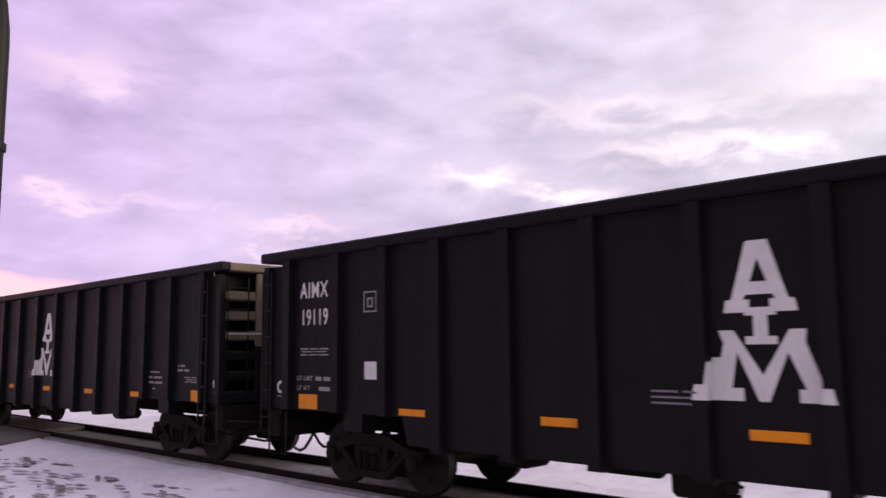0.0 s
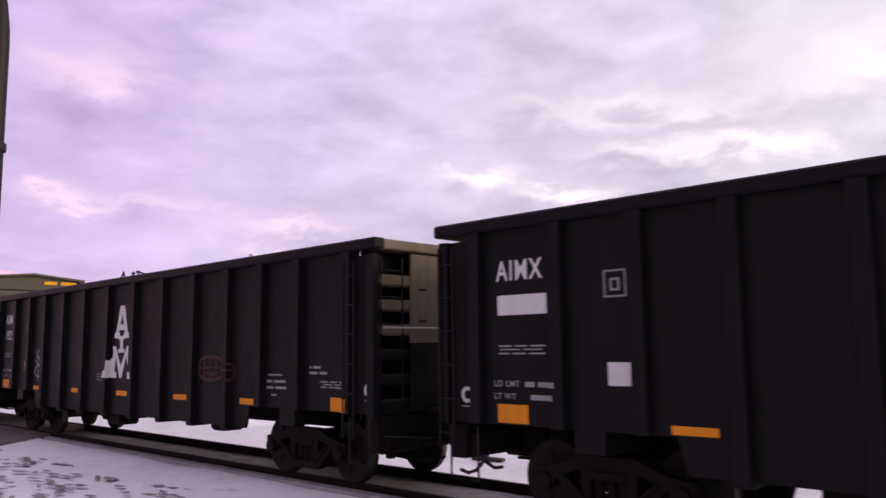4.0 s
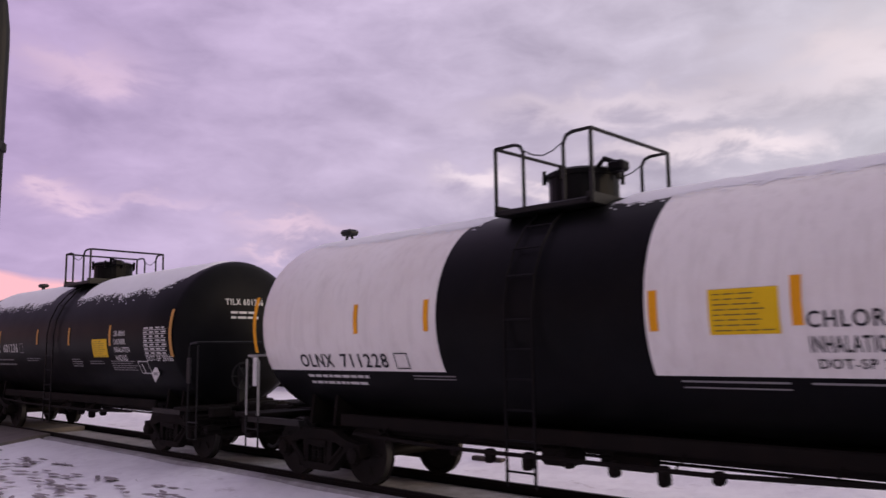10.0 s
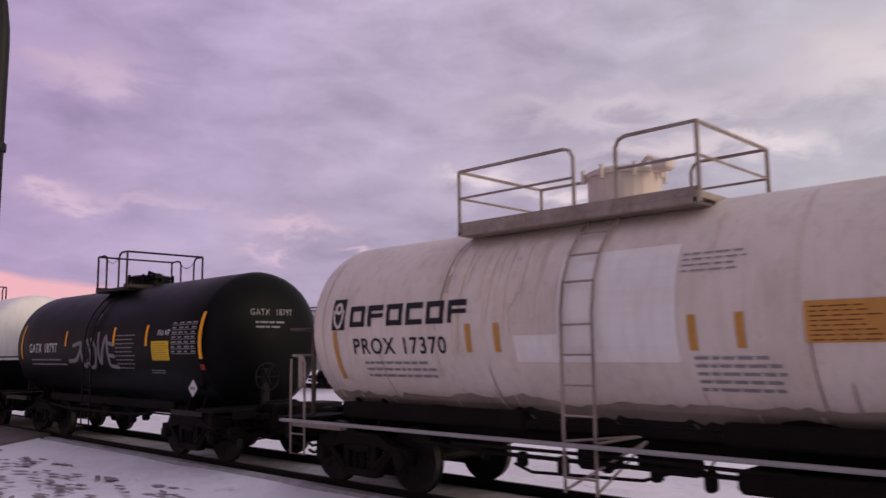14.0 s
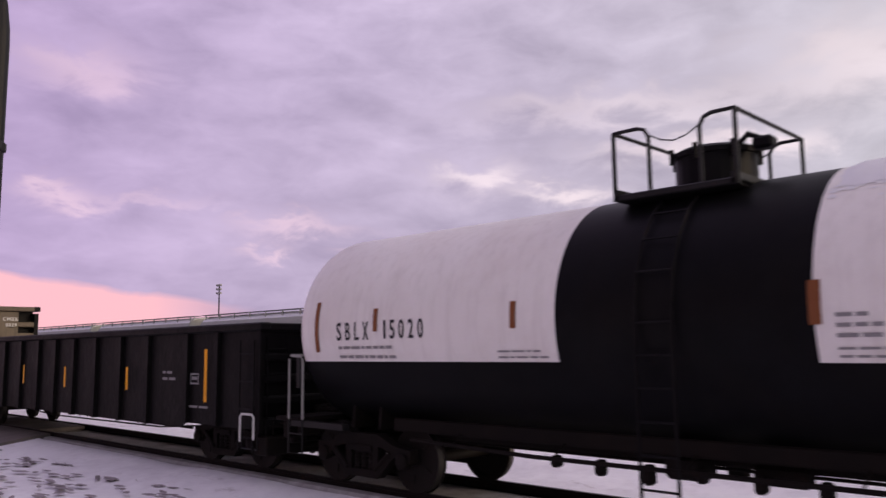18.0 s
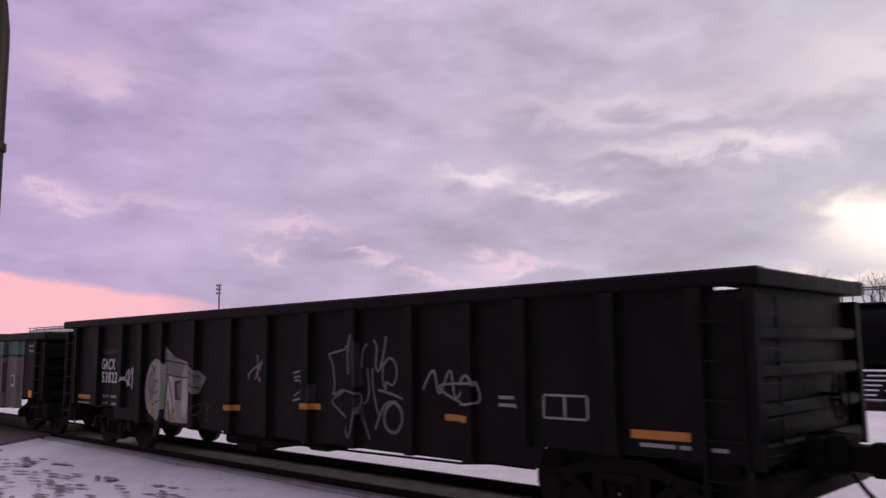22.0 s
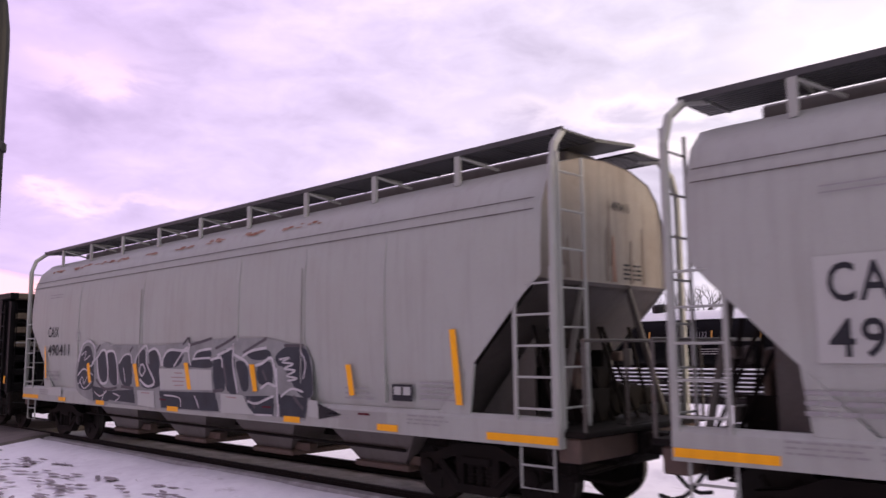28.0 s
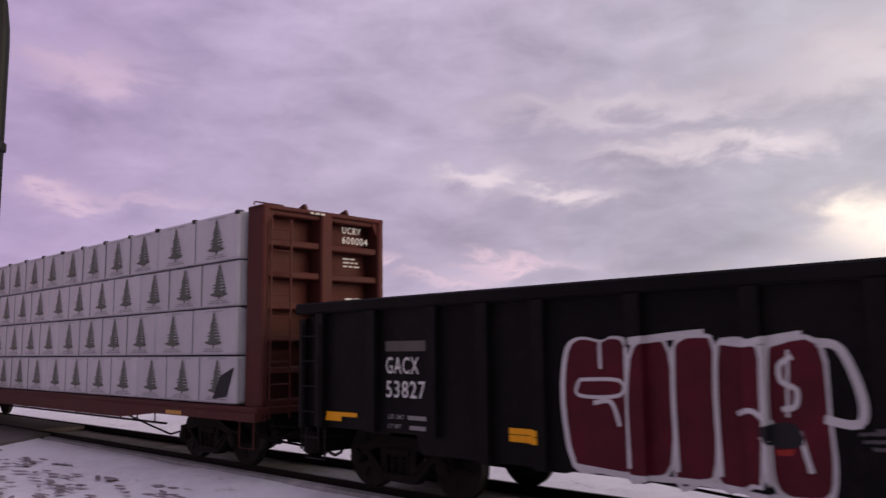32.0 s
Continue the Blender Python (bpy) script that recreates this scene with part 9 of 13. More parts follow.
# third white tank, spaced lettering
c = -200.63
r_, z_ = 1.51, 2.34
car, L = tank_car("white tank car with black belly, hoop and red strips", -207.3, -193.96, r_, z_, [TANKWHITE, TANKBLACK], 1.86, (-202.02 - c, -199.18 - c), ((-6.6, 1.4),), None, (-201.51 - c, -200.04 - c), 4.51, dome_at=-200.7 - c, snow_width=0.8, head=0.52, inset_left=1.4, rail_mat=GREYIRON,
                  bars_at=[strip(c, -206.45, 2.0, 2.75), strip(c, -205.11, 2.28, 2.60), strip(c, -202.63, 2.26, 2.58), strip(c, -199.17, 2.20, 2.60, 0.11), strip(c, -197.1, 2.2, 2.62, 0.1), strip(c, -194.42, 1.94, 2.82, 0.13)], bar_mat=MAROON, inset=0.99)
for i, s in enumerate("SBLX"):
    on_tank(car, "lettering", line(s, -205.98 + i * 0.20 - c, 2.17, 0.25, 0.12), INK, r_, z_, "black stencilled letter", 1)
for i, s in enumerate("15020"):
    on_tank(car, "lettering", line(s, -205.0 + i * 0.185 - c, 2.18, 0.25, 0.11), INK, r_, z_, "black stencilled digit", 1)
on_tank(car, "lettering", small_print(-205.95 - c, 2.08, 2, 1.3, 0.045, 0.13, 58) + small_print(-202.9 - c, 2.0, 2, 0.8, 0.025, 0.07, 59) + small_print(-199.0 - c, 2.3, 3, 0.4, 0.04, 0.09, 60) + small_print(-199.0 - c, 2.0, 2, 1.0, 0.025, 0.07, 61), GREYTXT, r_, z_, "small grey stencil lines", 1)
yellow_notice(car, -198.02 - c, -197.28 - c, 1.97, 2.36, r_, z_, 62, TAN)
hazard_words(car, -196.95 - c, 2.33, 0.62, 0.13, INK, r_, z_, ("CHLORINE", "INHALATION", "HAZARD"))
notice_table(car, -195.82 - c, -194.75 - c, 1.95, 2.45, INK, GREYTXT, r_, z_, 63)
on_tank(car, "lettering", frame_box(-195.98 - c, -195.5 - c, 1.58, 1.84, 0.02) + rect(-195.75 - c, -195.72 - c, 1.62, 1.8), STENCIL, r_, z_, "outlined stencil box", 1)
placard(car, -195.11 - c, 1.34, r_, z_, 0.17), placard(car, -194.63 - c, 1.70, r_, z_, 0.16)
on_head(car, "lettering", small_print(-0.5, 2.85, 3, 0.8, 0.05, 0.12, 64), GREYTXT, "grey stencil lines on the tank head")


# ---- low-sided gondolas ----
C_POSTS = [-7.4, -5.75, -4.78, -3.54, -2.31, -1.1, 0.0, 1.1, 2.3, 3.54, 4.78, 6.34, 7.4]
car, L = gondola("gondola", "black low-sided gondola with amber strips on its posts", -225.5, -207.95, 2.50, 0.66, SOOT, C_POSTS, 0.07, 0.14, -1.47, -1.55, 1.8, 0.74, False, False, centre_panel=False, rungs=4)
CK = dict(posts=C_POSTS, half=0.07, sheet=-1.47)
for x, z0, z1, w in ((-7.75, 1.27, 2.2, 0.09), (-4.68, 1.27, 1.73, 0.09), (-1.93, 1.29, 1.75, 0.09), (0.74, 1.26, 1.72, 0.10), (3.97, 1.28, 1.74, 0.10), (7.1, 1.14, 2.07, 0.10)):
    on_side(car, "reflector", rect(x - w / 2, x + w / 2, z0, z1), AMBER, "upright amber reflective strip", layer=1, posts=(), sheet=-1.552)
on_side(car, "lettering", line("CHXX", -6.61, 2.01, 0.21, 0.72) + line("117", -6.41, 1.78, 0.19, 0.33), STENCIL, "white stencilled mark and number", posts=(), sheet=-1.474)
on_side(car, "lettering", line("CAPY", -6.6, 1.635, 0.06, 0.26) + bars(-6.2, 1.635, (0.38,), 0.055) + line("LD LMT", -6.6, 1.475, 0.06, 0.34) + bars(-6.2, 1.475, (0.38,), 0.055) + line("LT WT", -6.58, 1.315, 0.06, 0.28) + bars(-6.2, 1.315, (0.36,), 0.055), GREYTXT, "small worn stencil lines", posts=(), sheet=-1.474)
on_side(car, "lettering", bars(5.35, 1.62, (0.12, 0.2), 0.05) + bars(5.35, 1.50, (0.2, 0.25), 0.05) + frame_box(6.42, 6.72, 1.44, 1.64, 0.03) + bars(6.47, 1.52, (0.2,), 0.06) + bars(6.4, 1.02, (0.3, 0.3), 0.04), GREYTXT, "small worn stencil lines", posts=(), sheet=-1.474)
on_end(car, "lettering", bars(-0.3, 2.25, (0.5, 0.3), 0.12, space=0.1), GREYTXT, L + 0.04, "pale stencil on the end")
for sx in (-1, 1):
    part("grab_iron", Geo().tube([(sx * (L - 0.45), -1.60, 0.55), (sx * (L - 0.45), -1.60, 0.95), (sx * (L - 0.4), -1.60, 1.0), (sx * (L - 0.1), -1.60, 1.0), (sx * (L - 0.05), -1.60, 0.95), (sx * (L - 0.05), -1.60, 0.6)], 0.02, 6), STENCIL if sx > 0 else IRON, car, "bent grab iron")

M_POSTS = [-6.42, -5.55, -4.85, -3.88, -2.91, -1.88, -0.93, 0.08, 1.07, 2.05, 3.03, 4.02, 5.0, 5.85, 6.6]
MK = dict(posts=M_POSTS, half=0.09, sheet=-1.43)


def high_gondola(number, left, right):
    car, L = gondola("gondola", "black high-sided gondola with close-set posts", left, right, 3.68, 0.78, SOOT, M_POSTS + [-7.5, 7.5], 0.09, 0.17, -1.43, -1.55, 1.8, 1.05, rungs=7)
    on_side(car, "lettering", line("CMBX", -7.33, 1.64, 0.22, 0.68) + line(number[0:2], -6.05, 1.64, 0.22, 0.28) + line(number[2:4], -5.3, 1.64, 0.22, 0.28), STENCIL, "white stencilled mark and number", **MK)
    on_side(car, "lettering", bars(-6.05, 1.48, (0.26,), 0.05) + bars(-6.05, 1.36, (0.22,), 0.05) + bars(-5.35, 1.48, (0.3,), 0.05) + bars(-5.3, 1.36, (0.24,), 0.05) + bars(-6.75, 1.05, (0.04,), 0.45) + rect(-7.12, -6.55, 1.17, 1.18)
            + bars(6.15, 1.85, (0.1,), 0.05) + bars(6.15, 1.72, (0.12,), 0.05) + bars(6.15, 1.60, (0.1,), 0.05) + bars(6.7, 1.85, (0.16,), 0.05) + bars(6.7, 1.70, (0.16,), 0.05) + bars(6.2, 1.5, (0.2, 0.3), 0.05)
            + rect(6.9, 7.5, 1.19, 1.20) + rect(5.82, 5.86, 1.02, 1.45) + bars(0.71, 1.38, (0.28,), 0.025) + bars(0.71, 1.32, (0.28,), 0.025) + bars(0.72, 1.26, (0.22,), 0.025) + bars(2.6, 1.27, (0.19,), 0.02) + bars(5.38, 1.24, (0.22,), 0.05) + rect(0.02, 0.06, 1.25, 1.52), GREYTXT, "small worn stencil lines", **MK)
    on_side(car, "notice", rect(-3.45, -3.2, 1.2, 1.32), STENCIL, "small white paper notice", **MK)
    amber_marks(car, [(-7.16, -6.80, 1.24, 1.43), (-4.25, -3.97, 1.24, 1.33), (-1.43, -1.02, 1.26, 1.35), (1.54, 1.96, 1.26, 1.35), (4.34, 4.82, 1.26, 1.35), (7.12, 7.5, 1.25, 1.45)], **MK)
    on_side(car, "reflector", rect(8.0, 8.12, 1.25, 1.45), AMBER, "amber reflective sheet", layer=2, posts=(), sheet=-1.53)
    on_end(car, "lettering", line("CMBX", 0.35, 3.18, 0.12, 0.5) + line(number, 0.45, 2.98, 0.11, 0.36), STENCIL, L - 0.008, "white stencil on the end plate")
    return car


high_gondola("8029", -243.2, -226.65)

N_POSTS = [-6.42, -5.23, -4.35, -3.5, -2.25, -1.0, 0.1, 1.2, 2.3, 3.5, 4.55, 5.4, 6.6]
NK = dict(posts=N_POSTS, half=0.09, sheet=-1.45)
NLABEL = "white stencilled mark and number"


def mid_gondola(label, left, right, top=2.77, mat=None):
    return gondola("gondola", label, left, right, top, 0.66, mat or SOOT, N_POSTS + [7.6, -7.6], 0.09, 0.17, -1.45, -1.55, 1.8, 0.90, False, centre_panel=False, rungs=5)


car, L = mid_gondola("black gondola with pale round graffiti and white tags", -260.95, -244.5)
on_side(car, "lettering", line("GACX", -6.3, 1.68, 0.22, 0.66) + line("53822", -6.28, 1.40, 0.22, 0.76), STENCIL, NLABEL, **NK)
on_side(car, "paint_patch", rect(-6.25, -5.4, 2.0, 2.1), SP_DARK, "smudged repaint patch", **NK)
on_side(car, "lettering", line("LD LMT", -6.2, 1.08, 0.06, 0.32) + bars(-5.8, 1.08, (0.36,), 0.055) + line("LT WT", -6.2, 0.93, 0.06, 0.26) + bars(-5.76, 0.93, (0.3,), 0.055) + rect(-7.85, -6.9, 0.92, 0.95), GREYTXT, "small worn stencil lines", **NK)
PK = NK
fill([(-4.21, 1.32), (-4.15, 1.59), (-3.97, 1.83), (-3.71, 1.91), (-3.46, 1.87), (-3.4, 1.74), (-3.43, 0.83), (-3.7, 0.75), (-4.04, 0.85), (-4.19, 1.09)], SP_PALE, 1, "pale grey-green sprayed disc", True)
fill([(-3.4, 2.13), (-3.03, 1.93), (-2.54, 1.84), (-2.49, 1.51), (-2.45, 0.72), (-3.15, 0.71), (-3.41, 0.77)], SP_PALE, 1.1, "pale sprayed sail shape")
fill([(-2.45, 1.81), (-1.85, 1.57), (-2.12, 1.26), (-2.47, 1.36)], SP_HAZE, 1.1, "hazy sprayed flag")
fill([(-3.23, 1.55), (-3.03, 1.49), (-3, 1.06), (-3.14, 0.87), (-3.3, 1.11)], SP_BONE, 1.4, "", True)
fill([(-2.72, 1.5), (-2.53, 1.51), (-2.53, 0.98), (-2.7, 0.85)], SP_BONE, 1.4, "", True)
fill([(-3.35, 2.05), (-2.66, 1.81), (-2.74, 1.56), (-3.27, 1.61)], SP_HAZE, 1.4)
fill([(-4.11, 1.46), (-3.89, 1.73), (-3.67, 1.8), (-3.79, 1.34), (-3.95, 1.07)], SP_HAZE, 1.4, "", True)
fill([(-3.03, 1.48), (-2.73, 1.5), (-2.76, 1.13), (-2.99, 1.14)], SP_DARK, 2, "dark block in the sail")
fill([(-2.92, 1.41), (-2.76, 1.48), (-2.77, 1.16), (-2.87, 1.18)], SP_HAZE, 2.2)
fill([(-3.95, 0.93), (-3.74, 0.95), (-3.58, 0.84), (-3.83, 0.78)], SP_OCHRE, 2, "ochre dab", True)
fill([(-3.14, 0.99), (-3.05, 0.94), (-2.98, 0.73), (-3.12, 0.73)], SP_OCHRE, 2, "ochre dab")
fill([(-4.14, 1.15), (-4.01, 1.19), (-3.98, 1.04), (-4.12, 1.05)], SP_APRICOT, 2, "", True)
dash([(-3.7, 1.27), (-3.72, 1.44), (-3.61, 1.5), (-3.5, 1.45)], 0.035, SP_DARK, 2.4, "thin dark sprayed line")
dash([(-3.51, 1.29), (-3.62, 1.24), (-3.65, 1.35), (-3.57, 1.4)], 0.03, SP_DARK, 2.4, "thin dark sprayed line")
dash([(-3.36, 2.1), (-3.32, 1.49), (-3.41, 0.77)], 0.03, SP_DARK, 2.4, "thin dark sprayed line")
dash([(-3.27, 1.55), (-3.13, 1.24), (-3.02, 0.88)], 0.03, SP_DARK, 2.4, "thin dark sprayed line")
dash([(-3.38, 1.87), (-2.56, 1.8)], 0.025, SP_DARK, 2.4, "thin dark sprayed line")
dash([(-3.37, 1.61), (-2.74, 1.55), (-2.48, 1.57)], 0.025, SP_DARK, 2.4, "thin dark sprayed line")
dash([(-3.97, 1.8), (-3.68, 1.54)], 0.025, SP_DARK, 2.4, "thin dark sprayed line")
dash([(-2.42, 1.7), (-1.99, 1.53)], 0.02, SP_DARK, 2.4, "thin dark sprayed line")
dash([(-2.45, 1.48), (-2.06, 1.36)], 0.02, SP_DARK, 2.4, "thin dark sprayed line")
dash([(-3.15, 0.69), (-3.25, 1.11)], 0.03, SP_DARK, 2.4, "thin dark sprayed line")
dash([(-3.91, 1.01), (-3.46, 1.1)], 0.02, SP_DARK, 2.4, "thin dark sprayed line")
dash([(-5.19, 1.43), (-4.96, 1.69), (-5.03, 1.32), (-4.8, 1.72), (-4.81, 1.29)], 0.035, SP_FOG, 1.5, "white spray tag")
dash([(-5.17, 1.5), (-4.87, 1.35)], 0.035, SP_FOG, 1.5, "white spray tag")
dash([(-4.57, 1.7), (-4.59, 1.45), (-4.54, 1.17), (-4.49, 1)], 0.035, SP_FOG, 1.5, "white spray tag")
dash([(-0.5, 1.62), (-0.31, 1.74), (-0.03, 1.83), (-0.1, 1.58), (0.08, 1.87)], 0.03, SP_GREY, 1.5, "white spray tag")
dash([(-0.21, 1.97), (-0.19, 1.63), (-0.06, 1.48), (0.04, 1.59)], 0.03, SP_GREY, 1.5, "white spray tag")
dash([(-0.1, 1.87), (-0.28, 1.55)], 0.03, SP_GREY, 1.5, "white spray tag")
dash([(-0.42, 1.67), (-0.48, 1.55)], 0.025, SP_GREY, 1.5, "white spray tag")
dash([(-2.21, 0.99), (-2.08, 1.11), (-1.99, 0.98), (-2.15, 0.91), (-2.07, 0.82)], 0.025, SP_OLIVE, 1.2, "dim olive spray tag")
dash([(-1.94, 1.07), (-1.81, 1.11), (-1.84, 0.85), (-1.74, 0.82)], 0.025, SP_OLIVE, 1.2, "dim olive spray tag")
dash([(-1.79, 0.98), (-1.68, 1.11)], 0.025, SP_OLIVE, 1.2, "dim olive spray tag")
dash([(1.69, 1.97), (1.98, 2.02), (2.27, 2.08)], 0.032, SP_GREYDIM, 1, "thin pale grey spray tag")
dash([(2.32, 2.25), (2.26, 2.03), (2.27, 1.68)], 0.036, SP_GREYDIM, 1, "thin pale grey spray tag")
dash([(1.7, 1.96), (1.8, 1.79), (1.84, 1.49), (1.8, 1.38), (2.04, 1.45), (2.01, 1.41), (1.79, 1.27), (2.14, 1.03), (2.27, 0.79), (2.39, 1.16), (2.45, 1.38), (2.14, 1.46)], 0.032, SP_GREYDIM, 1, "thin pale grey spray tag")
dash([(2.58, 2.11), (2.48, 2.01), (2.46, 1.77)], 0.029, SP_GREYDIM, 1, "thin pale grey spray tag")
dash([(2.58, 1.77), (2.62, 1.49), (2.58, 1.32), (2.49, 1.26)], 0.025, SP_GREYDIM, 1, "thin pale grey spray tag")
dash([(2.71, 2.16), (2.78, 2.06), (2.76, 1.8), (2.81, 1.73), (2.87, 1.8), (2.94, 2.02), (2.98, 2.21)], 0.036, SP_GREYDIM, 1, "thin pale grey spray tag")
dash([(2.69, 1.77), (2.7, 1.52), (2.78, 1.22), (2.82, 1.13)], 0.029, SP_GREYDIM, 1, "thin pale grey spray tag")
dash([(2.9, 1.8), (3.05, 1.91), (3.17, 1.83), (3.19, 1.67), (3.11, 1.54), (2.98, 1.58), (2.96, 1.46), (2.81, 1.47), (3.1, 1.42), (3.31, 1.36)], 0.036, SP_GREYDIM, 1, "thin pale grey spray tag")
dash([(2.91, 1.8), (2.91, 1.61), (2.96, 1.47)], 0.029, SP_GREYDIM, 1, "thin pale grey spray tag")
dash([(3.14, 1.32), (3.27, 1.22), (3.3, 1.07), (3.19, 0.92), (3.04, 0.92), (2.94, 1.04), (2.98, 1.22), (3.14, 1.32)], 0.050, SP_GREYDIM, 1, "thin pale grey spray tag")
dash([(3.14, 1.32), (2.96, 1.28), (2.81, 1.06), (2.75, 0.92)], 0.032, SP_GREYDIM, 1, "thin pale grey spray tag")
dash([(2.51, 1.03), (2.63, 0.78)], 0.032, SP_GREYDIM, 1, "thin pale grey spray tag")
dash([(2.33, 2.17), (2.37, 1.88), (2.43, 1.51)], 0.12, SP_SMOKE, 0.6, "dim grey overspray")
dash([(2.4, 1.36), (2.5, 1.0)], 0.1, SP_SMOKE, 0.6, "dim grey overspray")
dash([(1.34, 1.52), (1.31, 1.25)], 0.1, SP_SMOKE, 0.6, "dim grey overspray")
dash([(1.12, 1.45), (1.11, 1.3)], 0.06, SP_SMOKE, 0.6, "dim grey overspray")
dash([(0.8, 1.68), (0.97, 1.71)], 0.03, SP_GREY, 1, "small white spray tag")
dash([(0.81, 1.61), (0.99, 1.63)], 0.03, SP_GREY, 1, "small white spray tag")
dash([(0.83, 1.56), (0.96, 1.57), (1.0, 1.52)], 0.03, SP_GREY, 1, "small white spray tag")
dash([(0.79, 1.25), (1.04, 1.3)], 0.03, SP_GREY, 1, "small white spray tag")
dash([(0.82, 1.32), (0.95, 1.39)], 0.025, SP_GREY, 1, "small white spray tag")
part("brake_box", Geo().soft_box(-1.75, -0.2, -1.12, -0.5, 0.40, 0.70, 0.05).soft_box(-1.3, -0.62, -1.18, -0.7, 0.33, 0.5, 0.04), CAST, car, "dark brake boxes hanging under the floor")
part("brake_box", Geo().soft_box(0.7, 1.22, -1.12, -0.6, 0.46, 0.72, 0.05).tube([(-0.2, -1.1, 0.58), (0.3, -1.12, 0.50), (0.72, -1.1, 0.55)], 0.02, 5).tube([(0.3, -1.1, 0.62), (0.72, -1.1, 0.62)], 0.018, 5), CAST, car, "dark brake boxes hanging under the floor")
on_side(car, "spray_tag", stroke(curve([(3.7, 1.5), (3.9, 1.75), (4.0, 1.45), (4.2, 1.75), (4.3, 1.4), (4.55, 1.7), (4.7, 1.4), (4.4, 1.35), (4.0, 1.55), (4.65, 1.6)]), 0.03), SP_GREY, "tangled pale spray tag", layer=1, **NK)
on_side(car, "lettering", frame_box(5.66, 6.28, 1.22, 1.50, 0.025) + rect(5.95, 5.98, 1.25, 1.48) + bars(5.0, 1.42, (0.25,), 0.04) + bars(5.0, 1.33, (0.35,), 0.04) + bars(6.9, 1.0, (0.4, 0.5), 0.04), GREYTXT, "white stencil boxes", **NK)
amber_marks(car, [(-7.72, -6.85, 1.02, 1.11), (6.8, 7.68, 1.08, 1.17), (4.1, 4.55, 1.12, 1.2), (1.1, 1.5, 1.14, 1.23), (-1.16, -0.72, 1.03, 1.12)], RUSTAMBER, **NK)

# graffiti gondola in teal and pale grey, heaped with scrap
N2_POSTS = [-6.7, -5.43, -4.32, -3.18, -2.12, -1.05, 0.0, 1.03, 2.07, 3.12, 4.17, 5.22, 6.3]
TK = dict(posts=N2_POSTS, half=0.09, sheet=-1.45)
car, L = gondola("gondola", "gondola in pale teal and grey graffiti, heaped with scrap", -278.6, -262.2, 2.57, 0.62, SOOT, N2_POSTS + [7.6, -7.6], 0.09, 0.2, -1.45, -1.55, 1.8, 0.92, False, centre_panel=False, rungs=5)
on_side(car, "spray_paint", rect(-4.6, 6.6, 1.28, 2.365), SP_TEAL, "pale teal sprayed band", layer=0, **TK)
PK = TK
LINE = [(-4.65, 2.06), (-4.34, 2.02), (-3.41, 1.32), (-3.14, 1.33), (-2.95, 1.54), (-2.45, 1.94), (-2.09, 2.02), (-1.32, 2.03), (-0.25, 1.99), (0.02, 1.92), (0.84, 1.92), (1.29, 1.87), (1.91, 1.88), (2.35, 1.94),
        (2.76, 1.94), (3.06, 1.90), (3.09, 1.57), (3.24, 1.57), (3.43, 1.72), (3.74, 2.0), (3.88, 2.05), (4.14, 2.04), (4.28, 2.0), (4.3, 1.6), (4.8, 1.33), (5.15, 1.95), (6.6, 1.98)]
for (xa, za), (xb, zb) in zip(LINE, LINE[1:]):  # the grey field below the wavy black line
    fill([(xa, za), (xb, zb), (xb, 0.64), (xa, 0.64)], SP_LILAC, 1, "pale grey sprayed field")
dash(LINE, 0.055, SP_DARK, 4, "wavy black sprayed outline")
for o in ([(-4.4, 1.33), (-4.25, 1.30), (-3.4, 0.68), (-3.36, 0.64), (-4.4, 0.64)], [(-2.96, 0.64), (-2.8, 0.82), (-2.55, 1.08), (-2.24, 1.42), (-2.14, 0.64)],
          [(3.12, 0.64), (3.14, 1.03), (3.69, 1.31), (3.8, 1.29), (4.2, 1.1), (4.9, 0.64)], [(0.05, 1.09), (0.93, 1.09), (0.93, 1.6), (0.05, 1.6)], [(-3.4, 0.64), (-3.36, 0.7), (-2.96, 0.7), (-2.9, 0.64)]):
    fill(o, SP_DARK, 3, "black sprayed shape")
for i, x in enumerate(N2_POSTS[3:-1]):  # dark lines down both edges of a post: sprayed outline and painted groove shadow
    dash([(x + 0.135, 1.9), (x + 0.13, 1.3), (x + 0.14, 0.72)], 0.07, SP_SHADE, 2, "dark line beside a post, outline and painted shadow")
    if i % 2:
        dash([(x - 0.12, 1.85), (x - 0.115, 1.2), (x - 0.12, 0.75)], 0.04, SP_DARK, 2, "dark line beside a post, outline and painted shadow")
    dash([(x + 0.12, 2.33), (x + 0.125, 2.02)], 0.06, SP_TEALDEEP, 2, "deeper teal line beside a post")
for pts, w in (([(1.25, 1.02), (1.6, 0.99), (1.92, 1.0)], 0.03), ([(0.1, 0.98), (0.5, 0.93), (0.9, 0.9)], 0.02), ([(-0.9, 1.06), (-0.5, 1.02), (-0.2, 1.05)], 0.06), ([(2.3, 1.03), (2.6, 1.0), (2.95, 1.0)], 0.035),
               ([(2.1, 0.95), (2.25, 0.92)], 0.03), ([(2.55, 1.45), (2.85, 1.44)], 0.02), ([(2.55, 1.7), (2.56, 1.46)], 0.012), ([(1.05, 1.45), (1.2, 1.4), (1.45, 1.42)], 0.04), ([(-1.9, 1.1), (-1.3, 1.12)], 0.02)):
    dash(pts, w, SP_DARK, 3, "dark scrape along the sheet")
rr = random.Random(31)
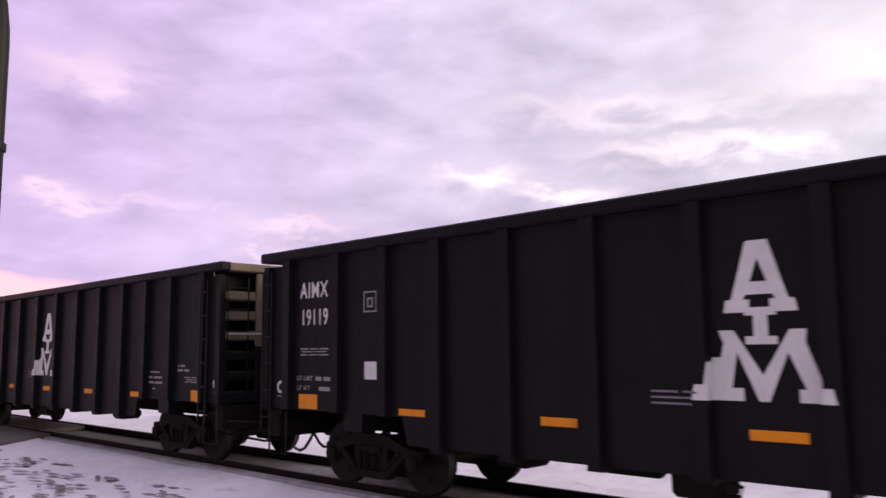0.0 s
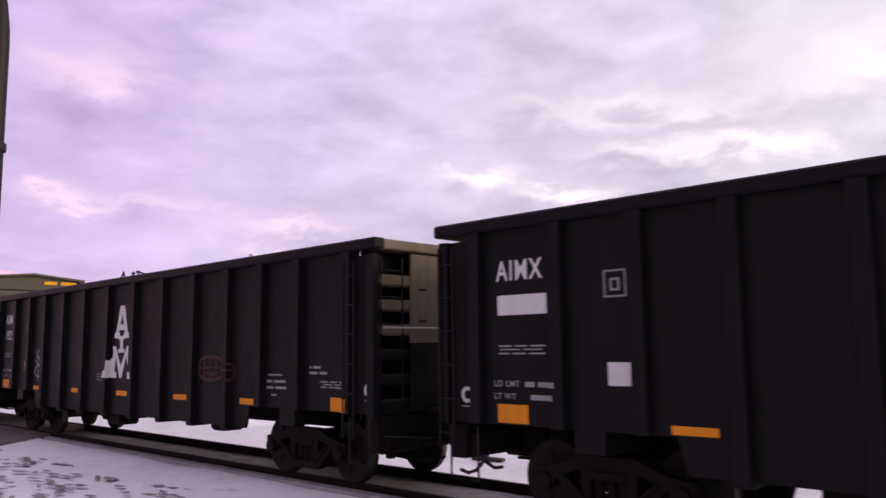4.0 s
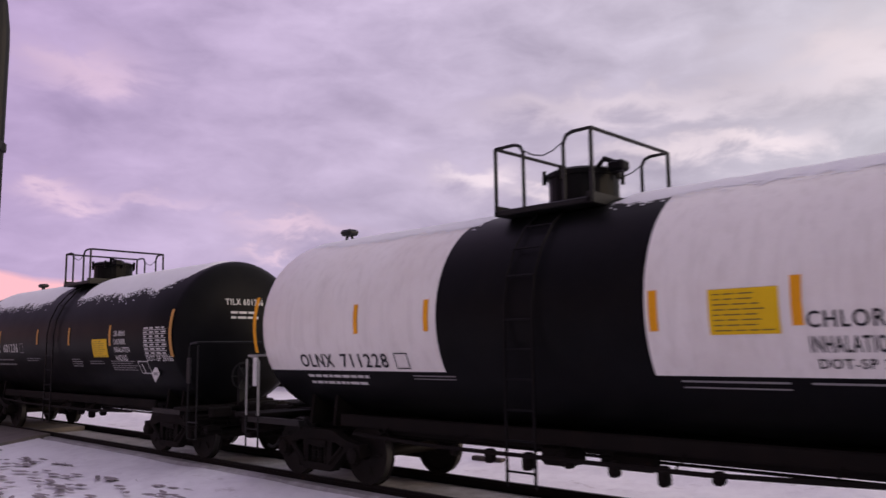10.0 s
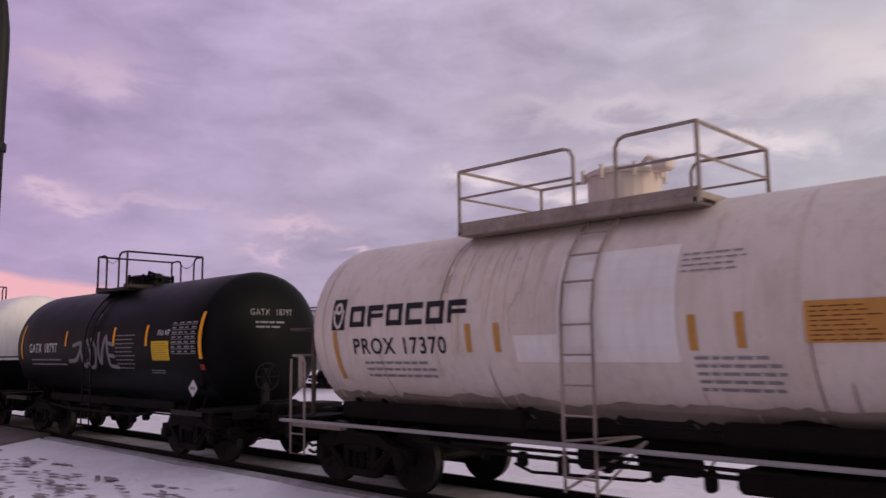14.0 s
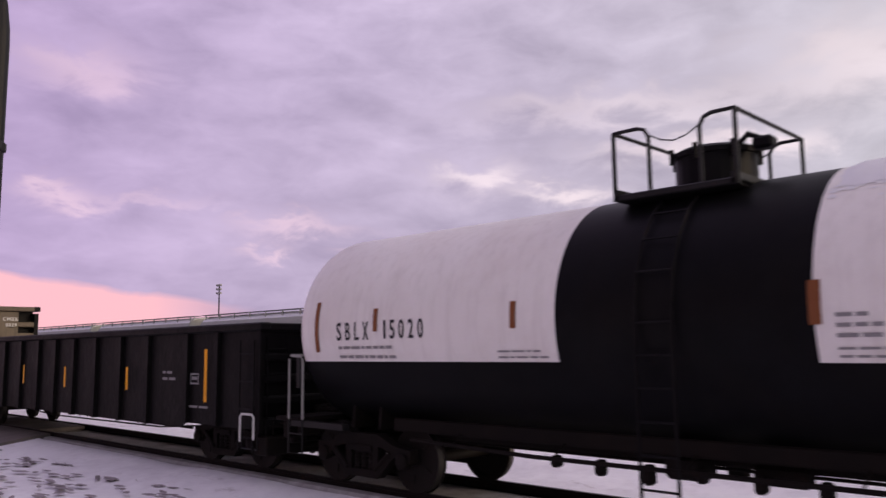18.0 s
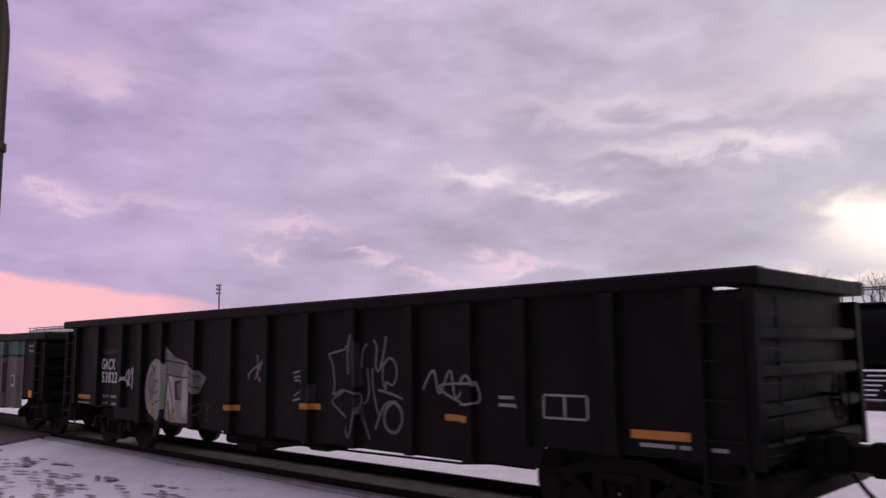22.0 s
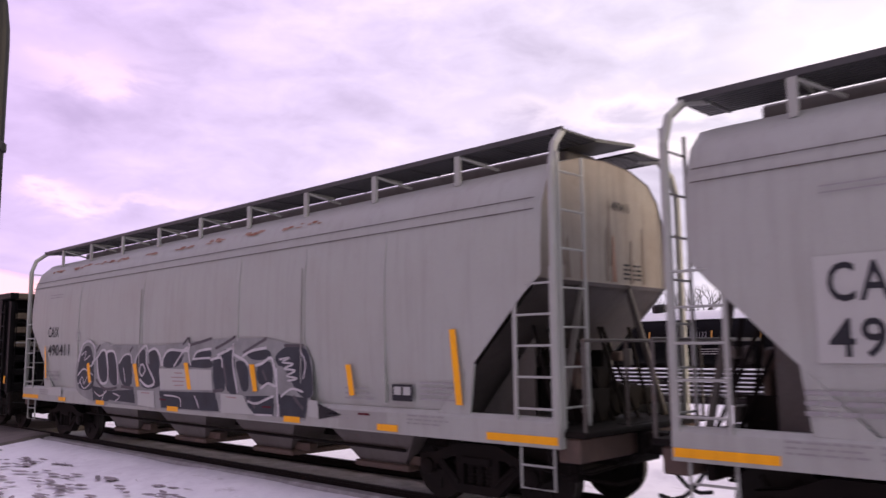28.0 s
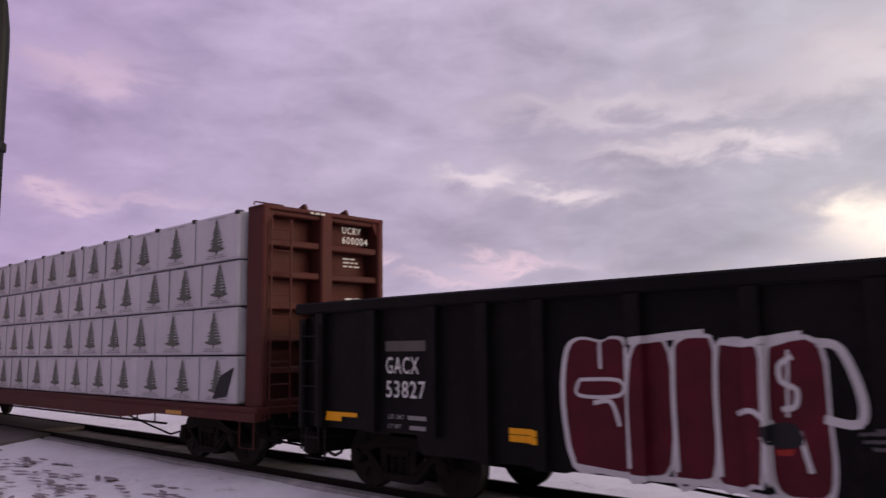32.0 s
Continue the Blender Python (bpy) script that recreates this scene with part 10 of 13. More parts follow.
for i in range(150):  # scraped and rusted places on the old paint
    x, z = rr.uniform(-4.4, 6.4), rr.uniform(0.75, 2.3)
    w, h = rr.uniform(0.03, 0.16), rr.uniform(0.008, 0.032)
    o = [(x + w * math.cos(a * 0.785) * rr.uniform(0.3, 1.2), z + h * math.sin(a * 0.785) * rr.uniform(0.3, 1.6)) for a in range(8)]
    on_side(car, "scrape", poly(o), (SCRAPE, SP_SHADE, SCRAPE, SP_GLOOM)[i % 4], "rusty scrape in the paint", layer=4.5, **TK)
fill([(-5.3, 0.66), (-5.32, 1.5), (-5.0, 1.58), (-4.6, 1.8), (-4.6, 0.64)], SP_LILAC, 0.6, "pale grey sprayed field")
for pts, w in (([(-7.78, 1.05), (-7.72, 1.5), (-7.45, 1.62), (-7.22, 1.3), (-7.45, 0.95), (-7.75, 1.0)], 0.035), ([(-7.3, 2.2), (-7.12, 1.85), (-7.2, 1.35), (-7.02, 0.95)], 0.035), ([(-7.45, 2.0), (-7.2, 2.1), (-7.0, 1.9), (-7.15, 1.6)], 0.03), ([(-7.6, 1.8), (-7.3, 1.72), (-7.05, 1.5)], 0.025),
               ([(-6.5, 0.92), (-6.3, 0.88), (-6.05, 0.9)], 0.05), ([(-6.45, 0.84), (-6.15, 0.82)], 0.035)):
    dash(pts, w, SP_GREYDIM, 1, "dim white scribbled tag")
for i, (s, x) in enumerate((("C", -6.11), ("M", -5.88), ("B", -5.23), ("X", -5.07))):
    on_side(car, "lettering", line(s, x, 2.07, 0.2), STENCIL, "white stencilled letter", layer=1, **TK)
for s, x in (("2", -6.56), ("0", -6.31), ("0", -6.07), ("0", -5.83), ("3", -5.22), ("1", -5.02)):
    on_side(car, "digit", line(s, x, 1.69, 0.21), STENCIL, "white stencilled digit", layer=1, **TK)
on_side(car, "paint_patch", poly([(-5.28, 1.36), (-4.82, 1.33), (-4.56, 0.9), (-5.24, 0.94)]), SP_DARK, "black paint patch", layer=2, **TK)
on_side(car, "lettering", bars(-5.18, 1.2, (0.16, 0.22), 0.07) + bars(-5.05, 1.03, (0.14, 0.2), 0.07) + bars(6.95, 2.2, (0.1, 0.22), 0.06) + bars(6.95, 2.08, (0.35,), 0.05), GREYTXT, "small worn stencil lines", layer=3, **TK)
on_side(car, "notice", rect(5.75, 6.28, 1.18, 1.48), STENCIL, "white stencil box", layer=4, **TK)
on_side(car, "notice", rect(5.78, 5.98, 1.24, 1.45) + rect(6.02, 6.24, 1.24, 1.45), INK, "black squares of the stencil box", layer=5, **TK)
on_side(car, "spray_stroke", stroke(curve([(-7.4, 1.3), (-7.2, 1.8), (-6.9, 1.5), (-7.1, 1.1), (-7.5, 1.0), (-7.6, 1.4), (-7.3, 1.6)]), 0.03), HOPSHADE, "faint scribbled tag", layer=1, **TK)
for x0, x1, z0, z1 in ((7.05, 7.5, 0.94, 1.11), (-7.3, -6.95, 1.08, 1.25), (-3.76, -3.28, 0.75, 0.84), (-0.66, -0.2, 0.72, 0.80), (1.44, 1.91, 0.72, 0.81), (3.54, 4.01, 0.75, 0.84)):
    on_side(car, "reflector", rect(x0, x1, z0, z1), AMBER, "amber reflective sheet", layer=5, **TK)
heap = Geo()
rr = random.Random(12)
for i in range(150):
    x, y = rr.uniform(-7.5, 7.5), rr.uniform(-0.95, 0.95)
    h = 2.33 + 0.12 * noise.noise(Vector((x * 0.6, y, 4))) + 0.1 * (1 - abs(y) / 1.3)
    w, d, q = rr.uniform(0.1, 0.4), rr.uniform(0.1, 0.35), rr.uniform(0.04, 0.16)
    heap.soft_box(x - w, x + w, y - d, y + d, h - 0.3, h + q, 0.04)
for x, w in ((-2.6, 0.2), (-0.9, 0.14), (-0.25, 0.24), (-4.6, 0.12), (4.5, 0.15)):
    heap.lathe([(-0.3, 0.0), (-0.28, w), (0.28, w), (0.3, 0.0)], (x, 0.2, 2.47), "y", 14)
tagged(part("scrap_load", heap, SOOT, car, "dark heap of scrap metal"), kind="stuff")

car, L = mid_gondola("black gondola with red bubble and pale block graffiti", -368.1, -351.8, 2.75)
on_side(car, "lettering", line("GACX", -6.2, 1.70, 0.22, 0.66) + line("53827", -6.2, 1.38, 0.22, 0.78), STENCIL, NLABEL, **NK)
on_side(car, "lettering", line("LD LMT", -6.15, 1.09, 0.06, 0.32) + bars(-5.76, 1.09, (0.36,), 0.055) + line("LT WT", -6.15, 0.96, 0.06, 0.26) + bars(-5.72, 0.96, (0.3,), 0.055), GREYTXT, "small worn stencil lines", **NK)
on_side(car, "paint_patch", rect(-6.2, -5.4, 2.0, 2.14), HOPSHADE, "smudged grey repaint", **NK)
scrap(car, -3.3, 2.50, 4, 1)
scrap(car, -1.5, 2.52, 7, 2)
scrap(car, -0.8, 2.50, 9, 1)
# wine-red bubble letters, each with a thin white edge
PK = NK
fill([(-3.25, 1.41), (-3.18, 2), (-2.97, 2.14), (-2.69, 2.1), (-2.55, 2.14), (-2.35, 2.04), (-2.28, 1.3), (-2.33, 0.71), (-2.75, 0.68), (-3.11, 0.72)], SP_WHITE, 1, "white edge of a bubble letter", True)
fill([(-2.36, 1.53), (-2.26, 2.05), (-1.93, 2.1), (-1.84, 1.61), (-1.89, 0.83), (-2.12, 0.68), (-2.37, 0.7)], SP_WHITE, 1, "white edge of a bubble letter", True)
fill([(-1.86, 1.89), (-1.78, 2.11), (-1.54, 2.14), (-1.39, 2), (-1.42, 0.86), (-1.58, 0.69), (-1.89, 0.68)], SP_WHITE, 1, "white edge of a bubble letter", True)
fill([(-1.41, 1.89), (-1.32, 2.09), (-1.03, 2.08), (-0.9, 1.89), (-0.94, 0.83), (-1.03, 0.72), (-1.45, 0.71)], SP_WHITE, 1, "white edge of a bubble letter", True)
fill([(-0.93, 1.9), (-0.82, 2.06), (-0.4, 2.06), (-0.35, 1.39), (-0.33, 0.89), (-0.42, 0.65), (-0.81, 0.64), (-0.93, 0.9)], SP_WHITE, 1, "white edge of a bubble letter", True)
fill([(-3.18, 1.42), (-3.12, 1.98), (-2.94, 2.11), (-2.7, 2.07), (-2.58, 2.11), (-2.4, 2.01), (-2.35, 1.31), (-2.38, 0.75), (-2.75, 0.72), (-3.06, 0.77)], SP_WINE, 2, "wine-red bubble letter", True)
fill([(-2.32, 1.52), (-2.23, 2.01), (-1.95, 2.06), (-1.87, 1.6), (-1.92, 0.85), (-2.12, 0.72), (-2.34, 0.74)], SP_WINE, 2, "wine-red bubble letter", True)
fill([(-1.83, 1.87), (-1.76, 2.07), (-1.55, 2.1), (-1.42, 1.97), (-1.45, 0.89), (-1.59, 0.74), (-1.86, 0.73)], SP_WINE, 2, "wine-red bubble letter", True)
fill([(-1.37, 1.87), (-1.29, 2.05), (-1.05, 2.04), (-0.93, 1.87), (-0.97, 0.86), (-1.05, 0.76), (-1.41, 0.75)], SP_WINE, 2, "wine-red bubble letter", True)
fill([(-0.88, 1.87), (-0.79, 2.02), (-0.43, 2.02), (-0.38, 1.39), (-0.37, 0.91), (-0.45, 0.69), (-0.78, 0.68), (-0.89, 0.93)], SP_WINE, 2, "wine-red bubble letter", True)
for x in (-2.35, -1.86, -1.41, -0.92):
    dash([(x + 0.02, 2.02), (x, 1.5), (x + 0.015, 0.78)], 0.05, SP_WHITE, 3, "white sprayed gap between two letters")
dash([(-2.99, 1.67), (-2.48, 1.67), (-2.49, 1.51), (-3, 1.5), (-2.99, 1.66)], 0.04, SP_WHITE, 3, "white sprayed stroke")
dash([(-2.81, 1.42), (-2.59, 1.44), (-2.49, 1.19)], 0.05, SP_WHITE, 3, "white sprayed stroke")
dash([(-2.71, 2.1), (-2.71, 1.79)], 0.04, SP_WHITE, 3, "white sprayed stroke")
dash([(-2.3, 2.08), (-1.81, 2.13), (-1.5, 2.15)], 0.08, SP_WHITE, 3, "white sprayed stroke")
dash([(-1.34, 2.07), (-1.09, 2.04), (-0.85, 2.08), (-0.56, 2.12)], 0.07, SP_WHITE, 3, "white sprayed stroke")
dash([(-0.44, 2.04), (-0.24, 1.98), (-0.09, 1.57), (-0.13, 1.34), (-0.41, 1.37)], 0.08, SP_WHITE, 3, "white sprayed stroke")
dash([(-1.2, 1.38), (-1.02, 1.42), (-0.87, 1.27), (-0.95, 1.16)], 0.05, SP_WHITE, 3, "white sprayed stroke")
dash([(-3.06, 0.73), (-2.31, 0.69), (-1.59, 0.7), (-0.78, 0.64), (-0.37, 0.67)], 0.06, SP_WHITE, 3, "white sprayed stroke")
dash([(-0.66, 1.92), (-0.78, 1.84), (-0.77, 1.69), (-0.64, 1.62), (-0.66, 1.47), (-0.78, 1.44)], 0.05, SP_WHITE, 3, "white sprayed stroke")
dash([(-0.7, 1.98), (-0.73, 1.37)], 0.03, SP_WHITE, 3, "white sprayed stroke")
dash([(-0.64, 1.25), (-0.55, 0.89)], 0.05, SP_WHITE, 3, "white sprayed stroke")
dash([(-0.14, 1.25), (0.1, 1.28), (0.42, 1.28)], 0.03, SP_GLOOM, 1, "dull smudged tag")
dash([(-0.11, 1.19), (0.23, 1.23), (0.45, 1.21)], 0.03, SP_GLOOM, 1, "dull smudged tag")
dash([(-0.04, 1.14), (0.29, 1.17)], 0.03, SP_GLOOM, 1, "dull smudged tag")
dash([(0.03, 1.3), (0.3, 1.33)], 0.03, SP_GLOOM, 1, "dull smudged tag")
fill([(-0.95, 1.27), (-0.68, 1.32), (-0.61, 1.13), (-0.88, 1.1)], SP_DARK, 3.3, "", True)
fill([(-0.86, 1.07), (-0.68, 1.09), (-0.71, 1.03), (-0.85, 1.02)], SP_RED, 3.6)
# five large pale letters that run together, with red gaps striped in gold
fill([(1.59, 2.51), (2.0, 2.51), (2.4, 2.52), (2.81, 2.53), (3.21, 2.51), (3.62, 2.53), (4.03, 2.47), (4.43, 2.5), (4.84, 2.53), (5.24, 2.51), (5.65, 2.52), (6.05, 2.48), (6.46, 2.5), (6.46, 0.76), (5.65, 0.76), (4.84, 0.76), (4.03, 0.76), (3.21, 0.76), (2.4, 0.76), (1.59, 0.76)], SP_BONE, 0, "pale body of the large letters")
for x in [x for x in N_POSTS if 1.7 < x < 6.7]:  # cooler paint down the posts, grime along their edges
    dash([(x - 0.01, 2.47), (x, 1.7), (x + 0.01, 0.8)], 0.17, SP_DEW, 0.3, "cool grey-green sprayed band")
    fill([(x - 0.085, 2.5), (x - 0.05, 2.72), (x + 0.02, 2.73), (x + 0.085, 2.5)], SP_DEW, 0.3, "paint run up over the chord")
for k in range(60):  # chips, smears and dull patches over the pale paint
    x, z = rr.uniform(1.6, 6.4), rr.choice((rr.uniform(0.78, 1.4), rr.uniform(0.8, 2.4)))
    w, h = rr.uniform(0.04, 0.25), rr.uniform(0.01, 0.07)
    fill([(x + w * math.cos(q * 0.9) * rr.uniform(0.4, 1.1), z + h * math.sin(q * 0.9) * rr.uniform(0.4, 1.2)) for q in range(7)], (SP_DEW, SP_HAZE, SP_BONE2)[k % 3], 0.2 + 0.03 * (k % 3), "dull worn patch in the pale paint", True)
fill([(2.04, 1.92), (2.17, 2.05), (2.29, 2.12), (2.33, 1.93), (2.2, 1.83), (2.08, 1.84)], SP_WINE, 1, "dark red gap in a letter")
fill([(1.66, 1.7), (1.82, 1.6), (2.11, 1.58), (2.43, 1.62), (2.41, 1.46), (2.3, 1.27), (2.16, 1.15), (2.15, 1.45), (1.95, 1.53), (1.74, 1.54)], SP_WINE, 1, "dark red gap in a letter")
fill([(2.96, 1.99), (3.17, 2.02), (3.26, 1.75), (3.32, 1.52), (3.44, 1.2), (3.28, 1.4), (3.13, 1.73), (3.02, 1.7), (3.04, 1.18), (2.96, 1.51)], SP_WINE, 1, "dark red gap in a letter")
fill([(3.12, 2.35), (3.23, 2.47), (3.31, 2.37), (3.27, 2.29)], SP_WINE, 1, "dark red gap in a letter")
fill([(4.03, 2.09), (4.11, 1.87), (4.2, 1.7), (3.98, 1.66), (3.98, 1.87)], SP_WINE, 1, "dark red gap in a letter")
fill([(4.04, 1.44), (4.33, 1.45), (4.4, 1.24), (4.46, 0.88), (4.39, 0.83), (4.28, 1.12), (4.12, 1.27)], SP_WINE, 1, "dark red gap in a letter")
fill([(4.47, 2.08), (4.62, 2.16), (4.65, 1.74), (4.53, 1.69), (4.45, 1.87)], SP_WINE, 1, "dark red gap in a letter")
fill([(4.6, 1.48), (4.71, 1.46), (4.82, 1.16), (4.88, 1.02), (5.01, 1.03), (4.8, 1)], SP_WINE, 1, "dark red gap in a letter")
fill([(4.98, 2.13), (5.09, 1.97), (5.3, 1.68), (5.25, 1.62), (5.02, 1.59), (4.99, 1.82)], SP_WINE, 1, "dark red gap in a letter")
fill([(4.23, 2.48), (4.38, 2.41), (4.23, 2.37)], SP_WINE, 1, "dark red gap in a letter")
fill([(5.13, 2.43), (5.38, 2.45), (5.23, 2.37)], SP_WINE, 1, "dark red gap in a letter")
fill([(2.41, 0.84), (2.55, 0.89), (2.63, 0.67), (2.44, 0.67)], SP_WINE, 1, "dark red gap in a letter")
fill([(3.85, 0.73), (3.96, 0.79), (4.03, 0.67), (3.89, 0.65)], SP_WINE, 1, "dark red gap in a letter")
fill([(2.58, 2.55), (2.85, 2.51), (2.77, 2.17), (2.6, 2.11)], SP_DARK, 1, "dark gap between two letters")
fill([(3.57, 2.47), (3.84, 2.52), (3.79, 2.23), (3.62, 2.09)], SP_DARK, 1, "dark gap between two letters")
fill([(5.42, 2.4), (5.63, 2.44), (5.59, 2.16), (5.61, 1.82), (5.52, 1.96), (5.42, 2.07)], SP_DARK, 1, "dark gap between two letters")
fill([(4.45, 2.63), (4.57, 2.63), (4.65, 2.51), (4.59, 2.16), (4.5, 2.14)], SP_DARK, 1, "dark gap between two letters")
dash([(2.07, 1.88), (2.3, 1.96)], 0.032, SP_ORANGE, 1.8, "gold hatch stroke")
dash([(2.19, 2.03), (2.29, 2.05)], 0.032, SP_ORANGE, 1.8, "gold hatch stroke")
dash([(2.2, 1.37), (2.36, 1.48)], 0.032, SP_ORANGE, 1.8, "gold hatch stroke")
dash([(2.11, 1.48), (2.31, 1.55)], 0.032, SP_ORANGE, 1.8, "gold hatch stroke")
dash([(2.61, 2.36), (2.81, 2.44)], 0.032, SP_ORANGE, 1.8, "gold hatch stroke")
dash([(2.62, 2.24), (2.77, 2.3)], 0.032, SP_ORANGE, 1.8, "gold hatch stroke")
dash([(3.02, 1.92), (3.2, 1.74)], 0.032, SP_ORANGE, 1.8, "gold hatch stroke")
dash([(3.16, 1.75), (3.27, 1.52)], 0.032, SP_ORANGE, 1.8, "gold hatch stroke")
dash([(3.15, 2.35), (3.27, 2.39)], 0.032, SP_ORANGE, 1.8, "gold hatch stroke")
dash([(3.6, 2.33), (3.8, 2.39)], 0.032, SP_ORANGE, 1.8, "gold hatch stroke")
dash([(3.62, 2.2), (3.78, 2.27)], 0.032, SP_ORANGE, 1.8, "gold hatch stroke")
dash([(4, 1.78), (4.17, 1.72)], 0.032, SP_ORANGE, 1.8, "gold hatch stroke")
dash([(4.02, 1.89), (4.11, 1.83)], 0.032, SP_ORANGE, 1.8, "gold hatch stroke")
dash([(4.09, 1.39), (4.35, 1.25)], 0.032, SP_ORANGE, 1.8, "gold hatch stroke")
dash([(4.16, 1.31), (4.37, 1.18)], 0.032, SP_ORANGE, 1.8, "gold hatch stroke")
dash([(4.48, 1.95), (4.63, 1.87)], 0.032, SP_ORANGE, 1.8, "gold hatch stroke")
dash([(4.48, 1.85), (4.63, 1.8)], 0.032, SP_ORANGE, 1.8, "gold hatch stroke")
dash([(5, 1.91), (5.25, 1.72)], 0.032, SP_ORANGE, 1.8, "gold hatch stroke")
dash([(5.02, 1.8), (5.26, 1.66)], 0.032, SP_ORANGE, 1.8, "gold hatch stroke")
dash([(5.45, 2.26), (5.6, 2.32)], 0.032, SP_ORANGE, 1.8, "gold hatch stroke")
dash([(5.45, 2.15), (5.58, 2.2)], 0.032, SP_ORANGE, 1.8, "gold hatch stroke")
dash([(5.02, 2.03), (5.09, 1.95)], 0.032, SP_ORANGE, 1.8, "gold hatch stroke")
dash([(1.65, 2.12), (1.89, 2.3), (2.14, 2.37), (2.37, 2.44)], 0.05, SP_WINE, 1.4, "dark red sprayed edge")
dash([(1.6, 2.41), (1.55, 2.07), (1.61, 1.8), (1.78, 1.63)], 0.04, SP_WINE, 1.4, "dark red sprayed edge")
dash([(2.32, 1.87), (2.51, 1.84), (2.62, 1.74)], 0.045, SP_WINE, 1.4, "dark red sprayed edge")
dash([(3.58, 2.1), (3.65, 1.64), (3.79, 1.3), (3.96, 1.12)], 0.05, SP_WINE, 1.4, "dark red sprayed edge")
dash([(4.55, 2.51), (4.66, 2.47)], 0.04, SP_WINE, 1.4, "dark red sprayed edge")
dash([(5.52, 1.97), (5.62, 1.82)], 0.045, SP_WINE, 1.4, "dark red sprayed edge")
dash([(3.28, 1), (3.38, 0.78), (3.42, 0.66)], 0.03, SP_WINE, 1.4, "dark red sprayed edge")
dash([(3.06, 1.7), (3.07, 1.16)], 0.03, SP_WINE, 1.4, "dark red sprayed edge")
dash([(4.42, 2.07), (4.45, 1.82)], 0.04, SP_WINE, 1.4, "dark red sprayed edge")
dash([(3.4, 2.58), (3.53, 2.48)], 0.03, SP_WINE, 1.4, "dark red sprayed edge")
dash([(2.91, 2.48), (3.12, 2.44)], 0.03, SP_WINE, 1.4, "dark red sprayed edge")
fill([(4.93, 1.31), (5.16, 1.35), (5.15, 1.24), (4.92, 1.22)], SP_GLOOM, 1.2, "grey stencil plate")
dash([(5.64, 2.17), (5.68, 1.86), (5.99, 1.82), (6.36, 1.75)], 0.05, SP_WINE, 1.4, "dark red sprayed edge")
dash([(5.95, 2.42), (6.2, 2.35)], 0.04, SP_WINE, 1.4, "dark red sprayed edge")
fill([(5.01, 1.39), (5.36, 1.51), (5.7, 1.47), (5.88, 1.57), (6.09, 1.5), (6.16, 1.28), (6.02, 1.12), (5.66, 1.07), (5.36, 1.17), (5.08, 1.29)], SP_WINE, 1, "dark red gap in a letter", True)
fill([(5.5, 1.41), (5.79, 1.42), (5.77, 1.16), (5.52, 1.15)], SP_BONE, 1.5)
fill([(5.54, 1.36), (5.77, 1.37), (5.76, 1.22), (5.55, 1.21)], SP_GLOOM, 1.9, "grey stencil plate")
fill([(6.23, 2.23), (6.61, 2.24), (6.67, 1.87), (6.7, 1.58), (6.54, 1.42), (6.3, 1.75)], SP_DARK, 1, "dark shadow of the last letter")
fill([(6.54, 1.24), (6.82, 1.1), (7.11, 0.83), (6.89, 0.83), (6.57, 1)], SP_WINE, 1, "dark red shadow of the last letter")
dash([(6.29, 2.11), (6.57, 2.15)], 0.045, SP_ORANGE, 1.8, "gold hatch stroke")
dash([(6.32, 1.97), (6.6, 2.01)], 0.045, SP_ORANGE, 1.8, "gold hatch stroke")
dash([(6.39, 1.81), (6.65, 1.85)], 0.045, SP_ORANGE, 1.8, "gold hatch stroke")
dash([(6.48, 1.44), (6.84, 1.18)], 0.045, SP_ORANGE, 1.8, "gold hatch stroke")
dash([(6.52, 1.32), (6.79, 1.14)], 0.045, SP_ORANGE, 1.8, "gold hatch stroke")
dash([(6.65, 1.02), (6.97, 0.88)], 0.045, SP_ORANGE, 1.8, "gold hatch stroke")
dash([(5.88, 1.34), (6.09, 1.24)], 0.045, SP_ORANGE, 1.8, "gold hatch stroke")
dash([(5.86, 1.24), (6.02, 1.17)], 0.045, SP_ORANGE, 1.8, "gold hatch stroke")
on_side(car, "spray_paint", poly([(6.7, 2.04), (6.89, 2.12), (7.06, 2.04), (7.01, 1.61), (7.48, 1.56), (7.54, 0.87), (7.2, 0.86), (6.98, 1.25), (6.74, 1.6)]), SP_BLUE, "lavender-blue sprayed cloud", layer=0, **NK)
on_side(car, "spray_paint", poly([(7.23, 1.81), (7.45, 1.92), (7.53, 1.71), (7.05, 1.61)]), SP_BLUE, "lavender-blue sprayed wisp", layer=0.3, **NK)
on_side(car, "spray_paint", poly([(0.92, 0.86), (1.42, 0.84), (1.40, 1.7), (1.2, 1.86), (1.05, 1.8), (0.88, 1.62), (1.05, 1.4)]), SP_BLUE, "lavender-blue sprayed cloud", layer=0, **NK)
on_side(car, "spray_stroke", stroke([(7.05, 1.5), (7.55, 1.55)], 0.03) + stroke([(7.1, 1.45), (7.5, 1.3), (7.45, 1.15)], 0.06), SP_DARK, "dark sprayed mark", layer=1, **NK)
on_side(car, "spray_tag", stroke(curve([(6.9, 2.45), (7.1, 2.35), (7.3, 2.5), (7.5, 2.4), (7.3, 2.3), (7.0, 2.35)]), 0.04) + ring(7.1, 2.2, 0.08, 0.03, 12), SP_CREAM, "small pale tag", layer=1, **NK)
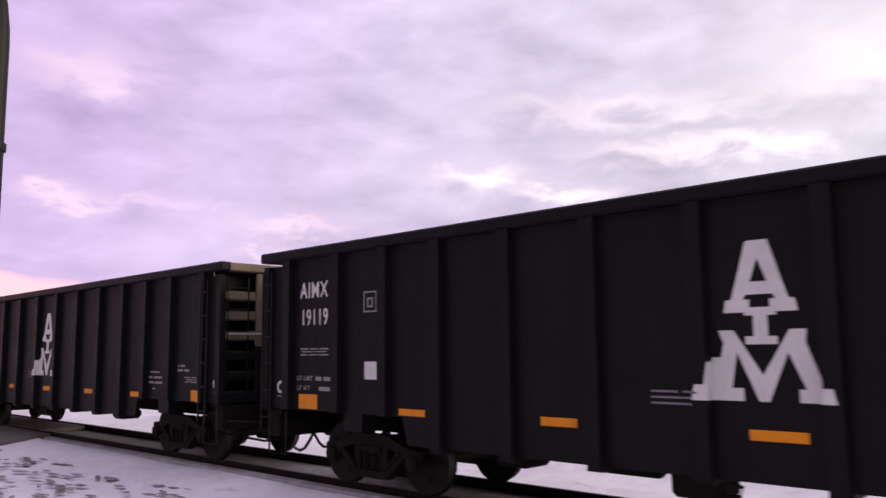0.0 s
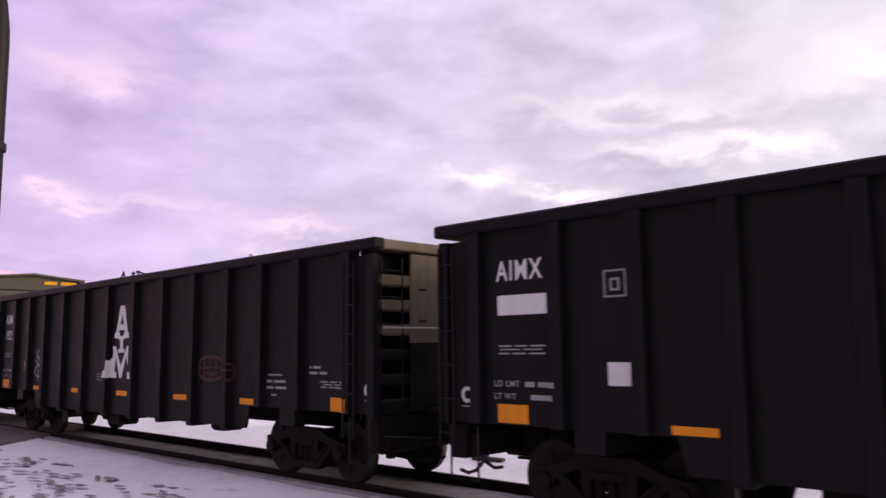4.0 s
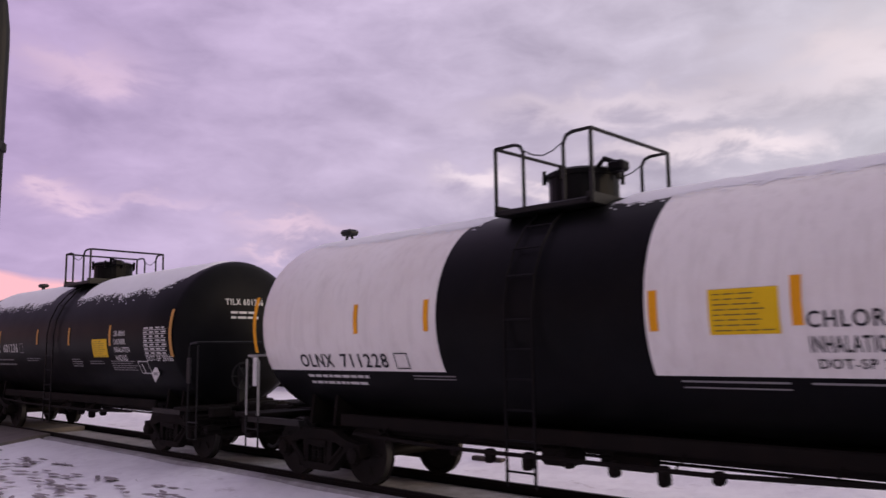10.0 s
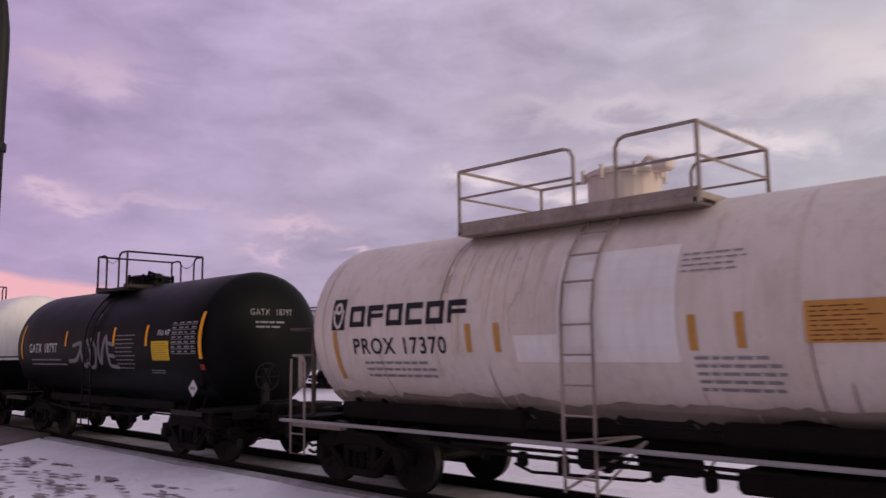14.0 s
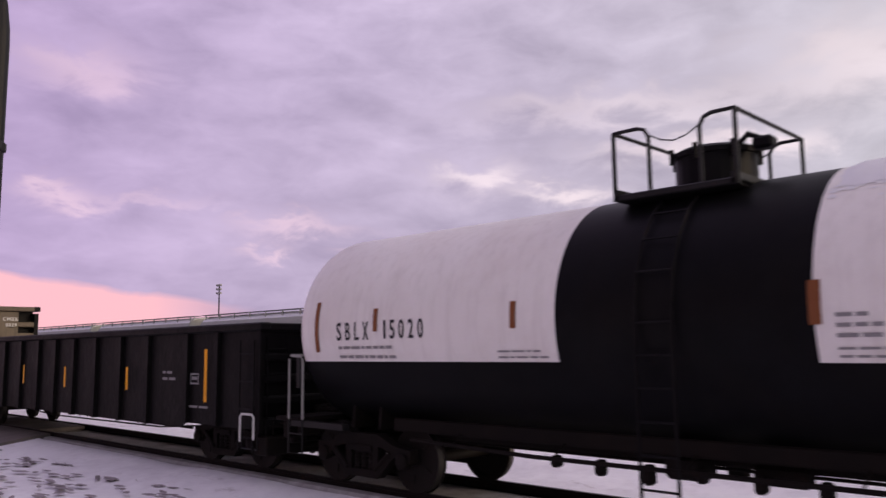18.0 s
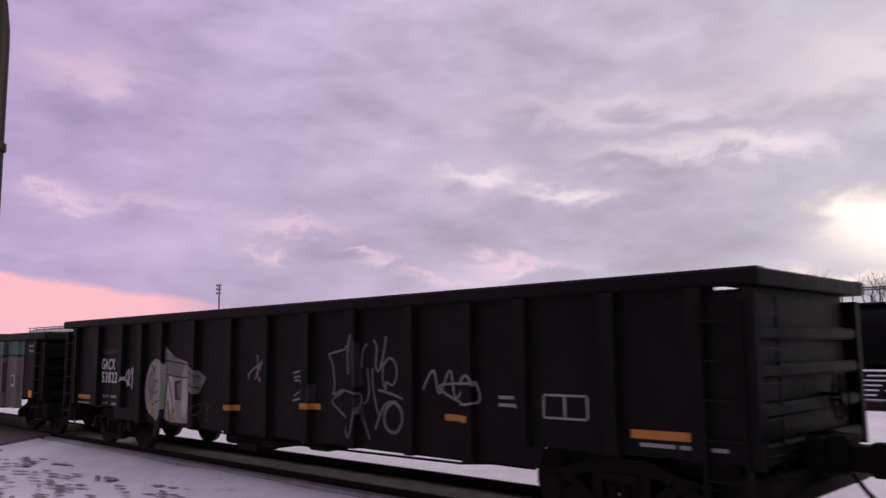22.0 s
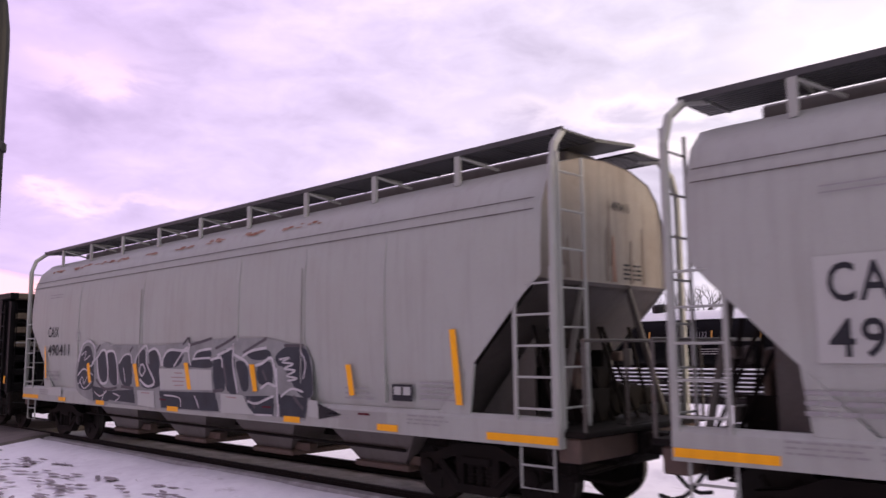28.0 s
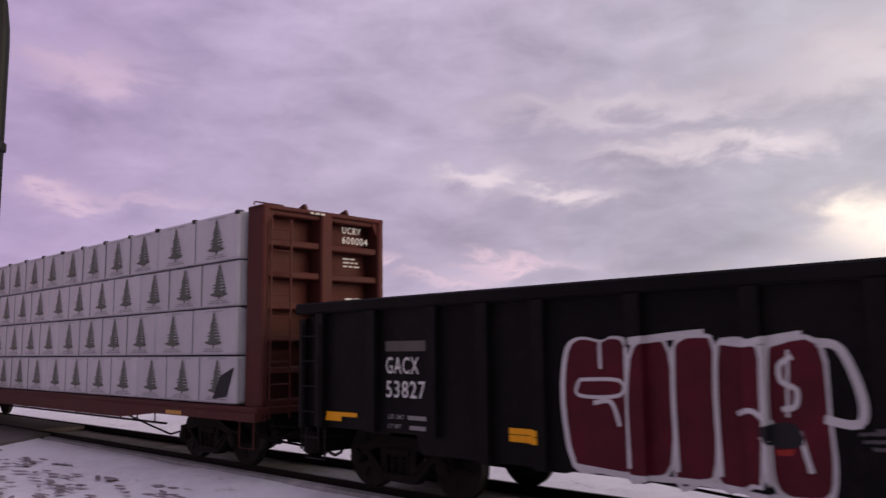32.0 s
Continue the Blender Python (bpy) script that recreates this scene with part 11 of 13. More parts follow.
for x0, x1, z0, z1 in ((-7.72, -7.15, 1.0, 1.07), (-7.5, -6.8, 1.07, 1.13), (-4.0, -3.52, 0.93, 1.01), (-4.0, -3.52, 1.02, 1.09), (0.95, 1.3, 1.10, 1.17), (3.75, 4.3, 1.08, 1.15), (6.66, 7.62, 1.13, 1.21)):
    on_side(car, "reflector", rect(x0, x1, z0, z1), AMBER, "amber reflective sheet", layer=4, **NK)
on_side(car, "notice", frame_box(5.52, 5.91, 1.12, 1.47, 0.03) + rect(5.57, 5.86, 1.28, 1.32), STENCIL, "white stencil box", layer=4, **NK)
for i in range(7):
    rr = random.Random(i + 40)
    x = -5.6 + i * 1.6
    part("scrap_piece", Geo().prism([(x - 0.25, 2.5), (x + 0.05, 2.70 + rr.uniform(0.0, 0.1)), (x + 0.35, 2.74 + rr.uniform(0.0, 0.1)), (x + 0.2, 2.65), (x + 0.4, 2.5)], rr.uniform(-0.8, -0.2), rr.uniform(0.0, 0.5), "y"), SOOT, car, "jagged scrap over the rim")

high_gondola("8128", -350.6, -334.1)


# ---- covered hoppers ----
def hopper_outline(k=1.0):
    """Half cross-section from the side sill up to the roof's middle, as (y, z)."""
    pts = [(-1.46, 1.20), (-1.53, 1.9), (-1.55, 2.6), (-1.54, 3.2), (-1.49, 3.72), (-1.36, 4.05), (-1.10, 4.28), (-0.6, 4.42), (0.0, 4.46)]
    return [(y * k, z) for y, z in pts]


def covered_hopper(label, left, right, rusty=False):
    car = car_root("covered_hopper", label, left, right)
    L = (right - left) / 2
    half = hopper_outline()
    loop = half + [(-y, z) for y, z in reversed(half[:-1])]
    n = len(loop)
    low = 9  # points below the slope line vary with x
    # body: sections along x; the ends are cut by slope sheets from (L-0.25, 2.75) down to (L-1.95, 1.25)
    g = Geo()
    xs = [-L + 0.22, -L + 0.45] + [-L + 2.0 + i * (2 * L - 4.0) / 10 for i in range(11)] + [L - 0.45, L - 0.22]
    for x in xs:
        edge = abs(x) > L - 0.3
        for y, z in loop:
            k = 0.965 if edge else 1.0
            g.v.append((x, y * k, z))
    for i in range(len(xs) - 1):
        a, b = i * n, (i + 1) * n
        for j in range(n - 1):
            g.f.append((a + j, b + j, b + j + 1, a + j + 1))
    g.mi = [0] * len(g.f)
    # trim below the slope planes with a bisect
    me = bpy.data.meshes.new("hopper_body")
    me.from_pydata(g.v, [], g.f)
    bm = bmesh.new()
    bm.from_mesh(me)
    for sx in (-1, 1):
        p0, p1 = Vector((sx * (L - 0.10), 0, 3.0)), Vector((sx * (L - 1.30), 0, 1.80))
        d = p1 - p0
        nor = Vector((-d.z, 0, d.x)) * (-1 if sx > 0 else 1)
        bmesh.ops.bisect_plane(bm, geom=bm.verts[:] + bm.edges[:] + bm.faces[:], plane_co=p0, plane_no=nor, clear_outer=nor.z < 0, clear_inner=nor.z > 0)
    for f in bm.faces:
        f.smooth = True
    bm.to_mesh(me)
    bm.free()
    me.materials.append(HOPPER)
    me.set_sharp_from_angle(angle=radians(38))
    part("body", me, None, car, "smooth curved grey hopper body")
    # side seams and roof eave lines
    for z, y in ((3.80, -1.475), (3.66, -1.503)):
        part("eave_seam", Geo().tube([(-L + 0.3, y - 0.004, z), (L - 0.3, y - 0.004, z)], 0.007, 5), HOPSHADE, car)
    for x in (-5.0, -1.84, 1.73, 3.6, 5.45):
        part("side_seam", Geo().prism([(-1.545, 1.3), (-1.558, 1.9), (-1.564, 2.6), (-1.555, 3.2), (-1.50, 3.64), (-1.48, 3.64), (-1.50, 1.3)], x - 0.018, x + 0.018), HOPPER, car)
    # ends and slope sheets
    for sx in (-1, 1):
        xe = sx * (L - 0.24)
        up = [(y * 0.965, z) for y, z in loop if z > 2.8]
        lo_y = 1.49
        part("end_sheet", Geo().prism([(-lo_y, 2.84)] + up + [(lo_y, 2.84)], min(xe, xe - sx * 0.02), max(xe, xe - sx * 0.02)), HOPEND, car, "cream-grey flat upper end")
        s = Geo()
        s.add([(sx * (L - 0.25), -1.47, 2.84), (sx * (L - 0.25), 1.47, 2.84), (sx * (L - 1.91), 1.44, 1.18), (sx * (L - 1.91), -1.44, 1.18),
               (sx * (L - 0.29), -1.47, 2.80), (sx * (L - 0.29), 1.47, 2.80), (sx * (L - 1.95), 1.44, 1.14), (sx * (L - 1.95), -1.44, 1.14)],
              [(0, 1, 2, 3), (4, 7, 6, 5), (0, 3, 7, 4), (1, 5, 6, 2)])
        # slope, webs and braces use the darker grey that includes their shade
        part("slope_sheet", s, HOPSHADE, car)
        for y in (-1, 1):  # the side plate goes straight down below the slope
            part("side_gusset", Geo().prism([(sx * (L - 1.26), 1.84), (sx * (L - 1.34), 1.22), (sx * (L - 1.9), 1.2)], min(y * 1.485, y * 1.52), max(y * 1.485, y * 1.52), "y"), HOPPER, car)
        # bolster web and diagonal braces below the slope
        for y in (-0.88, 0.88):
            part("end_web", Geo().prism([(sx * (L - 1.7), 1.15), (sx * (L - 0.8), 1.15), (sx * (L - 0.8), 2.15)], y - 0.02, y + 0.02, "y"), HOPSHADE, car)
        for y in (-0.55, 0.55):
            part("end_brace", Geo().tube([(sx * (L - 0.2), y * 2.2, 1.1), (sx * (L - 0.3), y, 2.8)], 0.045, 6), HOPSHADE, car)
        # corner posts (tall frames that carry the running board), ladders, platform
        for y in (-1, 1):
            part("corner_frame", Geo().tube([(sx * (L - 0.02), y * 1.5, 1.1), (sx * (L - 0.02), y * 1.5, 4.12), (sx * (L - 0.04), y * 1.4, 4.42), (sx * (L - 0.1), y * 1.16, 4.62), (sx * (L - 0.3), y * 0.95, 4.64)], 0.05, 8), HOPPER, car)
        part("corner_ladder", ladder_geo(sx * (L - 0.32), -1.53, 1.15, 2.95, 0.55, 5, r=0.016, stile=0.05), HOPPER, car)
        part("end_ladder", ladder_geo(sx * (L + 0.03), -1.2, 1.12, 4.3, 0.5, 7, "y", stile=0.05), HOPPER, car)
        part("end_platform", Geo().soft_box(min(sx * (L - 0.75), sx * (L + 0.3)), max(sx * (L - 0.75), sx * (L + 0.3)), -1.45, 1.45, 1.02, 1.09, 0.015), CAST, car)
        h = Geo().tube([(sx * (L + 0.27), -1.4, 1.08), (sx * (L + 0.27), -1.4, 2.1), (sx * (L + 0.27), 1.4, 2.1), (sx * (L + 0.27), 1.4, 1.08)], 0.022, 6)
        h.tube([(sx * (L + 0.27), -0.5, 1.08), (sx * (L + 0.27), -0.5, 2.1)], 0.02, 5).tube([(sx * (L + 0.27), 0.5, 1.08), (sx * (L + 0.27), 0.5, 2.1)], 0.02, 5)
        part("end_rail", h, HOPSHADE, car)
        part("sill_step", Geo().tube([(sx * (L - 0.6), -1.45, 1.0), (sx * (L - 0.6), -1.45, 0.42), (sx * (L - 0.12), -1.45, 0.42), (sx * (L - 0.12), -1.45, 1.0)], 0.018, 5).tube([(sx * (L - 0.6), -1.45, 0.68), (sx * (L - 0.12), -1.45, 0.68)], 0.014, 5), HOPPER, car)
        part("brake_cylinder", Geo().lathe([(sx * (L - 0.9), 0.2), (sx * (L - 0.85), 0.24), (sx * (L - 0.45), 0.24), (sx * (L - 0.4), 0.2)], (0, 0.4, 1.35), "x", 12).box(sx * (L - 0.55) - 0.25, sx * (L - 0.55) + 0.25, -0.5, 0.0, 1.1, 1.5), CAST, car)
        gear = Geo()
        rr = random.Random(17)
        for k in range(9):
            x, y, z = L - rr.uniform(0.3, 1.1), rr.uniform(-1.1, 0.9), rr.uniform(1.1, 1.6)
            gear.soft_box(min(sx * x, sx * (x - 0.22)), max(sx * x, sx * (x - 0.22)), y, y + rr.uniform(0.1, 0.45), z - 0.1, z + rr.uniform(0.1, 0.5), 0.03)
        for k in range(8):
            y = -1.2 + 0.3 * k
            gear.tube([(sx * (L - 0.25), y, 1.1), (sx * (L - 0.35 - rr.uniform(0, 0.5)), y + rr.uniform(-0.3, 0.3), 2.3)], 0.025, 5)
        part("end_gear", gear, CAST, car, "dark brake gear under the slope sheet")
        for k in range(7):  # rusty levers and brackets among the brake gear
            x, y, z = L - rr.uniform(0.15, 0.6), rr.uniform(-1.15, 0.8), rr.uniform(1.1, 1.9)
            w, h = rr.uniform(0.05, 0.16), rr.uniform(0.12, 0.4)
            part("brake_bracket", Geo().soft_box(min(sx * x, sx * (x - w)), max(sx * x, sx * (x - w)), y, y + rr.uniform(0.06, 0.25), z, z + h, 0.02), RUSTBEAM if k % 2 else HOPSHADE, car)
        part("end_sill", Geo().soft_box(min(sx * (L - 0.1), sx * (L + 0.2)), max(sx * (L - 0.1), sx * (L + 0.2)), -1.42, 1.42, 0.74, 1.015, 0.02), RUSTBEAM, car, "grimy end sill")
        if sx > 0:
            for k in range(9):  # stains down the upper end
                y, w, z1 = rr.uniform(-1.1, 1.1), rr.uniform(0.02, 0.09), rr.uniform(3.2, 4.0)
                z0 = max(2.87, z1 - rr.uniform(0.3, 1.1))
                on_end(car, "end_stain", poly([(y - w, z0), (y + w, z0), (y + w * 0.5, (z0 + z1) / 2), (y + w * 0.2, z1), (y - w * 0.4, z1 - 0.05)]), (HOPEND2, RUSTPALE, HOPEND2)[k % 3], xe + 0.0006 * k, "brown stain down the end")
            on_end(car, "lettering", small_print(0.35, 3.12, 4, 0.55, 0.03, 0.06, 14), INK, xe + 0.004, "small dark stencil lines")
    # side sills
    for s in (-1, 1):
        part("side_sill", Geo().prism([(s * 1.42, 0.90), (s * 1.54, 0.90), (s * 1.54, 1.18), (s * 1.50, 1.24), (s * 1.42, 1.24)], -L - 0.02, L + 0.02), HOPPER, car)
    # running boards on the roof
    for s in (-1, 1):
        board = Geo()
        for k in range(11):
            y = s * (0.48 + 0.07 * k)
            board.box(-L + 0.05, L - 0.05, y - 0.022, y + 0.022, 4.615, 4.645)
        for k in range(20):
            x = -L + 0.3 + k * (2 * L - 0.6) / 19
            board.box(x - 0.015, x + 0.015, min(s * 0.46, s * 1.18), max(s * 0.46, s * 1.18), 4.600, 4.614)
        b = part("running_board", board, GRATING, car, "long slatted walkway along the roof edge")
        part("board_edge", Geo().box(-L + 0.05, L - 0.05, s * 1.2 - 0.012, s * 1.2 + 0.012, 4.60, 4.67), GRATING, b)
        for k in range(9):
            x = -7.05 + k * 1.7
            part("board_support", Geo().box(x - 0.05, x + 0.05, s * 1.19 - 0.02, s * 1.19 + 0.02, 4.20, 4.62).tube([(x, s * 0.62, 4.58), (x + 0.05, s * 1.17, 4.58)], 0.022, 5).tube([(x + 0.04, s * 1.17, 4.58), (x + 0.35, s * 0.75, 4.42)], 0.022, 5), HOPPER, b)
    part("hatch_cover", Geo().soft_box(-L + 0.6, L - 0.6, -0.36, 0.36, 4.42, 4.64, 0.03), HOPSHADE, car, "long trough hatch cover")
    part("cross_board", Geo().prism([(-0.55, 4.64), (0.45, 4.74), (0.48, 4.70), (-0.5, 4.60)], L - 0.75, L - 0.05), GRATING, car)
    # outlet bays, in the hopper grey with shade painted in
    for k in range(4):
        x = -3.6 + k * 2.78
        bay = Geo()
        top_, bot = [(-1.22, -1.35), (1.22, -1.35), (1.22, 1.35), (-1.22, 1.35)], [(-0.5, -0.95), (0.5, -0.95), (0.5, 0.95), (-0.5, 0.95)]
        bay.add([(x + a, b, 1.2) for a, b in top_] + [(x + a, b, 0.40) for a, b in bot], [(0, 1, 5, 4), (1, 2, 6, 5), (2, 3, 7, 6), (3, 0, 4, 7), (4, 5, 6, 7)])
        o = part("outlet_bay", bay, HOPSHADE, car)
        part("outlet_gate", Geo().soft_box(x - 0.55, x + 0.62, -1.02, 1.02, 0.31, 0.40, 0.02).box(x + 0.5, x + 0.95, -0.9, -0.75, 0.40, 0.52), RUSTBEAM, o)
    part("centre_sill", Geo().soft_box(-L - 0.3, L + 0.3, -0.22, 0.22, 0.72, 1.02, 0.03), CAST, car)
    part("brake_gear", Geo().soft_box(-5.2, 5.6, -0.45, -0.3, 0.62, 0.92, 0.03).tube([(-5.4, -1.1, 0.66), (5.4, -1.1, 0.62)], 0.025, 5).lathe([(5.1, 0.14), (5.15, 0.16), (5.9, 0.16), (5.95, 0.14)], (0, -0.7, 0.78), "x", 12), CAST, car, "dark brake rigging and pipes between the bays")
    truck(car, -L + 1.62), truck(car, L - 1.62)
    couplers(car, L + 0.72)
    if rusty:
        rr = random.Random(3)
        for k in range(9):
            x = -7.2 + k * 1.25
            a = rr.uniform(0.5, 1.2)
            for j in range(7):
                p, w, h = x + a * j / 7 + rr.uniform(-0.05, 0.05), rr.uniform(0.08, 0.3), rr.uniform(0.01, 0.05)
                m = rr.uniform(0.0, 0.06)
                t = Geo().add([(p, -1.402 + m * 0.62, 3.99 + m), (p + w * 0.6, -1.402 + m * 0.62, 3.985 + m), (p + w, -1.398 + (m + h * 0.5) * 0.62, 3.99 + m + h * 0.5), (p + w * 0.7, -1.40 + (m + h) * 0.62, 3.99 + m + h), (p + w * 0.15, -1.40 + (m + h) * 0.62, 3.992 + m + h)], [(0, 1, 2, 3, 4)])
                part("rust_streak", t, RUSTRED if j % 2 else RUSTPALE, car, "rust streak along the roof curve")
        for x in (-1.9, 3.55):
            part("rust_streak", Geo().prism([(-1.562, 1.5), (-1.573, 2.6), (-1.562, 3.3), (-1.55, 3.3), (-1.55, 1.5)], x - 0.012, x + 0.008), HOPPER2, car, "rust run down a side seam")
    for x0, x1 in ((-L + 0.0, -L + 1.05), (L - 1.05, L)):
        on_side(car, "reflector", rect(x0, x1, 0.94, 1.03), AMBER, "amber reflective sheet", layer=1, posts=(), sheet=-1.54)
    for x in (-6.0, -3.9, -0.7, 3.1, 5.3):
        on_side(car, "reflector", rect(x, x + 0.42, 0.93, 1.02), AMBER, "amber reflective sheet", layer=2, posts=(), sheet=-1.54)
    for x, w in ((-7.2, 0.8), (-6.4, 0.5), (-4.2, 0.4), (-1.9, 0.5), (1.6, 0.6), (4.2, 0.5), (5.9, 0.8)):
        on_side(car, "lettering", small_print(x, 1.17, 3, w, 0.02, 0.05, int(x * 10) + 99), GREYTXT, "small grey lettering on the sill", layer=1, posts=(), sheet=-1.54)
    for x in (-4.05, -1.15, 2.35, 4.75):
        on_side(car, "paint_patch", rect(x - 0.3, x + 0.75, 0.92, 1.17), HOPPER2, "slightly darker sill panel", posts=(), sheet=-1.54)
        on_side(car, "lettering", rect(x + 0.15, x + 0.4, 1.12, 1.15), SP_WINE, "red stencil line on the sill", layer=3, posts=(), sheet=-1.54)
    on_side(car, "notice", rect(5.6, 6.0, 1.34, 1.56), INK, "dark square stencil", posts=(), sheet=-1.535)
    on_side(car, "notice", rect(5.64, 5.78, 1.42, 1.53) + rect(5.82, 5.96, 1.42, 1.53), HOPPATCH, "pale squares of the stencil", layer=1, posts=(), sheet=-1.535)
    on_side(car, "lettering", small_print(6.15, 1.6, 4, 0.7, 0.025, 0.07, 5) + small_print(-7.0, 1.62, 3, 1.0, 0.045, 0.09, 6) + small_print(4.6, 1.5, 3, 0.7, 0.025, 0.07, 8), GREYTXT, "small grey stencil lines", posts=(), sheet=-1.535)
    on_side(car, "lettering", rect(-6.75, -6.0, 3.36, 3.375) + rect(-6.75, -6.0, 3.42, 3.435), GREYTXT, "faint stencil lines", posts=(), sheet=-1.55)
    return car, L


HK = dict(posts=(), sheet=-1.552)


def hopper_mark(car, number, small=False):
    on_side(car, "lettering", line("CAIX", -6.8, 2.42, 0.24, 0.66) + line(number, -6.76, 1.98, 0.26, 1.28), INK, "black stencilled mark and number", **HK) if small else \
        on_side(car, "lettering", line("CAIX", -6.75, 2.40, 0.33, 0.92) + line(number, -6.75, 1.92, 0.32, 1.45), INK, "black stencilled mark and number", layer=2, **HK)
    on_side(car, "lettering", frame_box(-5.1, -4.85, 2.3, 2.5, 0.02), GREYTXT, "boxed stencil mark", layer=2, **HK)


car, L = covered_hopper("grey covered hopper with a dark tag low on its side", -296.7, -280.1)
hopper_mark(car, "490512")
PK = HK
fill([(2.24, 2.12), (3.02, 2.34), (3.74, 2.26), (5.22, 2.31), (5.48, 2.02), (5.31, 1.54), (3.86, 1.33), (2.73, 1.42), (2.29, 1.81)], HOPPER2, 1, "hazy grey body of a tag", True)
dash([(2.3, 2.16), (2.56, 2.33), (2.92, 2.27), (2.92, 1.88), (2.39, 1.96)], 0.1, INK, 2, "black sprayed letter stroke")
dash([(2.36, 2.23), (2.32, 1.88), (2.48, 1.65), (2.86, 1.69)], 0.07, INK, 2, "black sprayed letter stroke")
dash([(2.93, 2.23), (2.83, 1.88), (3.06, 1.73)], 0.08, INK, 2, "black sprayed letter stroke")
dash([(3.24, 2.22), (3.28, 1.66), (3.61, 1.73), (3.71, 1.37)], 0.07, INK, 2, "black sprayed letter stroke")
dash([(3.54, 2.24), (4.41, 2.25), (5.28, 2.26)], 0.07, INK, 2, "black sprayed letter stroke")
dash([(3.8, 2.22), (3.81, 1.7), (3.75, 1.37)], 0.06, INK, 2, "black sprayed letter stroke")
dash([(4.04, 2.18), (4.29, 1.99), (4.38, 1.74)], 0.06, INK, 2, "black sprayed letter stroke")
dash([(4.88, 2.23), (5.34, 2.09), (5.26, 1.99)], 0.09, INK, 2, "black sprayed letter stroke")
dash([(4.78, 1.99), (5.38, 1.99), (4.91, 1.9)], 0.08, INK, 2, "black sprayed letter stroke")
dash([(4.82, 1.88), (4.57, 1.74), (4.5, 1.52)], 0.06, INK, 2, "black sprayed letter stroke")
dash([(2.65, 1.65), (2.89, 1.73), (3.09, 1.51)], 0.05, INK, 2, "black sprayed letter stroke")
dash([(3.77, 1.99), (4.15, 2.03)], 0.05, INK, 2, "black sprayed letter stroke")
dash([(6.09, 1.74), (6.25, 1.47)], 0.08, INK, 2, "small dark mark")
dash([(6.24, 1.58), (6.53, 1.55)], 0.08, INK, 2, "small dark mark")
dash([(6.17, 1.48), (6.54, 1.49)], 0.08, INK, 2, "small dark mark")
dash([(6.06, 1.75), (6.48, 1.72), (6.54, 1.49)], 0.06, SP_BONE, 1.5, "pale spot of paint")
dash([(3.05, 1.81), (3.25, 1.43)], 0.06, SP_FOG, 1.5, "pale sprayed line")
dash([(4.51, 2.17), (4.64, 1.88)], 0.05, SP_FOG, 1.5, "pale sprayed line")
dash([(4.01, 1.66), (4.76, 1.63)], 0.05, SP_FOG, 1.5, "pale sprayed line")
dash([(3.17, 1.21), (5.25, 1.31)], 0.03, SP_BONE, 1, "chipped white edge")
on_side(car, "lettering", stroke(curve([(-7.3, 3.0), (-6.9, 2.95), (-6.5, 3.05)]), 0.08), SP_TEAL, "faint teal scrawl", **HK)
on_end(car, "lettering", line("CAIX", 0.15, 3.95, 0.12, 0.34) + line("490512", 0.12, 3.80, 0.12, 0.42), INK, L - 0.23, "black stencil on the end")
on_end(car, "lettering", small_print(0.05, 3.05, 3, 0.6, 0.03, 0.06, 4), GREYTXT, L - 0.23, "small stencil lines on the end")

car, L = covered_hopper("grey covered hopper with paler repainted patches", -314.72, -298.13)
hopper_mark(car, "490463")
for x0, x1, z0, z1 in ((-6.85, -5.6, 1.86, 2.8), (-4.9, 7.0, 1.3, 2.3), (2.97, 3.45, 2.304, 2.75), (4.85, 7.0, 2.304, 3.4)):
    on_side(car, "paint_patch", rect(x0, x1, z0, z1), HOPPATCH, "paler repainted patch", **HK)
on_side(car, "paint_patch", rect(3.52, 3.87, 1.95, 3.3), HOPPER2, "darker upright paint strip", layer=1, **HK)
on_side(car, "paint_patch", rect(-2.0, 2.9, 2.304, 3.15), HOPPER3, "slightly darker old paint band", **HK)
on_end(car, "lettering", line("490463", 0.1, 3.82, 0.12, 0.42), INK, L - 0.23, "black stencil on the end")

car, L = covered_hopper("grey covered hopper with a long dark blue graffiti", -332.8, -316.12, True)
hopper_mark(car, "490411", True)
on_side(car, "reflector", poly([(6.71, 2.27), (6.82, 2.27), (6.93, 1.33), (6.82, 1.33)]), AMBER, "upright amber strip", layer=6, **HK)
PK = dict(HK, sill=(1.2, -1.54))
fill([(-5.02, 1.45), (-4.97, 1.9), (-4.73, 2.23), (-4.33, 2.33), (-3.92, 2.18), (-3.52, 2.25), (-3.22, 2.12), (-3.26, 0.99), (-4.05, 0.99), (-4.85, 1.15)], SP_MIST, 1.1, "misty grey sprayed ground", True)
fill([(-4.92, 1.66), (-4.64, 2.12), (-4.26, 2.16), (-4.06, 1.8), (-4.04, 1.32), (-4.48, 1.22), (-4.85, 1.31)], SP_SLATE, 2.4, "dark slate sprayed letter", True)
fill([(-4.11, 1.32), (-3.68, 1.29), (-3.25, 1.28), (-3.26, 1.01), (-4.05, 1.01)], SP_SLATE, 1.6, "dark slate sprayed ground", False)
dash([(-4.89, 1.84), (-4.7, 2.2), (-4.33, 2.29), (-4.02, 2.13), (-4.1, 1.79), (-4.41, 1.73)], 0.05, SP_FOG, 3.5, "pale sprayed outline")
dash([(-4.9, 1.52), (-4.56, 1.68), (-4.07, 1.55)], 0.035, SP_FOG, 3.5, "pale sprayed outline")
dash([(-4.79, 1.43), (-4.5, 1.25), (-4.11, 1.42)], 0.03, SP_FOG, 3.5, "pale sprayed outline")
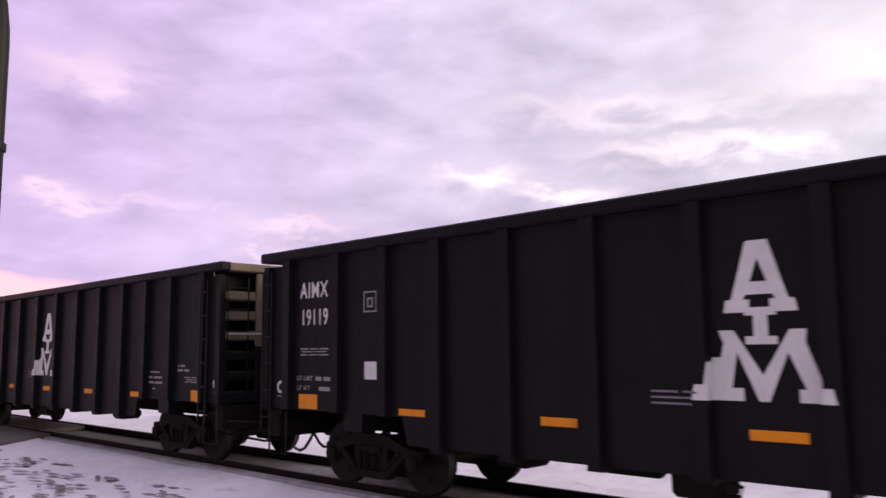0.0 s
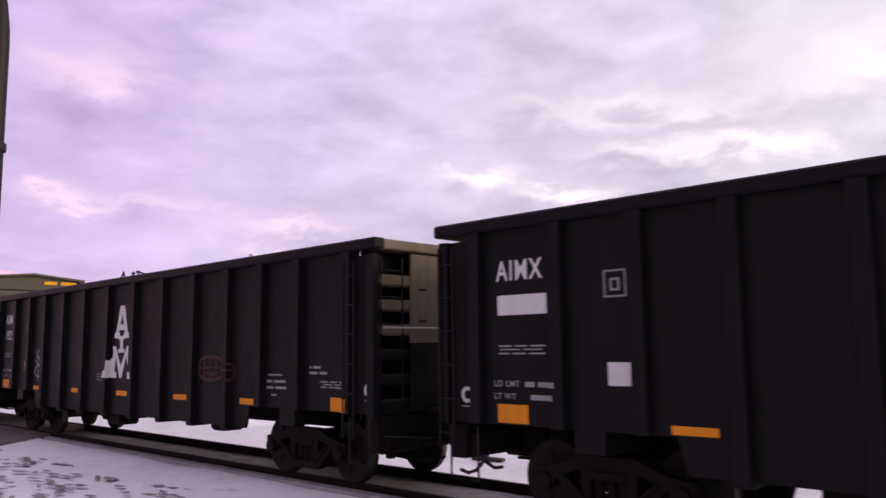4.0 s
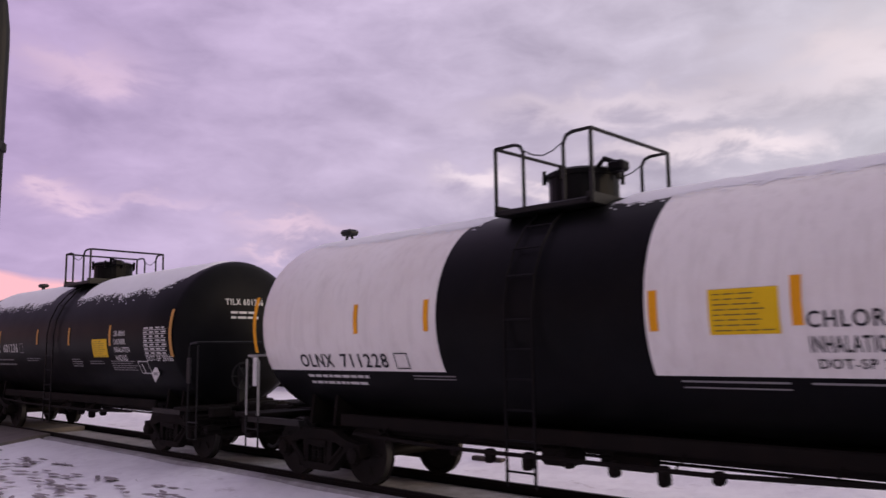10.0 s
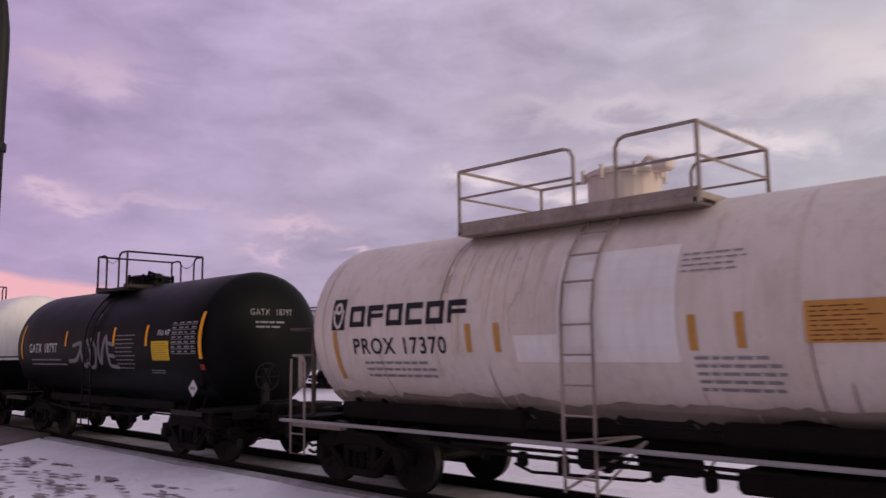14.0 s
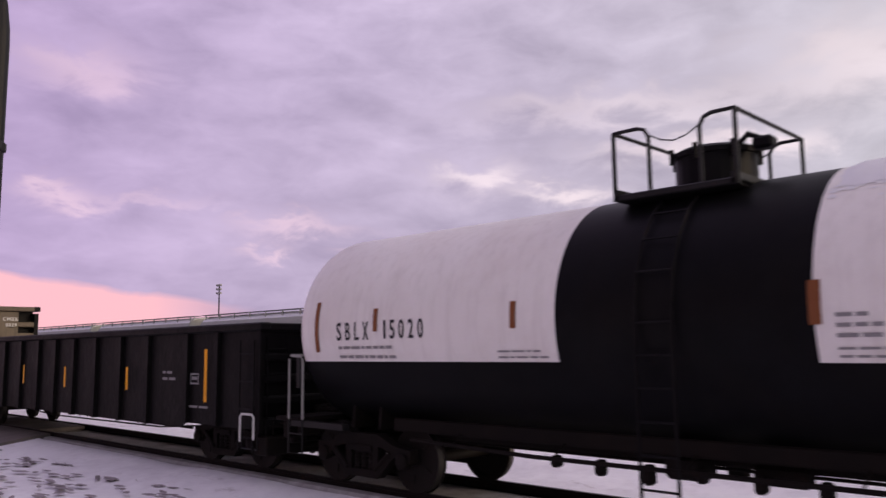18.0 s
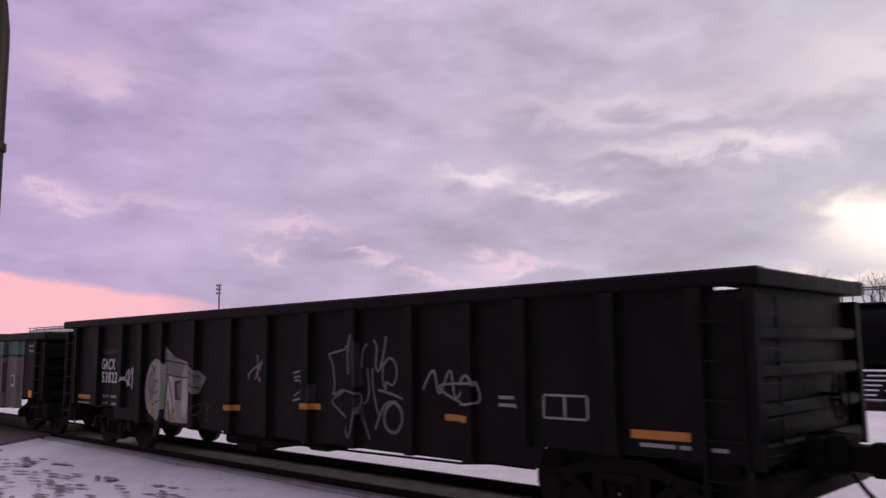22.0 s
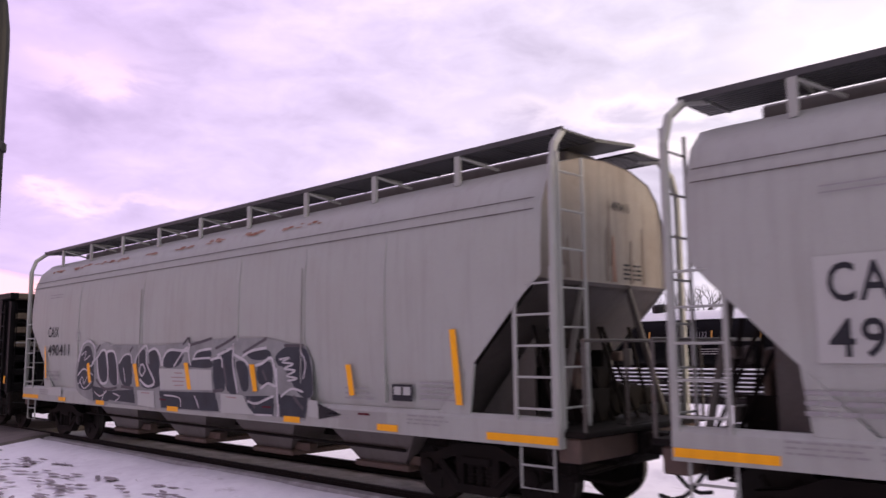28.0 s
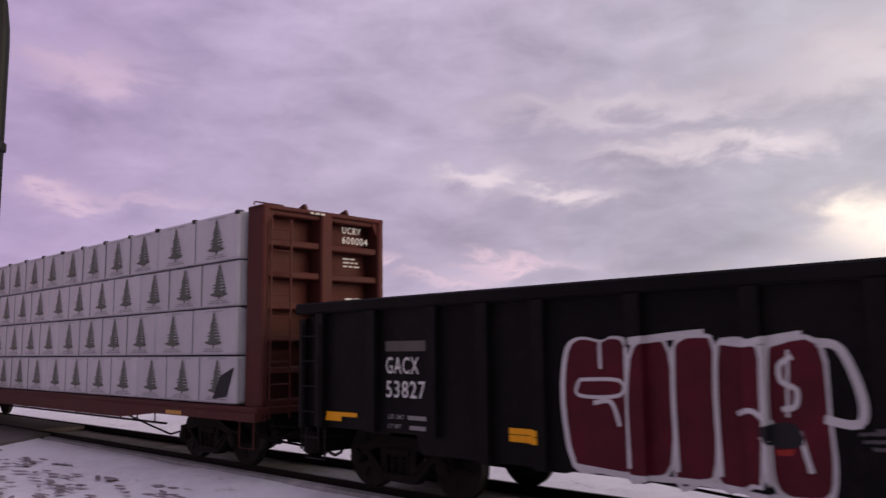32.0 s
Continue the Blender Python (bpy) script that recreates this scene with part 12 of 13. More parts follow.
dash([(-4.74, 1.98), (-4.48, 2.06), (-4.56, 1.87), (-4.27, 1.98)], 0.025, SP_FOG, 3.5, "pale sprayed outline")
dash([(-4.83, 1.34), (-4.64, 1.51), (-4.53, 1.35), (-4.35, 1.52), (-4.21, 1.34)], 0.025, SP_FOG, 3.5, "pale sprayed outline")
dash([(-3.98, 1.2), (-3.69, 1.11), (-3.34, 1.23)], 0.03, SP_FOG, 3.5, "pale sprayed outline")
fill([(-4.41, 1.8), (-4.27, 1.82), (-4.14, 1.4), (-4.28, 1.38)], AMBER, 6, "upright amber strip", False)
fill([(-4.15, 1.88), (-3.73, 2.13), (-3.01, 2.2), (-1.68, 2.18), (-0.99, 2.17), (0.11, 2.21), (0.89, 2.24), (1.68, 2.25), (2.62, 2.24), (3.17, 2.15), (3.67, 2.1), (3.84, 1.87), (3.88, 1.38), (3.76, 1.27), (3.66, 0.97), (2.84, 0.99), (1.18, 0.98), (-1.19, 0.96), (-4.08, 0.98)], SP_MIST, 1.4, "misty grey sprayed ground", False)
fill([(-3.83, 1.96), (-3.52, 2.05), (-3.32, 1.47), (-3.52, 1.39), (-3.75, 1.56)], SP_SLATE, 2, "dark slate sprayed letter", True)
fill([(-3.36, 2.03), (-3.05, 2.03), (-2.9, 1.76), (-2.86, 1.38), (-3.16, 1.4), (-3.33, 1.66)], SP_SLATE, 2, "dark slate sprayed letter", True)
fill([(-2.6, 1.95), (-2.27, 1.98), (-2.19, 1.4), (-2.61, 1.39), (-2.83, 1.76)], SP_SLATE, 2, "dark slate sprayed letter", True)
fill([(-1.99, 1.93), (-1.68, 2.09), (-1.59, 1.77), (-1.96, 1.49)], SP_SLATE, 2, "dark slate sprayed letter", True)
fill([(-1.84, 1.79), (-0.97, 1.73), (-1.0, 1.38), (-1.73, 1.36)], SP_SLATE, 2, "dark slate sprayed letter", True)
fill([(-1.46, 2.06), (-1.15, 2.04), (-1.02, 1.75), (-1.4, 1.77)], SP_SLATE, 2, "dark slate sprayed letter", True)
fill([(-0.86, 1.9), (-0.62, 2.05), (-0.11, 2.03), (-0.26, 1.78), (-0.81, 1.74)], SP_SLATE, 2, "dark slate sprayed letter", True)
fill([(0.33, 1.99), (0.83, 2.06), (0.86, 1.91), (0.34, 1.9)], SP_SLATE, 2, "dark slate sprayed letter", True)
fill([(0.26, 1.87), (0.86, 1.89), (0.9, 1.75), (0.12, 1.76)], SP_SLATE, 2, "dark slate sprayed letter", True)
fill([(0.97, 1.88), (1.23, 1.88), (1.37, 1.39), (1.04, 1.38)], SP_SLATE, 2, "dark slate sprayed letter", True)
fill([(1.23, 1.98), (1.62, 2.04), (1.69, 1.56), (1.81, 1.34), (1.44, 1.37)], SP_SLATE, 2, "dark slate sprayed letter", True)
fill([(1.71, 1.85), (2.05, 1.81), (2.11, 1.43), (1.93, 1.37), (1.81, 1.57)], SP_SLATE, 2, "dark slate sprayed letter", True)
fill([(2.05, 1.98), (2.62, 2.05), (2.74, 1.92), (2.28, 1.88)], SP_SLATE, 2, "dark slate sprayed letter", True)
fill([(2.37, 1.78), (2.74, 1.85), (2.79, 1.51), (2.4, 1.51)], SP_SLATE, 2, "dark slate sprayed letter", True)
fill([(-3.56, 1.22), (-2.09, 1.29), (-2.03, 1.02), (-3.45, 1.05)], SP_SLATE, 1.8, "dark slate sprayed ground", False)
fill([(-1.0, 1.29), (1.05, 1.32), (1.18, 1.0), (-0.94, 0.98)], SP_SLATE, 1.8, "dark slate sprayed ground", False)
fill([(2.02, 1.29), (2.84, 1.32), (2.82, 1.01), (2.29, 1.0), (2.08, 1.13)], SP_SLATE, 1.8, "dark slate sprayed ground", False)
fill([(2.95, 1.35), (3.74, 1.31), (3.66, 1.01), (3.0, 1.0)], SP_SLATE, 1.8, "dark slate sprayed ground", False)
fill([(2.87, 1.94), (3.17, 2.09), (3.62, 2.07), (3.79, 1.87), (3.86, 1.38), (3.61, 1.32), (3.37, 1.49), (3.11, 1.76), (2.95, 1.8)], SP_SLATE, 2, "dark slate sprayed cloud", True)
dash([(-4.15, 1.81), (-3.83, 1.96), (-3.62, 2.09), (-3.41, 2.0), (-3.32, 1.47), (-3.63, 1.39), (-3.83, 1.61), (-3.88, 1.88)], 0.05, SP_FOG, 3.2, "pale sprayed outline")
dash([(-3.41, 2.05), (-3.05, 2.05), (-2.88, 1.76), (-2.81, 1.38)], 0.05, SP_FOG, 3.2, "pale sprayed outline")
dash([(-2.79, 1.81), (-2.55, 1.98), (-2.27, 1.98), (-2.21, 1.81)], 0.04, SP_FOG, 3.2, "pale sprayed outline")
dash([(-2.07, 1.77), (-1.99, 1.95), (-1.68, 2.15), (-1.55, 2.11), (-1.56, 1.82), (-1.21, 1.46), (-1.51, 1.37), (-1.83, 1.5)], 0.05, SP_FOG, 3.2, "pale sprayed outline")
dash([(-1.84, 1.77), (-1.71, 1.79), (-1.61, 1.68), (-1.74, 1.57), (-1.85, 1.66), (-1.82, 1.77)], 0.04, SP_FOG, 3.2, "pale sprayed outline")
dash([(-1.5, 2.04), (-1.24, 2.1), (-1.03, 1.99), (-0.93, 1.77)], 0.05, SP_FOG, 3.2, "pale sprayed outline")
dash([(-0.89, 1.77), (-0.86, 1.93), (-0.62, 2.07), (0.04, 2.05), (0.11, 2.19)], 0.05, SP_FOG, 3.2, "pale sprayed outline")
dash([(-0.45, 1.76), (-0.19, 1.97), (0.04, 2.11), (0.12, 1.9), (0.19, 1.78)], 0.045, SP_FOG, 3.2, "pale sprayed outline")
dash([(0.26, 1.88), (0.41, 2.03), (0.9, 2.08)], 0.045, SP_FOG, 3.2, "pale sprayed outline")
dash([(0.3, 1.9), (0.86, 1.92)], 0.035, SP_FOG, 3.2, "pale sprayed outline")
dash([(0.87, 1.88), (1.23, 1.92), (1.27, 1.75)], 0.04, SP_FOG, 3.2, "pale sprayed outline")
dash([(1.1, 1.96), (1.55, 2.08), (1.62, 2.13), (1.62, 1.79), (1.78, 1.34)], 0.05, SP_FOG, 3.2, "pale sprayed outline")
dash([(1.62, 1.98), (1.99, 1.87), (2.08, 1.79)], 0.05, SP_FOG, 3.2, "pale sprayed outline")
dash([(1.9, 1.94), (2.17, 2.03), (2.62, 2.08)], 0.045, SP_FOG, 3.2, "pale sprayed outline")
dash([(2.28, 1.79), (2.51, 1.83), (2.74, 1.92), (2.84, 1.76), (2.9, 1.48), (2.68, 1.51), (2.46, 1.42)], 0.045, SP_FOG, 3.2, "pale sprayed outline")
dash([(2.9, 1.76), (2.95, 1.1), (2.92, 1.0)], 0.04, SP_FOG, 3.2, "pale sprayed outline")
dash([(2.98, 1.89), (3.27, 1.92), (3.06, 1.85), (3.37, 1.82), (3.11, 1.75), (3.42, 1.72), (3.19, 1.64), (3.47, 1.6), (3.21, 1.56)], 0.03, SP_FOG, 3.2, "pale sprayed outline")
dash([(2.08, 1.21), (2.34, 1.18), (2.74, 1.29), (2.84, 1.31)], 0.04, SP_FOG, 3.2, "pale sprayed outline")
dash([(2.29, 1.0), (2.79, 1.01)], 0.03, SP_FOG, 3.2, "pale sprayed outline")
dash([(3.03, 1.31), (3.32, 1.44), (3.62, 1.4)], 0.035, SP_FOG, 3.2, "pale sprayed outline")
dash([(-3.46, 1.22), (-3.6, 1.02)], 0.03, SP_FOG, 3.2, "pale sprayed outline")
dash([(-0.79, 1.22), (-0.24, 1.19), (-0.16, 1.03)], 0.03, SP_FOG, 3.2, "pale sprayed outline")
dash([(0.35, 1.24), (0.5, 1.02)], 0.03, SP_FOG, 3.2, "pale sprayed outline")
dash([(3.52, 2.04), (3.67, 1.84), (3.62, 1.6)], 0.03, SP_FOG, 3.2, "pale sprayed outline")
dash([(-2.58, 1.72), (-2.47, 1.44)], 0.03, SP_FOG, 3.2, "pale sprayed outline")
dash([(-3.05, 1.19), (-2.74, 1.13), (-2.93, 1.03)], 0.03, SP_FOG, 3.2, "pale sprayed outline")
dash([(0.11, 2.15), (0.51, 2.2), (0.89, 2.26)], 0.05, SP_GLOOM, 2.6, "thin dark overspray")
dash([(1.03, 2.08), (1.36, 2.17), (1.68, 2.28)], 0.05, SP_GLOOM, 2.6, "thin dark overspray")
dash([(1.93, 2.0), (2.28, 2.12), (2.62, 2.23)], 0.05, SP_GLOOM, 2.6, "thin dark overspray")
dash([(3.11, 2.11), (3.62, 2.1)], 0.05, SP_GLOOM, 2.6, "thin dark overspray")
dash([(-3.95, 2.06), (-3.74, 2.21)], 0.05, SP_GLOOM, 2.6, "thin dark overspray")
dash([(-2.32, 2.05), (-2.18, 2.14)], 0.05, SP_GLOOM, 2.6, "thin dark overspray")
dash([(-0.12, 2.16), (0.07, 2.28), (0.15, 2.15)], 0.05, SP_GLOOM, 2.6, "thin dark overspray")
dash([(-3.9, 1.46), (-3.46, 1.27), (-2.85, 1.31)], 0.06, SP_GLOOM, 2.4, "dim grey sprayed stroke")
dash([(-2.66, 1.34), (-2.09, 1.31)], 0.06, SP_GLOOM, 2.4, "dim grey sprayed stroke")
dash([(0.98, 1.34), (1.31, 1.37)], 0.06, SP_GLOOM, 2.4, "dim grey sprayed stroke")
dash([(1.3, 1.83), (1.43, 1.45)], 0.06, SP_GLOOM, 2.4, "dim grey sprayed stroke")
dash([(2.51, 1.72), (2.63, 1.55)], 0.06, SP_GLOOM, 2.4, "dim grey sprayed stroke")
dash([(3.37, 1.33), (3.61, 1.14)], 0.06, SP_GLOOM, 2.4, "dim grey sprayed stroke")
dash([(2.11, 1.26), (2.29, 1.11)], 0.06, SP_GLOOM, 2.4, "dim grey sprayed stroke")
fill([(-1.02, 1.72), (0.92, 1.71), (0.98, 1.36), (-0.94, 1.32)], HOPPATCH, 5, "clean repainted panel", False)
fill([(-1.92, 1.28), (-1.21, 1.29), (-1.18, 0.97), (-1.89, 0.99)], HOPPATCH, 5, "clean repainted panel", False)
fill([(1.24, 1.31), (1.96, 1.3), (2.08, 1.13), (2.29, 1.0), (1.25, 0.98)], HOPPATCH, 5, "clean repainted panel", False)
dash([(-0.41, 1.64), (-0.1, 1.64)], 0.018, SP_WINEPALE, 5.4, "faint red stencil line")
dash([(-0.52, 1.56), (-0.02, 1.56)], 0.018, SP_WINEPALE, 5.4, "faint red stencil line")
dash([(-0.48, 1.49), (-0.03, 1.49)], 0.018, SP_WINEPALE, 5.4, "faint red stencil line")
dash([(-0.4, 1.41), (-0.05, 1.42)], 0.018, SP_WINEPALE, 5.4, "faint red stencil line")
dash([(-1.74, 1.24), (-1.37, 1.24)], 0.018, SP_WINEPALE, 5.4, "faint red stencil line")
dash([(1.44, 1.26), (1.75, 1.25)], 0.018, SP_WINEPALE, 5.4, "faint red stencil line")
fill([(-2.14, 1.8), (-1.99, 1.81), (-1.82, 1.36), (-1.96, 1.35)], AMBER, 6, "upright amber strip", False)
fill([(-0.06, 1.83), (0.09, 1.83), (0.24, 1.35), (0.1, 1.35)], AMBER, 6, "upright amber strip", False)
fill([(2.13, 1.81), (2.28, 1.81), (2.39, 1.38), (2.26, 1.37)], AMBER, 6, "upright amber strip", False)
fill([(4.64, 1.82), (4.76, 1.82), (4.85, 1.39), (4.74, 1.38)], AMBER, 6, "upright amber strip", False)
fill([(3.97, 1.25), (4.53, 1.1), (3.99, 1.01)], SP_DARK, 1, "dark sprayed arrow tip", False)
fill([(3.71, 1.29), (3.97, 1.28), (3.98, 1.03), (3.73, 1.04)], HOPPATCH, 0.6, "clean repainted panel", False)
on_side(car, "paint_patch", rect(-6.6, -5.8, 1.05, 1.24), HOPPATCH, "clean repainted panel", layer=5, **HK)
on_side(car, "reflector", poly([(-6.95, 2.2), (-6.88, 2.2), (-6.75, 1.45), (-6.83, 1.45)]), AMBER, "upright amber strip", layer=6, **HK)
on_end(car, "lettering", line("490411", 0.1, 3.82, 0.12, 0.42), INK, L - 0.23, "black stencil on the end")


# ---- bulkhead flat with wrapped lumber ----
def lumber_car(left, right):
    car = car_root("bulkhead_flatcar", "oxide-red bulkhead flatcar with raised ribbed end walls", left, right)
    L = (right - left) / 2
    part("deck", Geo().soft_box(-L, L, -1.48, 1.48, 0.98, 1.10, 0.02), MINERAL, car)
    for s in (-1, 1):
        part("side_sill", Geo().prism([(-L, 0.86), (-L + 3.5, 0.86), (-L + 5, 0.72), (L - 5, 0.72), (L - 3.5, 0.86), (L, 0.86), (L, 1.0), (-L, 1.0)], min(s * 1.40, s * 1.52), max(s * 1.40, s * 1.52), "y"), MINERAL, car)
    part("centre_beam", Geo().box(-L + 0.7, L - 0.7, -0.03, 0.03, 1.1, 4.4), MINERAL, car)
    for sx in (-1, 1):
        x0, x1 = sorted((sx * (L - 0.55), sx * (L - 0.05)))
        xo = sx * (L - 0.05)
        part("bulkhead_sheet", Geo().box(min(sx * (L - 0.5), sx * (L - 0.45)), max(sx * (L - 0.5), sx * (L - 0.45)), -1.30, 1.30, 1.1, 4.46), MINERAL, car)
        for y in (-1.30, 1.30):
            part("bulkhead_post", Geo().soft_box(x0, x1, y - 0.07, y + 0.07, 0.86, 4.52, 0.03), MINERAL, car)
        part("bulkhead_post", Geo().soft_box(min(sx * (L - 0.45), xo), max(sx * (L - 0.45), xo), -0.13, 0.13, 1.0, 4.50, 0.03), MINERAL, car)
        for z in (1.15, 1.7, 2.25, 2.8, 3.35, 3.9, 4.44):
            part("bulkhead_rib", Geo().soft_box(min(sx * (L - 0.45), sx * (L - 0.12)), max(sx * (L - 0.45), sx * (L - 0.12)), -1.3, 1.3, z - 0.06, z + 0.06, 0.02), MINERAL, car)
        part("top_rail", Geo().soft_box(x0, x1, -1.37, 1.37, 4.46, 4.54, 0.02), MINERAL, car)
        for y in (-1.1, 1.1):
            part("gusset", Geo().prism([(y, 4.46), (y + (0.25 if y > 0 else -0.25) * 0.6, 4.46), (y + (0.25 if y > 0 else -0.25) * 0.6, 4.15)], min(sx * (L - 0.3), sx * (L - 0.1)), max(sx * (L - 0.3), sx * (L - 0.1))), MINERAL, car)
        part("top_bracket", Geo().prism([(sx * (L - 0.4), 4.54), (sx * (L - 0.05), 4.54), (sx * (L - 0.1), 4.64)], -0.5, -0.44, "y").prism([(sx * (L - 0.4), 4.54), (sx * (L - 0.05), 4.54), (sx * (L - 0.1), 4.64)], 0.44, 0.5, "y"), MINERAL, car)
        part("top_grab", Geo().tube([(sx * (L - 0.3), -1.4, 4.54), (sx * (L - 0.3), -1.4, 4.60), (sx * (L - 0.3), -0.8, 4.60), (sx * (L - 0.3), -0.8, 4.54)], 0.014, 5), MINERAL, car)
        part("end_ladder", ladder_geo(sx * (L + 0.03), -1.05, 0.9, 4.3, 0.4, 9, "y"), MINERAL, car)
        part("sill_step", Geo().tube([(sx * (L - 0.55), -1.45, 0.9), (sx * (L - 0.55), -1.45, 0.42), (sx * (L - 0.12), -1.45, 0.42), (sx * (L - 0.12), -1.45, 0.9)], 0.016, 5), MINERAL, car)
    on_end(car, "lettering", line("UCRY", 0.32, 4.18, 0.12, 0.45) + line("600004", 0.32, 3.99, 0.13, 0.62) + small_print(0.35, 3.72, 3, 0.4, 0.03, 0.07, 3) + small_print(-0.4, 4.5, 1, 0.4, 0.04, 0.1, 4) + small_print(0.4, 2.98, 2, 0.6, 0.04, 0.08, 6), STENCIL, L - 0.04, "white stencil on the end wall")
    on_side(car, "reflector", rect(L - 3.0, L - 2.4, 0.88, 0.95), TAN, "amber reflective sheet", posts=(), sheet=-1.53)
    part("centre_sill", Geo().soft_box(-L - 0.3, L + 0.3, -0.25, 0.25, 0.70, 1.0, 0.03), CAST, car)
    rods = Geo().tube([(-L + 4, -1.0, 0.6), (L - 4, -1.0, 0.6)], 0.025, 5)
    for k in range(8):
        rods.tube([(L - 4.5 - k * 0.8, -1.0, 0.6), (L - 4.5 - k * 0.8, -1.0, 0.8)], 0.015, 4)
    rods.tube([(L - 5.5, -1.2, 0.75), (L - 4.2, -1.2, 0.55), (L - 3.6, -1.1, 0.42), (L - 3.3, -1.0, 0.5)], 0.02, 5)
    part("brake_gear", rods, CAST, car, "brake rods hanging under the deck")
    truck(car, -L + 2.2), truck(car, L - 2.2)
    couplers(car, L + 0.75)
    # wrapped packs: four tiers, a printed tree on every panel
    x1 = L - 0.62
    # a bushy conifer: ragged boughs on both sides, a dark foot, and pale strokes left between the boughs
    rr = random.Random(21)
    side_ = [(0.02, 0.74)]
    for k in range(9):
        z = 0.70 - 0.052 * k
        w = 0.05 + 0.025 * k
        side_ += [(w * rr.uniform(0.85, 1.15), z - 0.012), (w * rr.uniform(0.5, 0.68), z - 0.03)]
    side_ += [(0.30, 0.215), (0.22, 0.19), (0.10, 0.17)]
    tree_ = poly(side_ + [(-w * rr.uniform(0.85, 1.1), z + 0.006) for w, z in reversed(side_)])
    tree_ += rect(-0.02, 0.02, 0.12, 0.2)
    gaps = []
    for k in range(7):
        z = 0.64 - 0.058 * k
        gaps += poly([(0.01, z), (0.05 + 0.012 * k, z + 0.012), (0.09 + 0.018 * k, z + 0.002), (0.05 + 0.012 * k, z - 0.004)])
    tm = Geo()
    for t in tree_:
        tm.add([(p[0], 0, p[1]) for p in t], [(0, 1, 2)])
    tree_mesh = mesh("tree_print", tm, WRAPGREEN)
    gm = Geo()
    for t in gaps:
        gm.add([(p[0], 0, p[1]) for p in t], [(0, 1, 2)])
    gap_mesh = mesh("tree_highlight", gm, WRAP)
    fm = Geo()
    for t in bars(-0.36, 0.055, (0.2, 0.14, 0.26), 0.02) + bars(-0.3, 0.095, (0.3, 0.2), 0.016) + bars(-0.32, 0.765, (0.18, 0.12, 0.24), 0.014):
        fm.add([(p[0], 0, p[1]) for p in t], [(0, 1, 2)])
    line_mesh = mesh("print_line", fm, WRAPGREY)
    tiers = ((1.13, 1.94), (1.97, 2.79), (2.82, 3.61), (3.64, 4.48))
    r = random.Random(6)
    for ti, (z0, z1) in enumerate(tiers):
        x = x1 - (0.0 if ti != 1 else 0.02)
        first = True
        while x > -L + 1.0:
            length = 3.72 if first and ti in (0, 2) else 4.9
            if first and ti in (1, 3):
                length = 3.0 if ti == 1 else 3.0
            first = False
            a = max(x - length, -L + 0.62)
            pk = part("lumber_pack", Geo().soft_box(a + 0.012, x - 0.012, -1.47 - r.uniform(0, 0.02), -0.06, z0, z1, 0.03), WRAP, car, "lumber pack in printed white wrap")
            pk2 = part("lumber_pack", Geo().soft_box(a + 0.012, x - 0.012, 0.06, 1.47, z0, z1, 0.03), WRAP, car)
            n = max(1, round((x - a) / 1.22))
            for k in range(n):
                cx = a + (k + 0.5) * (x - a) / n
                part("tree_print", tree_mesh, None, pk, at=(cx, -1.497, z0))
                part("tree_highlight", gap_mesh, None, pk, at=(cx, -1.4985, z0))
                tagged(part("print_line", line_mesh, None, pk, at=(cx, -1.496, z0)), kind="stuff")
                if k:
                    part("wrap_fold", Geo().box(cx - (x - a) / n / 2 - 0.006, cx - (x - a) / n / 2 + 0.006, -1.499, -1.46, z0 + 0.02, z1 - 0.01), WRAPGREY, pk)
            if ti == 3:
                for k in range(n):
                    bx = a + (k + 0.95) * (x - a) / n
                    part("strap_corner", Geo().soft_box(bx - 0.05, bx + 0.05, -1.51, -1.38, z1 - 0.06, z1 + 0.015, 0.01), INK, pk, "dark corner guard under a strap")
            if ti == 0 and abs(x - x1) < 0.1:
                part("torn_wrap", Geo().prism([(x - 0.75, 1.2), (x - 0.3, 1.25), (x - 0.08, 1.75), (x - 0.5, 1.6)], -1.505, -1.49, "y"), INK, pk, "dark torn hole in the wrap")
            x = a
    return car


lumber_car(-391.35, -369.3)


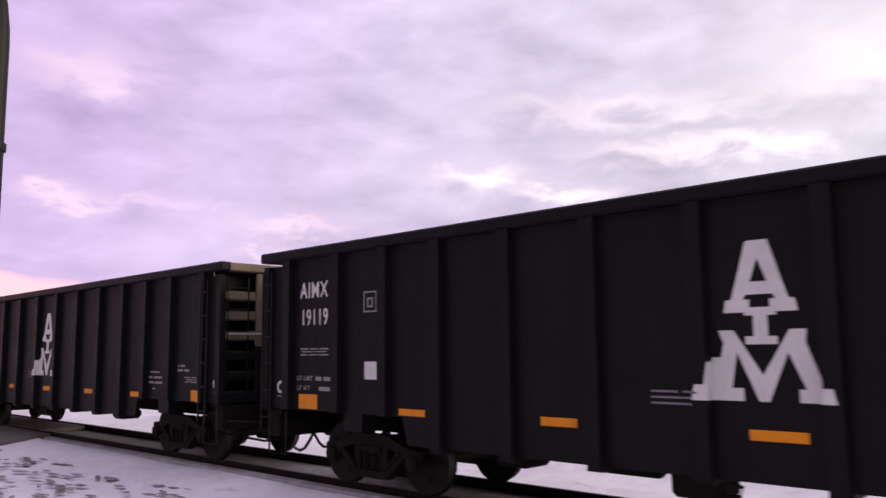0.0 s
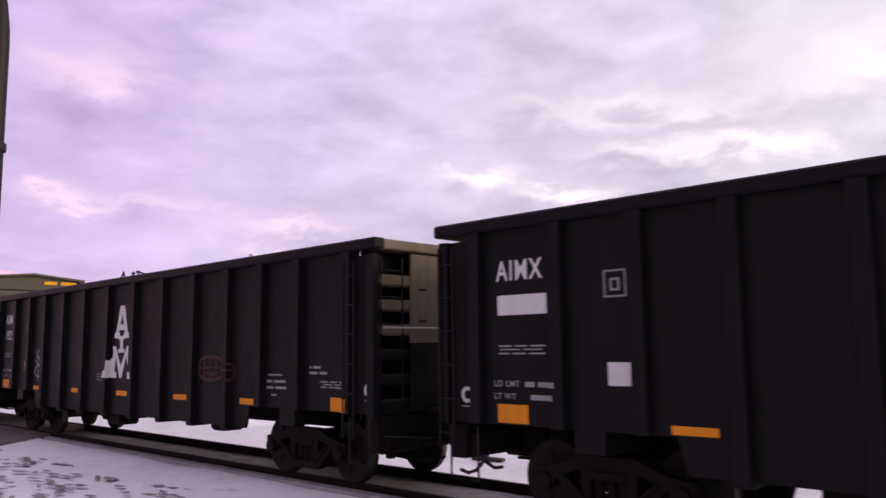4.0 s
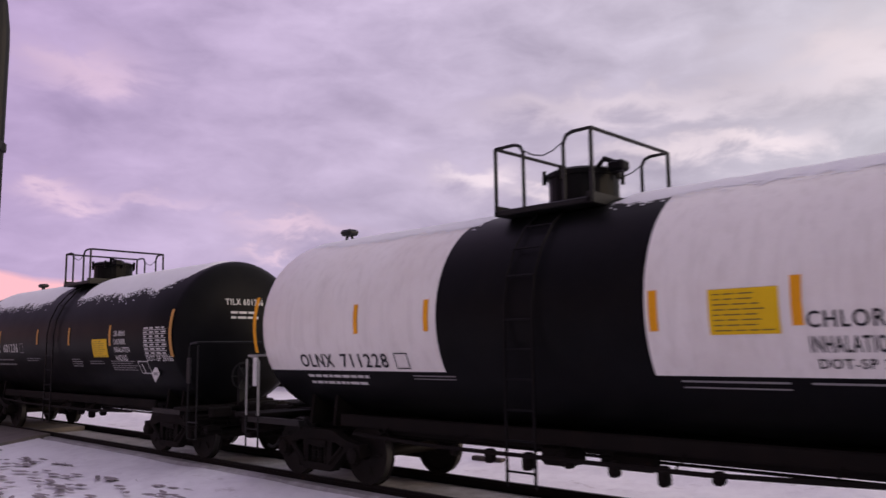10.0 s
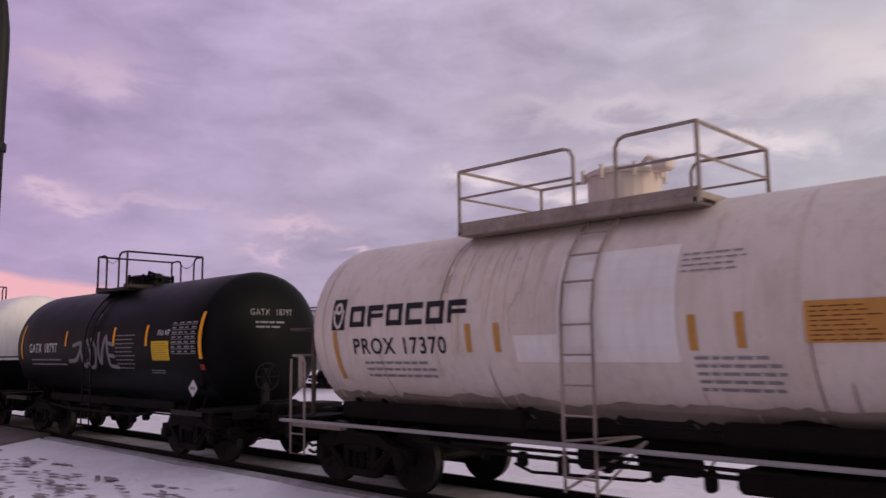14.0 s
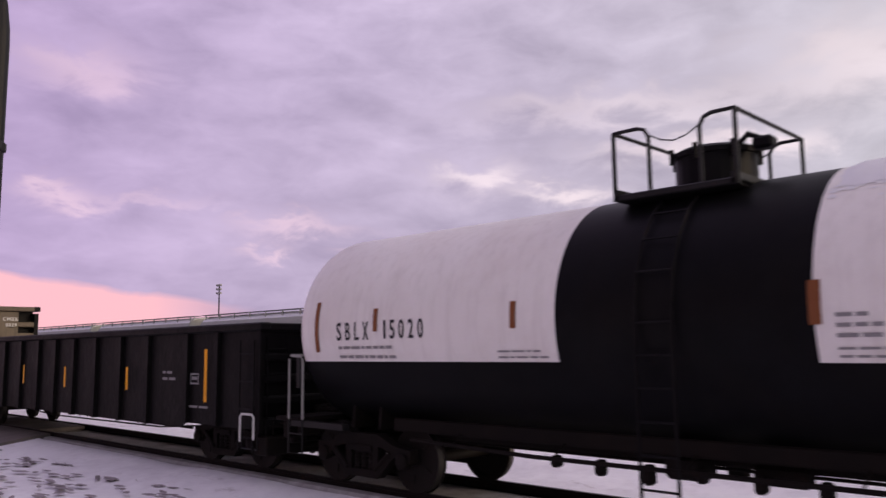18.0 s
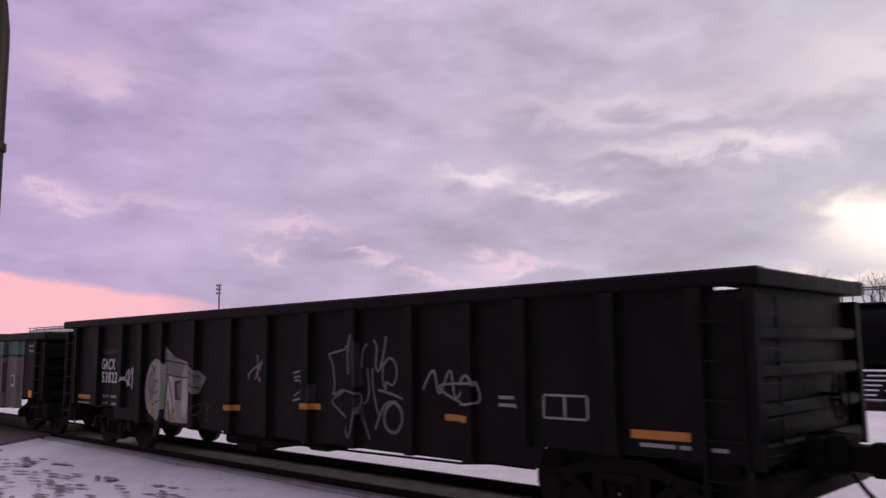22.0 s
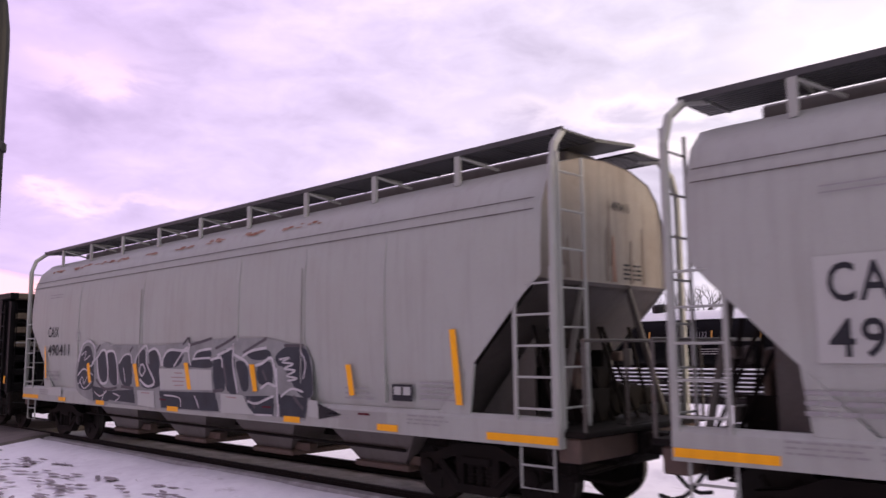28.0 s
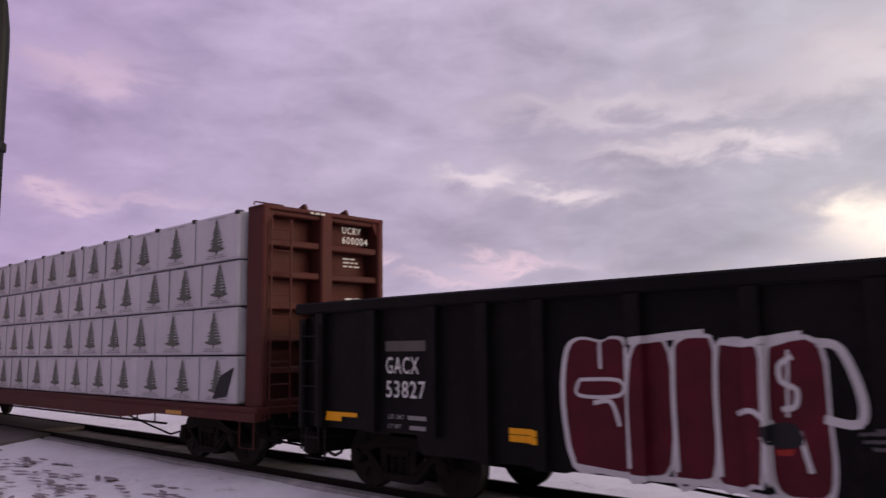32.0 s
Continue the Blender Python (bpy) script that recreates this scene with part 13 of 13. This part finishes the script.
# ---- the yard behind, distance, and the near mast ----
def yard_hopper(right):
    h = thing("yard_hopper_car", "pale grey covered hopper parked in the yard, snow on roof", "freight car", "cars parked in the yard")
    L = 8.0
    half = hopper_outline()
    loop = half + [(-y, z) for y, z in reversed(half[:-1])]
    part("body", Geo().prism(loop, -L + 0.3, L - 0.3), HOPPER, h, smooth=True)
    part("roof_snow", Geo().prism([(-1.32, 4.08), (-1.1, 4.33), (-0.6, 4.48), (0, 4.52), (0.6, 4.48), (1.1, 4.33), (0, 4.2)], -L + 0.35, L - 0.35), FRESHSNOW, h)
    for s in (-1, 1):
        b = part("running_board", Geo().box(-L + 0.05, L - 0.05, min(s * 0.62, s * 1.2), max(s * 0.62, s * 1.2), 4.56, 4.6), GRATING, h)
        for k in range(9):
            x = -L + 0.6 + k * (2 * L - 1.2) / 8
            part("board_support", Geo().box(x - 0.05, x + 0.05, s * 1.16 - 0.03, s * 1.16 + 0.03, 4.18, 4.58), HOPPER, b)
        part("corner_frame", Geo().tube([(L, s * 1.5, 1.1), (L, s * 1.5, 4.1), (L - 0.05, s * 1.1, 4.5)], 0.05, 6), HOPPER, h)
    part("side_sill", Geo().box(-L, L, -1.54, 1.54, 0.9, 1.2), HOPPER, h)
    for x in (-L + 1.75, L - 1.75):
        t = part("truck", BOLSTER, None, h, at=(x, 0, 0))
        part("side_frame", FRAME_NEAR, None, t)
        for dx in (-0.889, 0.889):
            part("wheelset", WHEELSET, None, t, at=(dx, 0, WHEEL_R))
    h.matrix_world = pose(right - L, 30.0, 0)


def yard_tank(middle, number=False, snow=True):
    h = thing("yard_tank_car", "snow-capped black tank car parked in the yard" if snow else "black tank car with a long railing parked in the yard", "freight car", "cars parked in the yard")
    L, r, zc = 7.2, 1.42, 2.42
    head = 0.6
    prof = [(-L + head - head * math.sin(math.pi / 2 * (1 - k / 5)), max(0.001, r * math.cos(math.pi / 2 * (1 - k / 5)))) for k in range(5)] + [(-L + head, r), (L - head, r)]
    prof += [(-a, b) for a, b in reversed(prof[:5])]
    part("tank", Geo().lathe(prof, (0, 0, zc), "x", 32), TANKBLACK, h, smooth=True)
    arc = [((r + 0.06) * math.sin(a), zc + (r + 0.06) * math.cos(a)) for a in [-0.85 + 0.17 * i for i in range(11)]]
    if snow:
        part("snow_cap", Geo().prism(arc, -L + 0.5, L - 0.5), FRESHSNOW, h, "thick snow along the tank's top")
    else:
        part("top_board", Geo().soft_box(-L + 0.6, L - 0.6, -0.8, 0.8, zc + r - 0.05, zc + r + 0.05, 0.02), IRON, h)
    rail = Geo()
    for s in () if snow else (-1, 1):
        rail.tube([(-L + 0.8, s * 0.75, 4.56), (L - 0.8, s * 0.75, 4.56)], 0.03, 5)
        for k in range(9):
            x = -L + 0.8 + k * (2 * L - 1.6) / 8
            rail.tube([(x, s * 0.75, 3.7), (x, s * 0.75, 4.56)], 0.025, 4)
    if not snow:
        part("railing", rail, IRON, h)
    part("dome", Geo().lathe([(3.7, 0.5), (4.2, 0.5), (4.3, 0.4), (4.34, 0.0)], (0.4, 0, 0), "z", 14), IRON, h)
    part("stub_sill", Geo().box(-L - 0.3, L + 0.3, -0.25, 0.25, 0.7, 1.05), CAST, h)
    part("saddle", Geo().box(-L + 1.4, -L + 2.0, -1.3, 1.3, 0.85, 1.7).box(L - 2.0, L - 1.4, -1.3, 1.3, 0.85, 1.7), CAST, h)
    for x in (-L + 1.7, L - 1.7):
        t = part("truck", BOLSTER, None, h, at=(x, 0, 0))
        part("side_frame", FRAME_NEAR, None, t)
        for dx in (-0.889, 0.889):
            part("wheelset", WHEELSET, None, t, at=(dx, 0, WHEEL_R))
    if number:
        on_tank(h, "lettering", line("TILX 303132", 1.9, 2.5, 0.24, 1.75) + small_print(2.3, 2.4, 2, 1.2, 0.05, 0.1, 3), SP_GREY, r, zc, "white stencilled mark and number", 1)
        on_tank(h, "lettering", small_print(3.2, 1.9, 3, 1.4, 0.05, 0.12, 8) + small_print(-5.2, 1.9, 2, 1.4, 0.05, 0.12, 9), STENCIL, r, zc, "small white stencil lines", 1)
        for x in (3.9, 0.4, -3.4, 6.4):
            on_tank(h, "reflector", rect(x - 0.05, x + 0.05, 2.35, 2.8), TAN, r, zc, "amber strip", 1)
    h.matrix_world = pose(middle, 40.0, 0)


def rail_stack():
    """Long steel rails stacked on timber beside the yard track, snow on every layer."""
    r = random.Random(8)
    for k in range(6):
        z = -0.02 + k * 0.19
        y = 35.6 + k * 0.08
        x0, x1 = -46 + r.uniform(-3, 3) + k, 6 + r.uniform(-4, 2)
        st = thing("stacked_rail", "dark steel rail stacked in the yard under snow", "steel rail", "rails stacked in the yard")
        part("rail_body", Geo().prism([(y - 0.45, z - 0.13), (y - 0.45, z), (y + 0.9, z), (y + 0.9, z - 0.13)], x0, x1), RAILSTEEL, st)
        a = x0
        while a < x1 - 1:
            b = min(x1, a + r.uniform(3, 11))
            part("snow_layer", Geo().prism([(y - 0.47, z), (y - 0.44, z + 0.045), (y + 0.2, z + 0.055), (y + 0.2, z)], a + 0.1, b - r.uniform(0.1, 0.5)), FRESHSNOW, st)
            a = b
    for x in range(-44, 6, 7):
        tb = tagged(part("stack_timber", Geo().soft_box(x - 0.12, x + 0.12, 35.0, 36.9, GROUND - 0.1, -0.14, 0.02), TIE), "dark timber bearer under stacked rails", "timber", "bearers under the stacked rails")


def yard_track(y):
    g = Geo()
    for s in (-1, 1):
        g.box(-300, 80, y + s * 0.7535 - 0.035, y + s * 0.7535 + 0.035, -0.2, 0.0)
    tagged(part("yard_rails", g, RAILSTEEL), "rails of a snow-covered yard track", "rail", kind="structure")
    tagged(part("yard_bed", Geo().prism([(y - 2.4, GROUND - 0.12), (y - 1.4, -0.17), (y + 1.4, -0.17), (y + 2.4, GROUND - 0.12)], -300, 80), SNOW), "snow-covered yard ballast", "track bed", kind="structure")


def bare_tree(x, y, height, spread, seed, lean=0.0):
    """A leafless tree: a tapered trunk, forked limbs and a crown of fine twigs."""
    r = random.Random(seed)
    tree = thing("bare_tree", "leafless winter tree with a wide crown of fine twigs", "tree", "trees beyond the yard")
    limbs, twigs = Geo(), Geo()

    def grow(p, d, length, rad, level):
        pts = [p]
        q, v = p, d
        for _ in range(3):
            v = (v + Vector((r.uniform(-0.16, 0.16), r.uniform(-0.16, 0.16), r.uniform(-0.02, 0.14)))).normalized()
            q = q + v * (length / 3)
            pts.append(q)
        (limbs if level < 3 else twigs).tube(pts, rad, 5 if level < 2 else 3)
        if level == 6:
            return
        for k in range(3 if level in (0, 1) else r.choice((2, 3))):
            a = r.uniform(0, 2 * math.pi)
            tilt = r.uniform(0.35, 0.75) * spread
            side_ = Vector((math.cos(a), math.sin(a), 0.0))
            grow(pts[-1] if k == 0 else pts[r.choice((2, 3))], (v * math.cos(tilt) + side_ * math.sin(tilt)).normalized(), length * (r.uniform(0.64, 0.82) if level < 3 else r.uniform(0.5, 0.74)), rad * 0.54, level + 1)

    grow(Vector((0, 0, 0)), Vector((lean, 0, 1)).normalized(), height * 0.30, height * 0.022, 0)
    k = height / max(v[2] for v in twigs.v)
    limbs.v, twigs.v = [[(a * k, b * k, c * k) for a, b, c in g.v] for g in (limbs, twigs)]
    part("trunk", limbs, BARK, tree)
    tagged(part("crown", twigs, BARK, tree, "crown of fine bare twigs"), kind="stuff")
    tree.matrix_world = pose(x, y, GROUND - 0.1)


def yard_lamp(x, y, z):
    lamp_ = thing("yard_lamp", "tall yard lamp with a bright bluish head, lit", "street lamp", "lit lamps of the yard")
    part("pole", Geo().tube([(0, 0, 0), (0, 0, z)], 0.09, 8), IRON, lamp_)
    part("lamp_head", Geo().lathe([(z - 0.38, 0.05), (z - 0.28, 0.3), (z, 0.42), (z + 0.28, 0.3), (z + 0.38, 0.05)], (0, 0, 0), "z", 14), LAMPLIGHT, lamp_, "glowing bluish lamp head")
    lamp_.matrix_world = pose(x, y, GROUND)


def flood_mast(x, y, z):
    m = thing("floodlight_mast", "tall thin floodlight mast with three crossarms, unlit", "light mast")
    part("mast", Geo().tube([(0, 0, 0), (0, 0, z)], 0.16, 8), IRON, m)
    for k in range(3):
        h = z - 0.3 - k * 0.95
        part("crossarm", Geo().box(-0.95, 0.95, -0.08, 0.08, h - 0.06, h + 0.06), IRON, m)
        for s in (-0.8, -0.3, 0.3, 0.8):
            part("floodlight", Geo().soft_box(s - 0.2, s + 0.2, -0.35, 0.1, h, h + 0.42, 0.05), GREYIRON, m)
    m.matrix_world = pose(x, y, GROUND)


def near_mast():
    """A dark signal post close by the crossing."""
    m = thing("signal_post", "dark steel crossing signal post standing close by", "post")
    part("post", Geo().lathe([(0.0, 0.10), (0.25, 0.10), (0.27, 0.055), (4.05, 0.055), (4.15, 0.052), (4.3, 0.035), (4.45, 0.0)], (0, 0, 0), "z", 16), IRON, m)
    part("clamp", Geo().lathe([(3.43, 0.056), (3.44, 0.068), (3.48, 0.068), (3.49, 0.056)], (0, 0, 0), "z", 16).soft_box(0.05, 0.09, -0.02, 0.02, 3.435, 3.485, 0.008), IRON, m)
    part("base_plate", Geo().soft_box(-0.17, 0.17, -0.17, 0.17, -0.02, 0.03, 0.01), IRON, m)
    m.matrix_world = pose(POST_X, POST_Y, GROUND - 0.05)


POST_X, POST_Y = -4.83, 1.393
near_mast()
for right in (-35.6, -52.6, -69.6):
    yard_hopper(right)
yard_tank(-7.6, False, False)
yard_tank(-22.4, True)
yard_tank(-38.2, False)
yard_track(30.0), yard_track(40.0)
rail_stack()
for i, (x, y, h, s) in enumerate(((-47.5, 120, 14.0, 1.0), (-42.5, 121, 13.5, 1.0), (-51, 122, 10.4, 1.0), (-58, 120, 12.3, 0.9), (-84.5, 120, 11.5, 1.1), (-79.5, 121, 11.4, 1.1), (-74, 122, 10.4, 1.0), (-110.4, 120, 13.5, 1.1), (-104, 124, 11.2, 1.0), (-33, 120, 12.6, 1.0), (-26, 126, 11.2, 1.0), (-30, 60, 7.5, 1.0))):
    bare_tree(x, y, h, s, 60 + i)
yard_lamp(-112.5, 100, 8.3)
yard_lamp(-87.5, 100, 8.9)
flood_mast(-171, 100, 18.2)
pl = tagged(part("plank", Geo().soft_box(-11.25, -10.45, 12.4, 12.55, GROUND + 0.0, GROUND + 0.10, 0.02), TIE), "dark weathered plank lying on the snow", "plank")


# ---- movement ----
def motions():
    """The train rolls by from left to right; wheels turn while their car is near the camera."""
    times = [0, 1, 2, 4, 6, 8, 10, 12, 14, 16, 18, 20, 22, 24, 26, 28, 29, 30, 30.5, 31] + [31 + 0.1 * k for k in range(1, 11)]
    places = {}
    for car, middle in CARS:
        places[car] = middle
        walk(car, [(t, pose(middle + travelled(t), TRACK_Y, 0)) for t in times])
    for wheel, car, x in ROLLING:
        home = wheel.location.copy()
        near = [k for k in range(0, 961) if -46 < places[car] + x + travelled(k / 30) < 2]
        ticks = sorted({0, 960, *near})
        first = travelled(near[0] / 30) if near else 0.0
        last = travelled(near[-1] / 30) if near else 0.0
        rows = []
        for k in ticks:
            d = min(max(travelled(k / 30), first), last) - first
            rows.append((k / 30, pose(home.x, home.y, home.z, 0, math.degrees(d / WHEEL_R) % 360, 0)))
        walk(wheel, rows)


motions()
